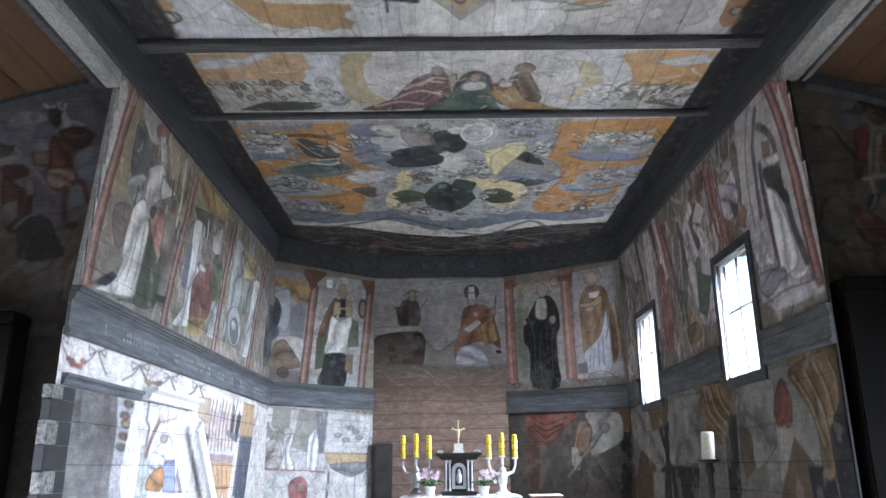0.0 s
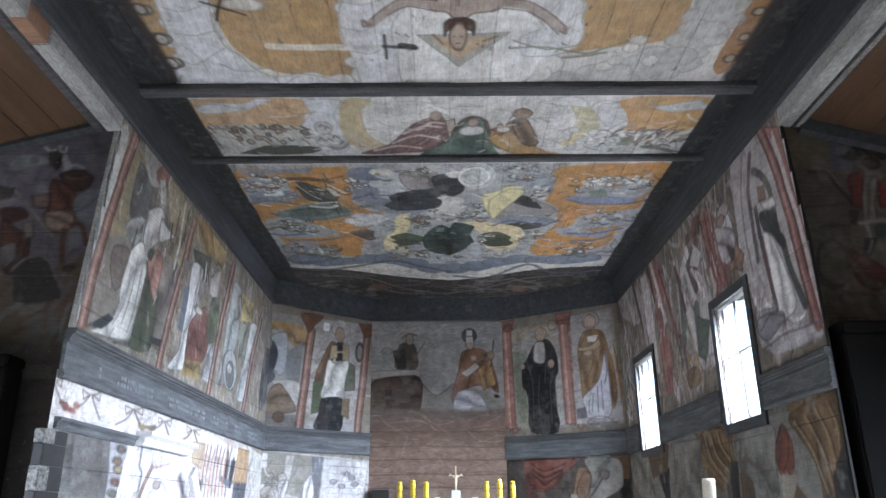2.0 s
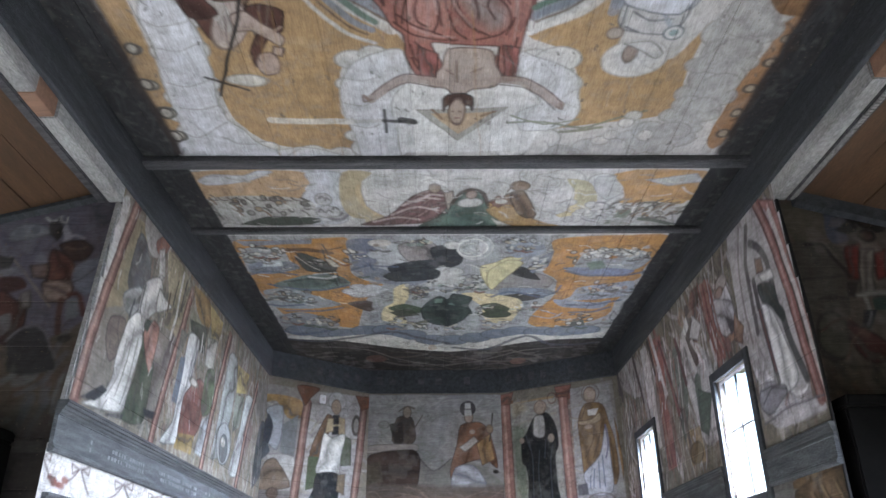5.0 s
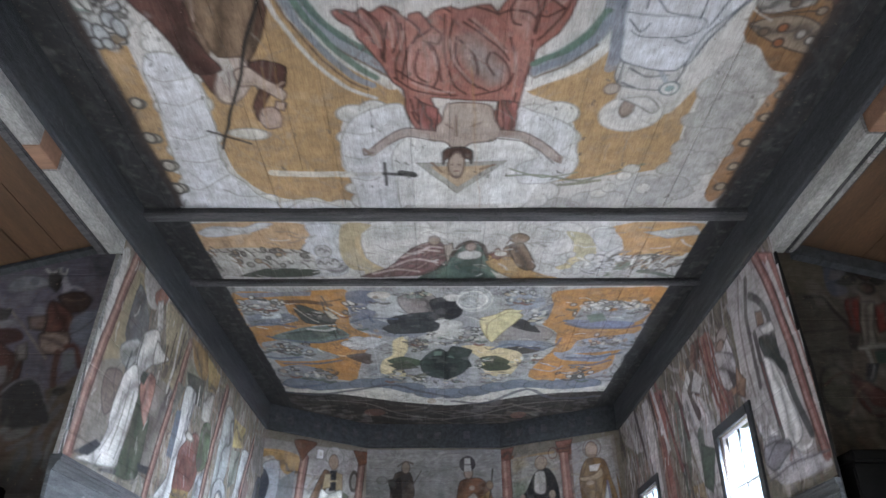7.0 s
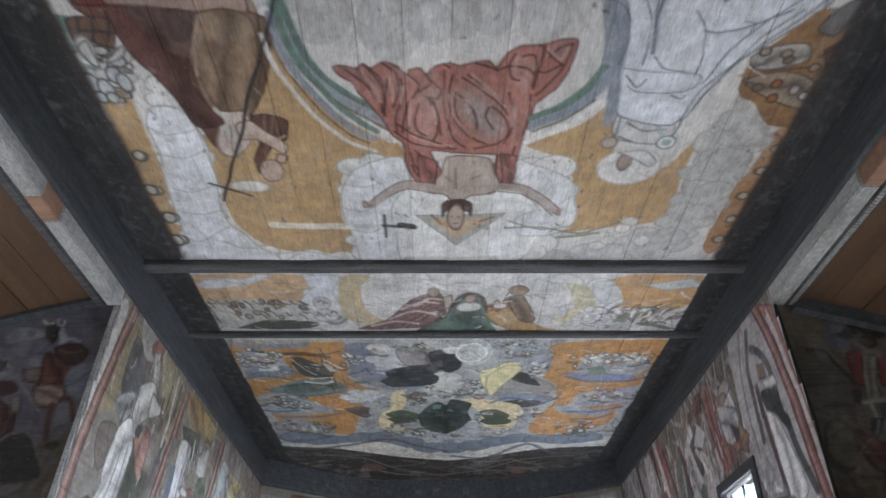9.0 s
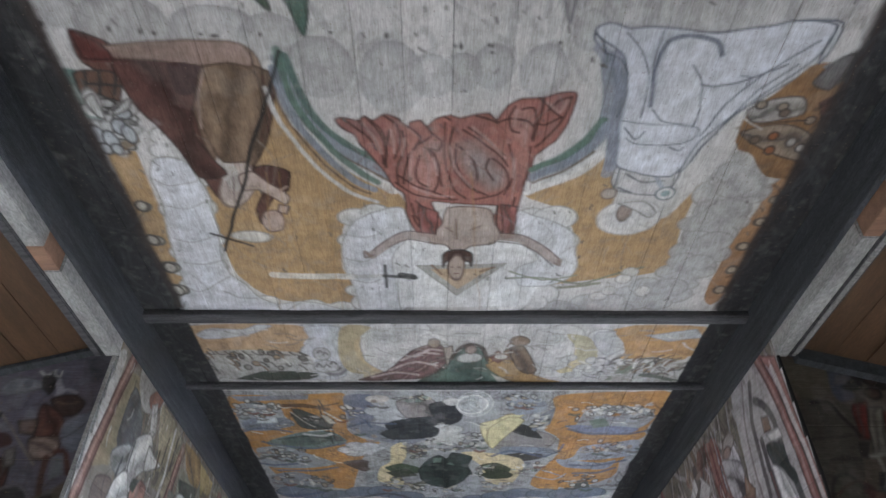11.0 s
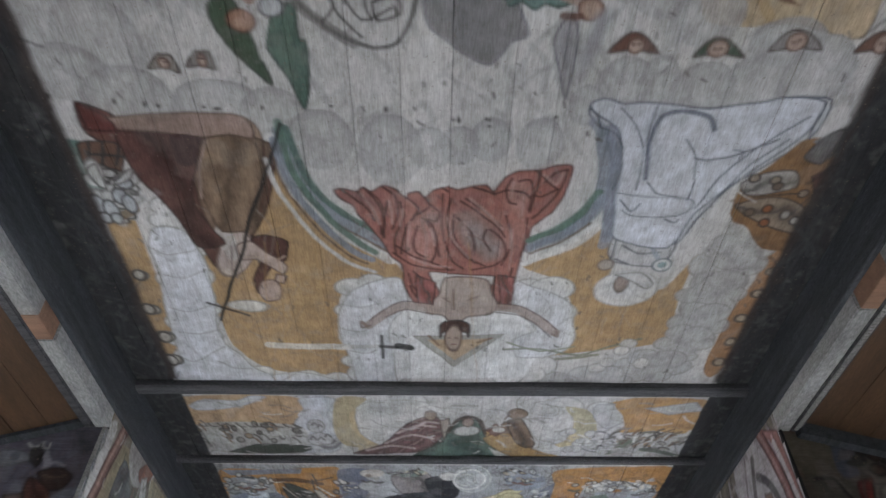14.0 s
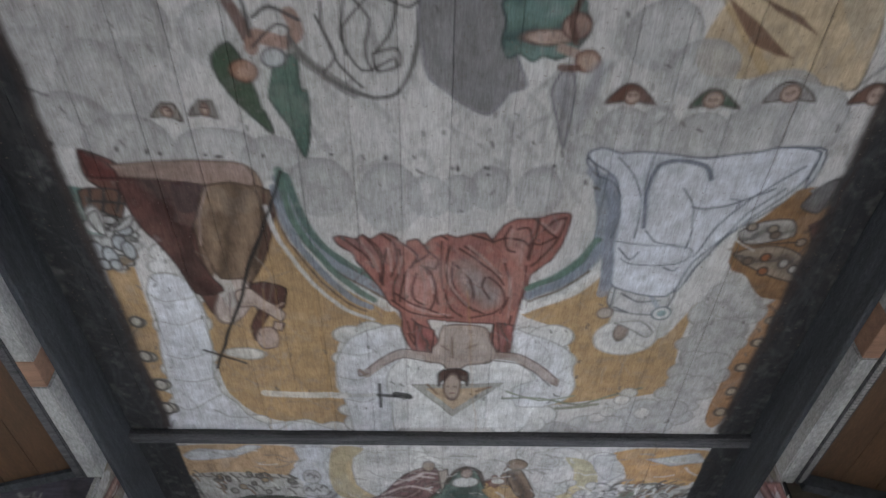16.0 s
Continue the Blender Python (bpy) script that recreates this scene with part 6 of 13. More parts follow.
roof.line([(1.78, 6.1), (1.81, 6.03), (1.84, 6.01)], 0.028, '77563c', opacity=0.9)
roof.line([(1.85, 6.11), (1.88, 6.05), (1.92, 6.03)], 0.021, '55504a', opacity=0.9)
roof.line([(1.81, 6.32), (1.85, 6.25), (1.88, 6.23)], 0.021, '55504a', opacity=0.9)
roof.line([(1.8, 6.33), (1.83, 6.26), (1.87, 6.23)], 0.029, 'b5b2ab', opacity=0.9)
roof.line([(2.01, 6.32), (2.04, 6.25), (2.08, 6.23)], 0.027, '8d8880', opacity=0.9)
roof.line([(2.22, 6.2), (2.25, 6.13), (2.28, 6.11)], 0.027, '8d8880', opacity=0.9)
roof.line([(1.83, 6.31), (1.87, 6.24), (1.9, 6.22)], 0.023, '77563c', opacity=0.9)
roof.line([(1.75, 6.35), (1.79, 6.28), (1.83, 6.25)], 0.027, '8d8880', opacity=0.9)
roof.line([(1.58, 6.33), (1.62, 6.26), (1.66, 6.24)], 0.025, 'b5b2ab', opacity=0.9)
roof.line([(1.61, 6.06), (1.65, 6), (1.69, 5.98)], 0.029, '8d8880', opacity=0.9)
roof.line([(1.69, 6.07), (1.72, 6), (1.75, 5.98)], 0.020, '8d8880', opacity=0.9)
roof.line([(1.56, 6.21), (1.59, 6.14), (1.63, 6.12)], 0.023, '8d8880', opacity=0.9)
roof.line([(2.06, 6.13), (2.09, 6.06), (2.13, 6.04)], 0.024, '6f5a48', opacity=0.9)
roof.line([(2.03, 6.14), (2.06, 6.07), (2.09, 6.05)], 0.027, '8d8880', opacity=0.9)
roof.line([(1.93, 6.31), (1.96, 6.24), (2, 6.22)], 0.035, '55504a', opacity=0.9)
roof.line([(1.53, 6.09), (1.57, 6.03), (1.6, 6)], 0.024, 'b5b2ab', opacity=0.9)
roof.line([(1.99, 6.27), (2.02, 6.2), (2.05, 6.18)], 0.020, 'b5b2ab', opacity=0.9)
roof.line([(1.81, 6.28), (1.84, 6.21), (1.88, 6.18)], 0.028, '55504a', opacity=0.9)
roof.line([(1.55, 6.22), (1.58, 6.15), (1.62, 6.13)], 0.029, '55504a', opacity=0.9)
roof.line([(2.16, 6.22), (2.19, 6.15), (2.23, 6.13)], 0.021, '8d8880', opacity=0.9)
roof.line([(1.97, 6.26), (2, 6.19), (2.04, 6.17)], 0.033, '8d8880', opacity=0.9)
roof.line([(2.16, 6.3), (2.19, 6.24), (2.23, 6.21)], 0.029, '6f5a48', opacity=0.9)
roof.line([(2.16, 6.19), (2.19, 6.13), (2.23, 6.1)], 0.033, 'b5b2ab', opacity=0.9)
roof.line([(2.14, 6.26), (2.17, 6.19), (2.2, 6.17)], 0.028, 'b5b2ab', opacity=0.9)
roof.line([(1.99, 6.19), (2.02, 6.13), (2.06, 6.11)], 0.024, '6f5a48', opacity=0.9)
roof.line([(1.88, 6.22), (1.91, 6.15), (1.95, 6.13)], 0.029, 'b5b2ab', opacity=0.9)
roof.line([(1.91, 6.18), (1.94, 6.11), (1.98, 6.09)], 0.028, '55504a', opacity=0.9)
roof.line([(1.58, 6.12), (1.61, 6.06), (1.65, 6.04)], 0.030, '55504a', opacity=0.9)
roof.line([(1.97, 6.07), (2, 6), (2.03, 5.98)], 0.028, '55504a', opacity=0.9)
roof.line([(2.25, 6.26), (2.28, 6.2), (2.31, 6.17)], 0.021, '55504a', opacity=0.9)
roof.line([(1.71, 6.25), (1.74, 6.18), (1.77, 6.15)], 0.035, '6f5a48', opacity=0.9)
roof.ell(1.61, 6.32, 0.050, 0.051, 'b3b1ad', edge='918f8c')
roof.ell(1.29, 6.36, 0.040, 0.052, 'b3b1ad', edge='918f8c')
roof.ell(1.43, 6.3, 0.058, 0.053, 'b3b1ad', edge='918f8c')
roof.ell(1.4, 6.07, 0.047, 0.058, 'b3b1ad', edge='918f8c')
roof.ell(1.18, 6.06, 0.054, 0.055, 'b3b1ad', edge='918f8c')
roof.ell(1.35, 6.29, 0.062, 0.050, 'b3b1ad', edge='918f8c')
roof.ell(1.32, 6.26, 0.055, 0.053, 'b3b1ad', edge='918f8c')
roof.ell(1.58, 6.25, 0.043, 0.048, 'b3b1ad', edge='918f8c')
roof.ell(1.32, 6.37, 0.046, 0.071, 'b3b1ad', edge='918f8c')
roof.ell(1.55, 6.39, 0.051, 0.057, 'b3b1ad', edge='918f8c')
roof.ell(1.22, 6.03, 0.045, 0.056, 'b3b1ad', edge='918f8c')
roof.ell(1.24, 6.38, 0.051, 0.059, 'b3b1ad', edge='918f8c')
roof.ell(1.35, 6.21, 0.063, 0.048, 'b3b1ad', edge='918f8c')
roof.ell(1.41, 6.25, 0.048, 0.066, 'b3b1ad', edge='918f8c')
roof.poly([(1.62, 6.33), (2.25, 6.37), (2.28, 6.57), (1.69, 6.57)], 'a5a39d', opacity=0.8)
roof.line([(1.92, 6.36), (2.09, 6.4), (2.33, 6.52)], 0.062, '4f594a')
roof.strokes(-1.95, 2.3, 5.52, 6.54, ['8d8985', 'c9c6c0', '77726a'], 120, 54, long=0.14, width=0.018, lean=10, opacity=0.6)

# the chancel ceiling: orange sky, grey-blue banks of cloud, dark and yellow robes
roof.poly([(-2.12, 6.71), (2.41, 6.72), (2.42, 6.84), (2.19, 9.74), (-2.0, 9.72), (-2.13, 6.84)], 'a3a5a6')
roof.weather(301, 5, 4, 0.75, 0.3, 6.7, 10.4, '7e7b76', 9)
roof.poly([(-2.06, 6.83), (-1.5, 6.82), (-0.94, 6.75), (-0.93, 6.94), (-0.95, 7.65), (-0.81, 7.88), (-0.64, 7.99), (-0.86, 8.47), (-0.98, 9.05), (-1.1, 9.51), (-1.51, 9.37), (-1.91, 9.18), (-2.06, 8.33), (-2.11, 7.52)], 'bd8340')
roof.poly([(1.17, 6.82), (1.68, 6.73), (2.33, 6.74), (2.27, 7.53), (2.17, 8.52), (2.02, 9.19), (1.61, 9.27), (1.51, 9.6), (1.19, 9.37), (1.22, 8.96), (1.44, 8.14), (1.3, 7.81), (1.16, 7.65), (1.21, 7.15)], 'bd8340')
roof.poly([(1.29, 8.96), (1.93, 8.69), (2.13, 8.34), (2.15, 9.09), (1.64, 9.49)], 'bd8340')
roof.poly([(1.42, 7.58), (2.24, 7.68), (2.18, 7.96), (1.62, 8.01), (1.4, 8.31)], 'bd8340')
roof.poly([(-2.02, 7.03), (-1.81, 6.96), (-1.6, 7.09), (-1.58, 7.29), (-1.53, 7.51), (-1.76, 7.63), (-2.07, 7.64), (-2.06, 7.3)], '979c9f')
roof.poly([(-2.01, 7.37), (-1.59, 7.34), (-1.5, 7.54), (-1.83, 7.67), (-2.04, 7.64)], '7c8696')
roof.poly([(-1.86, 7.34), (-1.67, 7.31), (-1.67, 7.47), (-1.9, 7.47)], 'bfcacf')
roof.poly([(-1.89, 7.98), (-1.53, 7.74), (-1.22, 7.68), (-1.05, 7.8), (-1.01, 8.0), (-1.35, 8.17), (-1.73, 8.18)], '687b78')
roof.poly([(-1.69, 7.9), (-1.29, 7.73), (-1.12, 7.84), (-1.33, 8.05), (-1.69, 8.08)], '566860')
roof.poly([(-2.02, 8.15), (-1.72, 8.11), (-1.5, 8.31), (-1.18, 8.63), (-1.57, 8.79), (-2.03, 8.73), (-2.04, 8.41)], '8e979e')
roof.poly([(-2.03, 9.04), (-1.72, 8.91), (-1.41, 9.16), (-1.3, 9.43), (-1.68, 9.53), (-2.03, 9.45)], '868b8f')
roof.poly([(-2.04, 6.83), (-1.27, 6.8), (-1.29, 6.9), (-1.97, 6.94)], '838691')
roof.crowd(-1.84, 7.12, 0.26, 0.194, ['c0c1bf', '545454', '9d9d9b', 'deddd6'], 34, 61, 0.05)
roof.crowd(-1.76, 8.32, 0.26, 0.214, ['afafad', '605b54', 'cecac1', '7e7874'], 30, 64, 0.05)
roof.crowd(-1.62, 9.16, 0.38, 0.224, ['c0baaf', '605b54', '8b857b'], 30, 65, 0.045)
roof.poly([(-1.46, 7.11), (-1.23, 7.29), (-1.17, 7.5), (-1.37, 7.62), (-1.46, 7.48)], '474f4a', edge='3a3835')
roof.line([(-1.48, 7.11), (-1.38, 7.51), (-1.17, 7.73)], 0.02, '3a3835')
roof.line([(-1.55, 7.02), (-1.29, 7.08), (-0.99, 6.98)], 0.03, '6c4f36')
roof.line([(-1.18, 6.9), (-1.14, 7.29), (-1.12, 7.93)], 0.02, '3a3835')
roof.line([(-1.16, 7.19), (-1.01, 7.41)], 0.03, 'd2caba')
roof.crowd(-1.25, 7.43, 0.15, 0.151, ['9d9f9b', '545756', 'c8c6c1'], 16, 62, 0.045)
roof.line([(-1.37, 7.69), (-1.13, 7.65)], 0.025, 'c0c8c8')
roof.line([(-1.51, 7.97), (-1.0, 7.93)], 0.03, '555f5d')
roof.poly([(-1.1, 8.57), (-0.87, 8.51), (-0.73, 8.66), (-0.86, 8.89), (-1.05, 8.7)], '54453d')
roof.poly([(-0.92, 6.82), (-0.61, 6.79), (-0.61, 7.14), (-0.72, 7.5), (-0.88, 7.65), (-0.93, 7.28)], '73788b')
roof.cloud(-0.47, 7.21, 0.24, 0.371, colour='bdbfc0', edge='87898d')
roof.crowd(-0.88, 7.19, 0.12, 0.191, ['c0b9b1', 'a39d98', 'ded9cf'], 12, 66, 0.05)
roof.ell(-0.59, 6.88, 0.12, 0.091, 'cec4b8')
roof.poly([(-0.96, 7.5), (-0.66, 7.5), (-0.32, 7.8), (-0.08, 7.88), (-0.33, 8.06), (-0.75, 7.86)], '7f8590')
roof.cloud(-0.84, 8.21, 0.25, 0.211, colour='c0c2c5', edge='8d8f94')
roof.poly([(-0.72, 8.3), (-0.46, 8.12), (-0.08, 8.29), (-0.15, 8.75), (-0.56, 8.94), (-0.82, 8.75)], '9da0a0')
roof.poly([(-0.9, 8.95), (-0.62, 8.84), (-0.58, 9.35), (-0.88, 9.51)], '8b9091')
roof.poly([(-0.52, 8.12), (-0.37, 7.99), (-0.34, 8.29), (-0.45, 8.84), (-0.41, 9.35), (-0.72, 9.21), (-0.67, 8.75), (-0.54, 8.56)], 'dec994')
roof.poly([(-0.4, 6.94), (-0.12, 6.81), (0.02, 7.07), (-0.07, 7.38), (-0.33, 7.32)], '8b837f', edge='605b58', folds=3)
roof.poly([(-0.54, 7.49), (-0.3, 7.35), (-0.01, 7.32), (0.08, 7.49), (-0.04, 7.72), (-0.38, 7.77), (-0.5, 7.67)], '3a3e41', edge='2a2d30', folds=2, fold_colour='26292c')
roof.poly([(-0.07, 7.01), (0.21, 6.94), (0.25, 7.38), (0.1, 7.52), (-0.04, 7.32)], '333539', edge='24272a')
roof.ell(0.15, 6.94, 0.09, 0.091, 'ceccc6', edge='87837d')
roof.ell(0.38, 7.01, 0.18, 0.3, 'afb2b0', edge='d2d1ca')
roof.ring(0.35, 7.02, 0.15, 0.22, 0.02, 'deddd5')
roof.ring(0.32, 7.02, 0.09, 0.13, 0.02, 'c8c7bf')
roof.crowd(-0.04, 7.88, 0.18, 0.19, ['dad7cf', '9d9d9b', '666668'], 18, 81, 0.05)
roof.crowd(0.42, 7.93, 0.18, 0.19, ['deddd5', '9d9d98', '5a5d5f'], 16, 82, 0.055)
roof.cloud(0.11, 7.8, 0.18, 0.29, colour='c5c4bd', edge='87877e')
roof.poly([(0.46, 7.49), (0.63, 7.38), (0.76, 7.24), (0.93, 7.21), (0.79, 7.5), (0.71, 7.72), (0.6, 8.09), (0.5, 7.8)], 'ded298', edge='9f8c64')
roof.line([(0.54, 7.65), (0.67, 7.96)], 0.02, 'a79368')
roof.poly([(0.6, 8.06), (0.77, 7.72), (1.04, 7.65), (1.32, 7.89), (1.2, 8.22), (0.89, 8.3)], '8b8681', edge='66635f')
roof.poly([(0.77, 7.57), (0.9, 7.5), (1.04, 7.62), (1.12, 7.81), (0.89, 7.68)], '3a3838')
roof.poly([(1.21, 7.08), (1.2, 7.5), (1.02, 7.73), (1.01, 7.36)], '747b88')
roof.poly([(0.71, 6.94), (1.04, 6.88), (1.13, 7.15), (0.85, 7.28), (0.73, 7.14)], '959da8')
roof.crowd(0.85, 6.94, 0.17, 0.14, ['ceccc6', '7e848b', 'c0af91'], 18, 72, 0.05)
roof.poly([(0.74, 8.13), (1.19, 8.13), (1.4, 8.31), (1.1, 8.48), (0.76, 8.37)], '7f8896')
roof.poly([(0.73, 8.39), (0.95, 8.3), (1.21, 8.34), (1.2, 8.48), (0.91, 8.57)], '45413c')
roof.poly([(0.27, 8.29), (0.63, 8.3), (0.97, 8.48), (1.04, 8.85), (0.91, 9.36), (0.62, 9.25), (0.52, 8.69)], 'd6c18f')
roof.poly([(0.52, 8.69), (0.71, 8.62), (0.9, 8.81), (0.84, 9.01), (0.64, 9.0)], '474f38')
roof.poly([(-0.2, 8.75), (-0.08, 8.47), (0.02, 8.38), (0.12, 8.47), (0.18, 8.29), (0.41, 8.43), (0.37, 8.69), (0.43, 9.0), (0.23, 9.2), (0.02, 9.29), (-0.19, 9.2)], '39443f', edge='222a28', folds=3, fold_colour='1f2826')
roof.poly([(-0.05, 8.47), (0.05, 8.47), (0.02, 8.84), (-0.05, 8.88)], '607668')
roof.ell(0.15, 8.84, 0.07, 0.24, '5a6f64')
roof.poly([(-0.62, 8.75), (-0.41, 8.62), (-0.18, 8.8), (-0.25, 8.96), (-0.49, 8.92)], '4f6047')
roof.poly([(-0.37, 9.35), (-0.09, 9.14), (-0.16, 9.41), (-0.31, 9.57)], '666654')
roof.crowd(-0.47, 9.25, 0.21, 0.21, ['d7d4ca', 'a09e9b', '666a6d', '7e9084', 'bcb198'], 18, 83, 0.05)
roof.crowd(0.69, 9.36, 0.29, 0.17, ['d7d4ca', 'a09e9b', '666a6d', '7e9084', 'bcb198'], 18, 84, 0.05)
roof.crowd(0.02, 9.5, 0.36, 0.13, ['d7d4ca', 'a09e9b', '666a6d', '7e9084', 'bcb198'], 18, 85, 0.05)
roof.crowd(-0.23, 6.88, 0.16, 0.071, ['d7d4ca', 'a09e9b', '666a6d', '7e9084', 'bcb198'], 18, 86, 0.05)
roof.crowd(0.6, 8.94, 0.17, 0.21, ['d7d4ca', 'a09e9b', '666a6d', '7e9084', 'bcb198'], 18, 87, 0.05)
roof.crowd(1.1, 7.43, 0.11, 0.182, ['d7d4ca', 'a09e9b', '666a6d', '7e9084', 'bcb198'], 18, 88, 0.05)
roof.crowd(1.06, 8.76, 0.17, 0.191, ['d7d4ca', 'a09e9b', '666a6d', '7e9084', 'bcb198'], 18, 89, 0.05)
roof.crowd(0.17, 8.12, 0.26, 0.14, ['d7d4ca', 'a09e9b', '666a6d', '7e9084', 'bcb198'], 18, 90, 0.05)
roof.crowd(-0.21, 8.29, 0.13, 0.18, ['d7d4ca', 'a09e9b', '666a6d', '7e9084', 'bcb198'], 18, 91, 0.05)
roof.poly([(1.47, 7.51), (1.53, 7.15), (1.8, 7.03), (2.16, 7.1), (2.28, 7.31), (2.16, 7.6), (1.74, 7.67), (1.36, 7.58)], '979c9f')
roof.poly([(1.36, 7.54), (1.72, 7.52), (2.16, 7.6), (2.07, 7.75), (1.63, 7.74)], '77809d')
roof.poly([(1.6, 7.4), (1.77, 7.34), (1.84, 7.55), (1.67, 7.59)], '6c7e6d')
roof.poly([(1.58, 8.4), (1.63, 8.11), (1.94, 8.02), (2.23, 7.92), (2.27, 8.34), (1.9, 8.5), (1.5, 8.53)], '949ca8')
roof.poly([(1.4, 8.49), (1.92, 8.6), (2.1, 8.51), (2.02, 8.81), (1.53, 8.75)], '858ea0')
roof.crowd(1.74, 7.16, 0.26, 0.141, ['ceccc6', 'deddd5', '7e7874', 'a76d35'], 26, 68, 0.05)
roof.crowd(1.89, 8.12, 0.26, 0.173, ['cec8bd', '7e7874', 'bc885a', '9d9d9d'], 26, 69, 0.045)
roof.crowd(1.74, 9.18, 0.28, 0.161, ['bcb8af', '7e7874', '605b54'], 20, 71, 0.045)
roof.poly([(1.73, 9.32), (1.89, 9.24), (1.97, 9.5), (1.76, 9.54)], '545b52')
roof.crowd(2.11, 7.13, 0.15, 0.165, ['c1c4c6', '87898d', 'dad8d1'], 14, 73, 0.05)
roof.line([(1.19, 9.06), (1.45, 9.17), (1.57, 8.97)], 0.03, '979ca3')
roof.line([(1.28, 8.86), (1.5, 9.02)], 0.03, '7e8491')
roof.strokes(-1.98, 2.76, 6.96, 9.55, ['474b4f', 'dedcd1', '54483f'], 160, 52, long=0.12, width=0.014, lean=10, opacity=0.8)
roof.ell(-1.84, 9.62, 0.22, 0.212, '6c7686', edge='4d5258')
roof.ell(-1.56, 9.7, 0.23, 0.212, '6c7686', edge='4d5258')
roof.ell(-1.27, 9.78, 0.22, 0.221, '6c7686', edge='4d5258')
roof.ell(-0.96, 9.64, 0.22, 0.211, '6c7686', edge='4d5258')
roof.ell(-0.67, 9.61, 0.22, 0.21, '6c7686', edge='4d5258')
roof.ell(-0.39, 9.82, 0.23, 0.21, '6c7686', edge='4d5258')
roof.ell(-0.09, 10.05, 0.22, 0.22, '6c7686', edge='4d5258')
roof.ell(0.21, 10.05, 0.23, 0.22, '6c7686', edge='4d5258')
roof.ell(0.51, 9.96, 0.22, 0.22, '6c7686', edge='4d5258')
roof.ell(0.8, 9.8, 0.22, 0.21, '6c7686', edge='4d5258')
roof.ell(1.08, 9.69, 0.22, 0.211, '6c7686', edge='4d5258')
roof.ell(1.38, 9.7, 0.22, 0.211, '6c7686', edge='4d5258')
roof.ell(1.67, 9.71, 0.23, 0.214, '6c7686', edge='4d5258')
roof.ell(1.96, 9.64, 0.22, 0.204, '6c7686', edge='4d5258')
roof.poly([(-2.02, 9.81), (-1.59, 9.93), (-0.97, 9.78), (-0.61, 9.86), (-0.09, 10.3), (0.52, 10.2), (1.13, 9.81), (1.7, 9.9), (2.24, 9.74), (2.32, 10.03), (1.43, 10.13), (0.84, 10.41), (-0.02, 10.66), (-0.64, 10.45), (-1.01, 10.21), (-1.54, 10.17), (-2.02, 10.0)], 'c8c5b8')
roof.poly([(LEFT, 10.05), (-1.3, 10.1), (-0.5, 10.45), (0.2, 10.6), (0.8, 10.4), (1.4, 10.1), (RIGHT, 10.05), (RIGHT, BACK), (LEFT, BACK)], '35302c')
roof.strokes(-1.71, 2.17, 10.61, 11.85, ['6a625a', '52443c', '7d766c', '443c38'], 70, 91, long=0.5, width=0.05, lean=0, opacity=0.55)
roof.ell(-0.93, 10.95, 0.16, 0.181, '6b4a3e')
roof.ell(-0.09, 10.41, 0.07, 0.13, 'b5a58c')
roof.ell(1.21, 11.1, 0.12, 0.171, '7d5a4c')
roof.line([(-1.67, 10.35), (-1.06, 10.47), (-0.61, 10.95), (-0.03, 11.3), (0.63, 11.08), (1.24, 10.54), (1.93, 10.39)], 0.04, '6f6a62', opacity=0.9)
roof.line([(-1.55, 7.06), (-1.35, 7.03), (-1.12, 7.12)], 0.071, '64462a')
roof.poly([(-1.51, 7.2), (-1.43, 7.6), (-1.15, 7.63), (-1.08, 7.37), (-1.2, 7.46), (-1.37, 7.4)], '363c3a', edge='1f2422')
roof.line([(-1.5, 7.19), (-1.38, 7.46), (-1.3, 7.58)], 0.020, 'b5b0a2')
roof.line([(-1.2, 7.01), (-1.18, 7.46), (-1.16, 8.03)], 0.016, '26282a')
roof.poly([(-1.2, 7.26), (-1.13, 7.29), (-1.06, 7.48), (-1.14, 7.49)], 'c6c0b2', edge='77706a')
roof.line([(-1.43, 7.77), (-1.27, 7.82), (-1.16, 7.77)], 0.056, 'c4c6c4')
roof.line([(-1.73, 7.9), (-1.43, 7.82), (-1.16, 7.9)], 0.050, '3a4843')
roof.line([(-2.14, 7.71), (-1.86, 7.6), (-1.57, 7.71)], 0.048, '56617a', opacity=0.8)
roof.line([(-1.93, 7.97), (-1.76, 8.07), (-1.39, 8.17), (-1.03, 8.02)], 0.050, '56617a', opacity=0.8)
roof.line([(-1.89, 8.85), (-1.48, 8.87), (-1.19, 8.76)], 0.057, '56617a', opacity=0.8)
roof.line([(-2.15, 8.6), (-1.93, 8.68), (-1.65, 8.64)], 0.058, '56617a', opacity=0.8)
roof.line([(-2.1, 9.63), (-1.83, 9.77), (-1.47, 9.63)], 0.070, '56617a', opacity=0.8)
roof.line([(1.41, 7.63), (1.68, 7.75), (2.11, 7.75), (2.33, 7.59)], 0.047, '56617a', opacity=0.8)
roof.line([(1.59, 8.67), (1.91, 8.69), (2.21, 8.52)], 0.058, '56617a', opacity=0.8)
roof.line([(1.67, 8.96), (1.95, 8.92), (2.13, 8.77)], 0.059, '56617a', opacity=0.8)
roof.line([(1.25, 8.43), (1.4, 8.25), (1.43, 8.04)], 0.034, '56617a', opacity=0.8)
roof.line([(-0.937, 7.58), (-0.744, 7.46), (-0.442, 7.49)], 0.046, '56617a', opacity=0.8)
roof.line([(-0.956, 7.17), (-0.792, 7.32), (-0.692, 7.58)], 0.030, '56617a', opacity=0.8)
roof.line([(0.649, 8.39), (0.838, 8.24), (1.25, 8.43)], 0.053, '56617a', opacity=0.8)
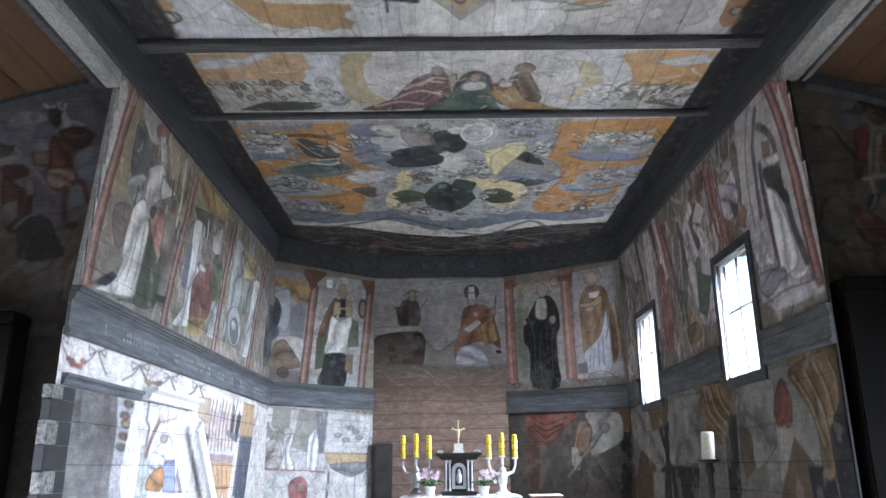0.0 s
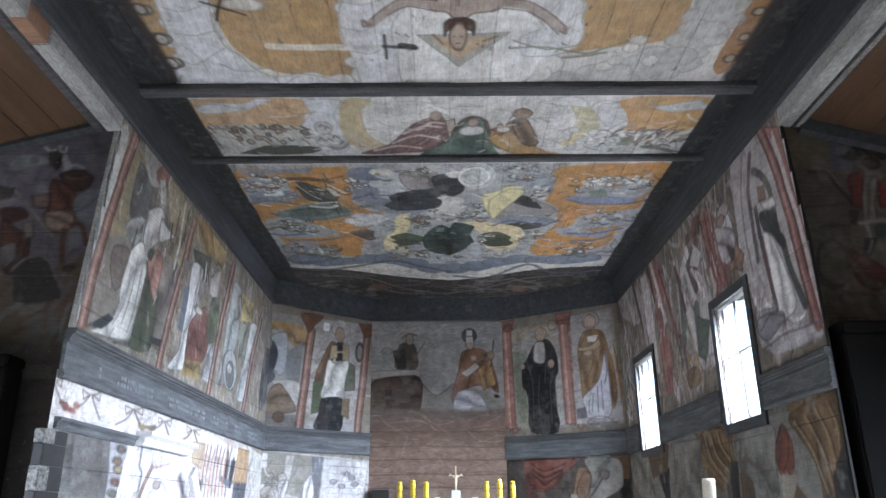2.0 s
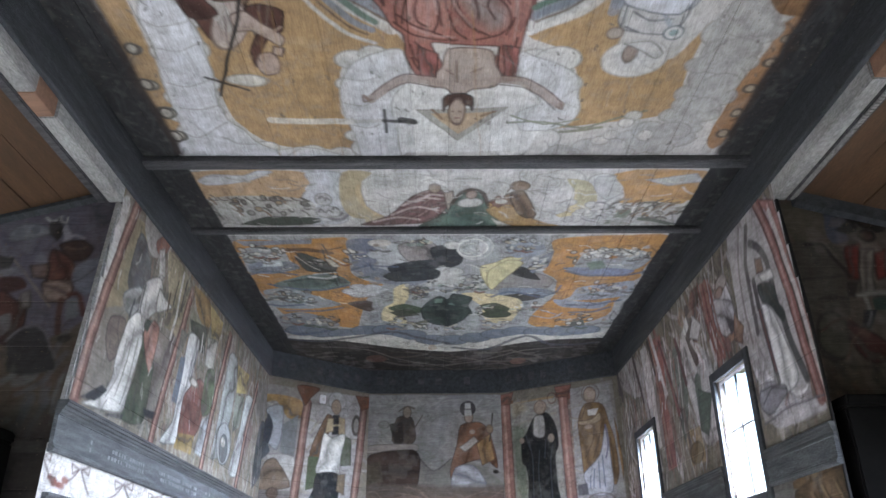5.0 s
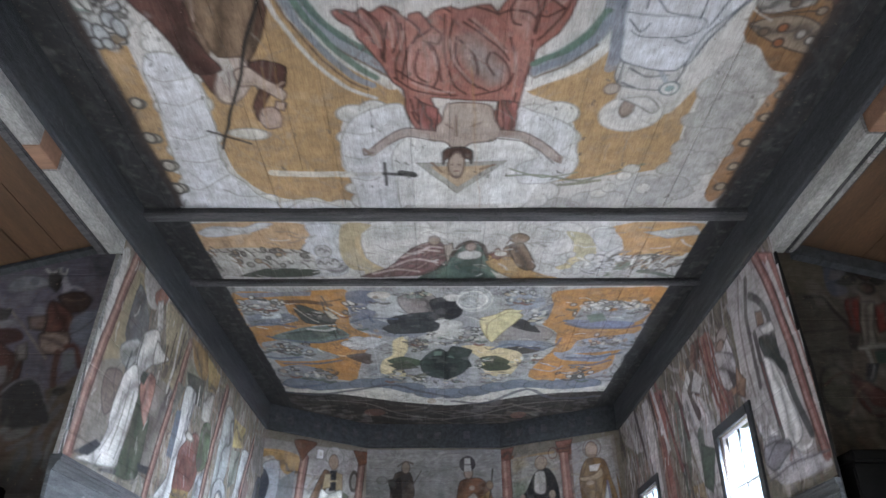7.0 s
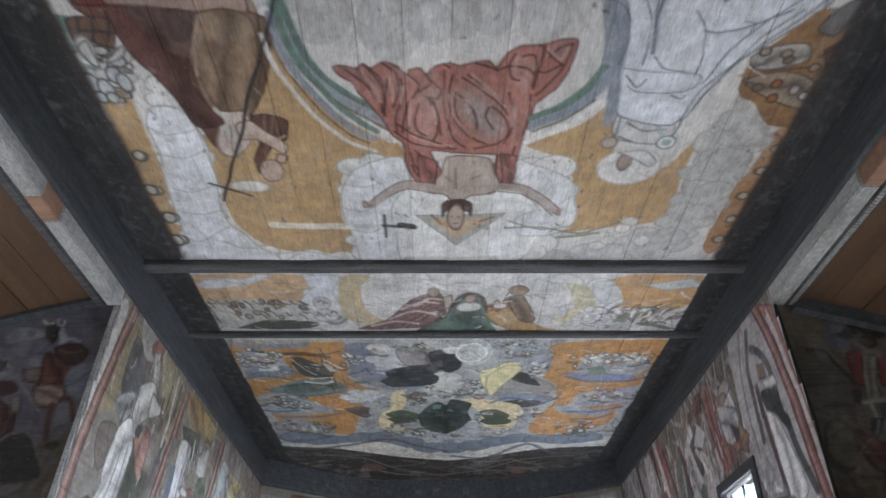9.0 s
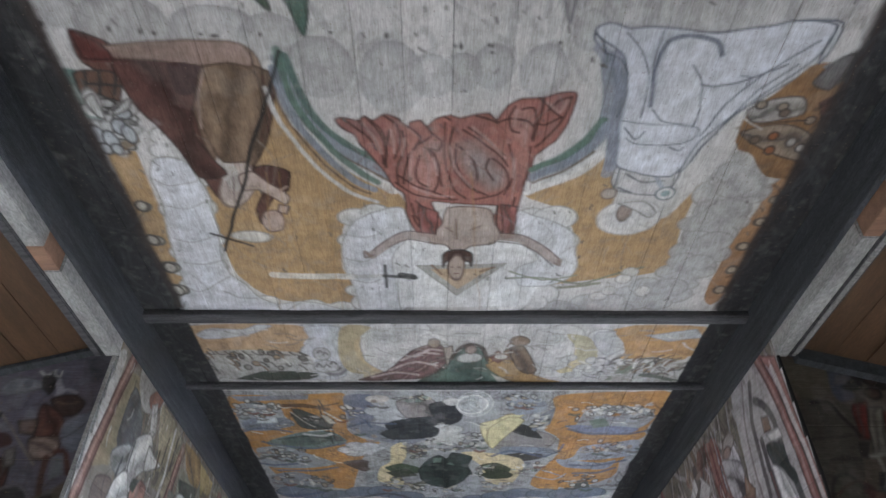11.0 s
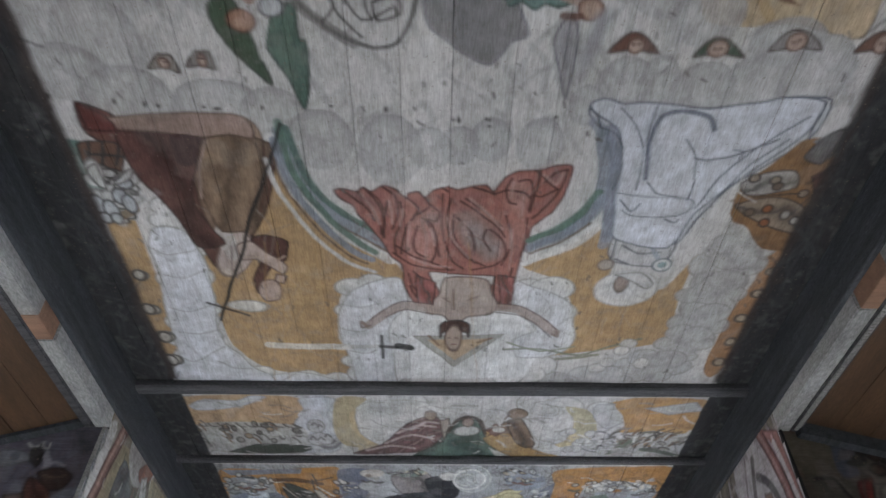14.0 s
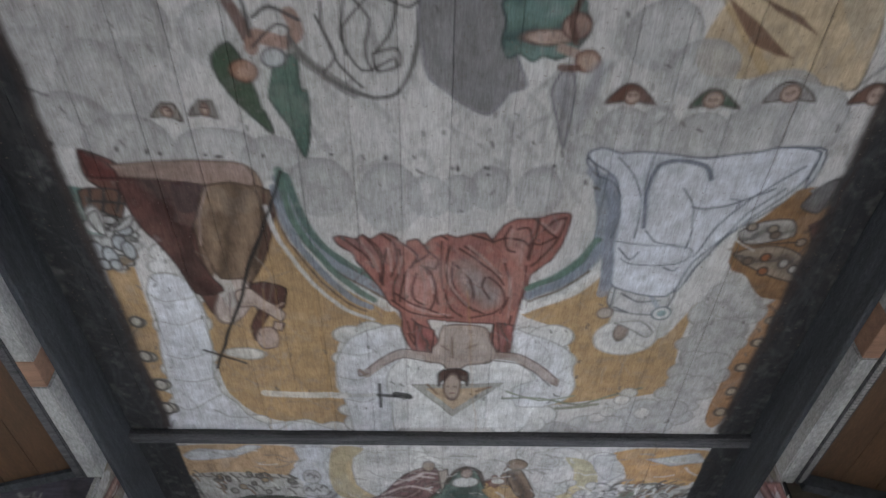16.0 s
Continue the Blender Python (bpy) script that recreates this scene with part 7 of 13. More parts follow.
roof.ell(-2.05, 7.17, 0.030, 0.041, 'aaa296', edge='3f3a36')
roof.line([(-2.13, 7.27), (-2.1, 7.3), (-2.04, 7.27)], 0.043, '6f6a66', opacity=0.8)
roof.ell(-1.96, 7.24, 0.029, 0.045, 'b9b6ad', edge='3f3a36')
roof.line([(-2.04, 7.34), (-2.01, 7.37), (-1.95, 7.34)], 0.043, '4a5a50', opacity=0.8)
roof.ell(-1.88, 7.13, 0.030, 0.036, 'c6c2b7')
roof.line([(-1.92, 7.21), (-1.88, 7.24), (-1.83, 7.21)], 0.042, '7a4a36', opacity=0.8)
roof.ell(-1.8, 7.29, 0.024, 0.051, '98897a', edge='3f3a36')
roof.line([(-1.86, 7.37), (-1.82, 7.4), (-1.77, 7.37)], 0.045, '6f6a66', opacity=0.8)
roof.ell(-1.71, 7.13, 0.028, 0.046, '98897a', edge='3f3a36')
roof.line([(-1.77, 7.24), (-1.73, 7.27), (-1.68, 7.24)], 0.043, '7a4a36', opacity=0.8)
roof.ell(-2.03, 8.33, 0.027, 0.046, '98897a')
roof.line([(-2.1, 8.45), (-2.06, 8.49), (-2, 8.45)], 0.056, '4f4a48', opacity=0.8)
roof.ell(-1.91, 8.29, 0.031, 0.043, '98897a')
roof.line([(-1.99, 8.38), (-1.95, 8.42), (-1.89, 8.38)], 0.054, '4a5a50', opacity=0.8)
roof.ell(-1.82, 8.29, 0.023, 0.059, '98897a', edge='3f3a36')
roof.line([(-1.89, 8.4), (-1.85, 8.43), (-1.79, 8.4)], 0.054, '4f4a48', opacity=0.8)
roof.ell(-1.77, 8.41, 0.028, 0.049, 'b9b6ad', edge='3f3a36')
roof.line([(-1.84, 8.53), (-1.8, 8.56), (-1.74, 8.53)], 0.056, '6f6a66', opacity=0.8)
roof.ell(-1.7, 8.41, 0.027, 0.043, 'b9b6ad', edge='3f3a36')
roof.line([(-1.75, 8.54), (-1.71, 8.58), (-1.65, 8.54)], 0.056, '4a5a50', opacity=0.8)
roof.ell(-1.53, 8.46, 0.036, 0.053, 'b9b6ad', edge='3f3a36')
roof.line([(-1.58, 8.56), (-1.54, 8.6), (-1.48, 8.56)], 0.057, '4f4a48', opacity=0.8)
roof.ell(-1.97, 9.13, 0.038, 0.074, '98897a')
roof.line([(-2.02, 9.28), (-1.98, 9.32), (-1.91, 9.28)], 0.063, '6f6a66', opacity=0.8)
roof.ell(-1.81, 9.23, 0.028, 0.057, 'aaa296')
roof.line([(-1.89, 9.34), (-1.84, 9.39), (-1.78, 9.34)], 0.064, '7a4a36', opacity=0.8)
roof.ell(-1.69, 9.29, 0.028, 0.073, 'b9b6ad')
roof.line([(-1.75, 9.41), (-1.71, 9.45), (-1.64, 9.41)], 0.066, '4a5a50', opacity=0.8)
roof.ell(-1.55, 9.31, 0.035, 0.075, 'c6c2b7')
roof.line([(-1.61, 9.45), (-1.56, 9.5), (-1.5, 9.45)], 0.066, '4a5a50', opacity=0.8)
roof.ell(-1.41, 9.37, 0.036, 0.078, '98897a', edge='3f3a36')
roof.line([(-1.48, 9.54), (-1.43, 9.59), (-1.36, 9.54)], 0.068, '4a5a50', opacity=0.8)
roof.ell(1.58, 7.17, 0.027, 0.038, '98897a')
roof.line([(1.55, 7.29), (1.6, 7.32), (1.65, 7.29)], 0.043, '8a8680', opacity=0.8)
roof.ell(1.69, 7.14, 0.025, 0.043, 'b9b6ad')
roof.line([(1.67, 7.25), (1.71, 7.28), (1.76, 7.25)], 0.043, '8a8680', opacity=0.8)
roof.ell(1.82, 7.18, 0.027, 0.034, 'aaa296', edge='3f3a36')
roof.line([(1.79, 7.29), (1.84, 7.32), (1.88, 7.29)], 0.043, '8a8680', opacity=0.8)
roof.ell(1.93, 7.11, 0.029, 0.033, 'b9b6ad')
roof.line([(1.89, 7.22), (1.94, 7.25), (1.98, 7.22)], 0.042, '6f6a66', opacity=0.8)
roof.ell(2.03, 7.22, 0.030, 0.036, 'aaa296')
roof.line([(2.02, 7.33), (2.07, 7.36), (2.11, 7.33)], 0.043, '4f4a48', opacity=0.8)
roof.ell(2.09, 7.17, 0.023, 0.048, 'c6c2b7')
roof.line([(2.1, 7.28), (2.15, 7.31), (2.19, 7.28)], 0.043, '6f6a66', opacity=0.8)
roof.ell(2.22, 7.16, 0.021, 0.042, '98897a', edge='3f3a36')
roof.line([(2.22, 7.25), (2.27, 7.28), (2.31, 7.25)], 0.042, '4f4a48', opacity=0.8)
roof.ell(1.66, 8.16, 0.024, 0.059, 'aaa296')
roof.line([(1.65, 8.25), (1.7, 8.28), (1.75, 8.25)], 0.054, '8a8680', opacity=0.8)
roof.ell(1.83, 8.21, 0.033, 0.047, 'aaa296', edge='3f3a36')
roof.line([(1.79, 8.32), (1.85, 8.35), (1.89, 8.32)], 0.052, '4a5a50', opacity=0.8)
roof.ell(1.94, 8.21, 0.025, 0.048, 'c6c2b7')
roof.line([(1.91, 8.36), (1.96, 8.39), (2.01, 8.36)], 0.054, '4f4a48', opacity=0.8)
roof.ell(2.05, 8.09, 0.019, 0.060, 'c6c2b7')
roof.line([(2.02, 8.23), (2.07, 8.27), (2.11, 8.23)], 0.053, '6f6a66', opacity=0.8)
roof.ell(2.17, 8.12, 0.031, 0.056, '98897a')
roof.line([(2.18, 8.25), (2.23, 8.28), (2.28, 8.25)], 0.053, '6f6a66', opacity=0.8)
roof.ell(2.31, 8.07, 0.035, 0.041, 'aaa296', edge='3f3a36')
roof.line([(2.26, 8.16), (2.32, 8.2), (2.36, 8.16)], 0.052, '4a5a50', opacity=0.8)
roof.ell(1.72, 9.37, 0.038, 0.065, 'b9b6ad', edge='3f3a36')
roof.line([(1.66, 9.49), (1.71, 9.53), (1.77, 9.49)], 0.066, '4f4a48', opacity=0.8)
roof.ell(1.86, 9.36, 0.034, 0.064, 'c6c2b7', edge='3f3a36')
roof.line([(1.85, 9.53), (1.91, 9.58), (1.97, 9.53)], 0.067, '4a5a50', opacity=0.8)
roof.ell(1.97, 9.2, 0.039, 0.062, 'b9b6ad', edge='3f3a36')
roof.line([(1.98, 9.38), (2.04, 9.42), (2.09, 9.38)], 0.066, '6f6a66', opacity=0.8)
roof.ell(2.16, 9.24, 0.024, 0.053, '98897a')
roof.line([(2.16, 9.36), (2.22, 9.4), (2.27, 9.36)], 0.064, '6f6a66', opacity=0.8)
roof.ell(0.348, 7.87, 0.029, 0.056, 'b9b6ad')
roof.line([(0.292, 8.02), (0.338, 8.05), (0.389, 8.02)], 0.049, '6f6a66', opacity=0.8)
roof.ell(0.39, 8.04, 0.026, 0.048, 'b9b6ad')
roof.line([(0.361, 8.16), (0.408, 8.19), (0.459, 8.16)], 0.053, '6f6a66', opacity=0.8)
roof.ell(0.452, 8.09, 0.027, 0.038, 'b9b6ad')
roof.line([(0.437, 8.24), (0.484, 8.28), (0.535, 8.24)], 0.054, '7a4a36', opacity=0.8)
roof.ell(0.263, 8.03, 0.025, 0.052, '98897a', edge='3f3a36')
roof.line([(0.231, 8.16), (0.277, 8.19), (0.329, 8.16)], 0.051, '6f6a66', opacity=0.8)
roof.ell(0.529, 8.02, 0.022, 0.038, 'c6c2b7')
roof.line([(0.465, 8.14), (0.512, 8.18), (0.562, 8.14)], 0.053, '4a5a50', opacity=0.8)
roof.ell(-0.355, 8.03, 0.029, 0.056, 'c6c2b7')
roof.line([(-0.388, 8.15), (-0.344, 8.19), (-0.29, 8.15)], 0.053, '4f4a48', opacity=0.8)
roof.ell(-0.237, 8.12, 0.025, 0.050, '98897a', edge='3f3a36')
roof.line([(-0.293, 8.24), (-0.248, 8.28), (-0.194, 8.24)], 0.054, '7a4a36', opacity=0.8)
roof.ell(-0.109, 8.02, 0.028, 0.054, 'b9b6ad')
roof.line([(-0.154, 8.16), (-0.108, 8.19), (-0.056, 8.16)], 0.051, '6f6a66', opacity=0.8)
roof.ell(-0.211, 8.22, 0.035, 0.047, '98897a', edge='3f3a36')
roof.line([(-0.255, 8.31), (-0.21, 8.35), (-0.156, 8.31)], 0.054, '4f4a48', opacity=0.8)
roof.ell(-0.497, 9.24, 0.037, 0.063, 'c6c2b7')
roof.line([(-0.58, 9.37), (-0.531, 9.41), (-0.47, 9.37)], 0.065, '8a8680', opacity=0.8)
roof.ell(-0.597, 9.36, 0.032, 0.048, 'aaa296', edge='3f3a36')
roof.line([(-0.662, 9.54), (-0.613, 9.59), (-0.552, 9.54)], 0.067, '7a4a36', opacity=0.8)
roof.ell(-0.511, 9.36, 0.024, 0.075, 'aaa296')
roof.line([(-0.544, 9.54), (-0.494, 9.59), (-0.433, 9.55)], 0.067, '8a8680', opacity=0.8)
roof.ell(-0.63, 6.93, 0.030, 0.042, '98897a')
roof.line([(-0.694, 7.05), (-0.655, 7.08), (-0.607, 7.05)], 0.040, '4f4a48', opacity=0.8)
roof.ell(-0.556, 7, 0.025, 0.044, 'b9b6ad')
roof.line([(-0.58, 7.08), (-0.541, 7.1), (-0.493, 7.08)], 0.042, '4f4a48', opacity=0.8)
roof.ell(-0.883, 7.23, 0.023, 0.042, 'b9b6ad', edge='3f3a36')
roof.line([(-0.958, 7.36), (-0.918, 7.39), (-0.868, 7.36)], 0.043, '6f6a66', opacity=0.8)
roof.ell(-0.976, 7.31, 0.029, 0.052, '98897a', edge='3f3a36')
roof.line([(-1.04, 7.42), (-0.997, 7.45), (-0.945, 7.42)], 0.044, '7a4a36', opacity=0.8)
roof.ell(0.842, 6.99, 0.031, 0.037, 'aaa296')
roof.line([(0.789, 7.08), (0.833, 7.11), (0.877, 7.08)], 0.042, '7a4a36', opacity=0.8)
roof.ell(0.929, 7.04, 0.024, 0.041, 'c6c2b7', edge='3f3a36')
roof.line([(0.88, 7.11), (0.923, 7.13), (0.967, 7.11)], 0.042, '7a4a36', opacity=0.8)
roof.ell(0.756, 7.02, 0.019, 0.044, 'c6c2b7')
roof.line([(0.706, 7.13), (0.749, 7.16), (0.794, 7.13)], 0.042, '6f6a66', opacity=0.8)
roof.ell(-0.841, 7.68, 0.021, 0.046, 'aaa296')
roof.line([(-0.874, 7.77), (-0.833, 7.8), (-0.78, 7.77)], 0.048, '4a5a50', opacity=0.8)
roof.ell(-0.685, 7.81, 0.030, 0.045, '98897a')
roof.line([(-0.762, 7.93), (-0.719, 7.97), (-0.666, 7.93)], 0.050, '8a8680', opacity=0.8)
roof.ell(1.18, 8.61, 0.027, 0.046, '98897a', edge='3f3a36')
roof.line([(1.18, 8.74), (1.23, 8.78), (1.28, 8.74)], 0.058, '7a4a36', opacity=0.8)
roof.ell(1.41, 7.13, 0.033, 0.041, 'aaa296', edge='3f3a36')
roof.line([(1.37, 7.25), (1.42, 7.28), (1.46, 7.25)], 0.043, '4a5a50', opacity=0.8)
roof.ell(1.46, 7.35, 0.020, 0.052, 'b9b6ad', edge='3f3a36')
roof.line([(1.46, 7.42), (1.5, 7.45), (1.55, 7.42)], 0.045, '6f6a66', opacity=0.8)
roof.ell(0.664, 9.43, 0.037, 0.050, 'aaa296')
roof.line([(0.597, 9.57), (0.652, 9.62), (0.709, 9.57)], 0.067, '6f6a66', opacity=0.8)
roof.ell(0.804, 9.33, 0.025, 0.067, 'b9b6ad')
roof.line([(0.739, 9.46), (0.793, 9.51), (0.849, 9.46)], 0.066, '8a8680', opacity=0.8)
roof.poly([(-0.609, 7.74), (-0.446, 7.59), (-0.169, 7.53), (0.015, 7.62), (-0.016, 7.82), (-0.207, 7.9), (-0.493, 7.9)], '34383c', edge='1f2225')
roof.poly([(0.411, 6.85), (0.502, 6.96), (0.466, 7.15), (0.421, 7.06)], 'c4c6c4', opacity=0.7)
roof.line([(0.332, 7.01), (0.456, 7.17), (0.475, 6.88)], 0.021, 'c9cac6')
roof.poly([(0.784, 7.59), (0.969, 7.59), (1.16, 7.87), (0.993, 7.83), (0.826, 7.71)], '383634')
roof.poly([(0.569, 7.59), (0.762, 7.32), (0.921, 7.41), (0.797, 7.74), (0.635, 8.16), (0.556, 7.91)], 'd3c890', edge='8f7e58')
roof.poly([(-0.226, 8.84), (-0.017, 8.61), (0.188, 8.7), (0.399, 8.84), (0.341, 9.2), (0.128, 9.46), (-0.127, 9.31)], '35403b', edge='1e2624', folds=3, fold_colour='1f2826')
roof.poly([(0.546, 9), (0.747, 8.84), (0.935, 9), (0.874, 9.12), (0.661, 9.14)], '424a36', edge='2a3022')
roof.poly([(-0.612, 8.91), (-0.364, 8.8), (-0.244, 9.04), (-0.48, 9.08)], '424a36', edge='2a3022')
roof.line([(-2.16, 9.95), (-1.64, 10.1), (-1.16, 9.91), (-0.618, 9.68), (-0.249, 9.96), (0.136, 10.2)], 0.074, '4d525c', opacity=0.8)
roof.line([(0.218, 10.4), (0.702, 10.5), (1.2, 9.87), (1.64, 10.3), (2.25, 10.2)], 0.076, '4d525c', opacity=0.8)
roof.weather(301, 5, 2, 0.5, 0.2, 10.35, 11.6, '5f5850', 9)
roof.weather(302, 6, 5, 0.6, 0.15, 6.7, 10.4, '6f6c68', 10)
roof.weather(305, 2.5, 2.5, 0.09, 0.10, 1.0, 5.25)
roof.weather(306, 4, 3.5, 0.25, 0.2, 5.3, 6.6)
for side, a, b in ((LEFT, -2.08, 1), (RIGHT, 2.29, 1)):
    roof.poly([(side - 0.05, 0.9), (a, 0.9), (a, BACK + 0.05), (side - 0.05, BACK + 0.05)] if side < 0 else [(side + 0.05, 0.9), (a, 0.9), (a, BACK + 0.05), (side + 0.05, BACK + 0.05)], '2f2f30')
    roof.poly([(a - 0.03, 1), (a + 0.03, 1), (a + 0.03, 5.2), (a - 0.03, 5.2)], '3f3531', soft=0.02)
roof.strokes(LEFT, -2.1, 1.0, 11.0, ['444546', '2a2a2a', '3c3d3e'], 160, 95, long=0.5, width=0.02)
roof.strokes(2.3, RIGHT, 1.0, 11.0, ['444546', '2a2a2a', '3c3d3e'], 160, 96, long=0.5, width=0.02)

# the chancel's left wall: bays of robed shapes between red painted columns
wall_l.strokes(5.0, 10.5, 2.7, 4.5, ['9a9486', '6a665e', '8a7a5c', '5c625a', 'a5a29a', '7a5a4a'], 420, 101, long=0.5, width=0.035, lean=88, opacity=0.55)
wall_l.weather(310, 7, 2.0, 0.6, 0.35, 2.7, 4.6, '5f5347', 8)
wall_l.poly([(5.01, 4.31), (5.22, 4.42), (4.98, 3.12), (4.85, 2.81), (4.57, 2.74), (4.74, 3.24), (4.89, 3.76)], 'b9b6b0')
wall_l.poly([(5.38, 4.38), (5.65, 4.36), (5.53, 3.84), (5.33, 3.56), (5.12, 3.46), (5.23, 3.95)], '8d8062')
wall_l.poly([(5.1, 3.5), (5.49, 3.64), (5.51, 3.28), (5.3, 2.93), (5, 2.86), (5.05, 3.18)], '7d766c')
wall_l.poly([(5.25, 3.5), (5.51, 3.57), (5.5, 3.32), (5.36, 3.19), (5.23, 3.32)], '6f6258', edge='4a423c')
wall_l.poly([(5.59, 4.59), (6.17, 4.56), (6.13, 4.43), (5.81, 4.23), (5.56, 4.37)], 'a19f99')
wall_l.poly([(5.5, 4.31), (5.67, 4.27), (5.83, 4.06), (5.61, 3.78), (5.42, 3.84), (5.44, 4.09)], '56595a', edge='45474a', folds=2)
wall_l.poly([(6.13, 4.46), (6.84, 4.43), (6.81, 4.24), (6.61, 3.77), (6.32, 3.73), (6.3, 4.09)], '8a8065', folds=2)
wall_l.poly([(5.84, 4.4), (6.07, 4.58), (6.16, 4.5), (6.02, 4.34), (5.89, 4.32)], '8f5c4a', edge='6a4438')
wall_l.poly([(5.92, 4.35), (6.04, 4.42), (6.15, 4.2), (6.03, 4.09)], 'aeaca6', edge='6a6862')
wall_l.poly([(5.39, 3.74), (5.65, 3.9), (5.78, 3.87), (5.64, 3.65), (5.47, 3.64)], '9a9c98', edge='5f6466', folds=2)
wall_l.poly([(5.75, 3.98), (6.04, 4.14), (6.18, 4.05), (6.16, 3.91), (5.94, 3.74), (5.9, 3.61), (5.96, 3.55), (5.8, 3.59), (5.7, 3.74)], 'b7b5b0', edge='5c5a55', folds=3, fold_colour='77756f')
wall_l.poly([(6.07, 4.05), (6.24, 4.02), (6.42, 4.01), (6.27, 3.92), (6.07, 3.84)], 'b3b1ac', edge='5c5a55')
wall_l.line([(5.76, 3.96), (5.73, 3.75), (5.85, 3.6)], 0.029, '45474a')
wall_l.line([(5.6, 3.77), (5.56, 3.62)], 0.028, '3f4244')
wall_l.poly([(6.18, 3.73), (6.64, 3.78), (6.59, 3.38), (6.39, 3.05), (6.15, 2.95), (6.19, 3.28)], '6f6962', folds=3, fold_colour='4a453f')
wall_l.poly([(5.85, 3.6), (6.05, 3.51), (6.2, 3.43), (6.2, 3.13), (6.14, 2.9), (5.7, 2.85), (5.8, 3.08), (5.87, 3.34)], '434e3d', edge='2f382d', folds=3, fold_colour='2f392d')
wall_l.poly([(5.55, 3.58), (5.75, 3.72), (5.89, 3.54), (5.85, 3.33), (5.77, 3.03), (5.7, 2.88), (5.06, 2.81), (5.31, 2.91), (5.45, 3.08), (5.47, 3.31)], 'bdbbb5', edge='5c5a55', folds=4, fold_colour='85837d')
wall_l.line([(5.69, 3.57), (5.66, 3.27), (5.56, 2.98)], 0.019, '6f6d68', opacity=0.8)
wall_l.line([(5.8, 3.51), (5.76, 3.21), (5.68, 2.94)], 0.021, '6f6d68', opacity=0.8)
wall_l.line([(5.59, 3.44), (5.56, 3.15), (5.4, 2.93)], 0.014, '807e78', opacity=0.8)
wall_l.poly([(5.01, 2.84), (5.31, 3), (5.42, 2.98), (5.23, 2.86)], '33363a')
wall_l.poly([(5.43, 2.82), (5.78, 2.89), (5.75, 2.84), (5.48, 2.81)], '3a3a3c')
wall_l.poly([(5.9, 3.6), (6.04, 3.75), (6.21, 3.72), (6.19, 3.53), (6.14, 3.32), (5.99, 3.44)], '96685a', edge='5a3c32', folds=2, fold_colour='6f4a3e')
wall_l.poly([(5.89, 3.72), (6.04, 3.75), (5.97, 3.62), (5.87, 3.63)], '434a40')
wall_l.poly([(6.13, 3.03), (6.44, 3.05), (6.51, 2.99), (6.19, 2.97)], '2d3136')
wall_l.line([(6.6, 4.41), (6.57, 4.03), (6.49, 3.74)], 0.047, 'b3b0a8')
wall_l.line([(6.71, 4.37), (6.66, 4.06)], 0.034, '3f3d39')
wall_l.line([(6.5, 4.29), (6.44, 4.04)], 0.031, '4a453c')
wall_l.line([(6.34, 4.11), (6.32, 3.94)], 0.039, '4a3a2c')
wall_l.line([(5.36, 4.49), (5.16, 3.87), (5, 3.25), (4.94, 2.83)], 0.134, '7a5248')
wall_l.line([(5.43, 4.53), (5.22, 3.9), (5.06, 3.27), (5, 2.85)], 0.020, '4f332b')
wall_l.line([(5.28, 4.45), (5.09, 3.84), (4.94, 3.23), (4.88, 2.82)], 0.015, '4f332b')
wall_l.line([(5.34, 4.48), (5.15, 3.87), (4.99, 3.24), (4.93, 2.83)], 0.037, 'a88070', opacity=0.85)
wall_l.line([(6.9, 4.34), (6.69, 3.74), (6.51, 3.26), (6.4, 2.79)], 0.123, '7a5248')
wall_l.line([(6.97, 4.37), (6.75, 3.76), (6.57, 3.27), (6.46, 2.8)], 0.020, '4f332b')
wall_l.line([(6.83, 4.32), (6.63, 3.72), (6.45, 3.24), (6.34, 2.78)], 0.020, '4f332b')
wall_l.line([(6.89, 4.34), (6.68, 3.74), (6.5, 3.26), (6.39, 2.79)], 0.036, 'a88070', opacity=0.85)
wall_l.poly([(6.93, 4.43), (7.5, 4.45), (7.56, 4.22), (7.29, 4.17), (7.05, 4.27)], '8f7246', folds=2)
wall_l.poly([(6.95, 4.23), (7.3, 4.16), (7.07, 3.92), (6.92, 3.93)], '7f806f')
wall_l.poly([(6.94, 4.08), (7.49, 4.17), (7.48, 3.9), (7.12, 3.86)], '4a5248', edge='30372f', folds=2)
wall_l.poly([(7.5, 4.44), (8.03, 4.42), (7.95, 4.19), (7.66, 4.14)], 'a48e5a', folds=2)
wall_l.poly([(7.55, 4.1), (7.91, 4.16), (7.83, 3.81), (7.55, 3.79)], 'a5a49c', edge='6a6862', folds=2)
wall_l.poly([(6.98, 3.96), (7.29, 3.98), (7.26, 3.74), (7.21, 3.49), (7.13, 3.13), (7.08, 2.92), (6.61, 2.84), (6.85, 3.07), (6.91, 3.41), (6.92, 3.7)], 'aeb0ae', edge='55585a', folds=4, fold_colour='66696c')
wall_l.poly([(6.82, 3.67), (6.96, 3.71), (6.9, 3.24), (6.75, 3.23)], '5a6472')
wall_l.poly([(6.73, 3.92), (6.93, 3.92), (6.79, 3.66), (6.69, 3.57)], '6f6d64')
wall_l.poly([(7.1, 3.39), (7.47, 3.63), (7.71, 3.55), (7.67, 3.25), (7.49, 3.04), (7.05, 2.97), (7.04, 3.21)], '6b4038', edge='43251f', folds=3, fold_colour='4f2c26')
wall_l.ell(7.29, 3.54, 0.121, 0.038, 'bab6ad', edge='66625a')
wall_l.poly([(7.03, 3), (7.51, 3.06), (7.48, 2.87), (6.97, 2.85)], '857040', folds=2)
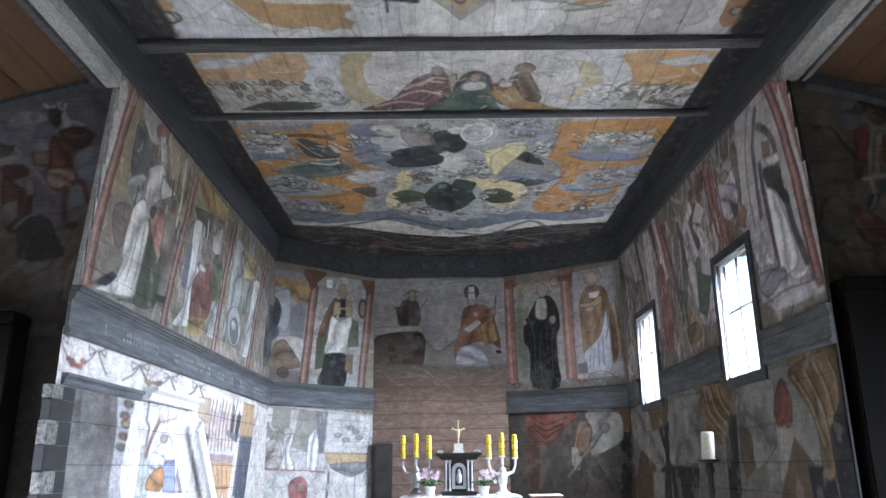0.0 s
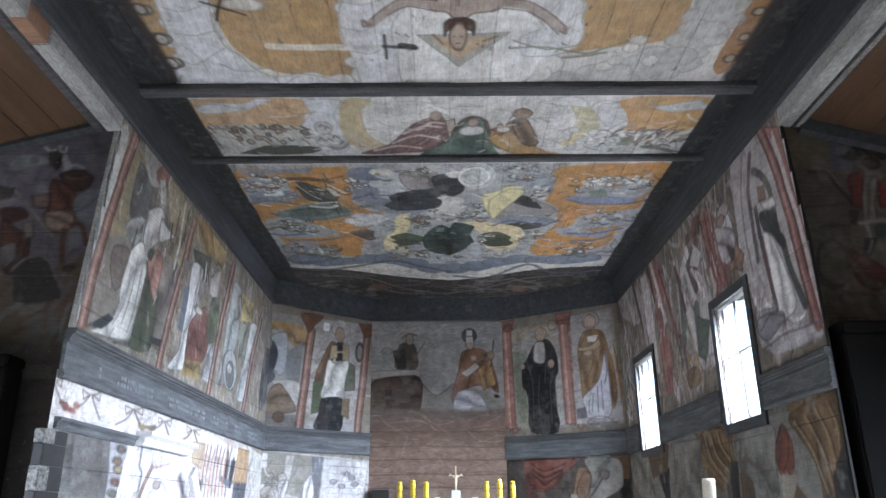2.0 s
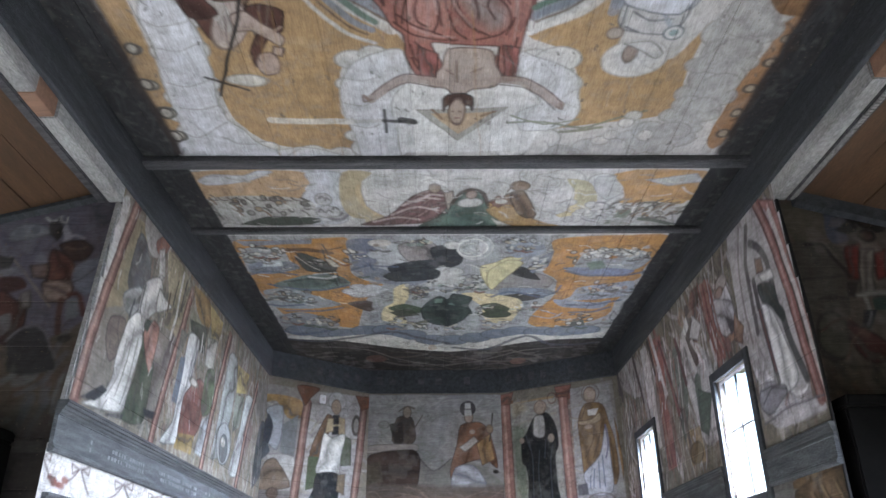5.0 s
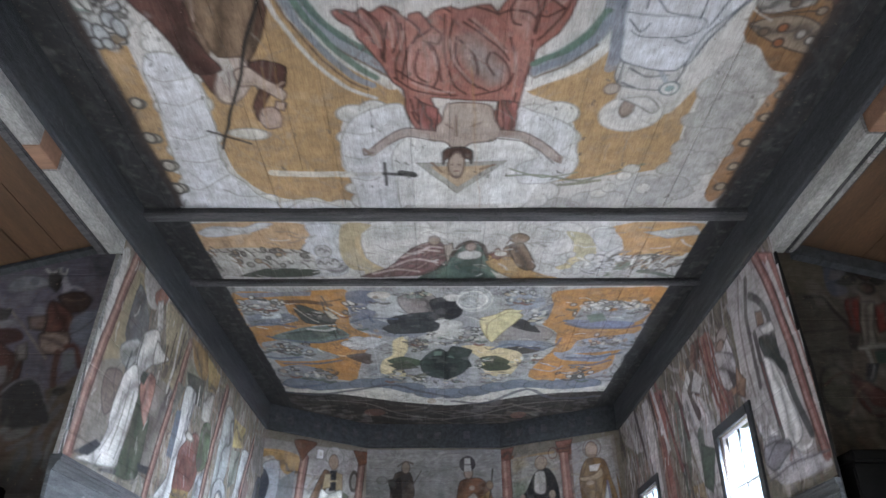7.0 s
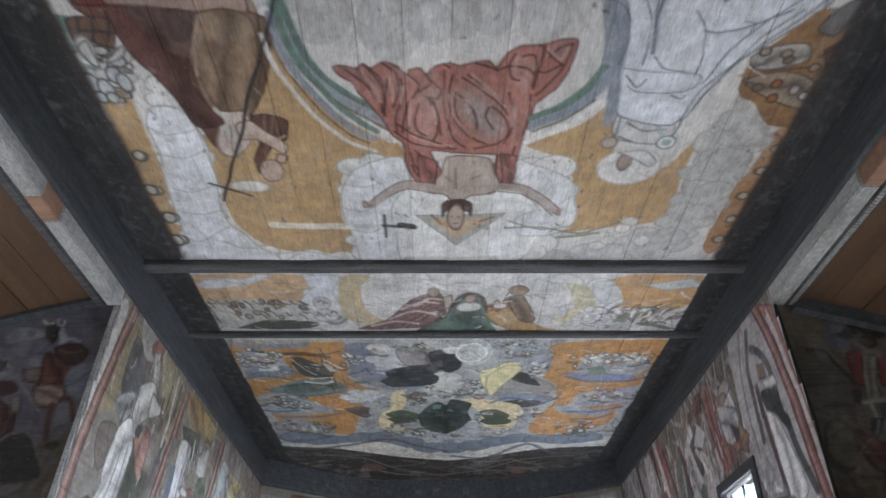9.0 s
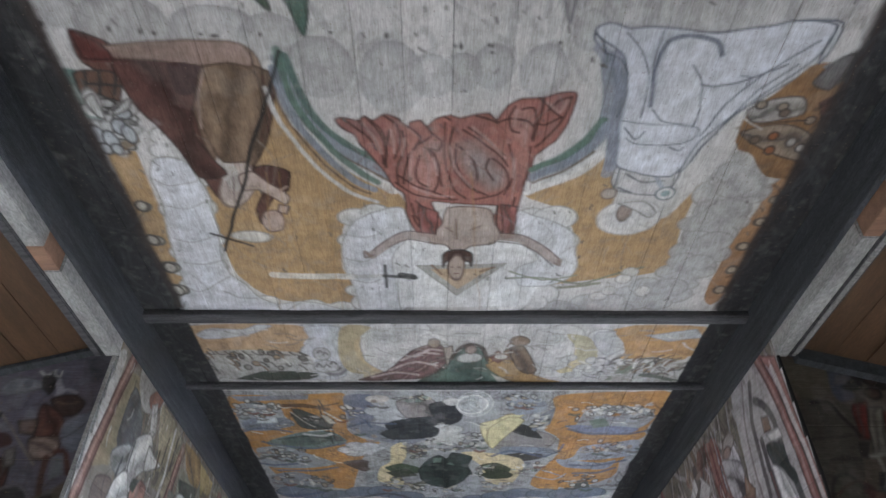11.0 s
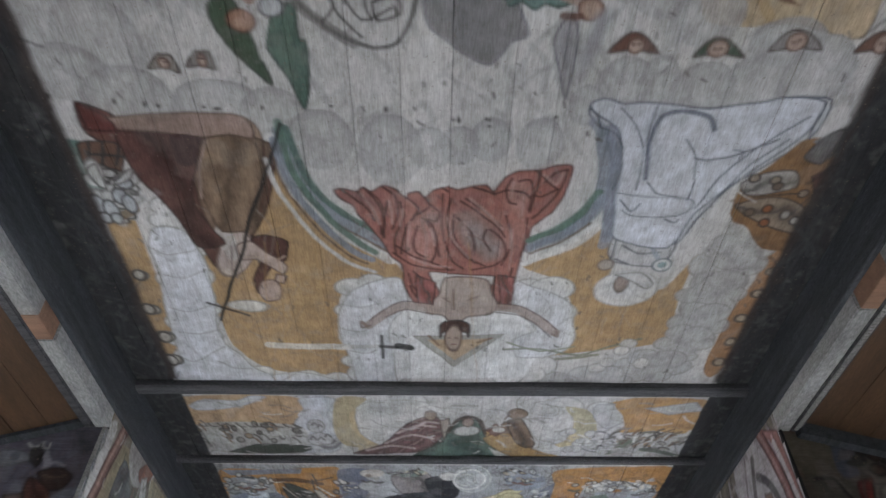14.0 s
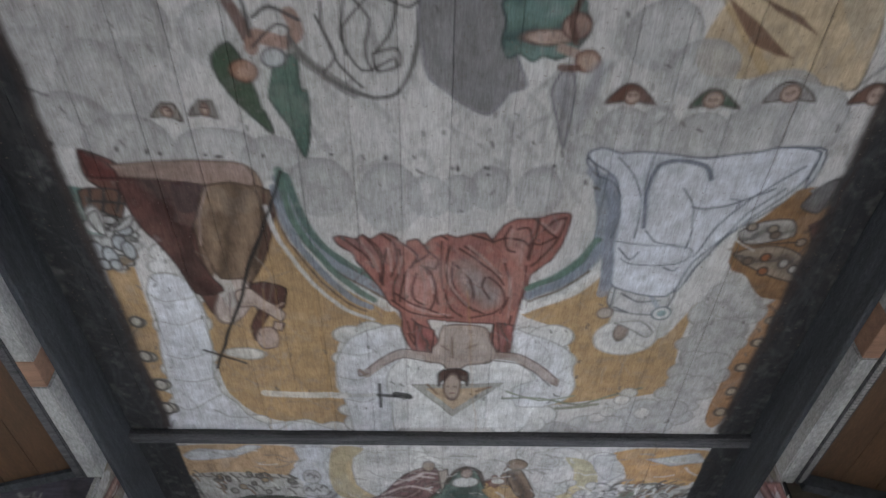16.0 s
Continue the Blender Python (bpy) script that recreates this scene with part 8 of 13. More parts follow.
wall_l.poly([(7.67, 3.77), (7.94, 3.81), (7.99, 3.43), (7.71, 3.3), (7.6, 3.42)], '4c5d43', edge='333f2e', folds=2)
wall_l.poly([(7.69, 3.25), (7.96, 3.37), (7.94, 2.91), (7.58, 2.91)], '8f979c', folds=2)
wall_l.line([(7.26, 3.86), (7.2, 3.55)], 0.032, '45484a')
wall_l.line([(7.11, 3.75), (7.05, 3.45)], 0.030, 'd0d0cc')
wall_l.line([(7.39, 4.08), (7.37, 3.89)], 0.034, 'c4c2bc')
wall_l.line([(8.35, 4.37), (8.12, 3.73), (7.95, 3.18), (7.86, 2.81)], 0.129, '7a5248')
wall_l.line([(8.42, 4.39), (8.18, 3.74), (8.01, 3.19), (7.92, 2.82)], 0.030, '4f332b')
wall_l.line([(8.28, 4.34), (8.05, 3.71), (7.89, 3.17), (7.8, 2.81)], 0.030, '4f332b')
wall_l.line([(8.34, 4.37), (8.1, 3.72), (7.94, 3.18), (7.85, 2.81)], 0.037, 'a88070', opacity=0.85)
wall_l.poly([(8.43, 4.16), (8.79, 4.18), (8.77, 3.62), (8.51, 3.08), (8.16, 2.96), (8.25, 3.37)], '8f9695', edge='55585a', folds=3)
wall_l.poly([(8.85, 4.17), (9.41, 4.2), (9.36, 3.94), (8.87, 3.84)], 'a8955a', folds=2)
wall_l.poly([(8.83, 3.81), (9.26, 3.87), (9.18, 3.49), (8.89, 3.37)], '7d8478', folds=2)
wall_l.ell(8.58, 3.19, 0.287, 0.227, '9aa0a0', edge='3f4244')
wall_l.ell(8.59, 3.14, 0.166, 0.151, '5f6668', edge='33363a')
wall_l.ell(8.55, 3.2, 0.093, 0.050, 'b5aea4')
wall_l.poly([(9.36, 3.92), (9.77, 3.92), (9.65, 3.51), (9.44, 3.15), (9.22, 2.91), (8.89, 2.94), (9.2, 3.43)], 'a5abaa', edge='5f6466', folds=3)
wall_l.poly([(9.57, 3.8), (9.89, 3.56), (9.55, 3.17), (9.4, 3.43)], '76605a')
wall_l.line([(9.92, 4.21), (9.53, 3.49), (9.3, 2.81)], 0.120, '7a5248')
wall_l.line([(9.99, 4.23), (9.59, 3.5), (9.35, 2.81)], 0.040, '4f332b')
wall_l.line([(9.85, 4.19), (9.47, 3.48), (9.24, 2.8)], 0.039, '4f332b')
wall_l.line([(9.91, 4.21), (9.52, 3.49), (9.29, 2.81)], 0.034, 'a88070', opacity=0.85)
wall_l.poly([(9.91, 4.27), (10.7, 4.39), (10.4, 3.83), (9.96, 3.81)], '77706a')
wall_l.poly([(10.3, 3.8), (10.8, 3.73), (10.6, 3.21), (10.1, 2.9), (10.1, 3.37)], '3f4448', edge='2a2c2e', folds=2)
wall_l.strokes(5.0, 10.3, 2.8, 4.45, ['3c3a36', '4a453f', 'c4c2bc', '33353a'], 260, 105, long=0.12, width=0.012, lean=86, opacity=0.55)

# the lower left wall: garlands, a grey bay with shadow in its tone, pale scenes
wall_l.poly([(4.3, 2.46), (10.59, 2.36), (10.77, 1.11), (4.12, 1.35), (3.96, 2.27)], 'b9b7b1')
wall_l.strokes(5.0, 10.5, 0.8, 2.45, ['a5a6a6', 'c5c3be', '8f8f90', 'b5aa9a'], 200, 103, long=0.3, width=0.03, lean=80, opacity=0.5)
wall_l.weather(312, 5, 4, 0.55, 0.3, 0.4, 2.5, '8a857c', 7)
wall_l.poly([(4.48, 2.12), (4.66, 2.14), (4.4, 1.41), (4.17, 1.41)], '8d897e')
wall_l.poly([(4.5, 2.06), (4.65, 2.08), (4.63, 1.98), (4.47, 1.96)], '4e4a40')
wall_l.poly([(4.46, 1.87), (4.62, 1.88), (4.59, 1.79), (4.44, 1.78)], '4e4a40')
wall_l.poly([(4.4, 1.69), (4.55, 1.69), (4.53, 1.6), (4.38, 1.59)], '4e4a40')
wall_l.poly([(4.35, 1.52), (4.5, 1.52), (4.47, 1.43), (4.32, 1.43)], '4e4a40')
wall_l.poly([(4.71, 2.14), (5.63, 2.17), (5.56, 1.35), (4.54, 1.38)], '4c4b4a')
wall_l.poly([(5.6, 2.17), (6.0, 2.21), (5.84, 1.72), (5.73, 1.38), (5.53, 1.39), (5.65, 1.88)], '96959a')
wall_l.poly([(4.66, 2.17), (6.03, 2.26), (5.98, 2.19), (4.68, 2.08)], '77756f')
wall_l.poly([(4.48, 2.38), (4.61, 2.38), (4.52, 2.33)], 'c4c1ba', edge='4a2c2a')
wall_l.poly([(4.75, 2.41), (4.61, 2.37), (4.73, 2.35)], 'c4c1ba', edge='4a2c2a')
wall_l.line([(4.62, 2.37), (4.77, 2.25)], 0.03, '4f3c3a')
wall_l.line([(4.61, 2.38), (4.49, 2.39), (4.52, 2.32), (4.61, 2.38)], 0.022, '4f302e')
wall_l.line([(4.61, 2.38), (4.74, 2.41), (4.73, 2.35), (4.61, 2.38)], 0.022, '4f302e')
wall_l.poly([(5.06, 2.4), (5.22, 2.4), (5.1, 2.34)], 'c4c1ba', edge='4a2c2a')
wall_l.poly([(5.39, 2.43), (5.22, 2.39), (5.36, 2.36)], 'c4c1ba', edge='4a2c2a')
wall_l.line([(5.23, 2.38), (5.41, 2.25)], 0.03, '4f3c3a')
wall_l.line([(5.22, 2.4), (5.07, 2.41), (5.11, 2.34), (5.22, 2.4)], 0.022, '4f302e')
wall_l.line([(5.22, 2.4), (5.38, 2.43), (5.36, 2.36), (5.22, 2.4)], 0.022, '4f302e')
wall_l.poly([(5.89, 2.39), (6.04, 2.38), (5.94, 2.32)], 'c4c1ba', edge='4a2c2a')
wall_l.poly([(6.19, 2.41), (6.04, 2.37), (6.17, 2.33)], 'c4c1ba', edge='4a2c2a')
wall_l.line([(6.05, 2.36), (6.2, 2.26)], 0.03, '4f3c3a')
wall_l.line([(6.04, 2.38), (5.9, 2.4), (5.94, 2.31), (6.04, 2.38)], 0.022, '4f302e')
wall_l.line([(6.04, 2.38), (6.18, 2.41), (6.17, 2.33), (6.04, 2.38)], 0.022, '4f302e')
wall_l.poly([(6.55, 2.42), (6.74, 2.4), (6.61, 2.34)], 'c4c1ba', edge='4a2c2a')
wall_l.poly([(6.92, 2.44), (6.74, 2.39), (6.89, 2.35)], 'c4c1ba', edge='4a2c2a')
wall_l.line([(6.74, 2.38), (6.93, 2.28)], 0.03, '4f3c3a')
wall_l.line([(6.74, 2.4), (6.57, 2.43), (6.61, 2.33), (6.74, 2.4)], 0.022, '4f302e')
wall_l.line([(6.74, 2.4), (6.91, 2.44), (6.89, 2.35), (6.74, 2.4)], 0.022, '4f302e')
wall_l.line([(4.65, 2.37), (4.82, 2.25), (4.97, 2.25), (5.16, 2.36)], 0.03, '7a4a44')
wall_l.ell(4.87, 2.24, 0.112, 0.03, '96564a')
wall_l.ell(4.97, 2.23, 0.081, 0.032, '8a5a50')
wall_l.line([(5.33, 2.24), (5.69, 2.23), (6.02, 2.35)], 0.02, '7a5a54')
wall_l.line([(6.14, 2.32), (6.4, 2.3), (6.71, 2.38)], 0.03, '8a8a70')
wall_l.ell(5.72, 2.08, 0.1, 0.041, '77604e')
wall_l.ell(5.71, 2.13, 0.091, 0.022, '55604f')
wall_l.ell(5.8, 1.96, 0.1, 0.051, '77604e')
wall_l.ell(5.79, 2.01, 0.09, 0.02, '55604f')
wall_l.ell(5.84, 1.87, 0.1, 0.04, '77604e')
wall_l.ell(5.83, 1.92, 0.091, 0.02, '55604f')
wall_l.ell(5.78, 1.76, 0.1, 0.041, '77604e')
wall_l.ell(5.77, 1.81, 0.091, 0.02, '55604f')
wall_l.line([(6.33, 2.2), (6.29, 2.01), (6.24, 1.78), (6.2, 1.51), (6.12, 1.37)], 0.025, '6a6f7a')
wall_l.line([(6.7, 2.03), (6.5, 1.79), (6.36, 1.58)], 0.05, '7d5646')
wall_l.line([(6.66, 2.02), (7.19, 2.08)], 0.04, 'a5716a')
wall_l.poly([(6.58, 1.68), (6.94, 1.69), (6.95, 1.43), (6.65, 1.43)], '7a88a5', edge='454c5c')
wall_l.line([(6.64, 1.6), (6.92, 1.6)], 0.015, '454c5c')
wall_l.line([(6.64, 1.51), (6.94, 1.51)], 0.015, '454c5c')
wall_l.poly([(6.45, 1.51), (6.62, 1.61), (6.62, 1.43), (6.25, 1.46)], '9a6c46', edge='5f4028', folds=2)
wall_l.line([(6.62, 1.89), (6.54, 1.79), (6.71, 1.75), (6.61, 1.69)], 0.02, '5c6270')
wall_l.line([(6.71, 1.92), (6.83, 1.88), (6.79, 1.8)], 0.02, '5c6270')
wall_l.line([(6.44, 1.74), (6.34, 1.69), (6.52, 1.63)], 0.02, '5c6270')
wall_l.line([(6.93, 2.16), (7.26, 2.14), (7.15, 2.28), (7.4, 2.28)], 0.02, '5c6270')
wall_l.line([(6.07, 1.73), (6.04, 1.6), (6.17, 1.51)], 0.02, '5c6270')
wall_l.line([(7.32, 1.82), (7.22, 1.61), (7.31, 1.46)], 0.02, '5c6270')
wall_l.line([(6.27, 2.1), (6.43, 2.14), (6.77, 2.22)], 0.02, '5c6270')
wall_l.line([(7.08, 1.46), (7.22, 1.61), (7.37, 1.45)], 0.02, '5c6270')
wall_l.line([(5.99, 1.86), (6.1, 1.91), (6.06, 1.78)], 0.02, '5c6270')
wall_l.poly([(7.4, 2.31), (7.62, 2.3), (7.56, 2.0), (7.43, 1.93)], 'b5aa98', opacity=0.7)
wall_l.line([(7.8, 2.35), (7.76, 2.12), (7.68, 1.95)], 0.03, 'b08a6a')
wall_l.line([(6.77, 2.22), (7.05, 2.21), (7.13, 2.15)], 0.03, '9aa0a8')
wall_l.poly([(7.84, 2.41), (9.63, 2.39), (9.18, 1.82), (7.66, 1.84)], 'b5a9a2')
wall_l.strokes(8.2, 9.9, 1.5, 2.4, ['b58a74', '8f98a5', 'a57a6c', '77808a', 'c9c5c0'], 120, 104, long=0.2, width=0.02, lean=88, opacity=0.6)
wall_l.poly([(8.74, 2.22), (8.91, 2.23), (8.85, 2.01), (8.71, 2.0)], '2f3238')
wall_l.poly([(8.99, 2.24), (9.17, 2.22), (9.06, 1.98), (8.9, 2.0)], '2f3238')
wall_l.poly([(8.55, 2.02), (9.16, 1.99), (8.97, 1.91), (8.56, 1.96)], '5a6270')
wall_l.poly([(9.24, 2.26), (9.65, 2.29), (9.39, 1.29), (8.96, 1.3)], '4c5462')
wall_l.poly([(9.22, 2.36), (9.78, 2.39), (9.69, 2.05), (9.28, 2.06)], 'a98f6a')
wall_l.poly([(7.95, 1.68), (8.83, 1.69), (8.81, 1.38), (8.22, 1.33)], 'b58f62')
wall_l.line([(8.07, 1.67), (8.16, 1.36)], 0.012, '7a5a3c')
wall_l.line([(8.24, 1.67), (8.3, 1.36)], 0.012, '7a5a3c')
wall_l.line([(8.4, 1.67), (8.45, 1.35)], 0.012, '7a5a3c')
wall_l.line([(8.58, 1.67), (8.61, 1.35)], 0.012, '7a5a3c')
wall_l.line([(8.76, 1.68), (8.77, 1.35)], 0.012, '7a5a3c')
wall_l.strokes(6.2, 9.9, 1.2, 2.3, ['6a6f7a', '7d5f50', '5c6270', '8a7a68'], 150, 107, long=0.13, width=0.011, lean=70, opacity=0.6)
wall_l.poly([(4.55, 2.41), (6.02, 2.44), (8.02, 2.41), (9.2, 2.35), (9.23, 2.22), (5.96, 2.21), (4.47, 2.12)], 'c9c6c2')
wall_l.poly([(4.58, 2.42), (4.68, 2.4), (4.61, 2.36)], 'c4c1ba', edge='4a2c2a')
wall_l.poly([(4.8, 2.43), (4.71, 2.41), (4.8, 2.38)], 'c4c1ba', edge='4a2c2a')
wall_l.line([(4.69, 2.41), (4.77, 2.34), (4.85, 2.27)], 0.017, '4f3c3a')
wall_l.line([(4.68, 2.4), (4.61, 2.34), (4.51, 2.29)], 0.013, '5a3a38')
wall_l.poly([(5.09, 2.42), (5.21, 2.4), (5.12, 2.36)], 'c4c1ba', edge='4a2c2a')
wall_l.poly([(5.37, 2.44), (5.25, 2.41), (5.37, 2.38)], 'c4c1ba', edge='4a2c2a')
wall_l.line([(5.23, 2.41), (5.32, 2.33), (5.42, 2.26)], 0.019, '4f3c3a')
wall_l.line([(5.21, 2.4), (5.13, 2.33), (5, 2.27)], 0.014, '5a3a38')
wall_l.poly([(5.82, 2.41), (5.98, 2.4), (5.86, 2.35)], 'c4c1ba', edge='4a2c2a')
wall_l.poly([(6.18, 2.44), (6.03, 2.4), (6.18, 2.37)], 'c4c1ba', edge='4a2c2a')
wall_l.line([(6, 2.4), (6.12, 2.32), (6.24, 2.23)], 0.027, '4f3c3a')
wall_l.line([(5.98, 2.39), (5.87, 2.31), (5.69, 2.25)], 0.016, '5a3a38')
wall_l.poly([(6.53, 2.4), (6.67, 2.39), (6.56, 2.35)], 'c4c1ba', edge='4a2c2a')
wall_l.poly([(6.87, 2.42), (6.73, 2.4), (6.86, 2.36)], 'c4c1ba', edge='4a2c2a')
wall_l.line([(6.7, 2.39), (6.8, 2.32), (6.91, 2.25)], 0.029, '4f3c3a')
wall_l.line([(6.67, 2.38), (6.57, 2.32), (6.41, 2.27)], 0.017, '5a3a38')
wall_l.poly([(7.29, 2.41), (7.46, 2.39), (7.33, 2.35)], 'c4c1ba', edge='4a2c2a')
wall_l.poly([(7.71, 2.42), (7.53, 2.4), (7.7, 2.36)], 'c4c1ba', edge='4a2c2a')
wall_l.line([(7.5, 2.4), (7.62, 2.32), (7.76, 2.23)], 0.034, '4f3c3a')
wall_l.line([(7.46, 2.38), (7.33, 2.31), (7.13, 2.25)], 0.021, '5a3a38')
wall_l.ell(4.9, 2.27, 0.045, 0.029, '7d463e')
wall_l.ell(4.98, 2.26, 0.071, 0.021, '8a5046')
wall_l.ell(5.04, 2.3, 0.048, 0.022, '93564a')
wall_l.ell(4.84, 2.29, 0.037, 0.017, '6a3c36')
wall_l.ell(6.2, 2.28, 0.096, 0.022, '8a7a50')
wall_l.ell(6.36, 2.29, 0.089, 0.018, '7d5a40')
wall_l.ell(6.46, 2.31, 0.065, 0.019, '5f5a40')
# the bay once more: grey paint, with the shadow on it mixed in
wall_l.poly([(4.87, 2.13), (5.65, 2.18), (5.69, 1.89), (5.67, 1.4), (4.78, 1.44), (4.84, 1.78)], '585857', folds=2, fold_colour='454443')
wall_l.line([(5.13, 2.09), (5.13, 1.79), (5.09, 1.47)], 0.064, '666665', opacity=0.5)
wall_l.line([(5.47, 2.12), (5.49, 1.73), (5.47, 1.46)], 0.090, '474645', opacity=0.6)
wall_l.poly([(5.65, 2.15), (5.99, 2.17), (6.01, 1.39), (5.67, 1.4), (5.69, 1.89)], '97979d')
wall_l.ell(5.86, 2.09, 0.086, 0.025, '55504c', edge='3f3832')
wall_l.ell(5.81, 2, 0.083, 0.024, '77583a', edge='3f3832')
wall_l.ell(5.85, 1.94, 0.084, 0.025, '8d8058', edge='3f3832')
wall_l.ell(5.83, 1.85, 0.083, 0.025, '66403a', edge='3f3832')
wall_l.ell(5.8, 1.77, 0.083, 0.024, '55604f', edge='3f3832')
wall_l.poly([(6.09, 2.17), (7.53, 2.27), (7.46, 1.87), (7.27, 1.34), (5.9, 1.39), (5.97, 2.08)], 'cfcfcf')
wall_l.line([(6.26, 2.17), (6.25, 1.99), (6.32, 1.94), (6.27, 1.74), (6.28, 1.44)], 0.042, '5f646e')
wall_l.poly([(6.19, 1.78), (6.34, 1.74), (6.39, 1.37), (6.16, 1.38), (6.19, 1.61)], '97a096', opacity=0.8, edge='77807a')
wall_l.line([(6.52, 2), (6.39, 1.86), (6.3, 1.71)], 0.063, '754e3e')
wall_l.line([(6.48, 1.99), (6.94, 2.04)], 0.021, 'a06c62')
wall_l.ell(6.67, 1.86, 0.082, 0.033, 'a89a92', edge='55504c')
wall_l.line([(6.6, 1.82), (6.5, 1.77), (6.62, 1.72), (6.78, 1.75), (6.82, 1.83)], 0.013, '5c6270')
wall_l.line([(6.75, 1.89), (6.85, 1.86), (6.91, 1.8)], 0.020, '5c6270')
wall_l.poly([(6.44, 1.74), (6.74, 1.7), (6.71, 1.62), (6.5, 1.54), (6.38, 1.59)], 'b4b9c4', edge='454c5c', folds=2)
wall_l.poly([(6.44, 1.56), (6.68, 1.63), (6.76, 1.51), (6.68, 1.43), (6.35, 1.46)], 'a06c3a', edge='5f4028', folds=3)
wall_l.poly([(6.73, 1.68), (6.99, 1.68), (7.06, 1.4), (6.75, 1.42)], '8090ae', edge='3c4454')
wall_l.line([(6.74, 1.66), (6.99, 1.66)], 0.022, '4a566c')
wall_l.line([(6.76, 1.54), (7.03, 1.53)], 0.010, '4a566c')
wall_l.poly([(7.08, 1.62), (7.26, 1.4), (7.02, 1.41)], 'a08a90', edge='5c5060', folds=3)
wall_l.line([(6.25, 2.09), (6.47, 2.13), (6.73, 2.17), (7, 2.16)], 0.012, '8a8f98')
wall_l.line([(6.93, 2.07), (7.19, 2.13), (7.27, 2.2)], 0.020, 'b0a8a0')
wall_l.poly([(7.52, 2.29), (7.93, 2.3), (7.9, 2.06), (7.54, 2.1)], 'a8957a', edge='77685a')
wall_l.line([(8.01, 2.3), (7.95, 2.08), (7.92, 1.8)], 0.042, '8a5a4c')
wall_l.line([(8.14, 2.29), (8.07, 2.09), (8.04, 1.8)], 0.043, '77706c')
wall_l.line([(8.27, 2.27), (8.19, 2.1), (8.16, 1.8)], 0.043, 'a5705c')
wall_l.line([(8.38, 2.33), (8.31, 2.1), (8.28, 1.81)], 0.044, '5f6470')
wall_l.line([(8.52, 2.32), (8.44, 2.11), (8.41, 1.81)], 0.046, '8a5a4c')
wall_l.line([(8.66, 2.31), (8.57, 2.12), (8.54, 1.81)], 0.047, '77706c')
wall_l.line([(8.79, 2.37), (8.71, 2.13), (8.67, 1.82)], 0.049, 'a5705c')
wall_l.line([(8.94, 2.35), (8.85, 2.13), (8.81, 1.82)], 0.050, '5f6470')
wall_l.line([(8.81, 2.28), (8.78, 2.04)], 0.092, '2f3238')
wall_l.line([(9.07, 2.21), (8.99, 1.95)], 0.093, '2f3238')
wall_l.poly([(7.61, 1.96), (7.98, 1.95), (7.84, 1.76), (7.58, 1.81)], '454d5c')
wall_l.poly([(7.9, 1.76), (8.94, 1.75), (8.89, 1.67), (7.84, 1.69)], '85727a')
wall_l.poly([(7.98, 1.66), (8.9, 1.65), (8.82, 1.41), (8.12, 1.43)], 'b08858', edge='6a4a30')
wall_l.line([(8.14, 1.65), (8.22, 1.42)], 0.028, '77563a')
wall_l.line([(8.3, 1.65), (8.38, 1.42)], 0.029, '77563a')
wall_l.line([(8.47, 1.65), (8.55, 1.42)], 0.030, '77563a')
wall_l.line([(8.64, 1.65), (8.73, 1.41)], 0.032, '77563a')
wall_l.poly([(8.16, 1.42), (8.32, 1.41), (8.33, 1.31), (8.21, 1.31)], 'b08a60', edge='6a4a30')
wall_l.poly([(8.36, 1.41), (8.53, 1.41), (8.54, 1.3), (8.41, 1.3)], 'b08a60', edge='6a4a30')
wall_l.poly([(8.57, 1.4), (8.75, 1.4), (8.76, 1.29), (8.62, 1.3)], 'b08a60', edge='6a4a30')
wall_l.poly([(9.29, 1.96), (9.73, 1.98), (9.5, 1.25), (9.07, 1.27)], '39414d', edge='2a2f38')
wall_l.poly([(9.24, 2.37), (9.75, 2.36), (9.73, 1.99), (9.13, 1.98)], 'a5845a', edge='6a5238')

# the slanting apse walls
wall_ol.poly([(-0.414, 4.36), (0.581, 4.39), (0.518, 2.74), (-0.392, 2.83)], '8a8783')
wall_ol.poly([(0.678, 4.38), (1.64, 4.44), (1.53, 2.72), (0.608, 2.76)], 'a09d9a')
wall_ol.strokes(0.0, 1.66, 2.94, 4.18, ['b0acaa', '8f8a88', '8d8068', '6f6d6a'], 90, 111, long=0.3, width=0.03, lean=10, opacity=0.45)
wall_ol.poly([(-0.0733, 4.22), (0.305, 4.25), (0.561, 4.21), (0.571, 3.97), (0.34, 3.94), (0.146, 4.15), (-0.0488, 4.1)], '9c7844', folds=2)
wall_ol.poly([(0.00989, 4.01), (0.249, 4.09), (0.269, 3.71), (0.21, 3.48), (0.0698, 3.59)], '979da2', edge='66696c')
wall_ol.poly([(0.263, 3.84), (0.523, 4), (0.496, 3.39), (0.256, 3.45)], '707274')
wall_ol.poly([(-0.0612, 3.87), (0.0491, 3.95), (0.13, 3.78), (0.0809, 3.55), (-0.0263, 3.58)], '383c44', edge='26292e')
wall_ol.ell(-0.0112, 3.92, 0.044, 0.065, '8d857a', edge='5a5048')
wall_ol.poly([(0.063, 3.4), (0.495, 3.41), (0.466, 3.06), (0.318, 3.13), (0.176, 3.28)], 'a5a29c', edge='77736e')
wall_ol.poly([(0.0768, 3.32), (0.217, 3.35), (0.46, 3), (-0.0822, 2.94), (0.00617, 3.18)], '6c5a48', edge='4a3c30', folds=5, fold_colour='4a3c30')
wall_ol.poly([(-0.1, 3.51), (0.0532, 3.57), (0.113, 3.45), (0.00536, 3.34), (-0.101, 3.38)], '4a4f55')
wall_ol.poly([(-0.128, 3.27), (-0.011, 3.32), (-0.0482, 2.94), (-0.141, 2.94)], '33363a')
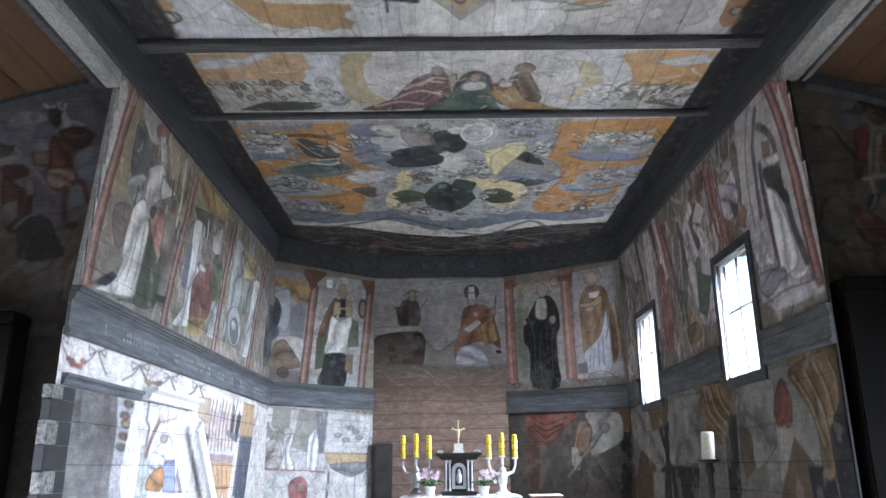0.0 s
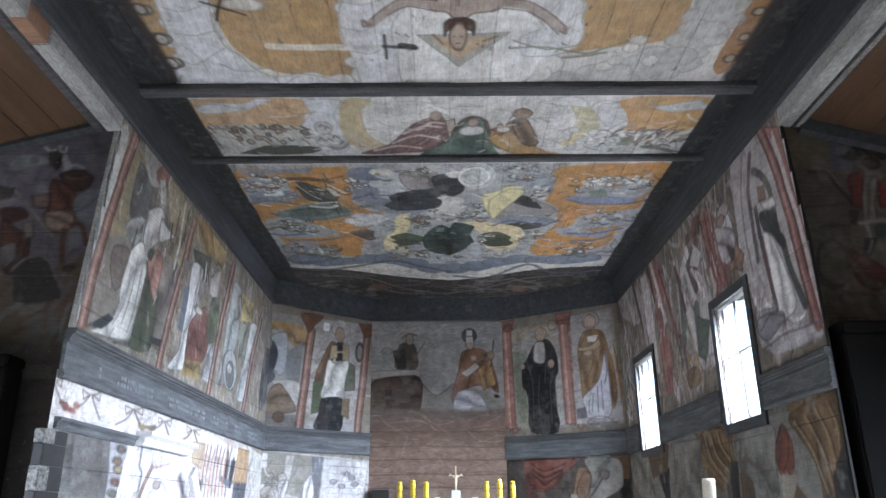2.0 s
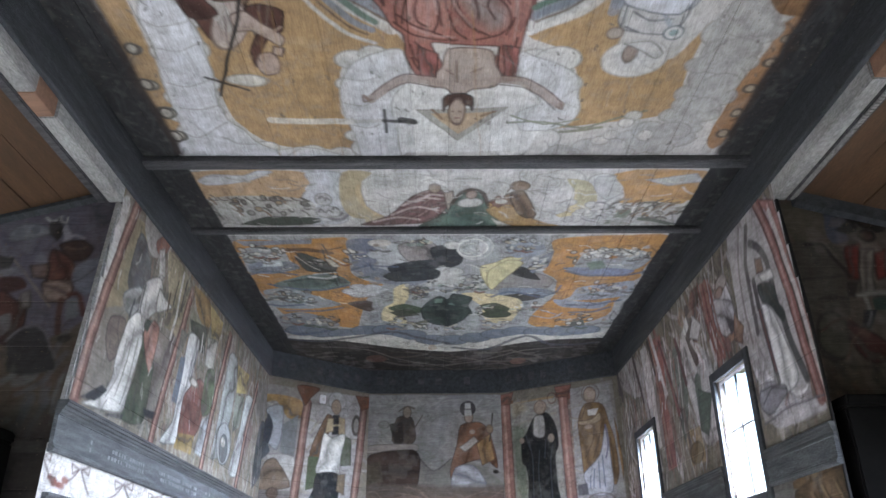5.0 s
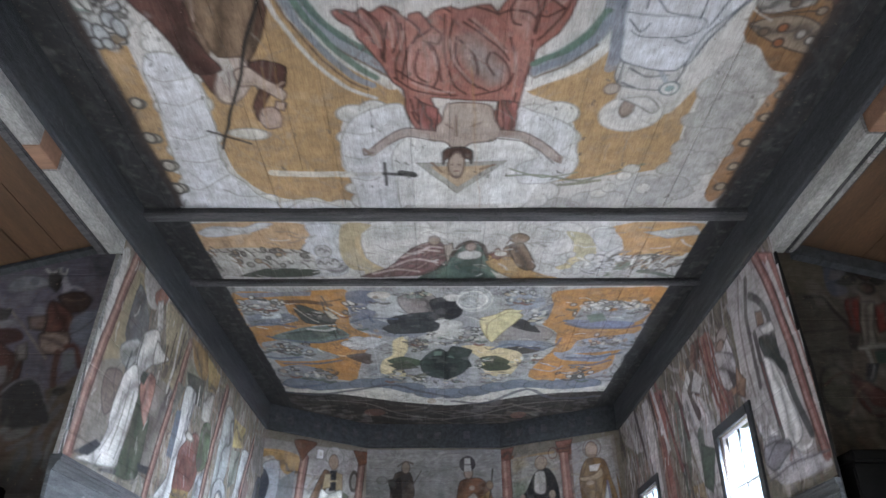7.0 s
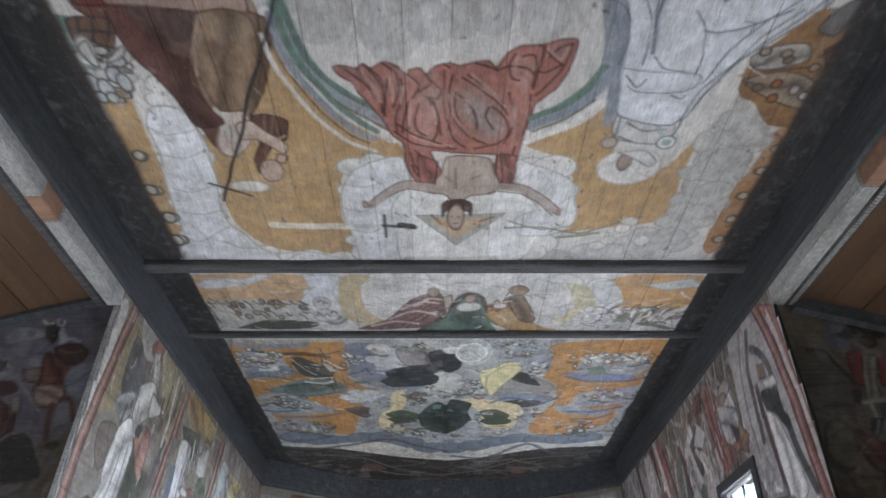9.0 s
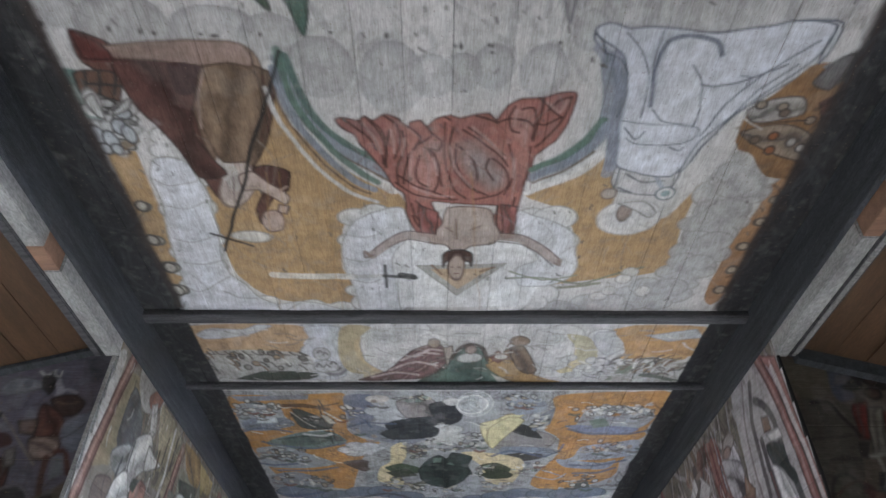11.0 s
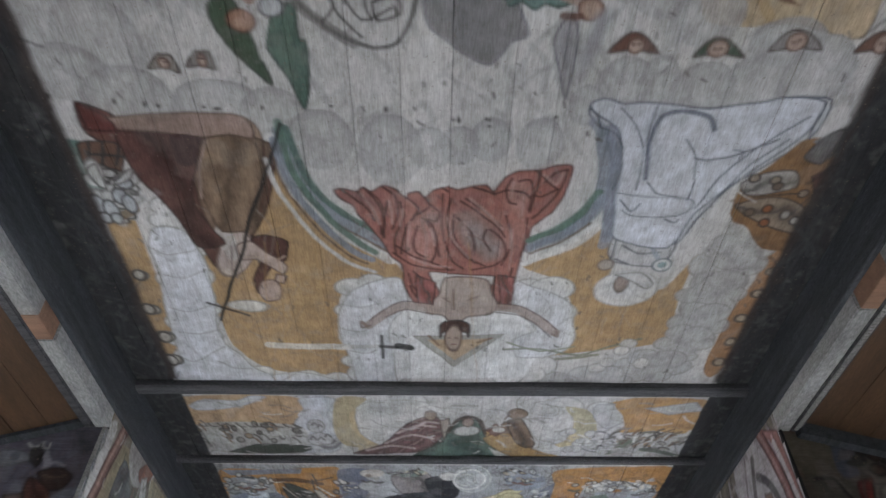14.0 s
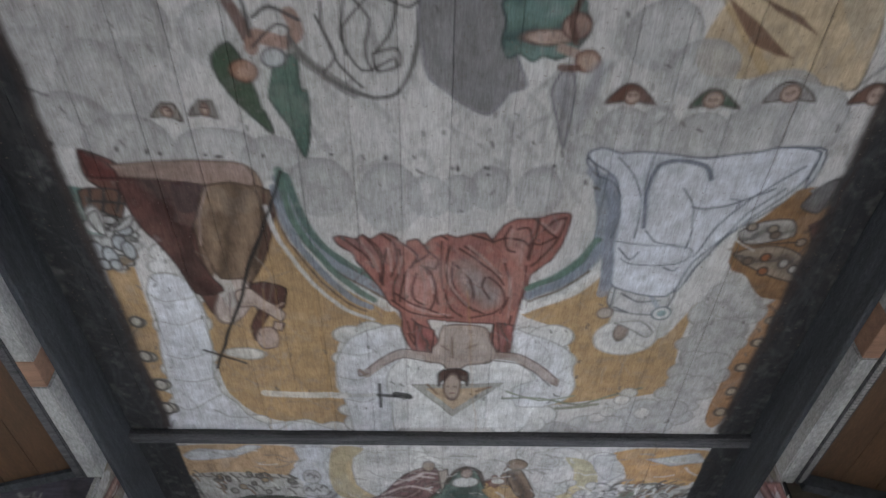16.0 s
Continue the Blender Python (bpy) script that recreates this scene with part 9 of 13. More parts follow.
wall_ol.poly([(-0.233, 2.93), (0.517, 2.95), (0.482, 2.74), (-0.243, 2.82)], '66625e')
wall_ol.ell(0.197, 2.9, 0.088, 0.071, '5a463a', edge='40322a')
wall_ol.ell(1.16, 4.29, 0.153, 0.133, 'b0adaa', edge='85827e')
wall_ol.ell(1.15, 4.21, 0.081, 0.106, 'a88f78', edge='6f5848')
wall_ol.poly([(1, 4.08), (1.1, 4.02), (0.997, 3.69), (0.878, 3.26), (0.731, 3.15), (0.753, 3.52), (0.875, 3.83)], '6b4d34', edge='453222', folds=2)
wall_ol.poly([(0.718, 3.44), (0.928, 3.45), (0.906, 3.03), (0.701, 2.97)], '49573b')
wall_ol.poly([(1.09, 4.08), (1.21, 4.1), (1.22, 3.81), (1.09, 3.79)], '212328')
wall_ol.poly([(1.01, 4.02), (1.1, 4.03), (1.11, 3.85), (0.984, 3.8)], 'b09a72', edge='77644a')
wall_ol.poly([(1.2, 4.07), (1.3, 4.05), (1.32, 3.82), (1.21, 3.82)], 'a58f68', edge='77644a')
wall_ol.line([(1.09, 3.93), (1.23, 3.95)], 0.026, 'b5a27c')
wall_ol.poly([(1.26, 3.83), (1.43, 3.76), (1.44, 3.39), (1.25, 3.36)], '525c46', edge='363f30')
wall_ol.poly([(0.964, 3.79), (1.09, 3.75), (1.32, 3.82), (1.26, 3.48), (1.23, 3.23), (0.87, 3.22), (0.909, 3.45)], 'c4c2bc', edge='6f6d68', folds=4, fold_colour='8d8b86')
wall_ol.poly([(0.89, 3.21), (1.23, 3.23), (1.21, 2.76), (0.765, 2.78), (0.832, 2.98)], '1c1f24', edge='121418')
wall_ol.ell(1.51, 3.98, 0.084, 0.160, '524c46')
wall_ol.ell(1.51, 3.98, 0.052, 0.116, '8f8a84', edge='3f3a36')
wall_ol.poly([(1.23, 3.22), (1.35, 3.25), (1.35, 2.96), (1.22, 3)], '77644c', edge='544636')
wall_ol.line([(0.656, 4.2), (0.588, 3.42), (0.517, 2.76)], 0.138, '7a5248')
wall_ol.line([(0.717, 4.21), (0.646, 3.42), (0.575, 2.76)], 0.020, '4f332b')
wall_ol.line([(0.592, 4.19), (0.525, 3.41), (0.456, 2.75)], 0.016, '4f332b')
wall_ol.line([(0.645, 4.2), (0.576, 3.41), (0.506, 2.76)], 0.039, 'a88070', opacity=0.85)
wall_ol.line([(1.65, 4.27), (1.58, 3.51), (1.51, 2.75)], 0.134, '7a5248')
wall_ol.line([(1.71, 4.28), (1.64, 3.52), (1.56, 2.75)], 0.019, '4f332b')
wall_ol.line([(1.58, 4.26), (1.52, 3.51), (1.45, 2.75)], 0.016, '4f332b')
wall_ol.line([(1.64, 4.27), (1.57, 3.51), (1.5, 2.75)], 0.037, 'a88070', opacity=0.85)
wall_ol.poly([(0.464, 4.43), (0.841, 4.44), (0.701, 4.28), (0.61, 4.16), (0.549, 4.26)], '74462f', edge='4a2c1e')
wall_ol.poly([(1.48, 4.43), (1.89, 4.44), (1.72, 4.26), (1.6, 4.21)], '74462f', edge='4a2c1e')
wall_ol.poly([(-0.318, 2.47), (1.74, 2.37), (1.76, 1.16), (-0.32, 1.22)], 'b5b3b0')
wall_ol.poly([(-0.219, 2.46), (0.763, 2.4), (0.753, 1.79), (-0.191, 2.03)], '88857a')
wall_ol.poly([(-0.142, 2.41), (0.078, 2.41), (0.0723, 2.22), (-0.129, 2.22)], 'c6c4c0')
wall_ol.line([(-0.033, 2.42), (-0.0288, 2.22)], 0.017, '77746a')
wall_ol.line([(-0.135, 2.31), (0.0754, 2.31)], 0.015, '77746a')
wall_ol.poly([(0.356, 2.4), (0.482, 2.39), (0.415, 1.96), (0.318, 1.97)], 'b5b2aa', edge='85827a')
wall_ol.poly([(0.763, 2.39), (0.941, 2.38), (0.889, 1.81), (0.797, 1.81)], '686d74', edge='4a4e54')
wall_ol.poly([(-0.189, 2), (0.0675, 2.01), (0.0654, 1.91), (-0.2, 1.92)], 'c6c4c0', edge='55504c')
wall_ol.poly([(-0.15, 1.91), (0.0161, 1.89), (-0.0831, 1.63), (-0.214, 1.65)], 'bcbab8', edge='66645f')
wall_ol.poly([(-0.0421, 1.89), (0.145, 2), (0.24, 1.82), (0.235, 1.61), (-0.132, 1.63)], '9c968f', edge='55504a', folds=4)
wall_ol.ell(-0.0772, 2.06, 0.058, 0.052, '6f6862', edge='45403c')
wall_ol.ell(0.138, 2.11, 0.043, 0.045, 'a59c94', edge='5a5048')
wall_ol.ell(0.311, 2.09, 0.070, 0.061, 'b0aca6', edge='55524e')
wall_ol.poly([(0.263, 2.03), (0.419, 2.05), (0.369, 1.82), (0.451, 1.6), (0.261, 1.6), (0.283, 1.82)], 'c9c7c4', edge='5c6270', folds=3)
wall_ol.poly([(0.654, 1.98), (0.764, 2.15), (0.821, 1.9), (0.798, 1.58), (0.645, 1.58)], 'c6c6c8', edge='5c6270', folds=4)
wall_ol.poly([(0.951, 2.37), (1.71, 2.36), (1.66, 1.81), (0.908, 1.81)], 'bcbab8', edge='8a8784')
wall_ol.line([(1, 2.27), (1.19, 2.27), (1.59, 2.27)], 0.012, '8a8688', opacity=0.7)
wall_ol.line([(1.01, 2.17), (1.2, 2.17), (1.59, 2.17)], 0.012, '8a8688', opacity=0.7)
wall_ol.line([(1.01, 2.08), (1.2, 2.07), (1.59, 2.07)], 0.012, '8a8688', opacity=0.7)
wall_ol.line([(1.01, 1.98), (1.2, 1.98), (1.6, 1.97)], 0.012, '8a8688', opacity=0.7)
wall_ol.line([(1.02, 1.9), (1.21, 1.9), (1.6, 1.89)], 0.012, '8a8688', opacity=0.7)
wall_ol.ell(1.36, 2.17, 0.059, 0.032, '8d8c92', edge='66666c')
wall_ol.ell(1.44, 2.12, 0.060, 0.032, '8d8c92', edge='66666c')
wall_ol.ell(1.13, 2.06, 0.057, 0.032, '8d8c92', edge='66666c')
wall_ol.ell(1.27, 2, 0.058, 0.032, '8d8c92', edge='66666c')
wall_ol.ell(1.5, 2.03, 0.060, 0.032, '8d8c92', edge='66666c')
wall_ol.poly([(0.908, 1.81), (1.67, 1.8), (1.63, 1.67), (1.01, 1.65)], 'b09462', edge='77623f')
wall_ol.poly([(1.02, 1.65), (1.65, 1.68), (1.56, 1.54), (1.36, 1.48), (1.17, 1.54)], '6a6b70', edge='3c3d42', folds=3)
wall_ol.line([(1, 1.55), (0.99, 1.36), (0.969, 1.18)], 0.037, '453d3b')
wall_ol.line([(1.44, 1.49), (1.43, 1.17)], 0.024, '77747a')
wall_ol.line([(-0.243, 1.6), (0.356, 1.58), (0.936, 1.55)], 0.022, '85564a')
wall_ol.poly([(0.399, 1.43), (0.535, 1.49), (0.653, 1.41), (0.646, 1.19), (0.411, 1.2), (0.37, 1.33)], '854642', edge='4a2624', folds=3)
wall_ol.poly([(0.0265, 1.46), (0.15, 1.47), (0.208, 1.21), (0.000685, 1.21)], 'a3aaa0', opacity=0.7)

# the back wall: two seated shapes above bare boards
wall_b.poly([(-1.18, 4.48), (1.06, 4.47), (1.02, 3.05), (-1.15, 3.07)], '898786')
wall_b.strokes(-1.05, 0.93, 3.1, 4.39, ['9a9799', '706e6e', '807b7a'], 80, 121, long=0.4, width=0.04, lean=0, opacity=0.5)
wall_b.poly([(-1.16, 3.61), (-0.15, 3.36), (0.19, 3.61), (0.62, 3.77), (1.04, 3.68), (1.02, 3.05), (-1.15, 3.06)], '746c66', opacity=0.8)
wall_b.poly([(-1.03, 3.44), (-0.95, 3.65), (-0.7, 3.7), (-0.65, 3.44), (-0.36, 3.44), (-0.27, 3.61), (-0.31, 3.19), (-0.98, 3.15)], '5c3d35', edge='3f2c27', folds=4, fold_colour='3f2925')
wall_b.poly([(-0.68, 4.04), (-0.53, 4.21), (-0.36, 4.04), (-0.3, 3.74), (-0.65, 3.76)], '3a3435')
wall_b.poly([(-0.65, 3.78), (-0.36, 3.82), (-0.33, 3.65), (-0.65, 3.63)], 'a9a5a7')
wall_b.ell(-0.47, 4.19, 0.09, 0.1, '897066')
wall_b.line([(-0.36, 4.04), (-0.21, 4.25)], 0.02, '746f6d')
wall_b.poly([(-0.74, 3.7), (-0.32, 3.65), (-0.36, 3.19), (-0.65, 3.19)], '563f37')
wall_b.poly([(0.19, 3.52), (0.3, 3.95), (0.41, 4.03), (0.62, 4.03), (0.77, 3.77), (0.87, 3.35), (0.69, 3.39), (0.31, 3.39)], 'a27245', edge='63462e', folds=5, fold_colour='745133')
wall_b.poly([(0.23, 3.4), (0.69, 3.42), (0.77, 3.1), (0.18, 3.1)], '9b9da7', folds=5, fold_colour='74767f')
wall_b.poly([(0.29, 3.82), (0.53, 3.86), (0.46, 3.69), (0.29, 3.65)], 'b9b4b0')
wall_b.ell(0.47, 4.09, 0.09, 0.12, 'b0978b')
wall_b.poly([(0.37, 4.19), (0.44, 4.34), (0.59, 4.29), (0.57, 4.19)], '565153', edge='333030')
wall_b.line([(0.78, 4.12), (0.75, 3.69)], 0.025, '514b4a')
wall_b.ell(0.8, 3.73, 0.08, 0.26, '976e4a')
wall_b.line([(-0.66, 3.95), (-0.36, 4.04)], 0.02, '635c5a')
wall_b.line([(-0.82, 3.57), (-0.65, 3.27)], 0.02, '332520')
wall_b.line([(-0.48, 3.57), (-0.44, 3.23)], 0.02, '332520')
wall_b.ell(-0.61, 3.82, 0.06, 0.04, '9b8076')
wall_b.poly([(-0.98, 3.19), (-0.15, 3.11), (0.85, 3.13), (0.85, 3.05), (-0.98, 3.06)], '97938f', opacity=0.6)
wall_b.line([(-0.15, 3.36), (-0.48, 3.19)], 0.03, '827d7a')
wall_b.line([(-0.06, 3.4), (0.36, 3.65)], 0.03, '86807a')
wall_b.line([(0.32, 3.95), (0.62, 3.9), (0.78, 3.6)], 0.025, '744f2c')
wall_b.line([(0.4, 3.6), (0.7, 3.56)], 0.03, 'cb9d6a')
wall_b.line([(0.45, 4.03), (0.62, 3.99)], 0.04, '825833')
wall_b.line([(0.29, 3.35), (0.35, 3.12)], 0.02, '70727a')
wall_b.line([(0.51, 3.35), (0.53, 3.12)], 0.02, '70727a')
wall_b.line([(0.67, 3.35), (0.7, 3.12)], 0.02, '70727a')
wall_b.ell(0.57, 3.56, 0.07, 0.05, 'b09178')
wall_b.ell(0.43, 3.82, 0.08, 0.06, 'c7c0be')
wall_b.poly([(-1.23, 3.1), (1.01, 3.08), (0.96, 1.07), (-1.2, 1.09)], '87695b', soft=0.08)
wall_b.strokes(-1.06, 0.84, 1.23, 3.02, ['7a6252', '988373', '665246', 'a08c7c'], 170, 122, long=0.6, width=0.03, lean=0, opacity=0.45)
wall_b.poly([(-1.22, 3.06), (-0.8, 3.14), (-0.55, 3.01), (-0.72, 2.8), (-0.88, 2.39), (-1.0, 1.9), (-1.21, 1.9)], '605a52', opacity=0.7, soft=0.06)
wall_b.poly([(-1.09, 1.98), (-0.8, 1.98), (-0.79, 1.09), (-1.08, 1.09)], '202226')
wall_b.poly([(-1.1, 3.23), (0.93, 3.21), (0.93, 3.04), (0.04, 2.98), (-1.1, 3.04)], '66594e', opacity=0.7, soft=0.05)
wall_or.poly([(0.05, 4.33), (1.12, 4.31), (1.19, 2.76), (0.04, 2.8)], '898681')
wall_or.poly([(1.12, 4.39), (1.82, 4.45), (1.85, 2.78), (1.19, 2.76)], '97918b')
wall_or.strokes(0.1, 1.77, 2.75, 4.36, ['9a9592', '74706d', '827b6a'], 110, 131, long=0.3, width=0.04, opacity=0.5)
wall_or.poly([(0.23, 4.09), (0.46, 3.97), (0.32, 2.83), (0.18, 2.83)], '65705c')
wall_or.poly([(0.15, 4.31), (0.89, 4.34), (0.88, 4.17), (0.19, 4.2)], 'a68555', opacity=0.8)
wall_or.poly([(0.4, 3.73), (0.6, 3.96), (0.74, 4.02), (0.91, 3.83), (0.93, 3.5), (0.85, 3.19), (0.86, 2.72), (0.43, 2.75), (0.43, 3.22), (0.37, 3.56)], '212329', edge='111317')
wall_or.poly([(0.62, 4.04), (0.76, 4.02), (0.76, 3.81), (0.68, 3.69), (0.59, 3.79)], 'd3cece')
wall_or.ell(0.7, 4.11, 0.091, 0.12, 'ac8f7f', edge='867468')
wall_or.ell(0.89, 4.21, 0.081, 0.081, '9d8671', edge='746353')
wall_or.ell(0.87, 3.63, 0.06, 0.06, 'ac978b')
wall_or.poly([(1.28, 3.87), (1.41, 4.1), (1.67, 4.11), (1.81, 3.8), (1.85, 3.25), (1.78, 2.94), (1.68, 3.74), (1.48, 3.28), (1.3, 3.14), (1.36, 3.46)], '9d764a', edge='634a2e', folds=4, fold_colour='6e5033')
wall_or.poly([(1.3, 3.22), (1.49, 3.44), (1.67, 3.58), (1.71, 2.91), (1.28, 2.92)], 'b3b4c0', folds=5, fold_colour='536384')
wall_or.ell(1.51, 4.25, 0.122, 0.13, '9b918b', edge='74634e')
wall_or.ell(1.51, 4.21, 0.081, 0.11, 'a1816d')
wall_or.poly([(1.41, 4.06), (1.58, 4.04), (1.52, 3.88), (1.42, 3.92)], 'c1bdbb')
wall_or.line([(1.34, 3.78), (1.52, 3.84), (1.72, 3.73)], 0.03, '745333')
wall_or.line([(1.42, 3.61), (1.62, 3.51)], 0.03, 'c19a6a')
wall_or.line([(1.38, 3.06), (1.45, 3.37)], 0.018, '455881')
wall_or.line([(1.51, 3.01), (1.55, 3.36)], 0.018, '455881')
wall_or.line([(1.62, 3.0), (1.63, 3.35)], 0.018, '455881')
wall_or.ell(1.41, 3.77, 0.071, 0.05, 'b09178')
wall_or.line([(0.49, 3.63), (0.67, 3.49)], 0.02, '3f424c')
wall_or.line([(0.84, 3.35), (0.84, 2.87)], 0.02, '383b45')
wall_or.line([(0.57, 3.38), (0.54, 2.81)], 0.02, '383b45')
wall_or.poly([(1.2, 2.99), (1.77, 2.83), (1.76, 2.71), (1.19, 2.76)], '746f6a')
wall_or.line([(0.08, 4.32), (0.17, 2.79)], 0.13, '7a5a4e')
wall_or.line([(0.08, 4.32), (0.17, 2.79)], 0.039, '9c7c6c', opacity=0.9)
wall_or.line([(-0.0, 4.32), (0.09, 2.79)], 0.016, '5a3a30')
wall_or.line([(0.16, 4.32), (0.25, 2.79)], 0.016, '5a3a30')
wall_or.line([(1.06, 4.39), (1.21, 2.79)], 0.13, '7a5a4e')
wall_or.line([(1.06, 4.39), (1.21, 2.79)], 0.039, '9c7c6c', opacity=0.9)
wall_or.line([(0.98, 4.39), (1.13, 2.79)], 0.016, '5a3a30')
wall_or.line([(1.14, 4.39), (1.29, 2.79)], 0.016, '5a3a30')
wall_or.poly([(-0.04, 4.37), (0.22, 4.35), (0.17, 4.23), (0.0, 4.25)], '865837')
wall_or.poly([(0.9, 4.37), (1.21, 4.38), (1.17, 4.26), (0.95, 4.26)], '865143')
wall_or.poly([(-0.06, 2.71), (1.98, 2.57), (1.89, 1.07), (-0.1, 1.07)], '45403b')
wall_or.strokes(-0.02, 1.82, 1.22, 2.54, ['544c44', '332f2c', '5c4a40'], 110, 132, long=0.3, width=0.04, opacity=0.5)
wall_or.poly([(0.3, 2.42), (1.01, 2.4), (1.05, 2.33), (0.78, 2.05), (0.56, 1.94), (0.34, 2.03)], '7a4032', edge='4a2820', folds=5, fold_colour='552a22')
wall_or.line([(0.34, 2.03), (0.35, 1.23)], 0.08, '5a342c')
wall_or.poly([(1.18, 2.4), (1.6, 2.39), (1.71, 2.24), (1.7, 1.97), (1.36, 1.8), (1.28, 1.84), (1.39, 2.26)], '9c9a92')
wall_or.poly([(1.13, 2.19), (1.26, 2.19), (1.2, 1.92), (1.02, 1.61), (0.98, 1.69), (1.05, 1.92)], '8a6a50')
wall_or.line([(1.48, 2.15), (1.19, 1.76), (0.93, 1.46)], 0.04, '7a7064')
wall_or.ell(1.48, 2.18, 0.071, 0.05, '8d857a')
wall_or.poly([(0.99, 1.85), (1.11, 1.84), (1.03, 1.57), (0.98, 1.61)], 'a09a90')
wall_or.poly([(1.6, 2.38), (1.89, 2.41), (1.86, 2.04), (1.7, 2.01)], '6e4f34')
wall_or.poly([(1.72, 2.05), (1.88, 2.04), (1.83, 1.14), (1.67, 1.14)], '1d1e20')
wall_or.line([(1.22, 1.53), (1.42, 1.3)], 0.04, '5a5046')
wall_or.poly([(1.36, 1.83), (1.7, 1.97), (1.68, 1.59), (1.39, 1.6)], '5a544c', opacity=0.8)

# the chancel's right wall, worn streaky robes round the windows
wall_r.strokes(-10.6, -5.0, 2.7, 4.5, ['bdb2ae', '77706d', 'cdc6c8', '635a5c', '93776b', 'a29b96'], 480, 141, long=0.55, width=0.035, lean=90, opacity=0.6)
wall_r.weather(320, 7, 2.0, 0.7, 0.4, 2.7, 4.6, '564d48', 8)
wall_r.poly([(-5.9, 4.58), (-5.3, 4.43), (-5.16, 4.35), (-5.12, 2.82), (-5.94, 2.85), (-5.87, 3.39)], 'b3acb0', opacity=0.8)
wall_r.poly([(-5.31, 4.49), (-5.07, 4.36), (-4.86, 2.76), (-5.05, 2.8)], 'a6726c', edge='634542')
wall_r.line([(-5.18, 4.37), (-4.93, 2.78)], 0.03, 'd6a8a5')
wall_r.poly([(-5.06, 4.35), (-4.97, 4.25), (-4.76, 2.73), (-4.85, 2.75)], 'cbc4c8')
wall_r.poly([(-5.72, 4.2), (-5.59, 4.19), (-5.51, 4.11), (-5.48, 4.02), (-5.66, 3.9), (-5.82, 3.81), (-5.81, 3.91), (-5.68, 4.0), (-5.72, 4.12)], 'b8adae', edge='635a59')
wall_r.poly([(-5.58, 4.23), (-5.44, 4.18), (-5.36, 4.04), (-5.29, 3.89), (-5.26, 3.73), (-5.31, 3.72), (-5.4, 3.94), (-5.46, 4.08)], '504a4c')
wall_r.poly([(-5.6, 4.04), (-5.48, 4.03), (-5.49, 3.95), (-5.57, 3.96)], 'bf957f', edge='634d45')
wall_r.poly([(-5.6, 3.97), (-5.35, 3.92), (-5.3, 3.85), (-5.37, 3.8), (-5.6, 3.89)], 'e1e1e1', edge='8d8889')
wall_r.poly([(-5.61, 3.88), (-5.35, 3.79), (-5.26, 3.69), (-5.25, 3.5), (-5.36, 3.5), (-5.44, 3.62), (-5.56, 3.67)], '5e6363', folds=2)
wall_r.poly([(-5.54, 3.67), (-5.39, 3.63), (-5.26, 3.46), (-5.28, 3.29), (-5.12, 2.93), (-5.33, 2.89), (-5.45, 2.99), (-5.5, 3.27), (-5.55, 3.52)], 'e1e1e1', edge='8d8889', folds=3, fold_colour='b8b4b9')
wall_r.poly([(-5.29, 3.66), (-5.22, 3.45), (-5.17, 3.13), (-5.11, 2.98), (-5.19, 3.01), (-5.3, 3.25), (-5.32, 3.48)], '535c5c')
wall_r.poly([(-5.68, 3.86), (-5.58, 3.79), (-5.57, 3.48), (-5.5, 3.07), (-5.57, 3.09), (-5.67, 3.42), (-5.71, 3.72)], '694748')
wall_r.poly([(-6.01, 3.99), (-5.8, 3.86), (-5.74, 3.54), (-5.75, 3.21), (-5.63, 3.09), (-5.9, 3.14), (-6.03, 3.44), (-6.08, 3.76)], 'd9d4dc', folds=3, fold_colour='9f9ba0')
wall_r.poly([(-5.91, 3.09), (-5.73, 3.11), (-5.48, 3.04), (-5.42, 2.93), (-5.62, 2.95), (-5.87, 2.9), (-5.9, 2.97)], '94919a', edge='716f72')
wall_r.poly([(-5.81, 2.91), (-5.63, 2.93), (-5.29, 2.87), (-5.03, 2.8), (-4.98, 2.71), (-5.75, 2.76)], 'bfb9c0')
wall_r.poly([(-6.64, 4.13), (-6.29, 4.21), (-6.17, 3.95), (-6.19, 3.85), (-6.42, 3.88), (-6.64, 3.99)], 'd4cfd8', edge='8d8889', folds=2)
wall_r.ell(-6.45, 4.14, 0.098, 0.054, 'b29589', edge='634d45')
wall_r.poly([(-6.56, 3.93), (-6.23, 3.81), (-6.05, 3.64), (-6.3, 3.63), (-6.57, 3.69)], 'b17559', opacity=0.8)
wall_r.line([(-6.65, 3.91), (-6.5, 3.69)], 0.03, '774d45')
wall_r.poly([(-6.55, 4.15), (-6.36, 4.02), (-6.34, 3.54), (-6.53, 3.6)], '8d635f')
wall_r.poly([(-7.18, 4.4), (-6.91, 4.38), (-7.0, 4.03), (-7.22, 3.84), (-7.33, 4.03)], '775850', folds=2)
wall_r.poly([(-7.44, 4.25), (-7.19, 4.19), (-7.18, 4.03), (-7.38, 4.01), (-7.54, 4.11)], 'e1e1e1', edge='7e7777')
wall_r.poly([(-7.55, 4.07), (-7.28, 3.98), (-7.38, 3.8), (-7.57, 3.83)], '774d45')
wall_r.poly([(-7.54, 4.41), (-7.35, 4.27), (-7.52, 4.15), (-7.64, 4.25)], '9f8771')
wall_r.poly([(-6.87, 4.39), (-6.6, 4.34), (-6.49, 3.53), (-6.78, 3.56)], 'a26961')
wall_r.poly([(-7.67, 4.08), (-6.96, 3.73), (-6.92, 2.96), (-7.34, 2.93), (-7.61, 3.45)], 'bfb9bd', folds=4)
wall_r.poly([(-7.91, 3.16), (-7.45, 3.12), (-7.39, 2.78), (-7.84, 2.8)], 'a78d6b')
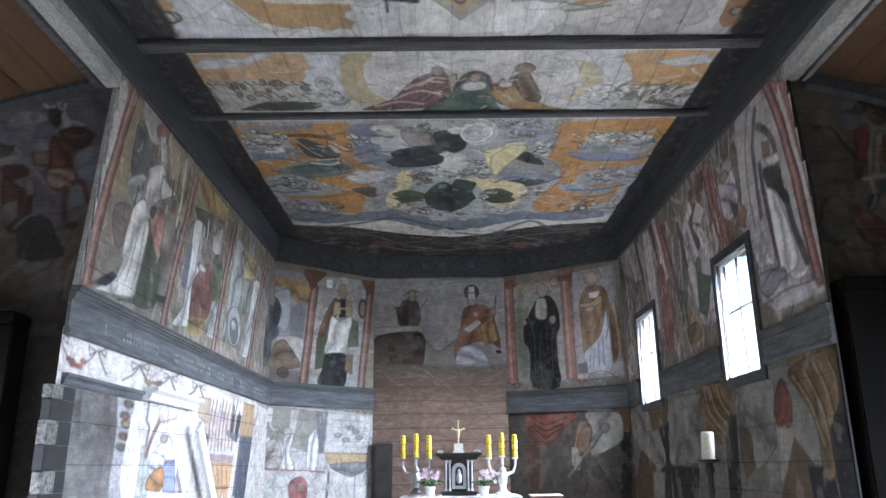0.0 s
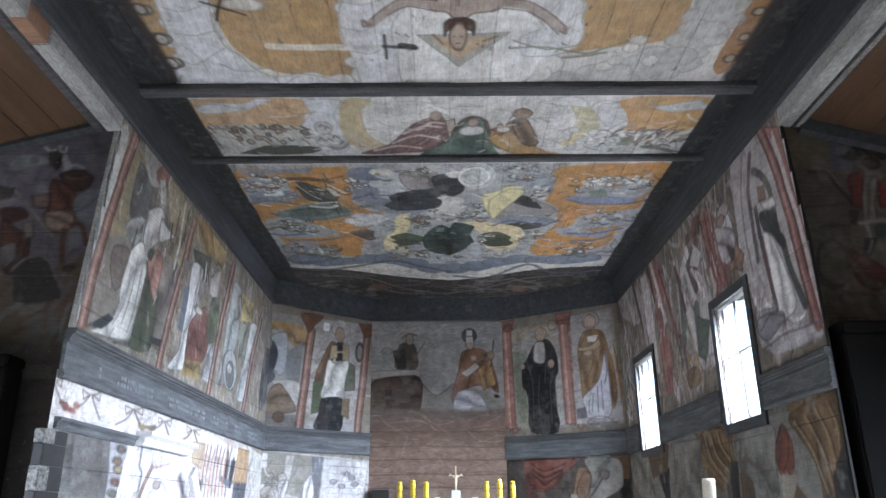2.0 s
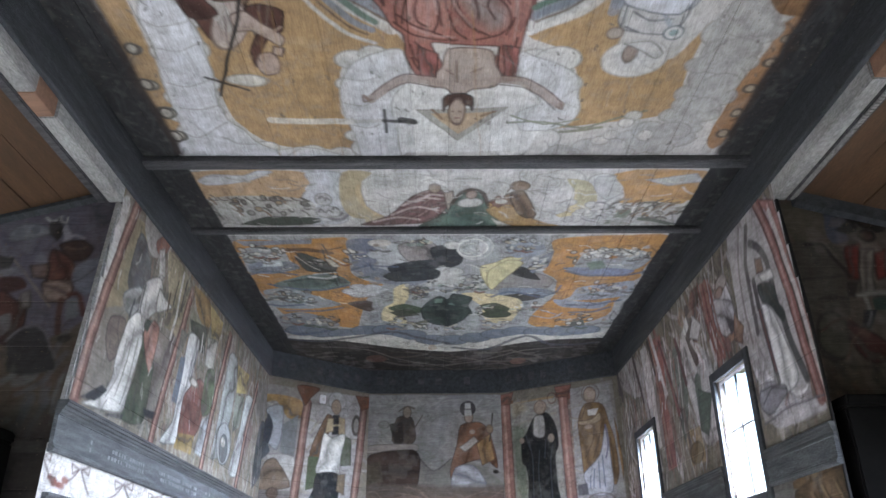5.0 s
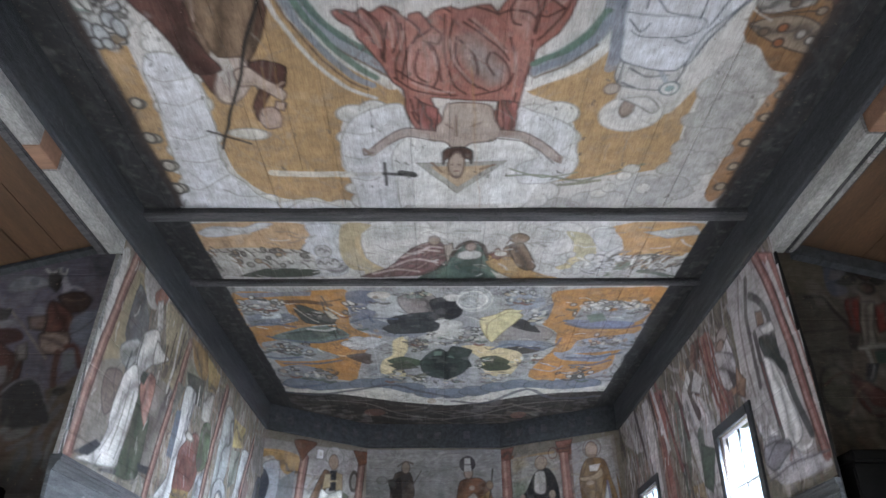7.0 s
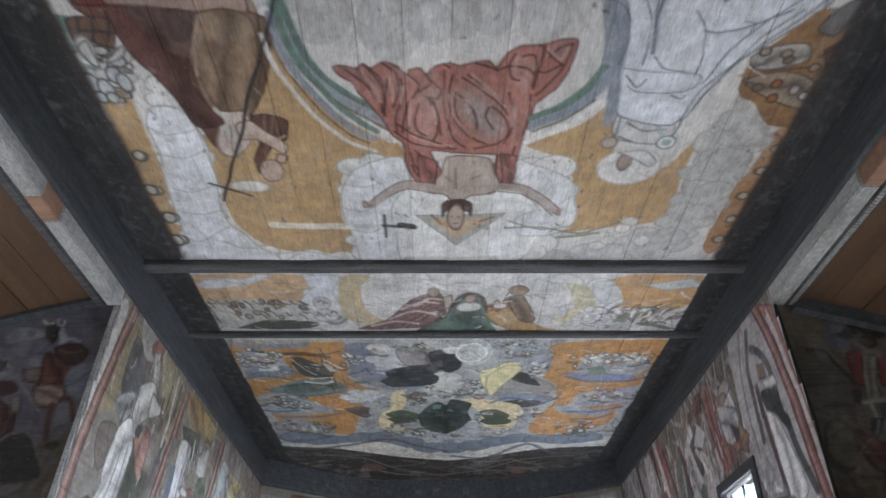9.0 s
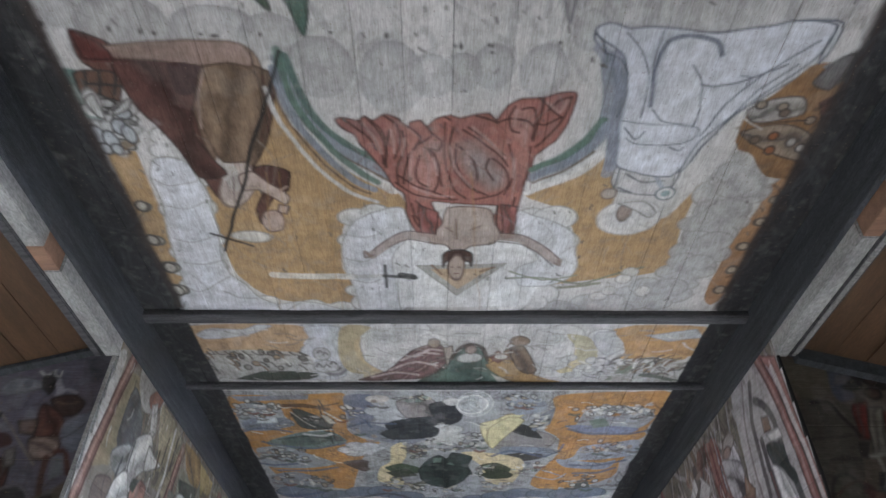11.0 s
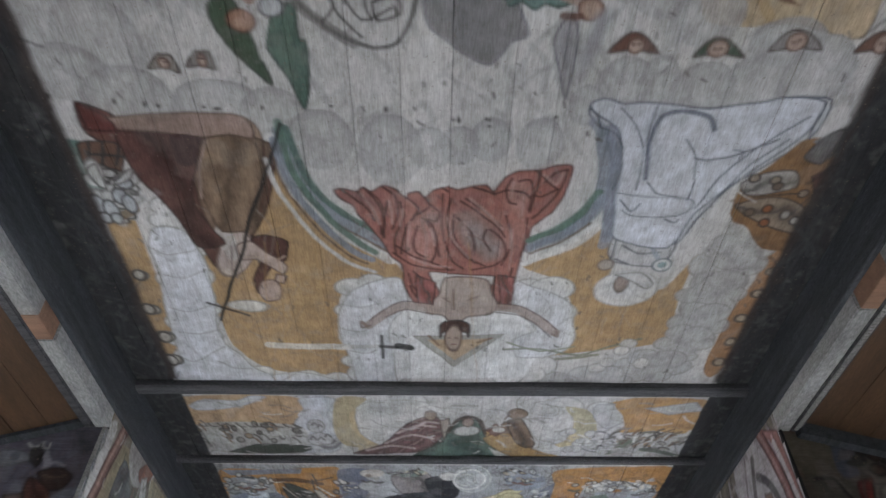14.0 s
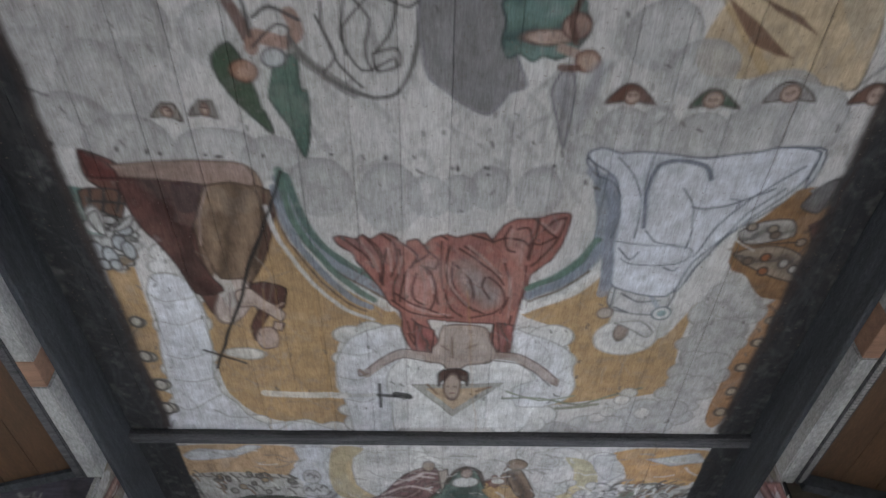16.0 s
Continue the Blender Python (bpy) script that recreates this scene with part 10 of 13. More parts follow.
wall_r.poly([(-8.0, 4.05), (-7.68, 3.95), (-7.66, 3.46), (-7.93, 3.05), (-8.04, 3.43)], '636963', folds=3)
wall_r.line([(-7.83, 3.94), (-7.85, 3.51), (-7.91, 3.16)], 0.03, 'b8b2b0')
wall_r.line([(-7.97, 3.95), (-8.0, 3.42)], 0.03, '8d5850')
wall_r.poly([(-8.7, 4.41), (-8.34, 4.36), (-8.32, 2.87), (-8.66, 2.86)], '9b5f59')
wall_r.poly([(-10.5, 4.58), (-9.68, 4.5), (-9.09, 4.1), (-9.45, 3.91), (-10.29, 4.2)], 'a79d9c')
wall_r.poly([(-8.82, 4.1), (-8.54, 4.05), (-8.51, 3.87), (-8.75, 3.89)], 'd9d3da', edge='8d8785')
wall_r.poly([(-9.24, 4.44), (-8.96, 4.43), (-8.66, 3.19), (-9.05, 3.13)], 'cdc6c8')
wall_r.poly([(-11.17, 4.86), (-10.67, 4.63), (-10.32, 4.13), (-10.99, 4.29)], '635857')
wall_r.line([(-6.72, 4.33), (-6.65, 3.37)], 0.1, '9b6159')
wall_r.line([(-6.72, 4.33), (-6.65, 3.37)], 0.03, '9c7c6c', opacity=0.9)
wall_r.line([(-6.78, 4.33), (-6.71, 3.37)], 0.016, '5a3a30')
wall_r.line([(-6.66, 4.33), (-6.59, 3.37)], 0.016, '5a3a30')
wall_r.line([(-8.77, 4.58), (-8.53, 2.91)], 0.1, '9b6159')
wall_r.line([(-8.77, 4.58), (-8.53, 2.91)], 0.03, '9c7c6c', opacity=0.9)
wall_r.line([(-8.83, 4.58), (-8.59, 2.91)], 0.016, '5a3a30')
wall_r.line([(-8.71, 4.58), (-8.47, 2.91)], 0.016, '5a3a30')
wall_r.strokes(-10.5, -5.1, 2.8, 4.4, ['ddd6da', '534d4d', '8d5d57', '636a64', 'b8b8c8'], 300, 142, long=0.3, width=0.025, lean=90, opacity=0.55)
wall_r.strokes(-10.4, -5.1, 2.8, 4.4, ['3f3a3b', '4d4645', '333034'], 260, 144, long=0.16, width=0.012, lean=88, opacity=0.6)
wall_r.poly([(-6, 4.59), (-5.63, 4.47), (-5.74, 3.92), (-5.77, 3.45), (-5.79, 3.24), (-6.03, 3.37), (-6.07, 4.06)], 'b3adb0')
wall_r.poly([(-5.64, 4.54), (-5.35, 4.44), (-5.25, 4.05), (-5.16, 3.42), (-5.13, 2.94), (-5.39, 2.97), (-5.79, 3.31), (-5.72, 3.92)], 'b0aaad')
wall_r.line([(-5.61, 4.4), (-5.75, 4.13), (-5.75, 3.83), (-5.77, 3.53)], 0.066, '4c4446')
wall_r.line([(-5.76, 4.45), (-5.89, 4.19), (-5.92, 3.84), (-5.9, 3.49)], 0.034, '857a7c')
wall_r.line([(-5.61, 4.25), (-5.45, 4.12), (-5.37, 3.95), (-5.35, 3.75)], 0.074, '3c3a3d')
wall_r.poly([(-5.58, 4.09), (-5.46, 4.05), (-5.46, 3.94), (-5.59, 3.97)], '8d6f60', edge='4a3a34')
wall_r.poly([(-5.56, 3.94), (-5.33, 3.9), (-5.3, 3.81), (-5.51, 3.86)], 'd3d2d2', edge='77757a')
wall_r.poly([(-5.61, 3.87), (-5.34, 3.78), (-5.32, 3.62), (-5.25, 3.52), (-5.31, 3.47), (-5.46, 3.64), (-5.58, 3.71)], '3a4040', edge='24282a', folds=2)
wall_r.poly([(-5.61, 3.7), (-5.44, 3.59), (-5.32, 3.3), (-5.24, 3.02), (-5.44, 2.95), (-5.61, 3.07), (-5.58, 3.38)], 'd3d1d3', edge='77757a', folds=4, fold_colour='8f8c92')
wall_r.line([(-5.3, 3.55), (-5.25, 3.28), (-5.13, 2.98)], 0.085, '3a4040')
wall_r.line([(-5.66, 3.94), (-5.65, 3.6), (-5.6, 3.3), (-5.56, 3.07)], 0.064, '383235')
wall_r.line([(-5.66, 3.67), (-5.61, 3.35), (-5.57, 3.15)], 0.029, '6f4446')
wall_r.line([(-5.36, 4.49), (-5.25, 4.17), (-5.13, 3.72), (-5.07, 3.22), (-5, 2.81)], 0.126, '8d5852')
wall_r.line([(-5.3, 4.46), (-5.19, 4.14), (-5.08, 3.7), (-5.01, 3.2), (-4.95, 2.8)], 0.016, '43302c')
wall_r.line([(-5.43, 4.53), (-5.31, 4.2), (-5.2, 3.75), (-5.12, 3.24), (-5.06, 2.82)], 0.015, '43302c')
wall_r.line([(-5.37, 4.5), (-5.26, 4.17), (-5.14, 3.73), (-5.08, 3.22), (-5.01, 2.81)], 0.035, 'b08480', opacity=0.85)
wall_r.line([(-5.18, 4.32), (-5.04, 3.73), (-4.97, 3.23), (-4.9, 2.83)], 0.054, 'c2bfbf')
wall_r.line([(-5.16, 4.07), (-5.06, 3.65), (-5, 3.2)], 0.018, '3c3e36')
wall_r.ell(-6.34, 4.18, 0.148, 0.073, 'a59a96', edge='6a5c58')
wall_r.ell(-6.42, 4.12, 0.101, 0.049, '93756a', edge='4a3c38')
wall_r.poly([(-6.61, 4.11), (-6.18, 3.95), (-6.17, 3.73), (-6.41, 3.7), (-6.6, 3.87)], 'a8a4ac', edge='5a565c', folds=4)
wall_r.poly([(-6.36, 3.88), (-6.11, 3.74), (-6.28, 3.67)], '47434d')
wall_r.poly([(-6.16, 3.83), (-6.01, 3.67), (-6.09, 3.54), (-6.24, 3.62)], '8a6856', edge='5a4238')
wall_r.line([(-6.92, 4.41), (-6.84, 3.99), (-6.67, 3.56)], 0.039, '7a4842')
wall_r.line([(-6.79, 4.35), (-6.71, 3.95), (-6.55, 3.53)], 0.035, '7a4842')
wall_r.line([(-6.63, 4.29), (-6.56, 3.9), (-6.41, 3.48)], 0.037, '7a4842')
wall_r.line([(-7.33, 4.29), (-7.27, 4.09), (-7.45, 3.98), (-7.25, 3.74)], 0.129, '47332f')
wall_r.poly([(-7.18, 4.18), (-6.99, 4.02), (-7.12, 3.9), (-7.36, 4.01)], 'c4c0c4', edge='6a6468')
wall_r.ell(-7.24, 4.22, 0.080, 0.033, '93786c')
wall_r.line([(-8.54, 4.47), (-8.27, 3.99), (-8.02, 3.38)], 0.084, '885250', opacity=0.9)
wall_r.line([(-8.88, 4.46), (-8.72, 4.01)], 0.080, '473838', opacity=0.9)
wall_r.line([(-9.63, 4.46), (-9.34, 3.83)], 0.088, '4a3c3c', opacity=0.9)
wall_r.line([(-7.83, 4.13), (-7.66, 3.61)], 0.079, '664244', opacity=0.9)
wall_r.line([(-8.43, 4.31), (-8.15, 3.75), (-7.95, 3.38)], 0.040, '5a3a38', opacity=0.9)
wall_r.line([(-8.74, 4.48), (-8.44, 3.83), (-8.31, 3.45)], 0.088, 'c9c4c6', opacity=0.9)
wall_r.line([(-10.1, 4.53), (-9.72, 4)], 0.104, 'c0bbbd', opacity=0.9)
wall_r.line([(-7.56, 4.1), (-7.32, 3.64)], 0.080, 'c6c1c3', opacity=0.9)
wall_r.line([(-7.06, 3.54), (-7.07, 3.17)], 0.105, 'bdbabf', opacity=0.9)
wall_r.line([(-7.31, 3.53), (-7.33, 3.23)], 0.179, '57625a', opacity=0.9)
wall_r.line([(-6.81, 3.78), (-6.76, 3.55)], 0.051, 'b8b2b4', opacity=0.9)
wall_r.line([(-8.35, 3.6), (-8.19, 2.98)], 0.097, '76584f', opacity=0.9)
wall_r.line([(-8.75, 3.7), (-8.73, 3.22)], 0.138, '857a76', opacity=0.9)
wall_r.line([(-7.86, 3.36), (-7.79, 2.86)], 0.089, '6a5c58', opacity=0.9)
wall_r.line([(-9.34, 4.07), (-9.19, 3.52)], 0.096, '9b9496', opacity=0.9)
wall_r.line([(-10.6, 4.57), (-10.4, 4.11)], 0.114, '5a5050', opacity=0.9)
wall_r.ell(-7.65, 2.9, 0.201, 0.105, '77603f', edge='4a3c2c')
wall_r.poly([(-7.34, 3.46), (-6.99, 3.33), (-7.23, 2.98), (-7.43, 3.08)], '5a685e', edge='3f4a42')
wall_r.poly([(-5.91, 3.08), (-5.51, 3.03), (-5.47, 2.95), (-5.8, 2.88), (-5.95, 2.96)], '8d8a94', edge='55525a')
wall_r.line([(-5.9, 2.98), (-5.7, 3.05), (-5.46, 2.98)], 0.015, '4a4650')
wall_r.line([(-5.95, 2.83), (-5.43, 2.85), (-4.96, 2.81)], 0.017, '66626a')

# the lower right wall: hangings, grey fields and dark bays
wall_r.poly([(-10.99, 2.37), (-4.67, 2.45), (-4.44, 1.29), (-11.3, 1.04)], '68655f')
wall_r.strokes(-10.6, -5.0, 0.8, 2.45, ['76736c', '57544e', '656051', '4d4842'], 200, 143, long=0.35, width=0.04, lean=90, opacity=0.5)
wall_r.poly([(-5.67, 2.34), (-4.92, 2.36), (-4.8, 2.21), (-5.11, 1.95), (-5.08, 1.68), (-5.08, 1.49), (-5.16, 1.49), (-5.25, 1.69), (-5.46, 1.98)], '6b5437', folds=7, fold_colour='463624')
wall_r.poly([(-7.9, 2.37), (-6.9, 2.37), (-6.83, 2.05), (-7.02, 1.86), (-7.19, 1.77), (-7.63, 2.0)], '6e5639', folds=6, fold_colour='433422')
wall_r.poly([(-6.9, 2.37), (-6.51, 2.27), (-6.84, 2.0)], '5e4931')
wall_r.poly([(-8.83, 2.4), (-7.81, 2.36), (-7.73, 1.95), (-8.09, 1.57), (-8.91, 1.61)], '7a7873', edge='514f49')
wall_r.poly([(-6.78, 2.25), (-5.58, 2.28), (-5.31, 1.81), (-5.55, 1.58), (-6.41, 1.6), (-6.73, 1.9)], '777571')
wall_r.poly([(-5.61, 2.16), (-5.3, 1.89), (-5.13, 1.65), (-5.27, 1.57), (-5.51, 1.74)], '6f6e69')
wall_r.poly([(-5.94, 2.11), (-5.81, 2.22), (-5.68, 2.08), (-5.72, 1.88), (-5.89, 1.85), (-5.98, 1.94)], '763f30', edge='4d2b22')
wall_r.poly([(-6.73, 1.9), (-6.6, 1.97), (-6.45, 1.83), (-6.47, 1.6), (-6.71, 1.51)], '5b4430', edge='3c2e24')
wall_r.poly([(-8.06, 2.03), (-7.91, 2.08), (-7.85, 1.79), (-8.0, 1.45), (-8.2, 1.51)], '5b493a')
wall_r.poly([(-5.91, 1.87), (-5.68, 1.85), (-5.73, 1.63), (-6.03, 1.46)], '868076')
wall_r.poly([(-5.7, 1.79), (-5.37, 1.54), (-5.32, 1.3), (-6.12, 1.28)], '574533')
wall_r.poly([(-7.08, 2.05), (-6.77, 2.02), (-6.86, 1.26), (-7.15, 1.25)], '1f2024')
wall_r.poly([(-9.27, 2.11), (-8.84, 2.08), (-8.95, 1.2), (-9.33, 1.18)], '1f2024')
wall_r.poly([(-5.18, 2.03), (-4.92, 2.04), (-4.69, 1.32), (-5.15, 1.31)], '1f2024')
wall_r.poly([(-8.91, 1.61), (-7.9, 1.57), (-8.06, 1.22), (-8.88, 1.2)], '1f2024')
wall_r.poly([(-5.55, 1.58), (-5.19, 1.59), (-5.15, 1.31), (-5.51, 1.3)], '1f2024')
wall_r.poly([(-10.65, 2.35), (-9.74, 2.35), (-9.1, 1.77), (-9.15, 1.58), (-9.79, 1.58), (-10.57, 2.04)], '76726a', folds=3)
wall_r.poly([(-9.74, 2.35), (-8.73, 2.36), (-8.92, 2.05), (-9.56, 1.99)], '5b4630')
wall_r.poly([(-10.16, 1.8), (-9.52, 1.58), (-9.74, 1.17), (-10.94, 1.13)], '513f2e')
wall_r.poly([(-9.67, 1.51), (-9.16, 1.51), (-9.28, 1.19), (-9.74, 1.17)], '7a7771')
wall_r.poly([(-5.65, 2.27), (-4.87, 2.35), (-4.92, 2.06), (-5.14, 1.82), (-5.16, 1.52), (-5.32, 1.52), (-5.32, 1.79), (-5.42, 1.99), (-5.56, 2.12)], '69523a', edge='3c2e1f', folds=5, fold_colour='433320')
wall_r.line([(-5.59, 2.21), (-5.4, 2.01), (-5.25, 1.71)], 0.022, '8d7552', opacity=0.85)
wall_r.line([(-5.54, 2.2), (-5.35, 2), (-5.2, 1.71)], 0.021, '3f301e', opacity=0.85)
wall_r.line([(-5.42, 2.24), (-5.26, 2.02), (-5.18, 1.75)], 0.022, '8d7552', opacity=0.85)
wall_r.line([(-5.37, 2.23), (-5.22, 2.01), (-5.13, 1.74)], 0.023, '3f301e', opacity=0.85)
wall_r.line([(-5.25, 2.27), (-5.13, 2.08), (-5.11, 1.87)], 0.023, '8d7552', opacity=0.85)
wall_r.line([(-5.21, 2.25), (-5.09, 2.07), (-5.06, 1.86)], 0.021, '3f301e', opacity=0.85)
wall_r.line([(-5.07, 2.29), (-4.99, 2.14), (-5.01, 1.99)], 0.022, '8d7552', opacity=0.85)
wall_r.line([(-5.03, 2.28), (-4.95, 2.13), (-4.97, 1.99)], 0.021, '3f301e', opacity=0.85)
wall_r.poly([(-7.63, 2.35), (-6.98, 2.31), (-6.93, 2), (-7.07, 1.84), (-7.36, 1.97), (-7.61, 2.14)], '6b5438', edge='3c2e1f', folds=3, fold_colour='433320')
wall_r.line([(-7.54, 2.31), (-7.45, 2.09), (-7.09, 1.87)], 0.032, '937a56', opacity=0.85)
wall_r.line([(-7.47, 2.31), (-7.38, 2.08), (-7.03, 1.87)], 0.028, '43331f', opacity=0.85)
wall_r.line([(-7.38, 2.31), (-7.28, 2.1), (-7.01, 1.95)], 0.034, '937a56', opacity=0.85)
wall_r.line([(-7.31, 2.3), (-7.22, 2.1), (-6.95, 1.94)], 0.027, '43331f', opacity=0.85)
wall_r.line([(-7.19, 2.3), (-7.11, 2.16), (-6.95, 2.04)], 0.033, '937a56', opacity=0.85)
wall_r.line([(-7.13, 2.29), (-7.06, 2.15), (-6.89, 2.04)], 0.025, '43331f', opacity=0.85)
wall_r.poly([(-5.8, 2.22), (-5.72, 2.13), (-5.79, 1.97), (-5.94, 1.87), (-5.99, 2.03)], '733c2e', edge='432219', folds=2)
wall_r.line([(-5.83, 1.87), (-5.83, 1.73), (-5.94, 1.64)], 0.028, '857c6c')
wall_r.poly([(-6.71, 1.95), (-6.51, 1.97), (-6.45, 1.83), (-6.56, 1.63), (-6.74, 1.61)], '544432', edge='33281e')
wall_r.poly([(-11.5, 2.41), (-10.8, 2.44), (-10.6, 2.08), (-11.3, 1.87)], '777470', opacity=0.8)
wall_r.poly([(-8.57, 2.32), (-7.65, 2.3), (-7.9, 1.61), (-8.72, 1.59)], '74726d', edge='4a4844', folds=2)
wall_r.poly([(-6.75, 2.24), (-5.97, 2.24), (-6.01, 1.95), (-6.02, 1.73), (-6.46, 1.56), (-6.49, 1.84), (-6.76, 1.98)], '757470', edge='4f4d49', folds=2)
wall_or.poly([(0.318, 2.36), (1.11, 2.32), (0.929, 2.14), (0.779, 1.99), (0.587, 1.89), (0.41, 1.96), (0.335, 2.13)], '6b372c', edge='3f201a', folds=3, fold_colour='4a241d')
wall_or.line([(0.399, 2.3), (0.603, 2.18), (0.955, 2.28)], 0.024, '45221b')
wall_or.line([(0.415, 2.26), (0.609, 2.14), (0.917, 2.24)], 0.016, '8a5040', opacity=0.8)
wall_or.line([(0.427, 2.21), (0.598, 2.09), (0.886, 2.19)], 0.024, '45221b')
wall_or.line([(0.443, 2.16), (0.604, 2.05), (0.849, 2.15)], 0.016, '8a5040', opacity=0.8)
wall_or.line([(0.455, 2.11), (0.593, 1.99), (0.817, 2.1)], 0.024, '45221b')
wall_or.line([(0.472, 2.07), (0.599, 1.95), (0.78, 2.06)], 0.016, '8a5040', opacity=0.8)
wall_or.line([(0.418, 1.95), (0.433, 1.68), (0.398, 1.33)], 0.118, '4c2922')
wall_or.poly([(1.23, 2.33), (1.73, 2.31), (1.76, 1.96), (1.53, 1.81), (1.31, 1.7), (1.27, 1.86), (1.32, 2.09)], '8d8b84', edge='55524c', folds=2)
wall_or.poly([(1.21, 2.16), (1.3, 2.1), (1.25, 1.86), (1.13, 1.77), (1.08, 1.91)], '86664d', edge='453428')
wall_or.poly([(1.05, 1.76), (1.15, 1.71), (1.1, 1.54), (0.996, 1.53)], '9c968c', edge='55504a')
wall_or.line([(1.52, 2.12), (1.32, 1.86), (0.983, 1.47)], 0.032, '544a40')
wall_or.ell(1.51, 2.11, 0.066, 0.069, '6f6860', edge='3f3a34')
wall_or.poly([(1.27, 1.7), (1.52, 1.8), (1.73, 1.85), (1.68, 1.41), (1.29, 1.33)], '4a4640', opacity=0.7)
wall_or.line([(1.31, 1.7), (1.46, 1.48), (1.56, 1.26)], 0.025, '2f2c29')
wall_b.poly([(-1.02, 4.42), (0.91, 4.4), (0.94, 3.12), (-1.03, 3.15)], '9d9c9a')
wall_b.strokes(-1.03, 0.89, 3.17, 4.4, ['afaead', '878583', 'b6b3ae', '817e77'], 150, 124, long=0.35, width=0.022, lean=0, opacity=0.5)
wall_b.poly([(-1.02, 3.28), (-0.67, 3.28), (-0.26, 3.48), (-0.08, 3.38), (0.22, 3.59), (0.25, 3.12), (0.91, 3.34), (0.92, 3.08), (-1.03, 3.13)], '807c75', soft=0.04, opacity=0.8)
wall_b.line([(-0.28, 3.5), (-0.08, 3.39), (0.22, 3.57)], 0.02, '5c5652')
wall_b.line([(-1.02, 3.17), (-0.48, 3.13), (0.17, 3.18), (0.92, 3.06)], 0.03, 'c1bdb9')
wall_b.poly([(-1.06, 3.69), (-0.86, 3.71), (-0.63, 3.69), (-0.36, 3.69), (-0.28, 3.57), (-0.32, 3.42), (-0.43, 3.3), (-0.39, 3.17), (-0.74, 3.15), (-1.0, 3.17), (-1.04, 3.35), (-0.95, 3.54)], '5e4638', edge='563b33', folds=4, fold_colour='5c3f35')
wall_b.poly([(-1.04, 3.58), (-0.82, 3.61), (-0.71, 3.43), (-0.74, 3.2), (-1.0, 3.19)], '635d4c', opacity=0.7, soft=0.04)
wall_b.poly([(-0.71, 4.07), (-0.58, 4.14), (-0.52, 4.22), (-0.41, 4.22), (-0.39, 4.06), (-0.34, 3.84), (-0.36, 3.74), (-0.6, 3.72), (-0.64, 3.91)], '564d44', edge='3b3330')
wall_b.ell(-0.48, 4.19, 0.08, 0.1, 'a4948b')
wall_b.poly([(-0.54, 4.1), (-0.39, 4.08), (-0.41, 3.97), (-0.5, 3.93), (-0.56, 4.01)], '8b8381')
wall_b.poly([(-0.97, 3.69), (-0.63, 3.79), (-0.34, 3.8), (-0.32, 3.72), (-0.62, 3.71), (-0.95, 3.66)], 'c1bcb7')
wall_b.line([(-0.41, 4.08), (-0.22, 4.22), (-0.32, 4.08)], 0.015, '69635f')
wall_b.ell(-0.77, 4.05, 0.12, 0.09, '949292', edge='777370')
wall_b.line([(-0.63, 3.65), (-0.67, 3.5), (-0.6, 3.31)], 0.014, '49332e')
wall_b.line([(-0.49, 3.65), (-0.47, 3.46), (-0.52, 3.28)], 0.014, '49332e')
wall_b.poly([(0.26, 3.87), (0.37, 4.02), (0.49, 4.09), (0.64, 4.1), (0.76, 3.98), (0.8, 3.86), (0.83, 3.64), (0.84, 3.36), (0.77, 3.45), (0.58, 3.42), (0.51, 3.47), (0.36, 3.47), (0.2, 3.35), (0.2, 3.53), (0.25, 3.68)], 'a47552', edge='634233', folds=6, fold_colour='774f39')
wall_b.poly([(0.19, 3.31), (0.36, 3.45), (0.53, 3.47), (0.62, 3.4), (0.73, 3.23), (0.61, 3.14), (0.21, 3.14)], 'b4b6c0', folds=5, fold_colour='878a94')
wall_b.poly([(0.24, 3.79), (0.41, 3.87), (0.52, 3.85), (0.44, 3.75), (0.26, 3.72)], 'c9c4c0')
wall_b.poly([(0.68, 3.83), (0.78, 3.88), (0.85, 3.64), (0.86, 3.37), (0.79, 3.41), (0.72, 3.56)], 'c1955c', folds=3, fold_colour='805f3a')
wall_b.poly([(0.35, 3.75), (0.55, 3.79), (0.7, 3.73), (0.62, 3.56), (0.4, 3.6)], 'bb864e', opacity=0.7, folds=4, fold_colour='6f4a30')
wall_b.ell(0.47, 4.13, 0.08, 0.1, 'ab9587')
wall_b.poly([(0.41, 4.11), (0.54, 4.12), (0.52, 4.0), (0.45, 3.99)], 'c1bbb9')
wall_b.poly([(0.33, 4.29), (0.4, 4.36), (0.51, 4.35), (0.56, 4.28), (0.52, 4.2), (0.36, 4.18)], '464144', edge='312e30')
wall_b.poly([(0.38, 4.29), (0.45, 4.32), (0.47, 4.25), (0.38, 4.23)], 'b4b1af')
wall_b.line([(0.79, 4.21), (0.76, 3.94), (0.74, 3.83)], 0.02, '564d44')
wall_b.ell(0.72, 3.88, 0.06, 0.05, 'af9887')
wall_b.ell(0.49, 3.83, 0.06, 0.05, 'af9887')
wall_b.line([(0.43, 3.96), (0.35, 3.79), (0.27, 3.57)], 0.012, '5c3f2e')
wall_b.line([(0.63, 4.05), (0.69, 3.9), (0.64, 3.53)], 0.012, '5c3f2e')
wall_b.line([(0.55, 3.75), (0.53, 3.53)], 0.012, '5c3f2e')
wall_or.poly([(0.16, 4.3), (0.95, 4.3), (0.96, 2.81), (0.2, 2.81)], '96948b')
wall_or.poly([(1.15, 4.4), (1.76, 4.41), (1.84, 2.82), (1.15, 2.81)], 'a4a2a1')
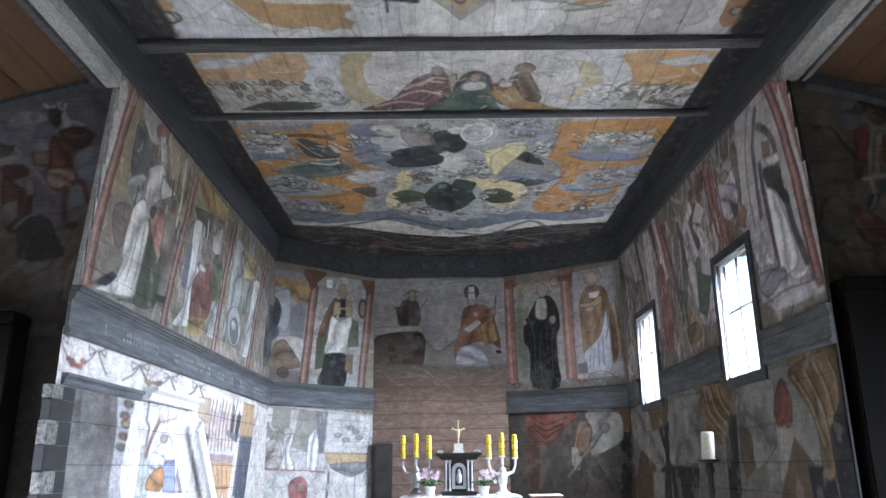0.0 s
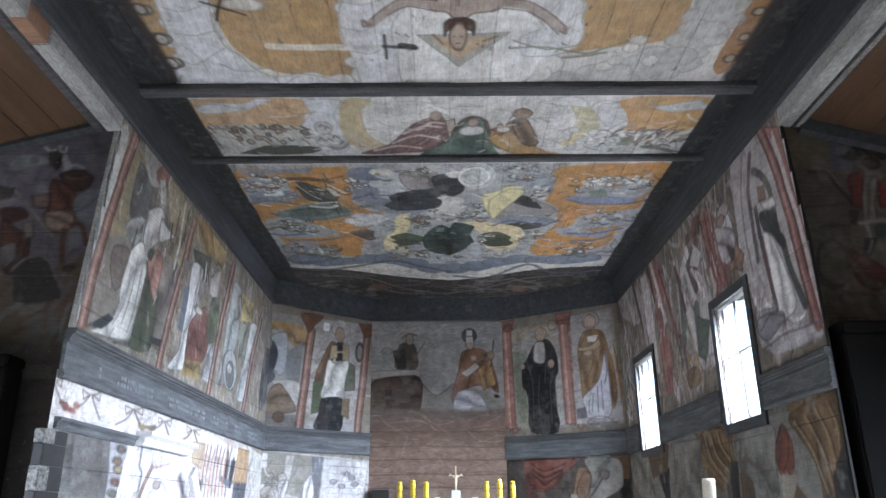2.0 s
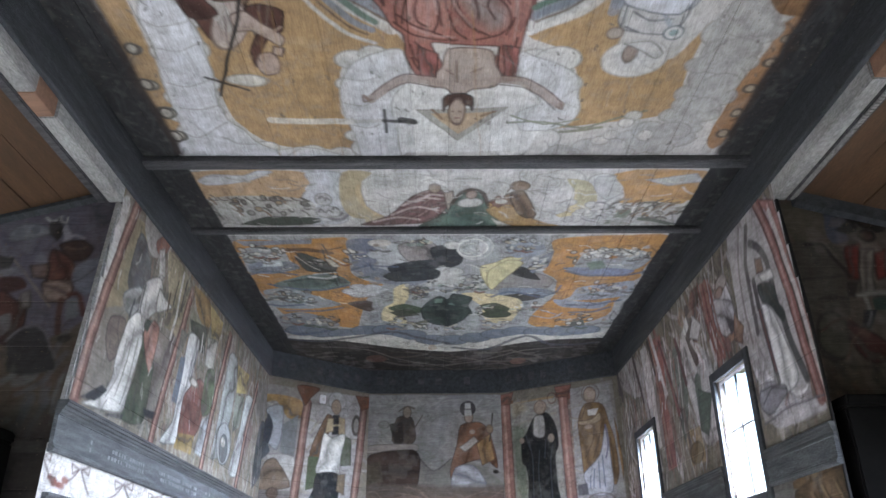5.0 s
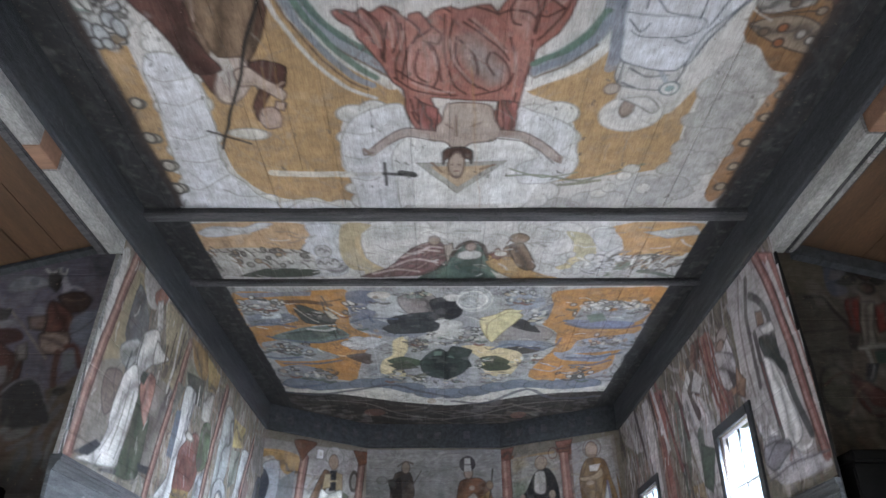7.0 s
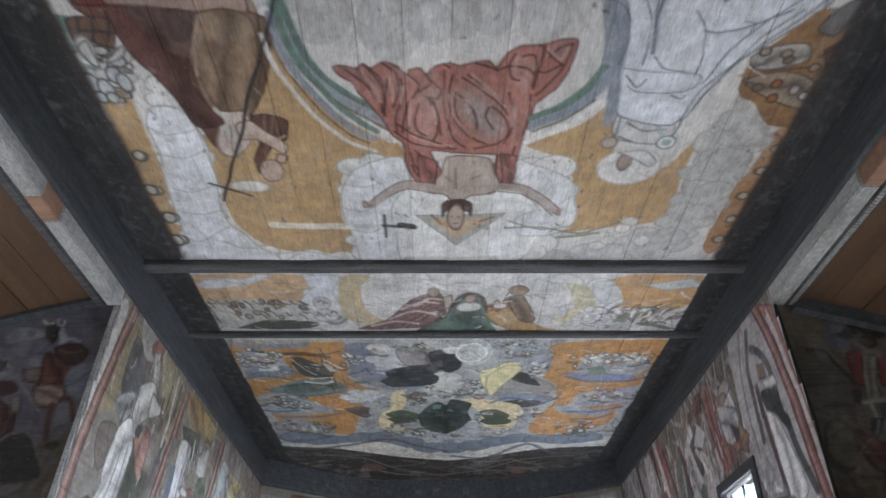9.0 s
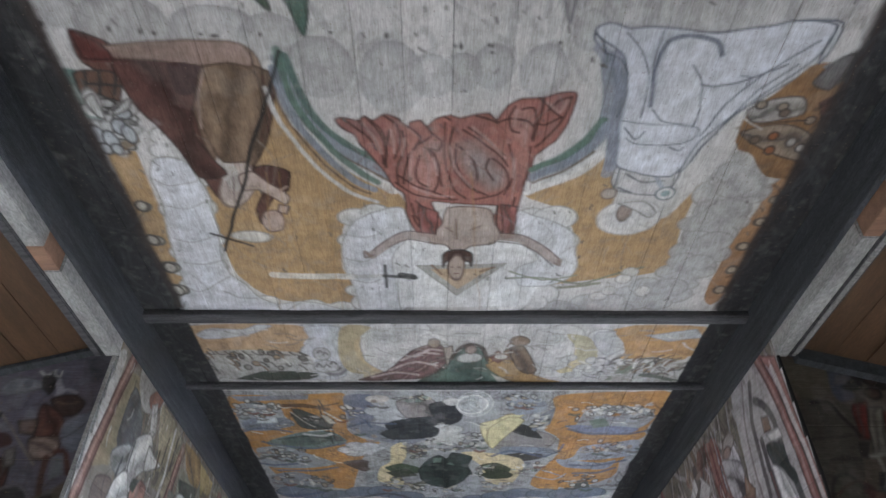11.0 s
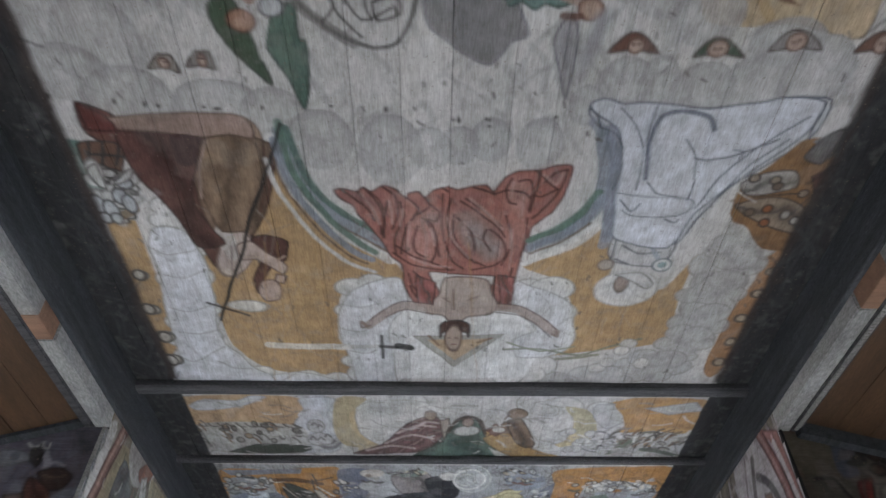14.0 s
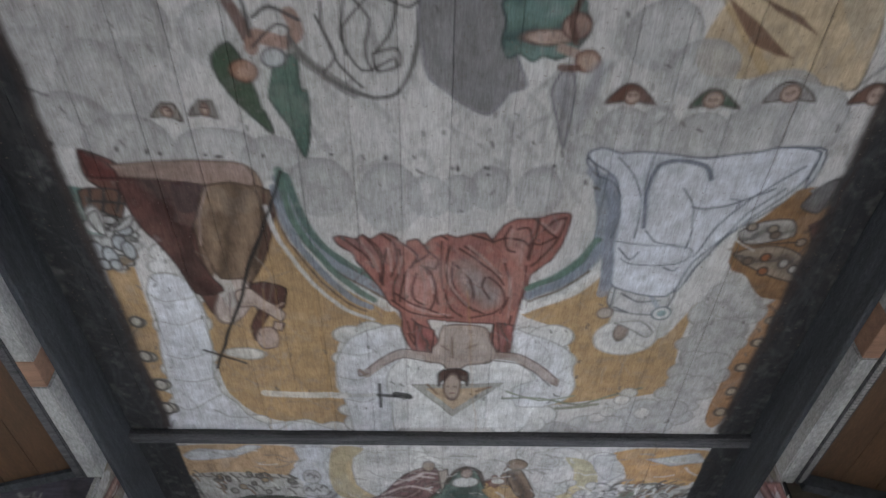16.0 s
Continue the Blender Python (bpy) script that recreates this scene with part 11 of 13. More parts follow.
wall_or.strokes(0.16, 1.74, 2.78, 4.36, ['b4b0ac', '837e77', 'a19581', '77736d'], 140, 134, long=0.25, width=0.022, lean=10, opacity=0.5)
wall_or.poly([(0.16, 3.94), (0.41, 3.98), (0.4, 2.79), (0.21, 2.95)], '6b7761', soft=0.05, opacity=0.8)
wall_or.poly([(0.18, 4.29), (0.39, 4.31), (0.46, 4.18), (0.21, 4.1)], 'a19270', soft=0.04, opacity=0.7)
wall_or.poly([(0.0, 4.36), (0.15, 4.34), (0.18, 2.81), (0.02, 2.82)], '9b685b', edge='634138')
wall_or.poly([(0.04, 4.35), (0.08, 4.35), (0.11, 2.82), (0.07, 2.82)], 'c19181', opacity=0.8)
wall_or.poly([(-0.06, 4.47), (0.22, 4.48), (0.16, 4.3), (-0.01, 4.31)], '8e5c4b', edge='563830', folds=2)
wall_or.poly([(0.97, 4.36), (1.1, 4.34), (1.14, 2.81), (0.99, 2.82)], '9b685b', edge='634138')
wall_or.poly([(1.0, 4.35), (1.04, 4.35), (1.07, 2.82), (1.03, 2.82)], 'c19181', opacity=0.8)
wall_or.poly([(0.91, 4.47), (1.18, 4.47), (1.11, 4.3), (0.95, 4.31)], '8e5c4b', edge='563830', folds=2)
wall_or.poly([(0.52, 4.02), (0.62, 4.09), (0.76, 4.1), (0.85, 4.0), (0.91, 3.81), (0.92, 3.61), (0.86, 3.47), (0.86, 3.04), (0.87, 2.78), (0.42, 2.78), (0.41, 3.12), (0.38, 3.34), (0.32, 3.42), (0.32, 3.71), (0.41, 3.83)], '1e2022', edge='1c1e20')
wall_or.poly([(0.56, 4.06), (0.7, 4.06), (0.72, 3.92), (0.7, 3.76), (0.61, 3.75), (0.53, 3.82)], 'b5b1a8', edge='66625c')
wall_or.ell(0.66, 4.19, 0.1, 0.1, 'a08c78', edge='6a5648')
wall_or.ell(0.81, 3.72, 0.05, 0.06, '9c8a78')
wall_or.ell(0.33, 3.73, 0.04, 0.04, '9c8a78')
wall_or.ring(0.86, 4.31, 0.071, 0.08, 0.012, '6e4a3c')
wall_or.line([(0.44, 3.74), (0.49, 3.47), (0.48, 2.86)], 0.012, '494f57')
wall_or.line([(0.83, 3.62), (0.78, 3.37), (0.77, 2.84)], 0.012, '494f57')
wall_or.line([(0.61, 3.57), (0.58, 3.21), (0.6, 2.82)], 0.012, '494f57')
wall_or.line([(0.4, 3.81), (0.46, 3.59)], 0.012, '494f57')
wall_or.line([(0.72, 3.7), (0.69, 3.45)], 0.012, '494f57')
wall_or.ring(1.46, 4.3, 0.132, 0.13, 0.012, '77665a')
wall_or.ell(1.45, 4.28, 0.092, 0.11, 'bba18d', edge='6f584b')
wall_or.poly([(1.38, 4.22), (1.51, 4.21), (1.48, 4.13), (1.4, 4.14)], 'a18775')
wall_or.poly([(1.25, 3.93), (1.3, 4.07), (1.38, 4.16), (1.57, 4.15), (1.66, 4.06), (1.71, 3.84), (1.77, 3.59), (1.78, 3.17), (1.73, 3.0), (1.66, 3.04), (1.64, 3.35), (1.58, 3.47), (1.48, 3.34), (1.38, 3.19), (1.28, 3.16), (1.26, 3.39), (1.24, 3.68)], '86663f', edge='634a33', folds=7, fold_colour='755533')
wall_or.poly([(1.28, 3.18), (1.52, 3.4), (1.66, 3.81), (1.68, 3.35), (1.67, 2.91), (1.32, 2.88), (1.29, 3.04)], 'c1c2cc', edge='777983')
wall_or.poly([(1.4, 4.06), (1.57, 4.07), (1.52, 3.97), (1.41, 3.98)], 'd3cfcc')
wall_or.poly([(1.25, 3.91), (1.46, 3.92), (1.58, 4.0), (1.59, 3.89), (1.46, 3.85), (1.27, 3.86)], 'af9573', edge='69513a')
wall_or.line([(1.37, 3.14), (1.35, 2.97)], 0.016, '516486')
wall_or.line([(1.43, 3.22), (1.4, 2.98)], 0.016, '516486')
wall_or.line([(1.5, 3.32), (1.49, 2.97)], 0.016, '516486')
wall_or.line([(1.56, 3.4), (1.57, 2.98)], 0.016, '516486')
wall_or.line([(1.65, 3.81), (1.66, 3.53), (1.61, 3.36)], 0.022, '696288')
wall_or.poly([(1.16, 3.02), (1.31, 3.04), (1.32, 2.88), (1.17, 2.88)], '63646d')
wall_or.ring(1.5, 2.82, 0.181, 0.08, 0.014, '7c726d')
wall_or.ell(1.4, 3.82, 0.06, 0.03, 'b69c88')
wall_or.line([(1.38, 4.13), (1.31, 3.96)], 0.012, '5c432b')
wall_or.line([(1.49, 3.83), (1.44, 3.62), (1.31, 3.39)], 0.012, '5c432b')
wall_or.line([(1.61, 3.85), (1.54, 3.65), (1.43, 3.38)], 0.012, '5c432b')
wall_or.line([(1.7, 3.63), (1.72, 3.35), (1.71, 3.04)], 0.012, '5c432b')
wall_b.poly([(-1.16, 4.43), (1.02, 4.41), (0.986, 2.91), (-1.15, 2.93)], '8d8b88')
wall_b.strokes(-1.05, 0.92, 3.0, 4.4, ['a09e9b', '7d7b78', 'a5a29c', '77746e'], 130, 126, long=0.35, width=0.018, lean=0, opacity=0.5)
wall_b.poly([(-1.14, 3.53), (-0.833, 3.7), (-0.286, 3.52), (-0.077, 3.32), (0.188, 3.5), (0.399, 3.51), (0.994, 3.16), (0.988, 2.98), (-1.13, 3)], '76726c', soft=0.03)
wall_b.line([(-0.286, 3.5), (-0.077, 3.32), (0.188, 3.5)], 0.018, '55504c')
wall_b.poly([(-0.641, 4.11), (-0.41, 4.12), (-0.356, 3.79), (-0.515, 3.68), (-0.71, 3.77)], '54463c', edge='332a25', folds=2)
wall_b.poly([(-0.756, 4.02), (-0.552, 4.06), (-0.533, 3.73), (-0.674, 3.73)], '352e29')
wall_b.ell(-0.481, 4.2, 0.062, 0.091, '8d7a6c', edge='55453c')
wall_b.line([(-0.606, 4.22), (-0.481, 4.3), (-0.374, 4.26)], 0.027, '5a4c42')
wall_b.line([(-0.374, 3.95), (-0.249, 4.15)], 0.018, '5c544e')
wall_b.poly([(-1.06, 3.69), (-0.701, 3.72), (-0.339, 3.71), (-0.339, 3.61), (-0.744, 3.59), (-1.08, 3.58)], '979089', edge='66605a')
wall_b.ell(-0.836, 4.01, 0.080, 0.055, '85817f', edge='66625f')
wall_b.poly([(-1.08, 3.51), (-0.832, 3.61), (-0.392, 3.63), (-0.286, 3.5), (-0.313, 3.17), (-0.392, 3.08), (-0.827, 3.11), (-1.1, 3.09)], '46342b', edge='2c201a', folds=5, fold_colour='2f221c')
wall_b.poly([(-1.11, 3.42), (-0.875, 3.47), (-0.827, 3.16), (-1.11, 3.12)], '5a5040', opacity=0.8)
wall_b.poly([(0.337, 4), (0.587, 4.05), (0.745, 3.96), (0.835, 3.69), (0.887, 3.36), (0.715, 3.49), (0.486, 3.46), (0.291, 3.37), (0.218, 3.15), (0.168, 3.32), (0.27, 3.69)], '80543a', edge='4a2e20', folds=5, fold_colour='54341f')
wall_b.poly([(0.58, 3.72), (0.778, 3.87), (0.847, 3.49), (0.66, 3.4)], '9c7442', edge='5c3f26', folds=4, fold_colour='66461f')
wall_b.poly([(0.314, 3.67), (0.538, 3.83), (0.598, 3.76), (0.401, 3.6)], 'b0aba5', edge='6a5a50')
wall_b.poly([(0.256, 3.37), (0.528, 3.4), (0.706, 3.16), (0.651, 3.06), (0.199, 3.06)], '9798a0', edge='66666e', folds=5, fold_colour='66687a')
wall_b.ell(0.464, 4.12, 0.063, 0.082, 'a08a7c', edge='5f4a40')
wall_b.ell(0.449, 4.26, 0.116, 0.109, '453d40', edge='2a2527')
wall_b.poly([(0.406, 4.34), (0.496, 4.34), (0.509, 4.15), (0.402, 4.15)], 'b0aca8')
wall_b.line([(0.395, 4.25), (0.52, 4.25)], 0.018, '453d40')
wall_b.line([(0.832, 4.18), (0.808, 3.97), (0.775, 3.76)], 0.026, '3a342c')
wall_b.ell(0.78, 3.94, 0.053, 0.063, '8a6a4c', edge='5a4030')
wall_b.ell(0.859, 3.31, 0.043, 0.027, '26221f')
wall_b.ell(0.513, 3.9, 0.044, 0.036, 'a89484')
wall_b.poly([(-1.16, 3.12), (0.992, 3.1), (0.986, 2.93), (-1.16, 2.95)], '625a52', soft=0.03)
wall_or.weather(331, 5, 2.0, 0.3, 0.06, 2.7, 4.3, '4f463d', 8)
wall_b.weather(332, 5, 2.0, 0.3, 0.06, 2.7, 4.3, '4f463d', 8)

# the nave walls beside the chancel, their dimness put into the mural colours
nave_l.strokes(-4.7, -2.42, 2.6, 4.4, ['5c6068', '70757c', '4a4440', '5a3f36', '3c3836'], 200, 151, long=0.35, width=0.05, lean=60, opacity=0.5)
nave_l.poly([(-3.35, 4.25), (-2.48, 4.47), (-2.47, 3.8), (-2.55, 3.4), (-3.12, 3.26)], '5a586a', opacity=0.75)
nave_l.poly([(-3.23, 4.09), (-3.14, 4.2), (-2.98, 4.17), (-2.93, 4.1), (-3.16, 4.04)], '74747c', edge='55555c')
nave_l.ell(-3.15, 4.13, 0.038, 0.043, '6a6a72')
nave_l.ell(-3.04, 4.13, 0.038, 0.043, '5c5e68')
nave_l.line([(-2.98, 4.25), (-2.95, 4.22), (-2.92, 4.22), (-2.9, 4.25)], 0.015, 'b5b2ae')
nave_l.line([(-2.88, 4.27), (-2.87, 4.22), (-2.83, 4.22), (-2.83, 4.26)], 0.013, 'a5a29e')
nave_l.line([(-2.89, 4.2), (-2.9, 4.25)], 0.016, '2a2422')
nave_l.poly([(-2.95, 4.21), (-2.87, 4.21), (-2.84, 4.14), (-2.87, 4.05), (-2.93, 4.1)], '282220')
nave_l.poly([(-2.85, 4.15), (-2.83, 4.22), (-2.77, 4.1), (-2.81, 4.04)], '85828a')
nave_l.line([(-2.83, 4.06), (-2.76, 4.12), (-2.67, 4.08)], 0.015, '85808a')
nave_l.poly([(-2.85, 4.02), (-2.77, 4.07), (-2.67, 4.06), (-2.6, 3.99), (-2.64, 3.91), (-2.73, 3.89), (-2.81, 3.95)], '43312b', edge='2a1e1a')
nave_l.line([(-2.81, 4), (-2.73, 3.98), (-2.65, 4)], 0.010, '6a5248')
nave_l.poly([(-2.88, 3.98), (-2.74, 3.89), (-2.7, 3.8), (-2.72, 3.73), (-2.88, 3.73), (-2.9, 3.89)], '5a362e', edge='33201b', folds=3, fold_colour='3c241e')
nave_l.poly([(-3.02, 3.85), (-2.9, 3.86), (-2.89, 3.75), (-2.99, 3.77)], '66524a', edge='3a2e2a')
nave_l.poly([(-2.9, 3.73), (-2.72, 3.73), (-2.68, 3.62), (-2.73, 3.57), (-2.85, 3.58), (-2.9, 3.67)], '7d6a62', edge='3f302a', folds=5, fold_colour='4a3a34')
nave_l.poly([(-2.71, 3.58), (-2.61, 3.59), (-2.58, 3.45), (-2.67, 3.42)], '666870')
nave_l.line([(-2.7, 3.62), (-2.61, 3.62), (-2.55, 3.46)], 0.042, '57332a')
nave_l.line([(-2.75, 3.58), (-2.73, 3.45), (-2.71, 3.33)], 0.047, '523329')
nave_l.line([(-3.18, 3.93), (-3, 3.74), (-2.81, 3.53)], 0.009, '8a7c6a')
nave_l.poly([(-3.28, 3.95), (-3.15, 3.92), (-3.16, 3.82), (-3.25, 3.81)], '2c2828')
nave_l.poly([(-3.25, 3.81), (-3.11, 3.85), (-3.05, 3.78), (-3.21, 3.75)], '6a6870')
nave_l.poly([(-3.23, 3.75), (-3.07, 3.76), (-3.01, 3.69), (-3.13, 3.64), (-3.21, 3.67)], '452a25')
nave_l.poly([(-3.21, 3.66), (-3.05, 3.58), (-2.99, 3.58), (-2.97, 3.4), (-3.04, 3.27), (-3.13, 3.29)], '4a2e27', edge='2c1c18', folds=2)
nave_l.poly([(-3.04, 3.64), (-2.98, 3.67), (-2.95, 3.53), (-3.01, 3.53)], '6c6662', edge='45403c')
nave_l.poly([(-3.17, 3.45), (-3.09, 3.49), (-3.06, 3.41), (-3.11, 3.33), (-3.14, 3.33)], '5f5c5c')
nave_l.poly([(-3.06, 3.31), (-2.99, 3.38), (-2.87, 3.4), (-2.79, 3.34), (-2.73, 3.19), (-2.68, 3.05), (-3.02, 3.05)], '39373a')
nave_l.line([(-3.08, 3.29), (-2.99, 3.37), (-2.87, 3.39), (-2.79, 3.32), (-2.73, 3.19)], 0.012, '74717a')
nave_l.poly([(-2.7, 3.85), (-2.51, 3.92), (-2.5, 3.67), (-2.58, 3.61), (-2.71, 3.73)], '6a6e7e')
nave_l.line([(-2.7, 3.72), (-2.61, 3.76), (-2.51, 3.87)], 0.009, '45464e')
nave_l.ell(-2.65, 3.28, 0.037, 0.021, '46403c', edge='2a2624')
nave_l.poly([(-2.66, 4.37), (-2.48, 4.44), (-2.48, 4.22), (-2.6, 4.17)], '4a4a54', opacity=0.8)
# lower wall painted almost black in place of the shade there
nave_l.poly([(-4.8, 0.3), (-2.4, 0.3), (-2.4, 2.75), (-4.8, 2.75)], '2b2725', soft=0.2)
nave_r.strokes(2.58, 4.8, 2.6, 4.4, ['5a5650', '6a6258', '44403c', '5a4038', '3c3836'], 200, 152, long=0.35, width=0.05, lean=100, opacity=0.5)
nave_r.poly([(2.66, 4.35), (2.99, 4.35), (2.96, 4.09), (2.75, 4.01), (2.65, 4.14)], '5c5446')
nave_r.poly([(2.95, 4.3), (3.06, 4.24), (3.11, 4.04), (2.99, 4.01), (2.96, 4.2)], '4a4c5a')
nave_r.poly([(2.66, 4.01), (3.06, 3.96), (2.96, 3.42), (2.66, 3.33), (2.69, 3.73)], '4a4640', opacity=0.7)
nave_r.ell(3.09, 4.2, 0.044, 0.039, '55505a', edge='1e1a18')
nave_r.ell(3.17, 4.21, 0.048, 0.048, '2a2220', edge='1e1a18')
nave_r.ell(3.27, 4.17, 0.065, 0.048, '3a2a24', edge='1e1a18')
nave_r.ell(3.35, 4.13, 0.052, 0.038, '282220', edge='1e1a18')
nave_r.ell(3.12, 4.12, 0.060, 0.029, '2c2826', edge='1e1a18')
nave_r.ell(3.25, 4.06, 0.060, 0.043, '4a342c', edge='1e1a18')
nave_r.poly([(3.08, 3.98), (3.17, 4), (3.13, 3.72), (3.05, 3.72)], '7a2d26', edge='451a16', folds=2)
nave_r.poly([(3.17, 3.96), (3.28, 3.96), (3.2, 3.63), (3.1, 3.58)], '6c685f', edge='3c3a35', folds=4)
nave_r.poly([(3.28, 3.93), (3.37, 3.96), (3.32, 3.74), (3.26, 3.72)], '7a2d26', edge='451a16')
nave_r.poly([(3.03, 3.7), (3.11, 3.7), (3.06, 3.57), (3.01, 3.59)], '35302c')
nave_r.line([(3.08, 3.59), (3.19, 3.61), (3.29, 3.62)], 0.031, '8a8780')
nave_r.poly([(3.16, 3.56), (3.28, 3.59), (3.26, 3.47), (3.16, 3.47)], '32463c')
nave_r.line([(3.12, 3.58), (3.12, 3.48)], 0.025, '827f78')
nave_r.poly([(3.07, 3.47), (3.17, 3.47), (3.11, 3.32), (3.05, 3.32)], '282a2e')
nave_r.line([(3.13, 3.45), (3.09, 3.35)], 0.011, '77747a')
nave_r.line([(2.79, 4), (2.92, 4), (2.98, 3.9), (3.06, 3.74)], 0.026, '2c2725')
nave_r.line([(2.81, 4.02), (2.93, 4.02), (3.01, 3.9)], 0.010, '6f675c')
nave_r.line([(2.65, 3.73), (2.85, 3.74), (3.04, 3.75)], 0.011, '2a2624')
nave_r.line([(2.78, 3.57), (3, 3.57)], 0.011, '2a2624')
nave_r.ell(2.83, 3.29, 0.122, 0.168, '4c483e', edge='282422')
nave_r.line([(2.72, 3.33), (2.73, 3.13), (2.91, 3.07)], 0.015, '282422')
nave_r.line([(2.74, 3.32), (2.92, 3.42), (3.08, 3.28), (3.2, 3.23)], 0.015, '4a2a24')
nave_r.poly([(2.95, 3.37), (3.2, 3.23), (3.16, 3.08), (3.02, 3.11), (2.96, 3.24)], '55302a', edge='331c18', folds=2)
nave_r.line([(2.88, 3.06), (3.15, 3.04)], 0.012, '2a2422')
nave_r.line([(2.88, 3.12), (2.98, 3.27), (3.06, 3.31)], 0.011, '6a4a3a')
nave_r.poly([(3.01, 4.22), (3.1, 4.22), (3.08, 4.15), (3, 4.14)], '5c5a5e')
# same painted shade over the lower right-hand wall
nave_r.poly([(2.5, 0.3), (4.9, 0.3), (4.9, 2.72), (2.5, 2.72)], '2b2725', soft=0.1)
wall_l.weather(311, 6, 2.2, 0.35, 0.18, 2.7, 4.6, '5f5347', 8)
wall_r.weather(313, 6, 2.0, 0.45, 0.22, 0.4, 4.6, '4f463d', 8)
wall_b.weather(314, 4, 4, 0.25, 0.12, 2.7, 4.6)
wall_b.poly([(-1.2, 0.3), (1.1, 0.3), (1.1, 2.95), (-1.2, 2.95)], '7a6254', soft=0.03)
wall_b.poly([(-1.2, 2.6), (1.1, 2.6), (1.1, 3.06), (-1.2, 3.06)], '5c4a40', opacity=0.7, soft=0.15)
wall_b.strokes(-1.05, 0.95, 0.5, 3.0, ['6a5244', '8d7464', '5a4438', '957c6a'], 340, 316, long=0.5, width=0.012, lean=0, opacity=0.4)
for v in (2.78, 2.56, 2.37, 2.16, 1.97, 1.76, 1.55, 1.35):
    wall_b.line([(-1.07, v), (-0.3, v + 0.008), (0.4, v - 0.006), (0.96, v)], 0.012, '3a2c25', opacity=0.7)
wall_ol.weather(316, 5, 3, 0.35, 0.12)
wall_ol.weather(326, 9, 8, 0.6, 0.22, 0.4, 2.44, '6a655f', 8)
wall_l.weather(327, 8, 8, 0.5, 0.15, 0.4, 2.44, '77706a', 8)
wall_l.strokes(5.7, 10.3, 0.9, 2.3, ['77808c', '8a6a5c', '5f646e', '9a8a78'], 160, 328, long=0.14, width=0.011, lean=75, opacity=0.6)
wall_ol.strokes(0.0, 1.68, 0.9, 2.4, ['77808c', '8a7a70', '5f646e', 'c9c7c4'], 150, 329, long=0.13, width=0.011, lean=80, opacity=0.6)
wall_or.weather(317, 5, 3, 0.35, 0.12)
nave_l.weather(318, 3, 2.5, 0.3, 0.1, 2.5, 4.4, '3c342f')
nave_r.weather(319, 3, 2.5, 0.3, 0.1, 2.7, 4.4, '3c342f')


# ---- the setting ----

def wall_frame(origin, along):
    """Carries (u, z, outward) into the world."""
    ax, ay = along[0], along[1]
    return Matrix(((ax, 0, -ay, origin[0]), (ay, 0, ax, origin[1]), (0, 1, 0, 0), (0, 0, 0, 1)))


def backing(name, origin, along, u0, u1, z0, z1, holes=(), thick=0.18, label="", material=None):
    bm = holed_slab(bmesh.new(), [u0, u1], [z0, z1], holes, 0.016, thick, wall_frame(origin, along))
    ob = mesh_from(name, bm, material or PLASTER)
    return tagged(ob, label, "wall", kind="structure")


def corner_l(z):
    """The near ends of the left wall's boards: the old corner leans, and steps out under the cornice."""
    return 4.72 if z < 2.5 else 4.86 + 0.14 * (z - 2.78)


def corner_r(z):
    return -(4.93 if z < 3.4 else 4.93 + 0.12 * (z - 3.4))


HOLES = [(-WIN_A[1], -WIN_A[0], WIN_A[2], WIN_A[3]), (-WIN_B[1], -WIN_B[0], WIN_B[2], WIN_B[3])]
w = backing("wall_north", (LEFT, 0, 0), (0, 1, 0), NAVE_END + 0.02, APSE_L[1] + 0.1, 0, CEIL, label="boarded chancel wall painted with standing robed shapes")
boarded_wall(w, wall_l, (LEFT, 0, 0), (0, 1, 0), corner_l, APSE_L[1], 0.4, FRIEZE, 0.26, 0.0115, BOARDS_Y, seed=1)
w = backing("wall_south", (RIGHT, 0, 0), (0, -1, 0), -APSE_R[1] - 0.1, -NAVE_END - 0.02, 0, CEIL, HOLES, 0.09, label="boarded chancel wall with two windows and faded murals")
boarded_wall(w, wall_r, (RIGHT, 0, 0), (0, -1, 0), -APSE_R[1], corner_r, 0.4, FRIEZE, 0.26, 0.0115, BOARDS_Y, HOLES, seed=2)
w = backing("wall_east", (0, BACK, 0), (1, 0, 0), BACK_L[0] - 0.1, BACK_R[0] + 0.1, 0, CEIL, label="apse wall of bare boards under a painted upper part")
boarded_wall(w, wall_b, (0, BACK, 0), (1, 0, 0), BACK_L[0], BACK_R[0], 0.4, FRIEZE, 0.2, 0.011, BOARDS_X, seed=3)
w = backing("wall_northeast", (*APSE_L, 0), OBL_L, -0.05, LEN_L + 0.05, 0, CEIL, label="slanting apse wall with painted columns and robed shapes")
boarded_wall(w, wall_ol, (*APSE_L, 0), OBL_L, 0, LEN_L, 0.4, FRIEZE, 0.22, 0.011, BOARDS_X, seed=4)
w = backing("wall_southeast", (*BACK_R, 0), OBL_R, -0.05, LEN_R + 0.05, 0, CEIL, label="slanting apse wall with painted columns and robed shapes")
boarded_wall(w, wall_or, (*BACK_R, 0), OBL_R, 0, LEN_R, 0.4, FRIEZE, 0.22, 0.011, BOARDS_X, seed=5)

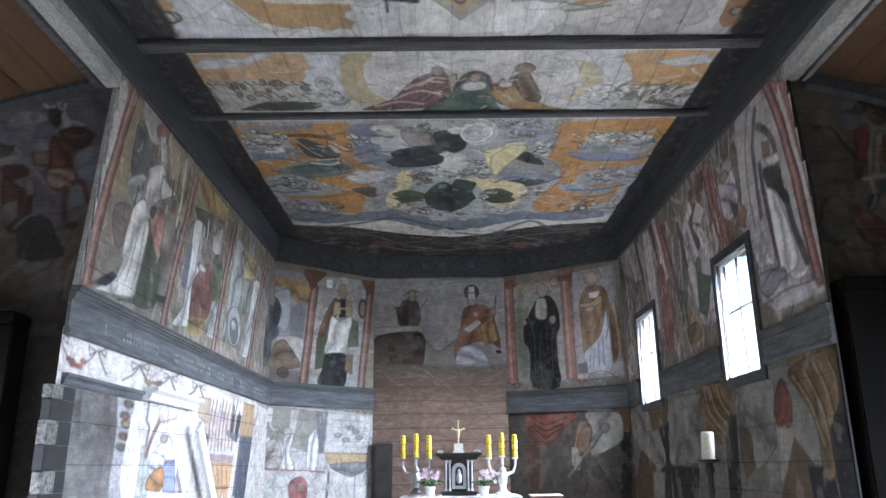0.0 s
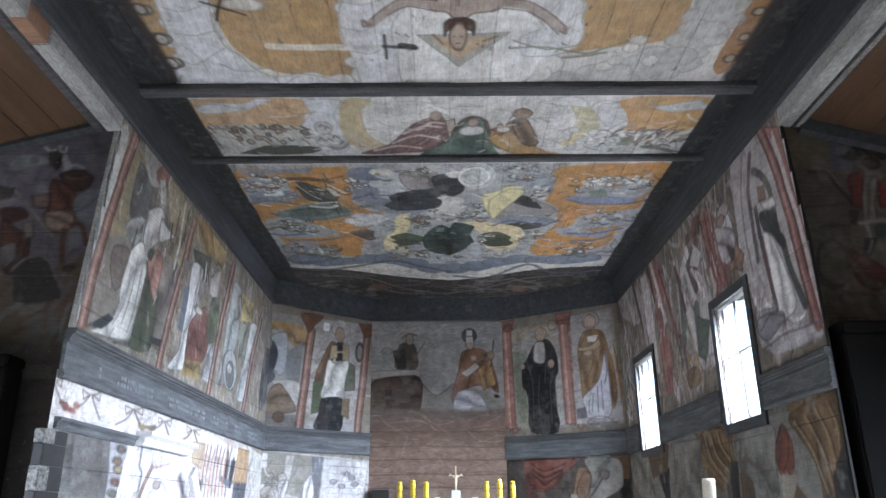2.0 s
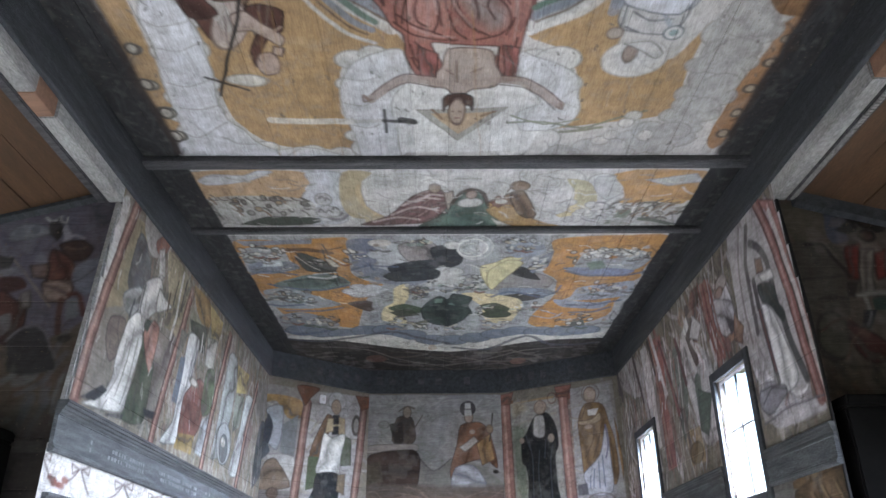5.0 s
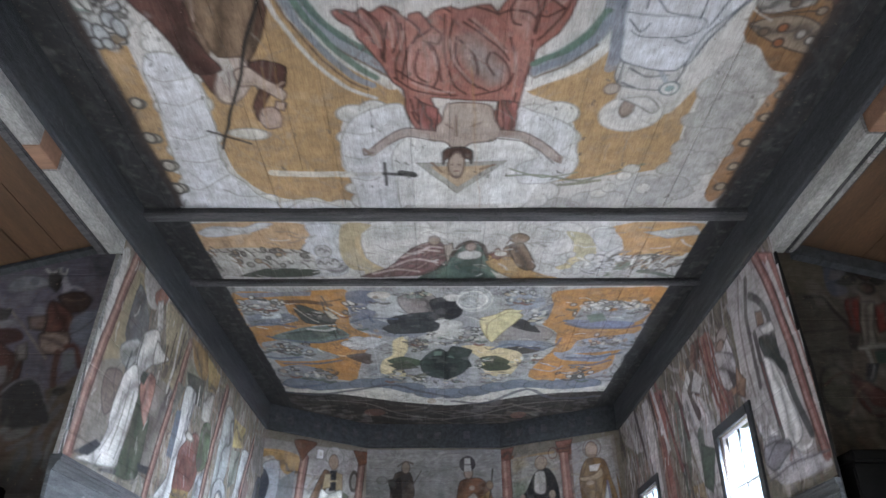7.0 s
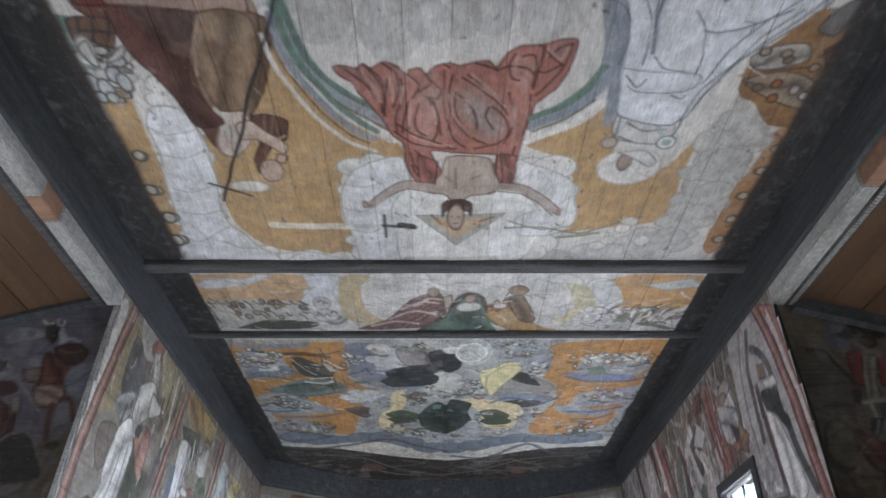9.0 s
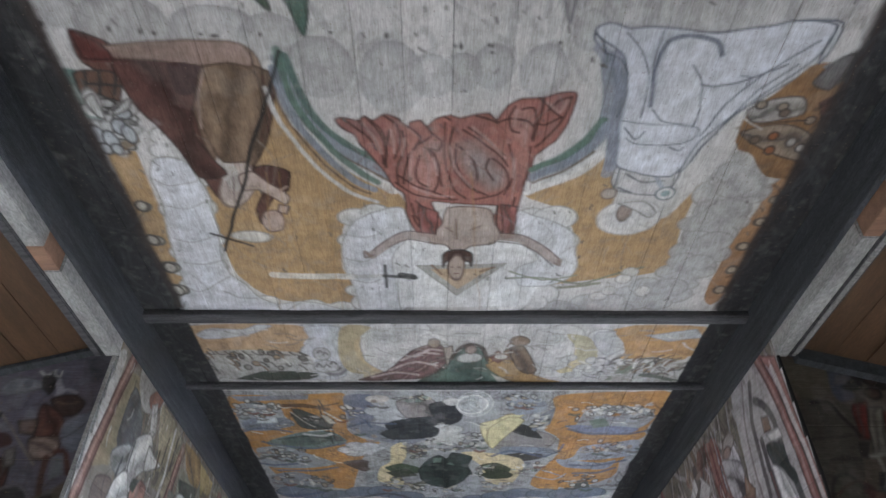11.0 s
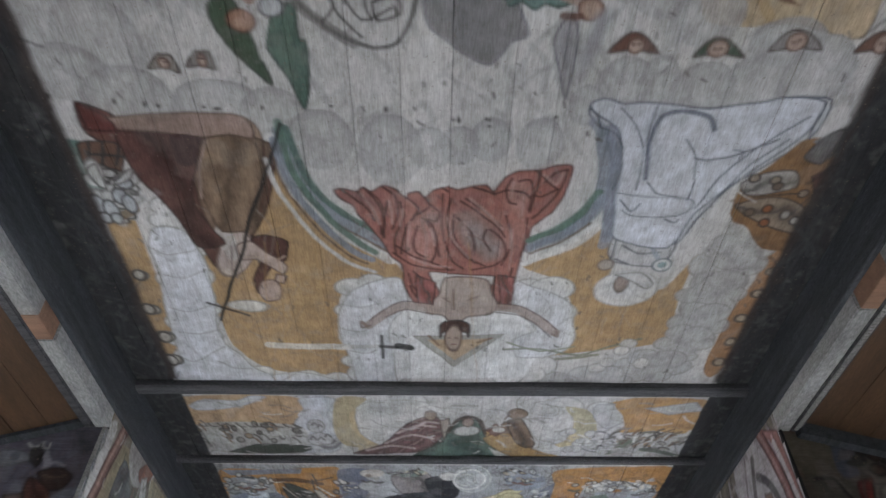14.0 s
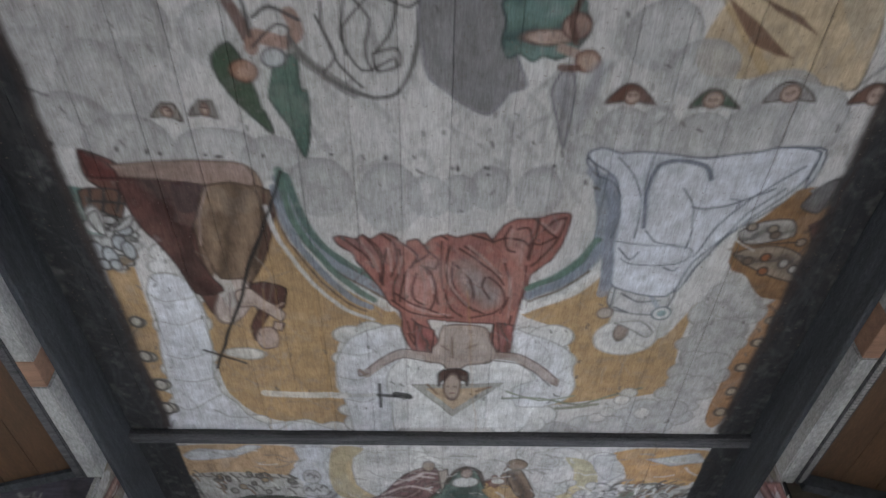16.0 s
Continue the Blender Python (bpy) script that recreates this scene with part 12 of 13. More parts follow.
# leaning timber jambs behind the wall ends
YZ = Matrix(((0, 0, 1, 0), (1, 0, 0, 0), (0, 1, 0, 0), (0, 0, 0, 1)))
bm = prism(bmesh.new(), [(4.80, 0.0), (4.80, 2.5), (4.84, 2.502), (4.845, 2.78), (5.065, 4.36), (5.14, 4.36), (5.14, 0.0)], LEFT - 0.04, LEFT - 0.009, YZ)
tagged(mesh_from("trim_jamb_north", bm, WHITE_TRIM), "leaning whitewashed timber at the chancel corner", "jamb", kind="structure")
bm = prism(bmesh.new(), [(4.94, 0.0), (4.94, 3.40), (5.05, 4.36), (5.14, 4.36), (5.14, 0.0)], RIGHT + 0.014, RIGHT + 0.03, YZ)
tagged(mesh_from("trim_jamb_south", bm, QUOIN_DARK), "leaning dark grey painted timber at the chancel corner", "jamb", kind="structure")

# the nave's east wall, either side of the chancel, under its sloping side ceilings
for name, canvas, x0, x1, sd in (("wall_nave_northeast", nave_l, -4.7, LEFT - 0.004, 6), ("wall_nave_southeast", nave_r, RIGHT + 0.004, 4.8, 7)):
    w = backing(name, (0, NAVE_END, 0), (1, 0, 0), x0, x1, 0, 4.75, label="nave wall beside the chancel, mural colours darkened for its shade")
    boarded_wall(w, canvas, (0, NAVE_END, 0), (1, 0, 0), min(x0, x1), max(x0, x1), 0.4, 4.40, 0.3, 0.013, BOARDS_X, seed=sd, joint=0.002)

def nave_side(name, x, holes, along, label):
    bm = holed_slab(bmesh.new(), [-5.2 if along[1] > 0 else -5.2, 5.2], [0, 4.88], holes, 0.0, 0.2, wall_frame((x, 0, 0), along))
    tagged(mesh_from(name, bm, PLASTER), label, "wall", kind="structure")


# side walls out of view, their openings added for the nave lamps
nave_side("wall_nave_north", -4.7, [(3.65, 4.55, 1.85, 3.15)], (0, 1, 0), "plain unseen nave side wall with added openings")
nave_side("wall_nave_south", 4.8, [(-2.95, -2.05, 1.85, 3.15), (1.55, 2.45, 1.85, 3.15)], (0, -1, 0), "plain unseen nave side wall with added openings")
tagged(mesh_from("wall_west", box(bmesh.new(), -4.9, 5.0, -5.2, -5.0, 0, 5.0), PLASTER), "plain boarded west wall of the nave", "wall", kind="structure")
tagged(mesh_from("floor", box(bmesh.new(), -4.9, 5.0, -5.2, 12.0, -0.2, 0.0), FLOOR_WOOD), "worn board floor of the church", "floor", kind="structure")
tagged(mesh_from("ground", box(bmesh.new(), -400, 400, -400, 400, -1.0, -0.3), GRASS), "meadow round the church", "ground", kind="structure")

# the painted ceiling: long boards with open joints, one mesh
pieces = []
rs = np.random.RandomState(5)
x = LEFT - 0.02
while x < RIGHT + 0.015:
    x2 = min(RIGHT + 0.02, x + rs.uniform(0.24, 0.33))
    if RIGHT + 0.02 - x2 < 0.12:
        x2 = RIGHT + 0.02
    drop, lean = rs.uniform(0, 0.005), rs.uniform(-0.004, 0.004)

    def place(U, V, D):
        return np.stack([U, V, CEIL - drop - lean * (U - x) / 0.3 + D], -1)

    def depth(U, V):
        return np.where((U < x + 0.002) | (U > x2 - 0.002), 0.006, 0.0)
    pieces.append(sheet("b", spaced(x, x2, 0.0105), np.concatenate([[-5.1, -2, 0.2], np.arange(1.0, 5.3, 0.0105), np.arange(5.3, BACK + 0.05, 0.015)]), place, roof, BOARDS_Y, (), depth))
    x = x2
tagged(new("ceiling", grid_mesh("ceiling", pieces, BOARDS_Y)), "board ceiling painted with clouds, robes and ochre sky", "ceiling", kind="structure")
tagged(mesh_from("ceiling_deck", box(bmesh.new(), -4.9, 5.0, -5.2, 12.0, CEIL + 0.03, CEIL + 0.2), PLASTER), "dark boarding above the ceiling", "ceiling", kind="structure")

# dark frieze board round the chancel, under the ceiling
FR = [(0.0, FRIEZE - CEIL), (0.03, FRIEZE - CEIL), (0.036, FRIEZE - CEIL + 0.012), (0.036, FRIEZE - CEIL + 0.03), (0.03, FRIEZE - CEIL + 0.036), (0.03, -0.004), (0.0, -0.004)]
tagged(mesh_from("trim_frieze", sweep(bmesh.new(), FR, [(RIGHT, -5.0, CEIL), (*APSE_R, CEIL), (*BACK_R, CEIL), (*BACK_L, CEIL), (*APSE_L, CEIL), (LEFT, -5.0, CEIL)]), DARK_BEAM),
       "black painted frieze board under the ceiling", "frieze", kind="structure")

GAPS = {-1: (3.72, 3.98), 1: (3.22, 3.60)}
# the boxed sides of the nave ceiling: dark fascia, white board, dark moulding, then sloping pine boards
for s, xw, label in ((-1, LEFT, "north"), (1, RIGHT, "south")):
    bm = bmesh.new()
    box(bm, min(xw, xw + s * 0.1), max(xw, xw + s * 0.1), -5.0, NAVE_END - 0.002, 4.535, CEIL - 0.002)
    tagged(mesh_from("trim_fascia_" + label, bm, DARK_BEAM), "black painted fascia of the nave ceiling", "fascia", kind="structure")
    bm = bmesh.new()
    a, b = min(xw, xw + s * 0.12), max(xw, xw + s * 0.12)
    for y0, y1 in ((-5.0, 1.9), (1.92, GAPS[s][0]), (GAPS[s][1], NAVE_END - 0.004)):
        box(bm, a, b, y0, y1, 4.38, 4.533, 0.008)
    tagged(mesh_from("trim_board_" + label, bm, WHITE_TRIM), "chipped white painted board along the nave ceiling", "trim", kind="structure")
    bm = box(bmesh.new(), min(xw + s * 0.012, xw + s * 0.12), max(xw + s * 0.012, xw + s * 0.12), GAPS[s][0] + 0.002, GAPS[s][1] - 0.002, 4.382, 4.531, 0.004)
    tagged(mesh_from("trim_patch_" + label, bm, BARE_PINE), "bare brown wood where the white paint has flaked off", "trim", kind="structure")
    bm = box(bmesh.new(), min(xw + s * 0.125, xw + s * 0.2), max(xw + s * 0.125, xw + s * 0.2), -5.0, NAVE_END - 0.004, 4.375, 4.45, 0.01)
    tagged(mesh_from("trim_moulding_" + label, bm, DARK_TIE), "dark moulding along the side ceiling", "moulding", kind="structure")
    bm = bmesh.new()
    a0, a1 = Vector((xw + s * 0.2, 0, 4.42)), Vector((xw + s * 2.3, 0, 3.86))
    n = 9
    for i in range(n):
        p, q = a0.lerp(a1, i / n), a0.lerp(a1, (i + 1) / n - 0.004)
        j = 0.004 * (i % 2)
        prism(bm, [(p.x, p.z + j), (q.x, q.z + j), (q.x, q.z + 0.03), (p.x, p.z + 0.03)], -5.0, NAVE_END - 0.004, Matrix(((1, 0, 0, 0), (0, 0, 1, 0), (0, 1, 0, 0), (0, 0, 0, 1))))
    tagged(mesh_from("ceiling_side_" + label, bm, BROWN_BOARD), "sloping side ceiling of brown oiled pine boards", "ceiling", kind="structure")

# a dark board closes the side ceilings against the nave's east wall
for s, xw, deep, label in ((-1, LEFT, 0.03, "north"), (1, RIGHT, 0.10, "south")):
    x0, x1 = xw + s * 0.16, xw + s * 2.3
    bm = prism(bmesh.new(), [(x0, 4.425), (x1, 3.855), (x1, 3.855 - deep), (x0, 4.425 - deep)], 5.03, NAVE_END - 0.006, Matrix(((1, 0, 0, 0), (0, 0, 1, 0), (0, 1, 0, 0), (0, 0, 0, 1))))
    tagged(mesh_from("trim_gable_" + label, bm, DARK_BEAM), "dark sloping board under the side ceiling", "trim", kind="structure")

# two tie beams under the ceiling
for y, d, low in ((5.285, 0.125, 0.066), (6.55, 0.08, 0.055)):
    bm = bmesh.new()
    n = 40
    ring = []
    for i in range(n + 1):
        xx = LEFT + (RIGHT - LEFT) * i / n
        w1 = 0.016 * noise.noise((xx * 1.3, y, 0)) + 0.007 * noise.noise((xx * 7, y, 3))
        ring.append([bm.verts.new((xx, y + dy + w1, CEIL - dz + w1 * 0.6)) for dy, dz in ((-d / 2, 0.004), (-d / 2, low - 0.015), (-d / 2 + 0.015, low), (d / 2 - 0.015, low), (d / 2, low - 0.015), (d / 2, 0.004))])
    for a, b in zip(ring, ring[1:]):
        for k in range(6):
            bm.faces.new((a[k], a[(k + 1) % 6], b[(k + 1) % 6], b[k]))
    bm.faces.new(ring[0][::-1]), bm.faces.new(ring[-1])
    bmesh.ops.recalc_face_normals(bm, faces=bm.faces)
    tagged(mesh_from("tie_beam", bm, DARK_TIE), "dark grey rough-hewn tie beam crossing the painted ceiling", "beam", "tie beams")

# the grey painted cornice between the upper and lower murals
def cornice(path, low, high, out):
    """One length of the moulded grey cornice: a flat board for lettering under a darker, stepped cap."""
    h, c = high - low, 0.085
    board = [(0.0, 0.0), (0.03, 0.0), (0.04, 0.01), (0.04, 0.026), (0.031, 0.034), (0.031, 0.044), (0.026, 0.05), (0.026, h - c - 0.012), (0.034, h - c - 0.008), (0.034, h - c - 0.002), (0.0, h - c - 0.002)]
    cap = [(0.0, 0.0), (0.036, 0.0), (0.042, 0.01), (0.042, 0.022), (0.052, 0.03), (0.056, 0.044), (0.07, 0.05), (0.07, 0.066), (0.078, 0.071), (0.078, c), (0.0, c)]
    cap = [(o * out, u) for o, u in cap]
    tagged(mesh_from("cornice", sweep(bmesh.new(), board, [(x, y, low) for x, y in path]), GREY_LEDGE), "moulded grey painted cornice along the chancel wall", "cornice", kind="structure")
    tagged(mesh_from("trim_cornice_cap", sweep(bmesh.new(), cap, [(x, y, high - c) for x, y in path]), CORNICE_CAP), "darker moulded cap of the cornice", "cornice", kind="structure")


LOW_R, HIGH_R = 2.36, 2.66
cornice([BACK_L, APSE_L, (LEFT, 4.74)], LEDGE0, LEDGE1, 1.0)
cornice([(RIGHT, 4.90), (RIGHT, WIN_A[0] - 0.10)], LOW_R, HIGH_R - 0.03, 0.5)
cornice([(RIGHT, WIN_A[1] + 0.10), (RIGHT, WIN_B[0] - 0.10)], LOW_R, HIGH_R, 0.5)
cornice([(RIGHT, WIN_B[1] + 0.10), APSE_R, BACK_R], LOW_R, HIGH_R + 0.03, 0.6)

# windows of the right wall
for k, (y0, y1, z0, z1) in enumerate((WIN_A, WIN_B)):
    win = empty("window_%d" % (k + 1), "tall white-framed church window in full daylight", "window", (RIGHT + 0.1, (y0 + y1) / 2, z0), "structure")
    inv = Matrix.Translation(-Vector(win.location))

    def piece(name, bm, material, label=""):
        bmesh.ops.transform(bm, matrix=inv, verts=bm.verts)
        return part(name, bm, material, win, label)
    f = 0.022
    bm = box(bmesh.new(), RIGHT + 0.03, RIGHT + 0.06, y0, y0 + f, z0, z1, 0.006)
    box(bm, RIGHT + 0.03, RIGHT + 0.06, y1 - f, y1, z0, z1, 0.006)
    box(bm, RIGHT + 0.03, RIGHT + 0.06, y0 + f, y1 - f, z1 - f, z1, 0.006)
    box(bm, RIGHT + 0.03, RIGHT + 0.06, y0 + f, y1 - f, z0, z0 + f, 0.006)
    piece("window_frame", bm, WINDOW_PAINT)
    ym = y0 + (y1 - y0) * 0.5
    bm = box(bmesh.new(), RIGHT + 0.034, RIGHT + 0.056, ym - 0.011, ym + 0.011, z0 + f, z1 - f, 0.004)
    piece("mullion", bm, DARK_TIE)
    zm = z0 + (z1 - z0) * 0.55
    piece("glazing_bar", box(bmesh.new(), RIGHT + 0.036, RIGHT + 0.054, y0 + f, ym - 0.011, zm - 0.01, zm + 0.01, 0.003), WINDOW_PAINT)
    piece("glazing_bar", box(bmesh.new(), RIGHT + 0.036, RIGHT + 0.054, ym + 0.011, y1 - f, zm - 0.01, zm + 0.01, 0.003), WINDOW_PAINT)
    for ya, yb in ((y0 + f, ym - 0.011), (ym + 0.011, y1 - f)):
        for za, zb in ((z0 + f, zm - 0.01), (zm + 0.01, z1 - f)):
            p = piece("pane", box(bmesh.new(), RIGHT + 0.043, RIGHT + 0.047, ya, yb, za, zb), GLASS)
            p.visible_shadow = False
    bm = bmesh.new()
    c = 0.09
    for a, b, g, h in ((y0 - c, y0, z0 - c, z1 + c), (y1, y1 + c, z0 - c, z1 + c), (y0, y1, z1, z1 + c), (y0, y1, z0 - c, z0)):
        box(bm, RIGHT - 0.02, RIGHT + 0.008, a, b, g, h, 0.004)
    piece("casing", bm, DARK_BEAM, "dark painted board casing")

# a pier of painted quoins carries the corner below the cornice
pier = empty("corner_pier", "corner pier painted with grey and dark quoins", "pier", (LEFT - 0.02, 4.75, 0), "structure")
rq = random.Random(12)
z0 = 0.0
i = 0
while z0 < 2.11:
    z1 = min(2.118, z0 + rq.uniform(0.13, 0.2))
    y0 = 4.66 + rq.uniform(0, 0.025)
    y1 = y0 + rq.uniform(0.10, 0.16)
    for name, a, b, proud, m in (("stone", y0, y1, 0.012, QUOIN_LIGHT if i % 2 else QUOIN_DARK), ("backing", y1 + 0.001, 4.985, 0.004, QUOIN_DARK)):
        bm = box(bmesh.new(), LEFT - 0.05, LEFT + proud + rq.uniform(-0.002, 0.003), a, b, z0, z1 - 0.001, 0.004 if name == "stone" else 0.002)
        bmesh.ops.transform(bm, matrix=Matrix.Translation(-Vector(pier.location)), verts=bm.verts)
        part(name, bm, m, pier)
    z0 = z1
    i += 1

# dentils under the right-hand board
bm = bmesh.new()
y = -1.0
while y < NAVE_END - 0.06:
    box(bm, RIGHT + 0.135, RIGHT + 0.168, y, y + 0.02, 4.362, 4.374)
    y += 0.032
tagged(mesh_from("trim_dentils", bm, WHITE_TRIM), "row of small white dentils along the nave ceiling", "dentils", kind="structure")

# side altars against the nave's east wall, the shade put into their near-black
for x0, x1, top in ((-4.65, LEFT - 0.42, 2.62), (RIGHT + 0.1, 4.75, 2.80)):
    alt = empty("side_altar", "wooden side altar coloured near black for the nave's shade", "side altar", ((x0 + x1) / 2, 4.8, 0), "", "side altars")
    inv = Matrix.Translation(-Vector(alt.location))

    def piece(name, bm, material):
        bmesh.ops.transform(bm, matrix=inv, verts=bm.verts)
        return part(name, bm, material, alt)
    piece("retable", box(bmesh.new(), x0, x1, 4.90, 5.1, 1.0, top - 0.08, 0.01), SHADE_WOOD)
    piece("cornice", box(bmesh.new(), x0 - 0.01, x1 + 0.01, 4.86, 5.102, top - 0.078, top, 0.015), SHADE_WOOD)
    piece("table", box(bmesh.new(), x0 + 0.05, x1 - 0.05, 4.45, 5.1, 0.001, 0.998, 0.02), SHADE_WOOD)

# lettering bands on the cornice: worn, unreadable marks, drawn as short bars
rs2 = random.Random(4)
bm = bmesh.new()
y = 5.25
while y < 10.2:
    ln = rs2.uniform(0.02, 0.05)
    for zz in (LEDGE0 + 0.145, LEDGE0 + 0.095):
        if rs2.random() < 0.85:
            box(bm, LEFT + 0.0262, LEFT + 0.029, y, y + ln, zz - 0.014, zz + 0.014)
    y += ln + rs2.uniform(0.010, 0.03) + (0.28 if rs2.random() < 0.07 else 0)
tagged(mesh_from("trim_lettering", bm, LETTER), "faded pale marks painted on the cornice", "lettering", kind="structure")

# small square ornaments on the frieze of the apse
bm = bmesh.new()
for org, al, ln in ((APSE_L, OBL_L, LEN_L), (BACK_L, (1, 0, 0), BACK_R[0] - BACK_L[0]), (BACK_R, OBL_R, LEN_R)):
    u = 0.16
    while u < ln - 0.1:
        fr = Matrix(((al[0], al[1], 0, org[0] + al[0] * u), (al[1], -al[0], 0, org[1] + al[1] * u), (0, 0, 1, 4.69), (0, 0, 0, 1)))
        box(bm, -0.05, 0.05, 0.028, 0.042, -0.06, 0.06, 0.006, fr)
        box(bm, -0.02, 0.02, 0.04, 0.05, -0.025, 0.025, 0.004, fr)
        u += rs2.choice((0.2, 0.27, 0.45))
tagged(mesh_from("trim_ornament", bm, DARK_TIE), "row of small square rosettes on the dark frieze", "ornament", kind="structure")


# ---- things ----
DROP = 0.07


def at_thing(thing, drop=0.0):
    inv = thing.matrix_world.inverted() @ Matrix.Translation((0, 0, -drop))

    def made(name, bm, material, label="", parent=None):
        bmesh.ops.transform(bm, matrix=inv, verts=bm.verts)
        return part(name, bm, material, parent or thing, label)
    return made


# the altar on its low platform
bm = box(bmesh.new(), -1.3, 1.7, 8.9, 11.2, 0.0, 0.16, 0.015)
box(bm, -1.0, 1.4, 9.15, 11.2, 0.16, 0.32, 0.015)
tagged(mesh_from("altar_platform", bm, FLOOR_WOOD), "two worn wooden steps under the altar", "platform")
altar = empty("altar", "altar table covered with white linen", "altar", (0.19, 9.75, 0.32))
mk = at_thing(altar, DROP)
mk("table_body", box(bmesh.new(), -0.46, 0.84, 9.42, 10.2, 0.394, 1.26, 0.02), FLOOR_WOOD)
mk("tabletop", box(bmesh.new(), -0.52, 0.90, 9.36, 10.24, 1.262, 1.315, 0.012), FLOOR_WOOD)
bm = box(bmesh.new(), -0.54, 0.92, 9.34, 10.25, 1.317, 1.33, 0.004)
for i in range(24):
    x0 = -0.54 + 1.46 * i / 24
    drop = 0.16 + 0.025 * math.sin(i * math.pi / 2)
    box(bm, x0, x0 + 1.46 / 24, 9.332 + 0.004 * (i % 2), 9.342 + 0.004 * (i % 2), 1.33 - drop, 1.33)
mk("altar_cloth", bm, WHITE_CLOTH, "white linen cloth with a hanging hem")

tab = empty("tabernacle", "small black tabernacle with silver columns and an arched door", "tabernacle", (0.18, 9.85, 1.33 - DROP))
mk = at_thing(tab, DROP)
mk("base", box(bmesh.new(), -0.04, 0.40, 9.72, 10.05, 1.331, 1.38, 0.008), EBONY)
body = mk("case", box(bmesh.new(), 0.0, 0.36, 9.76, 10.03, 1.38, 1.76, 0.006), EBONY)
for x in (0.02, 0.065, 0.295, 0.34):
    mk("column", lathe(bmesh.new(), [(0.02, 0), (0.02, 0.02), (0.013, 0.03), (0.012, 0.33), (0.02, 0.345), (0.02, 0.37)], 14, pose(x, 9.745, 1.385)), SILVER_LIT, "silvered column")
arch = [(0.09, 1.41), (0.27, 1.41)] + [(0.18 + 0.09 * math.cos(a), 1.62 + 0.1 * math.sin(a)) for a in np.linspace(0, math.pi, 12)]
leaf = mk("door", prism(bmesh.new(), arch, -9.762, -9.748, Matrix(((1, 0, 0, 0), (0, 0, -1, 0), (0, 1, 0, 0), (0, 0, 0, 1)))), SILVER_LIT, "arched silver door")
inner = [(0.13, 1.45), (0.23, 1.45)] + [(0.18 + 0.045 * math.cos(a), 1.62 + 0.055 * math.sin(a)) for a in np.linspace(0, math.pi, 12)]
mk("door_panel", prism(bmesh.new(), inner, -9.747, -9.742, Matrix(((1, 0, 0, 0), (0, 0, -1, 0), (0, 1, 0, 0), (0, 0, 0, 1)))), EBONY, "", leaf)
mk("relief", lathe(bmesh.new(), [(0.004, 0), (0.03, 0.02), (0.036, 0.09), (0.02, 0.13), (0.018, 0.16), (0.003, 0.18)], 12, pose(0.18, 9.738, 1.47)), SILVER_LIT, "", leaf)
bm = box(bmesh.new(), -0.05, 0.41, 9.70, 10.05, 1.76, 1.785, 0.006)
box(bm, -0.08, 0.44, 9.67, 10.06, 1.785, 1.805, 0.006)
box(bm, -0.11, 0.47, 9.64, 10.07, 1.805, 1.838, 0.008)
mk("cornice", bm, EBONY)
for x in (-0.05, 0.41):
    mk("bracket", box(bmesh.new(), x - 0.045, x + 0.045, 9.66, 9.78, 1.84, 1.87, 0.01), SILVER_LIT)

cross = empty("crucifix", "small gilt altar cross on a pale stepped foot", "crucifix", (0.18, 9.8, 1.84 - DROP))
mk = at_thing(cross, DROP)
bm = box(bmesh.new(), 0.11, 0.25, 9.74, 9.86, 1.839, 1.87, 0.006)
box(bm, 0.125, 0.235, 9.75, 9.85, 1.87, 1.955, 0.006)
mk("foot", bm, POT)
bm = box(bmesh.new(), 0.172, 0.188, 9.792, 9.808, 1.955, 2.245, 0.003)
box(bm, 0.09, 0.27, 9.793, 9.807, 2.125, 2.139, 0.003)
mk("cross", bm, BRASS)
bm = tube(bmesh.new(), [(0.105, 9.785, 2.15), (0.15, 9.782, 2.115), (0.18, 9.78, 2.11), (0.21, 9.782, 2.115), (0.255, 9.785, 2.15)], 0.008)
tube(bm, [(0.18, 9.78, 2.13), (0.181, 9.778, 2.05), (0.178, 9.78, 1.985)], [0.018, 0.015, 0.007])
mk("figure", bm, BRASS)


def candelabrum(place, material, label):
    t = empty("candelabrum", label, "candelabrum", place)
    x, y, z = place
    mk = at_thing(t)
    mk("stem", lathe(bmesh.new(), [(0.10, 0.001), (0.10, 0.025), (0.06, 0.05), (0.035, 0.10), (0.055, 0.16), (0.06, 0.21), (0.035, 0.27), (0.045, 0.30), (0.022, 0.34), (0.016, 0.44), (0.012, 0.45)], 18, pose(x, y, z)), material)
    for s in (-1, 1):
        mk("arm", tube(bmesh.new(), [(x, y, z + 0.28), (x + s * 0.06, y, z + 0.25), (x + s * 0.13, y, z + 0.28), (x + s * 0.16, y, z + 0.35), (x + s * 0.16, y, z + 0.43)], [0.03, 0.024, 0.018, 0.015, 0.014]), material)
    for s, top in ((-1, 0.43), (0, 0.45), (1, 0.43)):
        mk("drip_pan", lathe(bmesh.new(), [(0.008, 0), (0.034, 0.012), (0.042, 0.022), (0.036, 0.026), (0.01, 0.027)], 16, pose(x + s * 0.16, y, z + top - 0.01)), material)
    return t


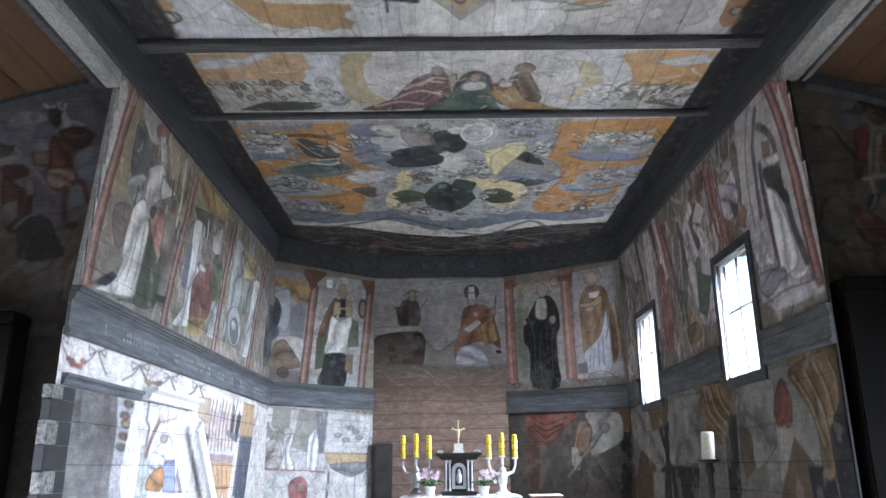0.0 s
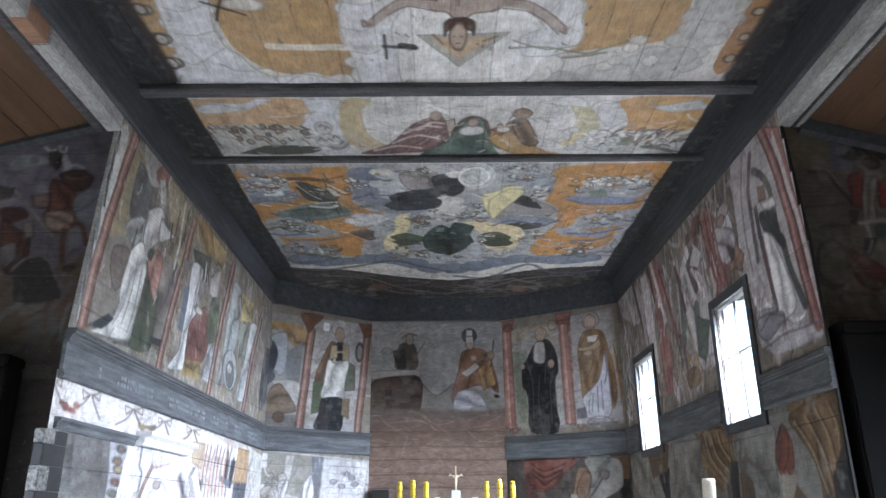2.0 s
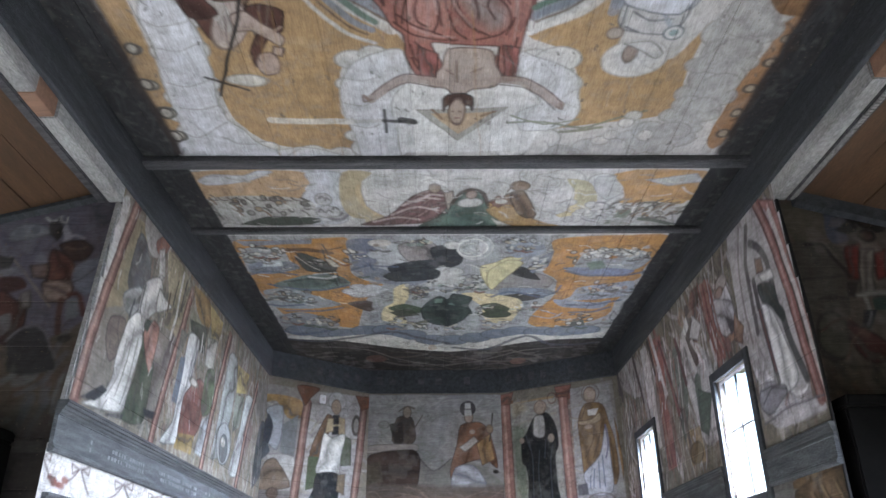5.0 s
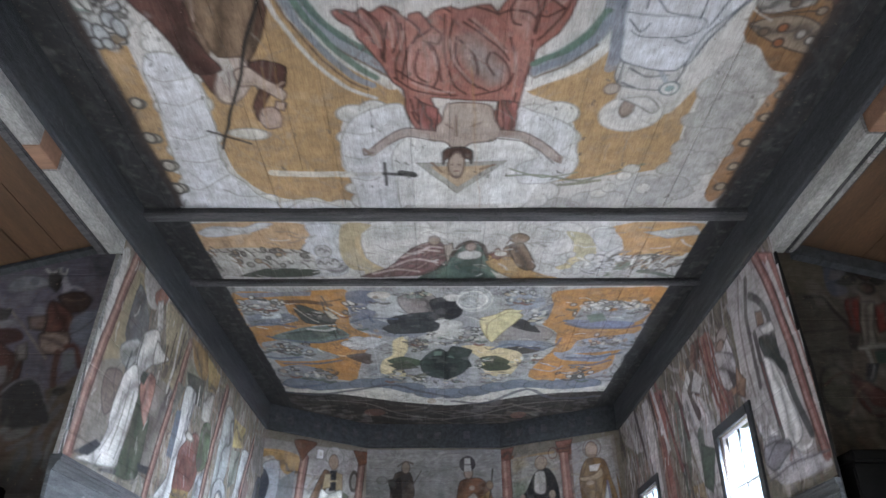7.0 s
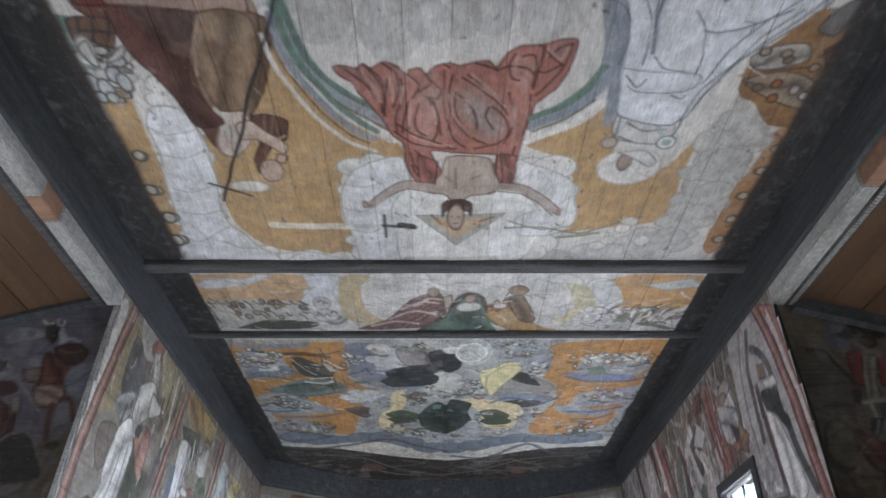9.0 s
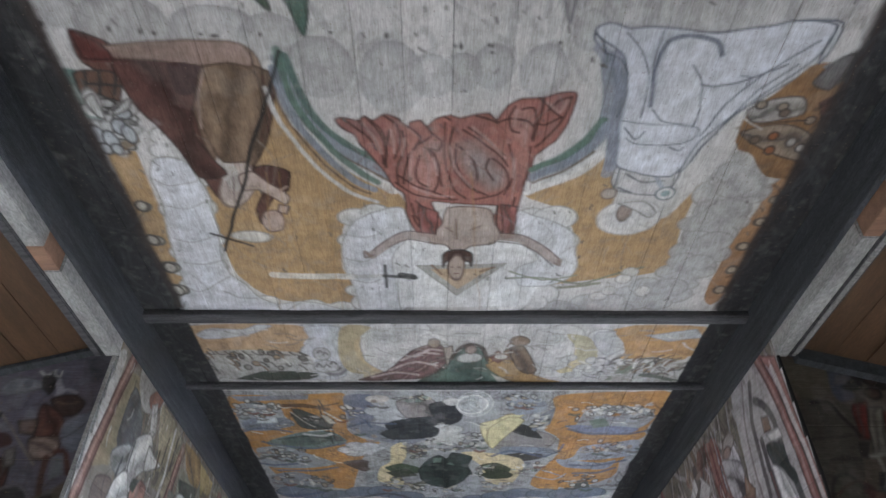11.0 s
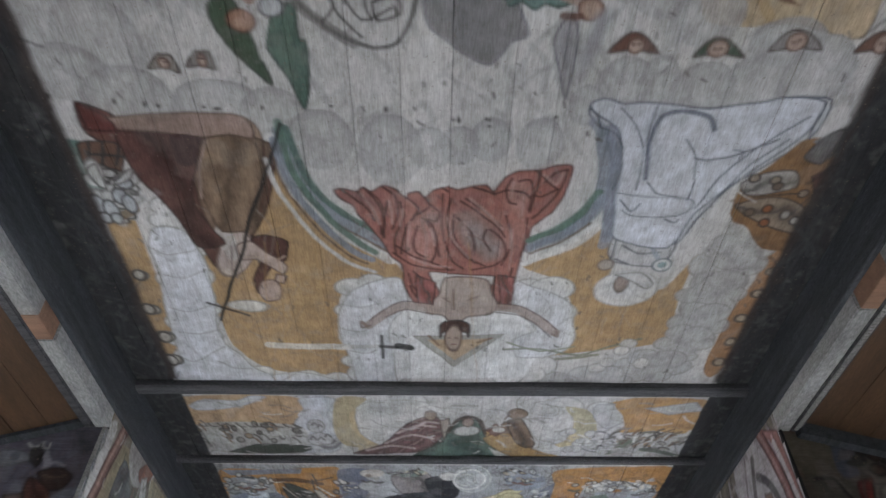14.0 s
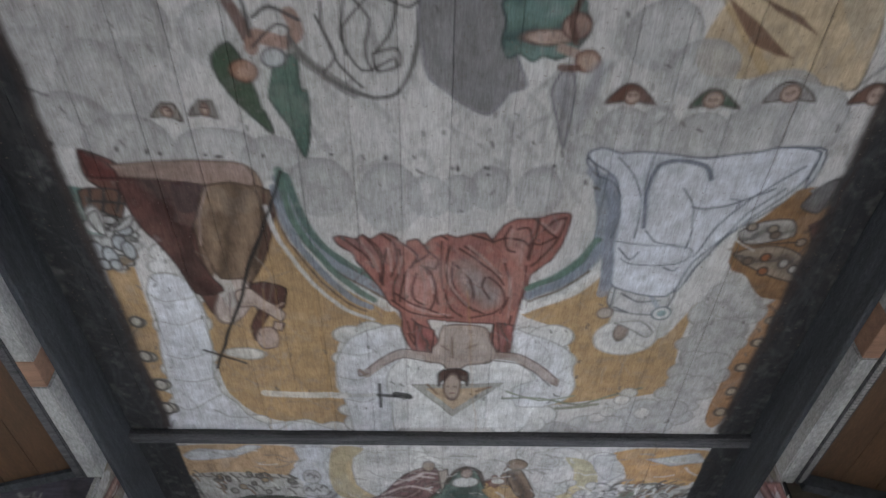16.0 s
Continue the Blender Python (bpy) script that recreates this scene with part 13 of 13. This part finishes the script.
candelabrum((-0.35, 9.62, 1.33 - DROP), SILVER, "dark grey three-armed candelabrum on the altar cloth")
# the same piece on the lit side, its brightness put into paler silver
candelabrum((0.71, 9.62, 1.33 - DROP), SILVER_LIT, "three-armed candelabrum on the altar cloth, silver paled as if lit")
candle = None
for cx in (-0.35, 0.71):
    for s, top in ((-1, 0.447), (0, 0.467), (1, 0.447)):
        m = pose(cx + s * 0.16, 9.62, 1.33 - DROP + top, 0, 0, 40 * s)
        if candle is None:
            candle = empty("altar_candle", "unlit yellow wax candle with ringed relief", "candle", (0, 0, 0), "", "altar candles")
            candle.matrix_world = m
            r = 0.034
            prof = [(r * 0.9, 0.0)]
            for i in range(1, 13):
                prof.append((r * (1.0 if i % 4 else 0.78), 0.02 * i))
            prof += [(r * 0.9, 0.265), (r * 0.5, 0.278)]
            part("wax", lathe(bmesh.new(), prof, 16), WAX_YELLOW, candle)
            part("wick", tube(bmesh.new(), [(0, 0, 0.277), (0.001, 0, 0.285), (0.003, 0, 0.292)], 0.0018, 6), IRON, candle)
        else:
            copy_thing(candle, m)


def orchid(place, seed):
    rs = random.Random(seed)
    t = empty("potted_orchid", "pink and white orchid in a white glazed pot", "plant", place, "", "altar flowers")
    x, y, z = place
    mk = at_thing(t)
    mk("pot", lathe(bmesh.new(), [(0.045, 0.001), (0.05, 0.02), (0.065, 0.10), (0.07, 0.115), (0.06, 0.117), (0.055, 0.10)], 20, pose(x, y, z)), POT)
    for k in range(24):
        a = rs.uniform(0, 2 * math.pi)
        n, ln = 6, rs.uniform(0.12, 0.2)
        bm = bmesh.new()
        rows = []
        for i in range(n + 1):
            f = i / n
            w = 0.026 * math.sin(math.pi * (0.12 + 0.88 * f)) + 0.001
            cx, cz = ln * f, 0.11 + 0.09 * math.sin(f * 2.2) - 0.05 * f * f
            rows.append([bm.verts.new((x + cx * math.cos(a) - o * math.sin(a), y + cx * math.sin(a) + o * math.cos(a), z + cz + abs(o) * 0.4)) for o in (-w, 0, w)])
        for p, q in zip(rows, rows[1:]):
            for i in range(2):
                bm.faces.new((p[i], p[i + 1], q[i + 1], q[i]))
        mk("leaf", bm, LEAF)
    for k in range(5):
        a = rs.uniform(0, 2 * math.pi)
        top = Vector((x + 0.10 * math.cos(a), y + 0.04 * math.sin(a), z + rs.uniform(0.24, 0.30)))
        mk("stem", tube(bmesh.new(), [(x, y, z + 0.10), (x + 0.02 * math.cos(a), y, z + 0.2), top], 0.003, 6), LEAF)
        for j in range(4):
            c = top + Vector((rs.uniform(-0.06, 0.06), rs.uniform(-0.05, 0.02), rs.uniform(-0.08, 0.03)))
            bm = bmesh.new()
            for i in range(5):
                b = i * 2 * math.pi / 5 + 0.3
                o = bm.verts.new(c)
                r = 0.026
                pts = [bm.verts.new(c + Vector((r * f * math.cos(b + d), -0.008 * f, r * f * math.sin(b + d)))) for f, d in ((0.6, -0.5), (1.0, -0.25), (1.05, 0.25), (0.6, 0.5))]
                bm.faces.new((o, *pts))
            mk("blossom", bm, PETAL)


orchid((-0.18, 9.5, 1.33 - DROP), 3)
orchid((0.47, 9.5, 1.33 - DROP), 8)

# floor candlestick by the right wall
stick = empty("floor_candlestick", "tall turned dark wooden candlestick with a round pan", "candlestick", (2.2, 6.5, 0))
at_thing(stick)("post", lathe(bmesh.new(), [(0.16, 0.001), (0.16, 0.03), (0.10, 0.06), (0.05, 0.12), (0.035, 0.3), (0.045, 0.5), (0.03, 0.55), (0.03, 1.1), (0.045, 1.15), (0.028, 1.22), (0.022, 1.5), (0.04, 1.55), (0.03, 1.6), (0.03, 1.615)], 20, pose(2.2, 6.5, 0)), EBONY)
at_thing(stick)("drip_pan", lathe(bmesh.new(), [(0.03, 0), (0.085, 0.012), (0.10, 0.03), (0.09, 0.032), (0.02, 0.02)], 24, pose(2.2, 6.5, 1.612)), IRON)
big = empty("pillar_candle", "thick ivory wax candle burnt down unevenly", "candle", (2.2, 6.5, 1.635))
at_thing(big)("wax", lathe(bmesh.new(), [(0.052, 0.0), (0.053, 0.1), (0.052, 0.215), (0.046, 0.232), (0.03, 0.218), (0.005, 0.212)], 22, pose(2.2, 6.5, 1.634, 0, 3, 0)), WAX_WHITE)
at_thing(big)("wick", tube(bmesh.new(), [(2.2, 6.5, 1.84), (2.203, 6.5, 1.862)], 0.003, 6), IRON)

# a pale lectern top beside the altar
lec = empty("lectern", "pale wooden lectern beside the altar", "lectern", (1.2, 9.1, 0.16))
mk = at_thing(lec)
mk("foot", box(bmesh.new(), 1.02, 1.38, 9.0, 9.3, 0.161, 0.2, 0.01), FLOOR_WOOD)
mk("post", box(bmesh.new(), 1.15, 1.25, 9.1, 9.2, 0.2, 1.22, 0.01), FLOOR_WOOD)
mk("desk", box(bmesh.new(), 1.0, 1.34, 8.98, 9.3, 1.23, 1.27, 0.008), BARE_PINE)
mk("cover", box(bmesh.new(), 0.99, 1.35, 8.97, 9.31, 1.271, 1.285, 0.004), WHITE_CLOTH, "ivory cloth cover")

# a dark loudspeaker on the back wall
spk = empty("loudspeaker", "narrow black column loudspeaker on the back wall", "loudspeaker", (-0.90, BACK - 0.07, 1.3))
mk = at_thing(spk)
mk("cabinet", box(bmesh.new(), -1.04, -0.77, BACK - 0.13, BACK - 0.003, 1.15, 1.95, 0.01), EBONY)
mk("grille", box(bmesh.new(), -1.01, -0.80, BACK - 0.14, BACK - 0.131, 1.19, 1.91, 0.004), IRON)

# a small white box high on the slanting wall
c = Vector((*APSE_L, 0)) + Vector(OBL_L) * SENSOR_U
fr = Matrix(((OBL_L[0], OBL_L[1], 0, c.x), (OBL_L[1], -OBL_L[0], 0, c.y), (0, 0, 1, 0), (0, 0, 0, 1)))
sen = empty("alarm_sensor", "small white plastic sensor box on the mural", "sensor", (c.x, c.y, SENSOR_Z))
mk = at_thing(sen)
mk("housing", box(bmesh.new(), -0.045, 0.045, 0.005, 0.05, SENSOR_Z - 0.06, SENSOR_Z + 0.06, 0.008, fr), SENSOR_WHITE)
mk("lens", box(bmesh.new(), -0.025, 0.025, 0.05, 0.056, SENSOR_Z - 0.03, SENSOR_Z + 0.02, 0.003, fr), POT)

# the side portal in the left wall: grey lintel, white cornice over the pale painted bay, and a white stair rail
por = empty("door_1", "painted side doorway with a grey lintel and white cornice", "doorway", (LEFT, 6.2, 0), "structure")
mk = at_thing(por)
bm = sweep(bmesh.new(), [(0, 0), (0.015, 0), (0.025, 0.02), (0.025, 0.04), (0.045, 0.055), (0.045, 0.075), (0, 0.075)], [(LEFT, 6.06, 2.125), (LEFT, 4.78, 2.125)])
mk("lintel", bm, GREY_LEDGE)
bm = sweep(bmesh.new(), [(0, 0), (0.06, 0), (0.08, 0.03), (0.08, 0.05), (0.13, 0.075), (0.13, 0.105), (0, 0.105)], [(LEFT, 7.3, 2.14), (LEFT, 6.1, 2.14)])
mk("cornice", bm, WINDOW_PAINT)
rail = empty("stair_rail", "white painted sloping rail board of a side stair", "rail", (LEFT + 0.2, 7.8, 0))
mk = at_thing(rail)
a, b = Vector((LEFT + 0.12, 7.25, 2.02)), Vector((LEFT + 0.12, 8.15, 1.02))
d = (b - a).normalized()
n = Vector((0, -d.z, d.y))
bm = bmesh.new()
prism(bm, [(a.y, a.z), (b.y, b.z), (b.y - n.y * 0.11, b.z - n.z * 0.11), (a.y - n.y * 0.11, a.z - n.z * 0.11)], LEFT + 0.1, LEFT + 0.14, Matrix(((0, 0, 1, 0), (1, 0, 0, 0), (0, 1, 0, 0), (0, 0, 0, 1))))
mk("rail_board", bm, WINDOW_PAINT)
mk("handrail", tube(bmesh.new(), [a + n * 0.012, b + n * 0.012], 0.022, 10), WINDOW_PAINT)
for f in (0.9,):
    p = a.lerp(b, f)
    mk("newel", box(bmesh.new(), p.x - 0.03, p.x + 0.03, p.y - 0.03, p.y + 0.03, 0, p.z - 0.05, 0.005), WINDOW_PAINT)
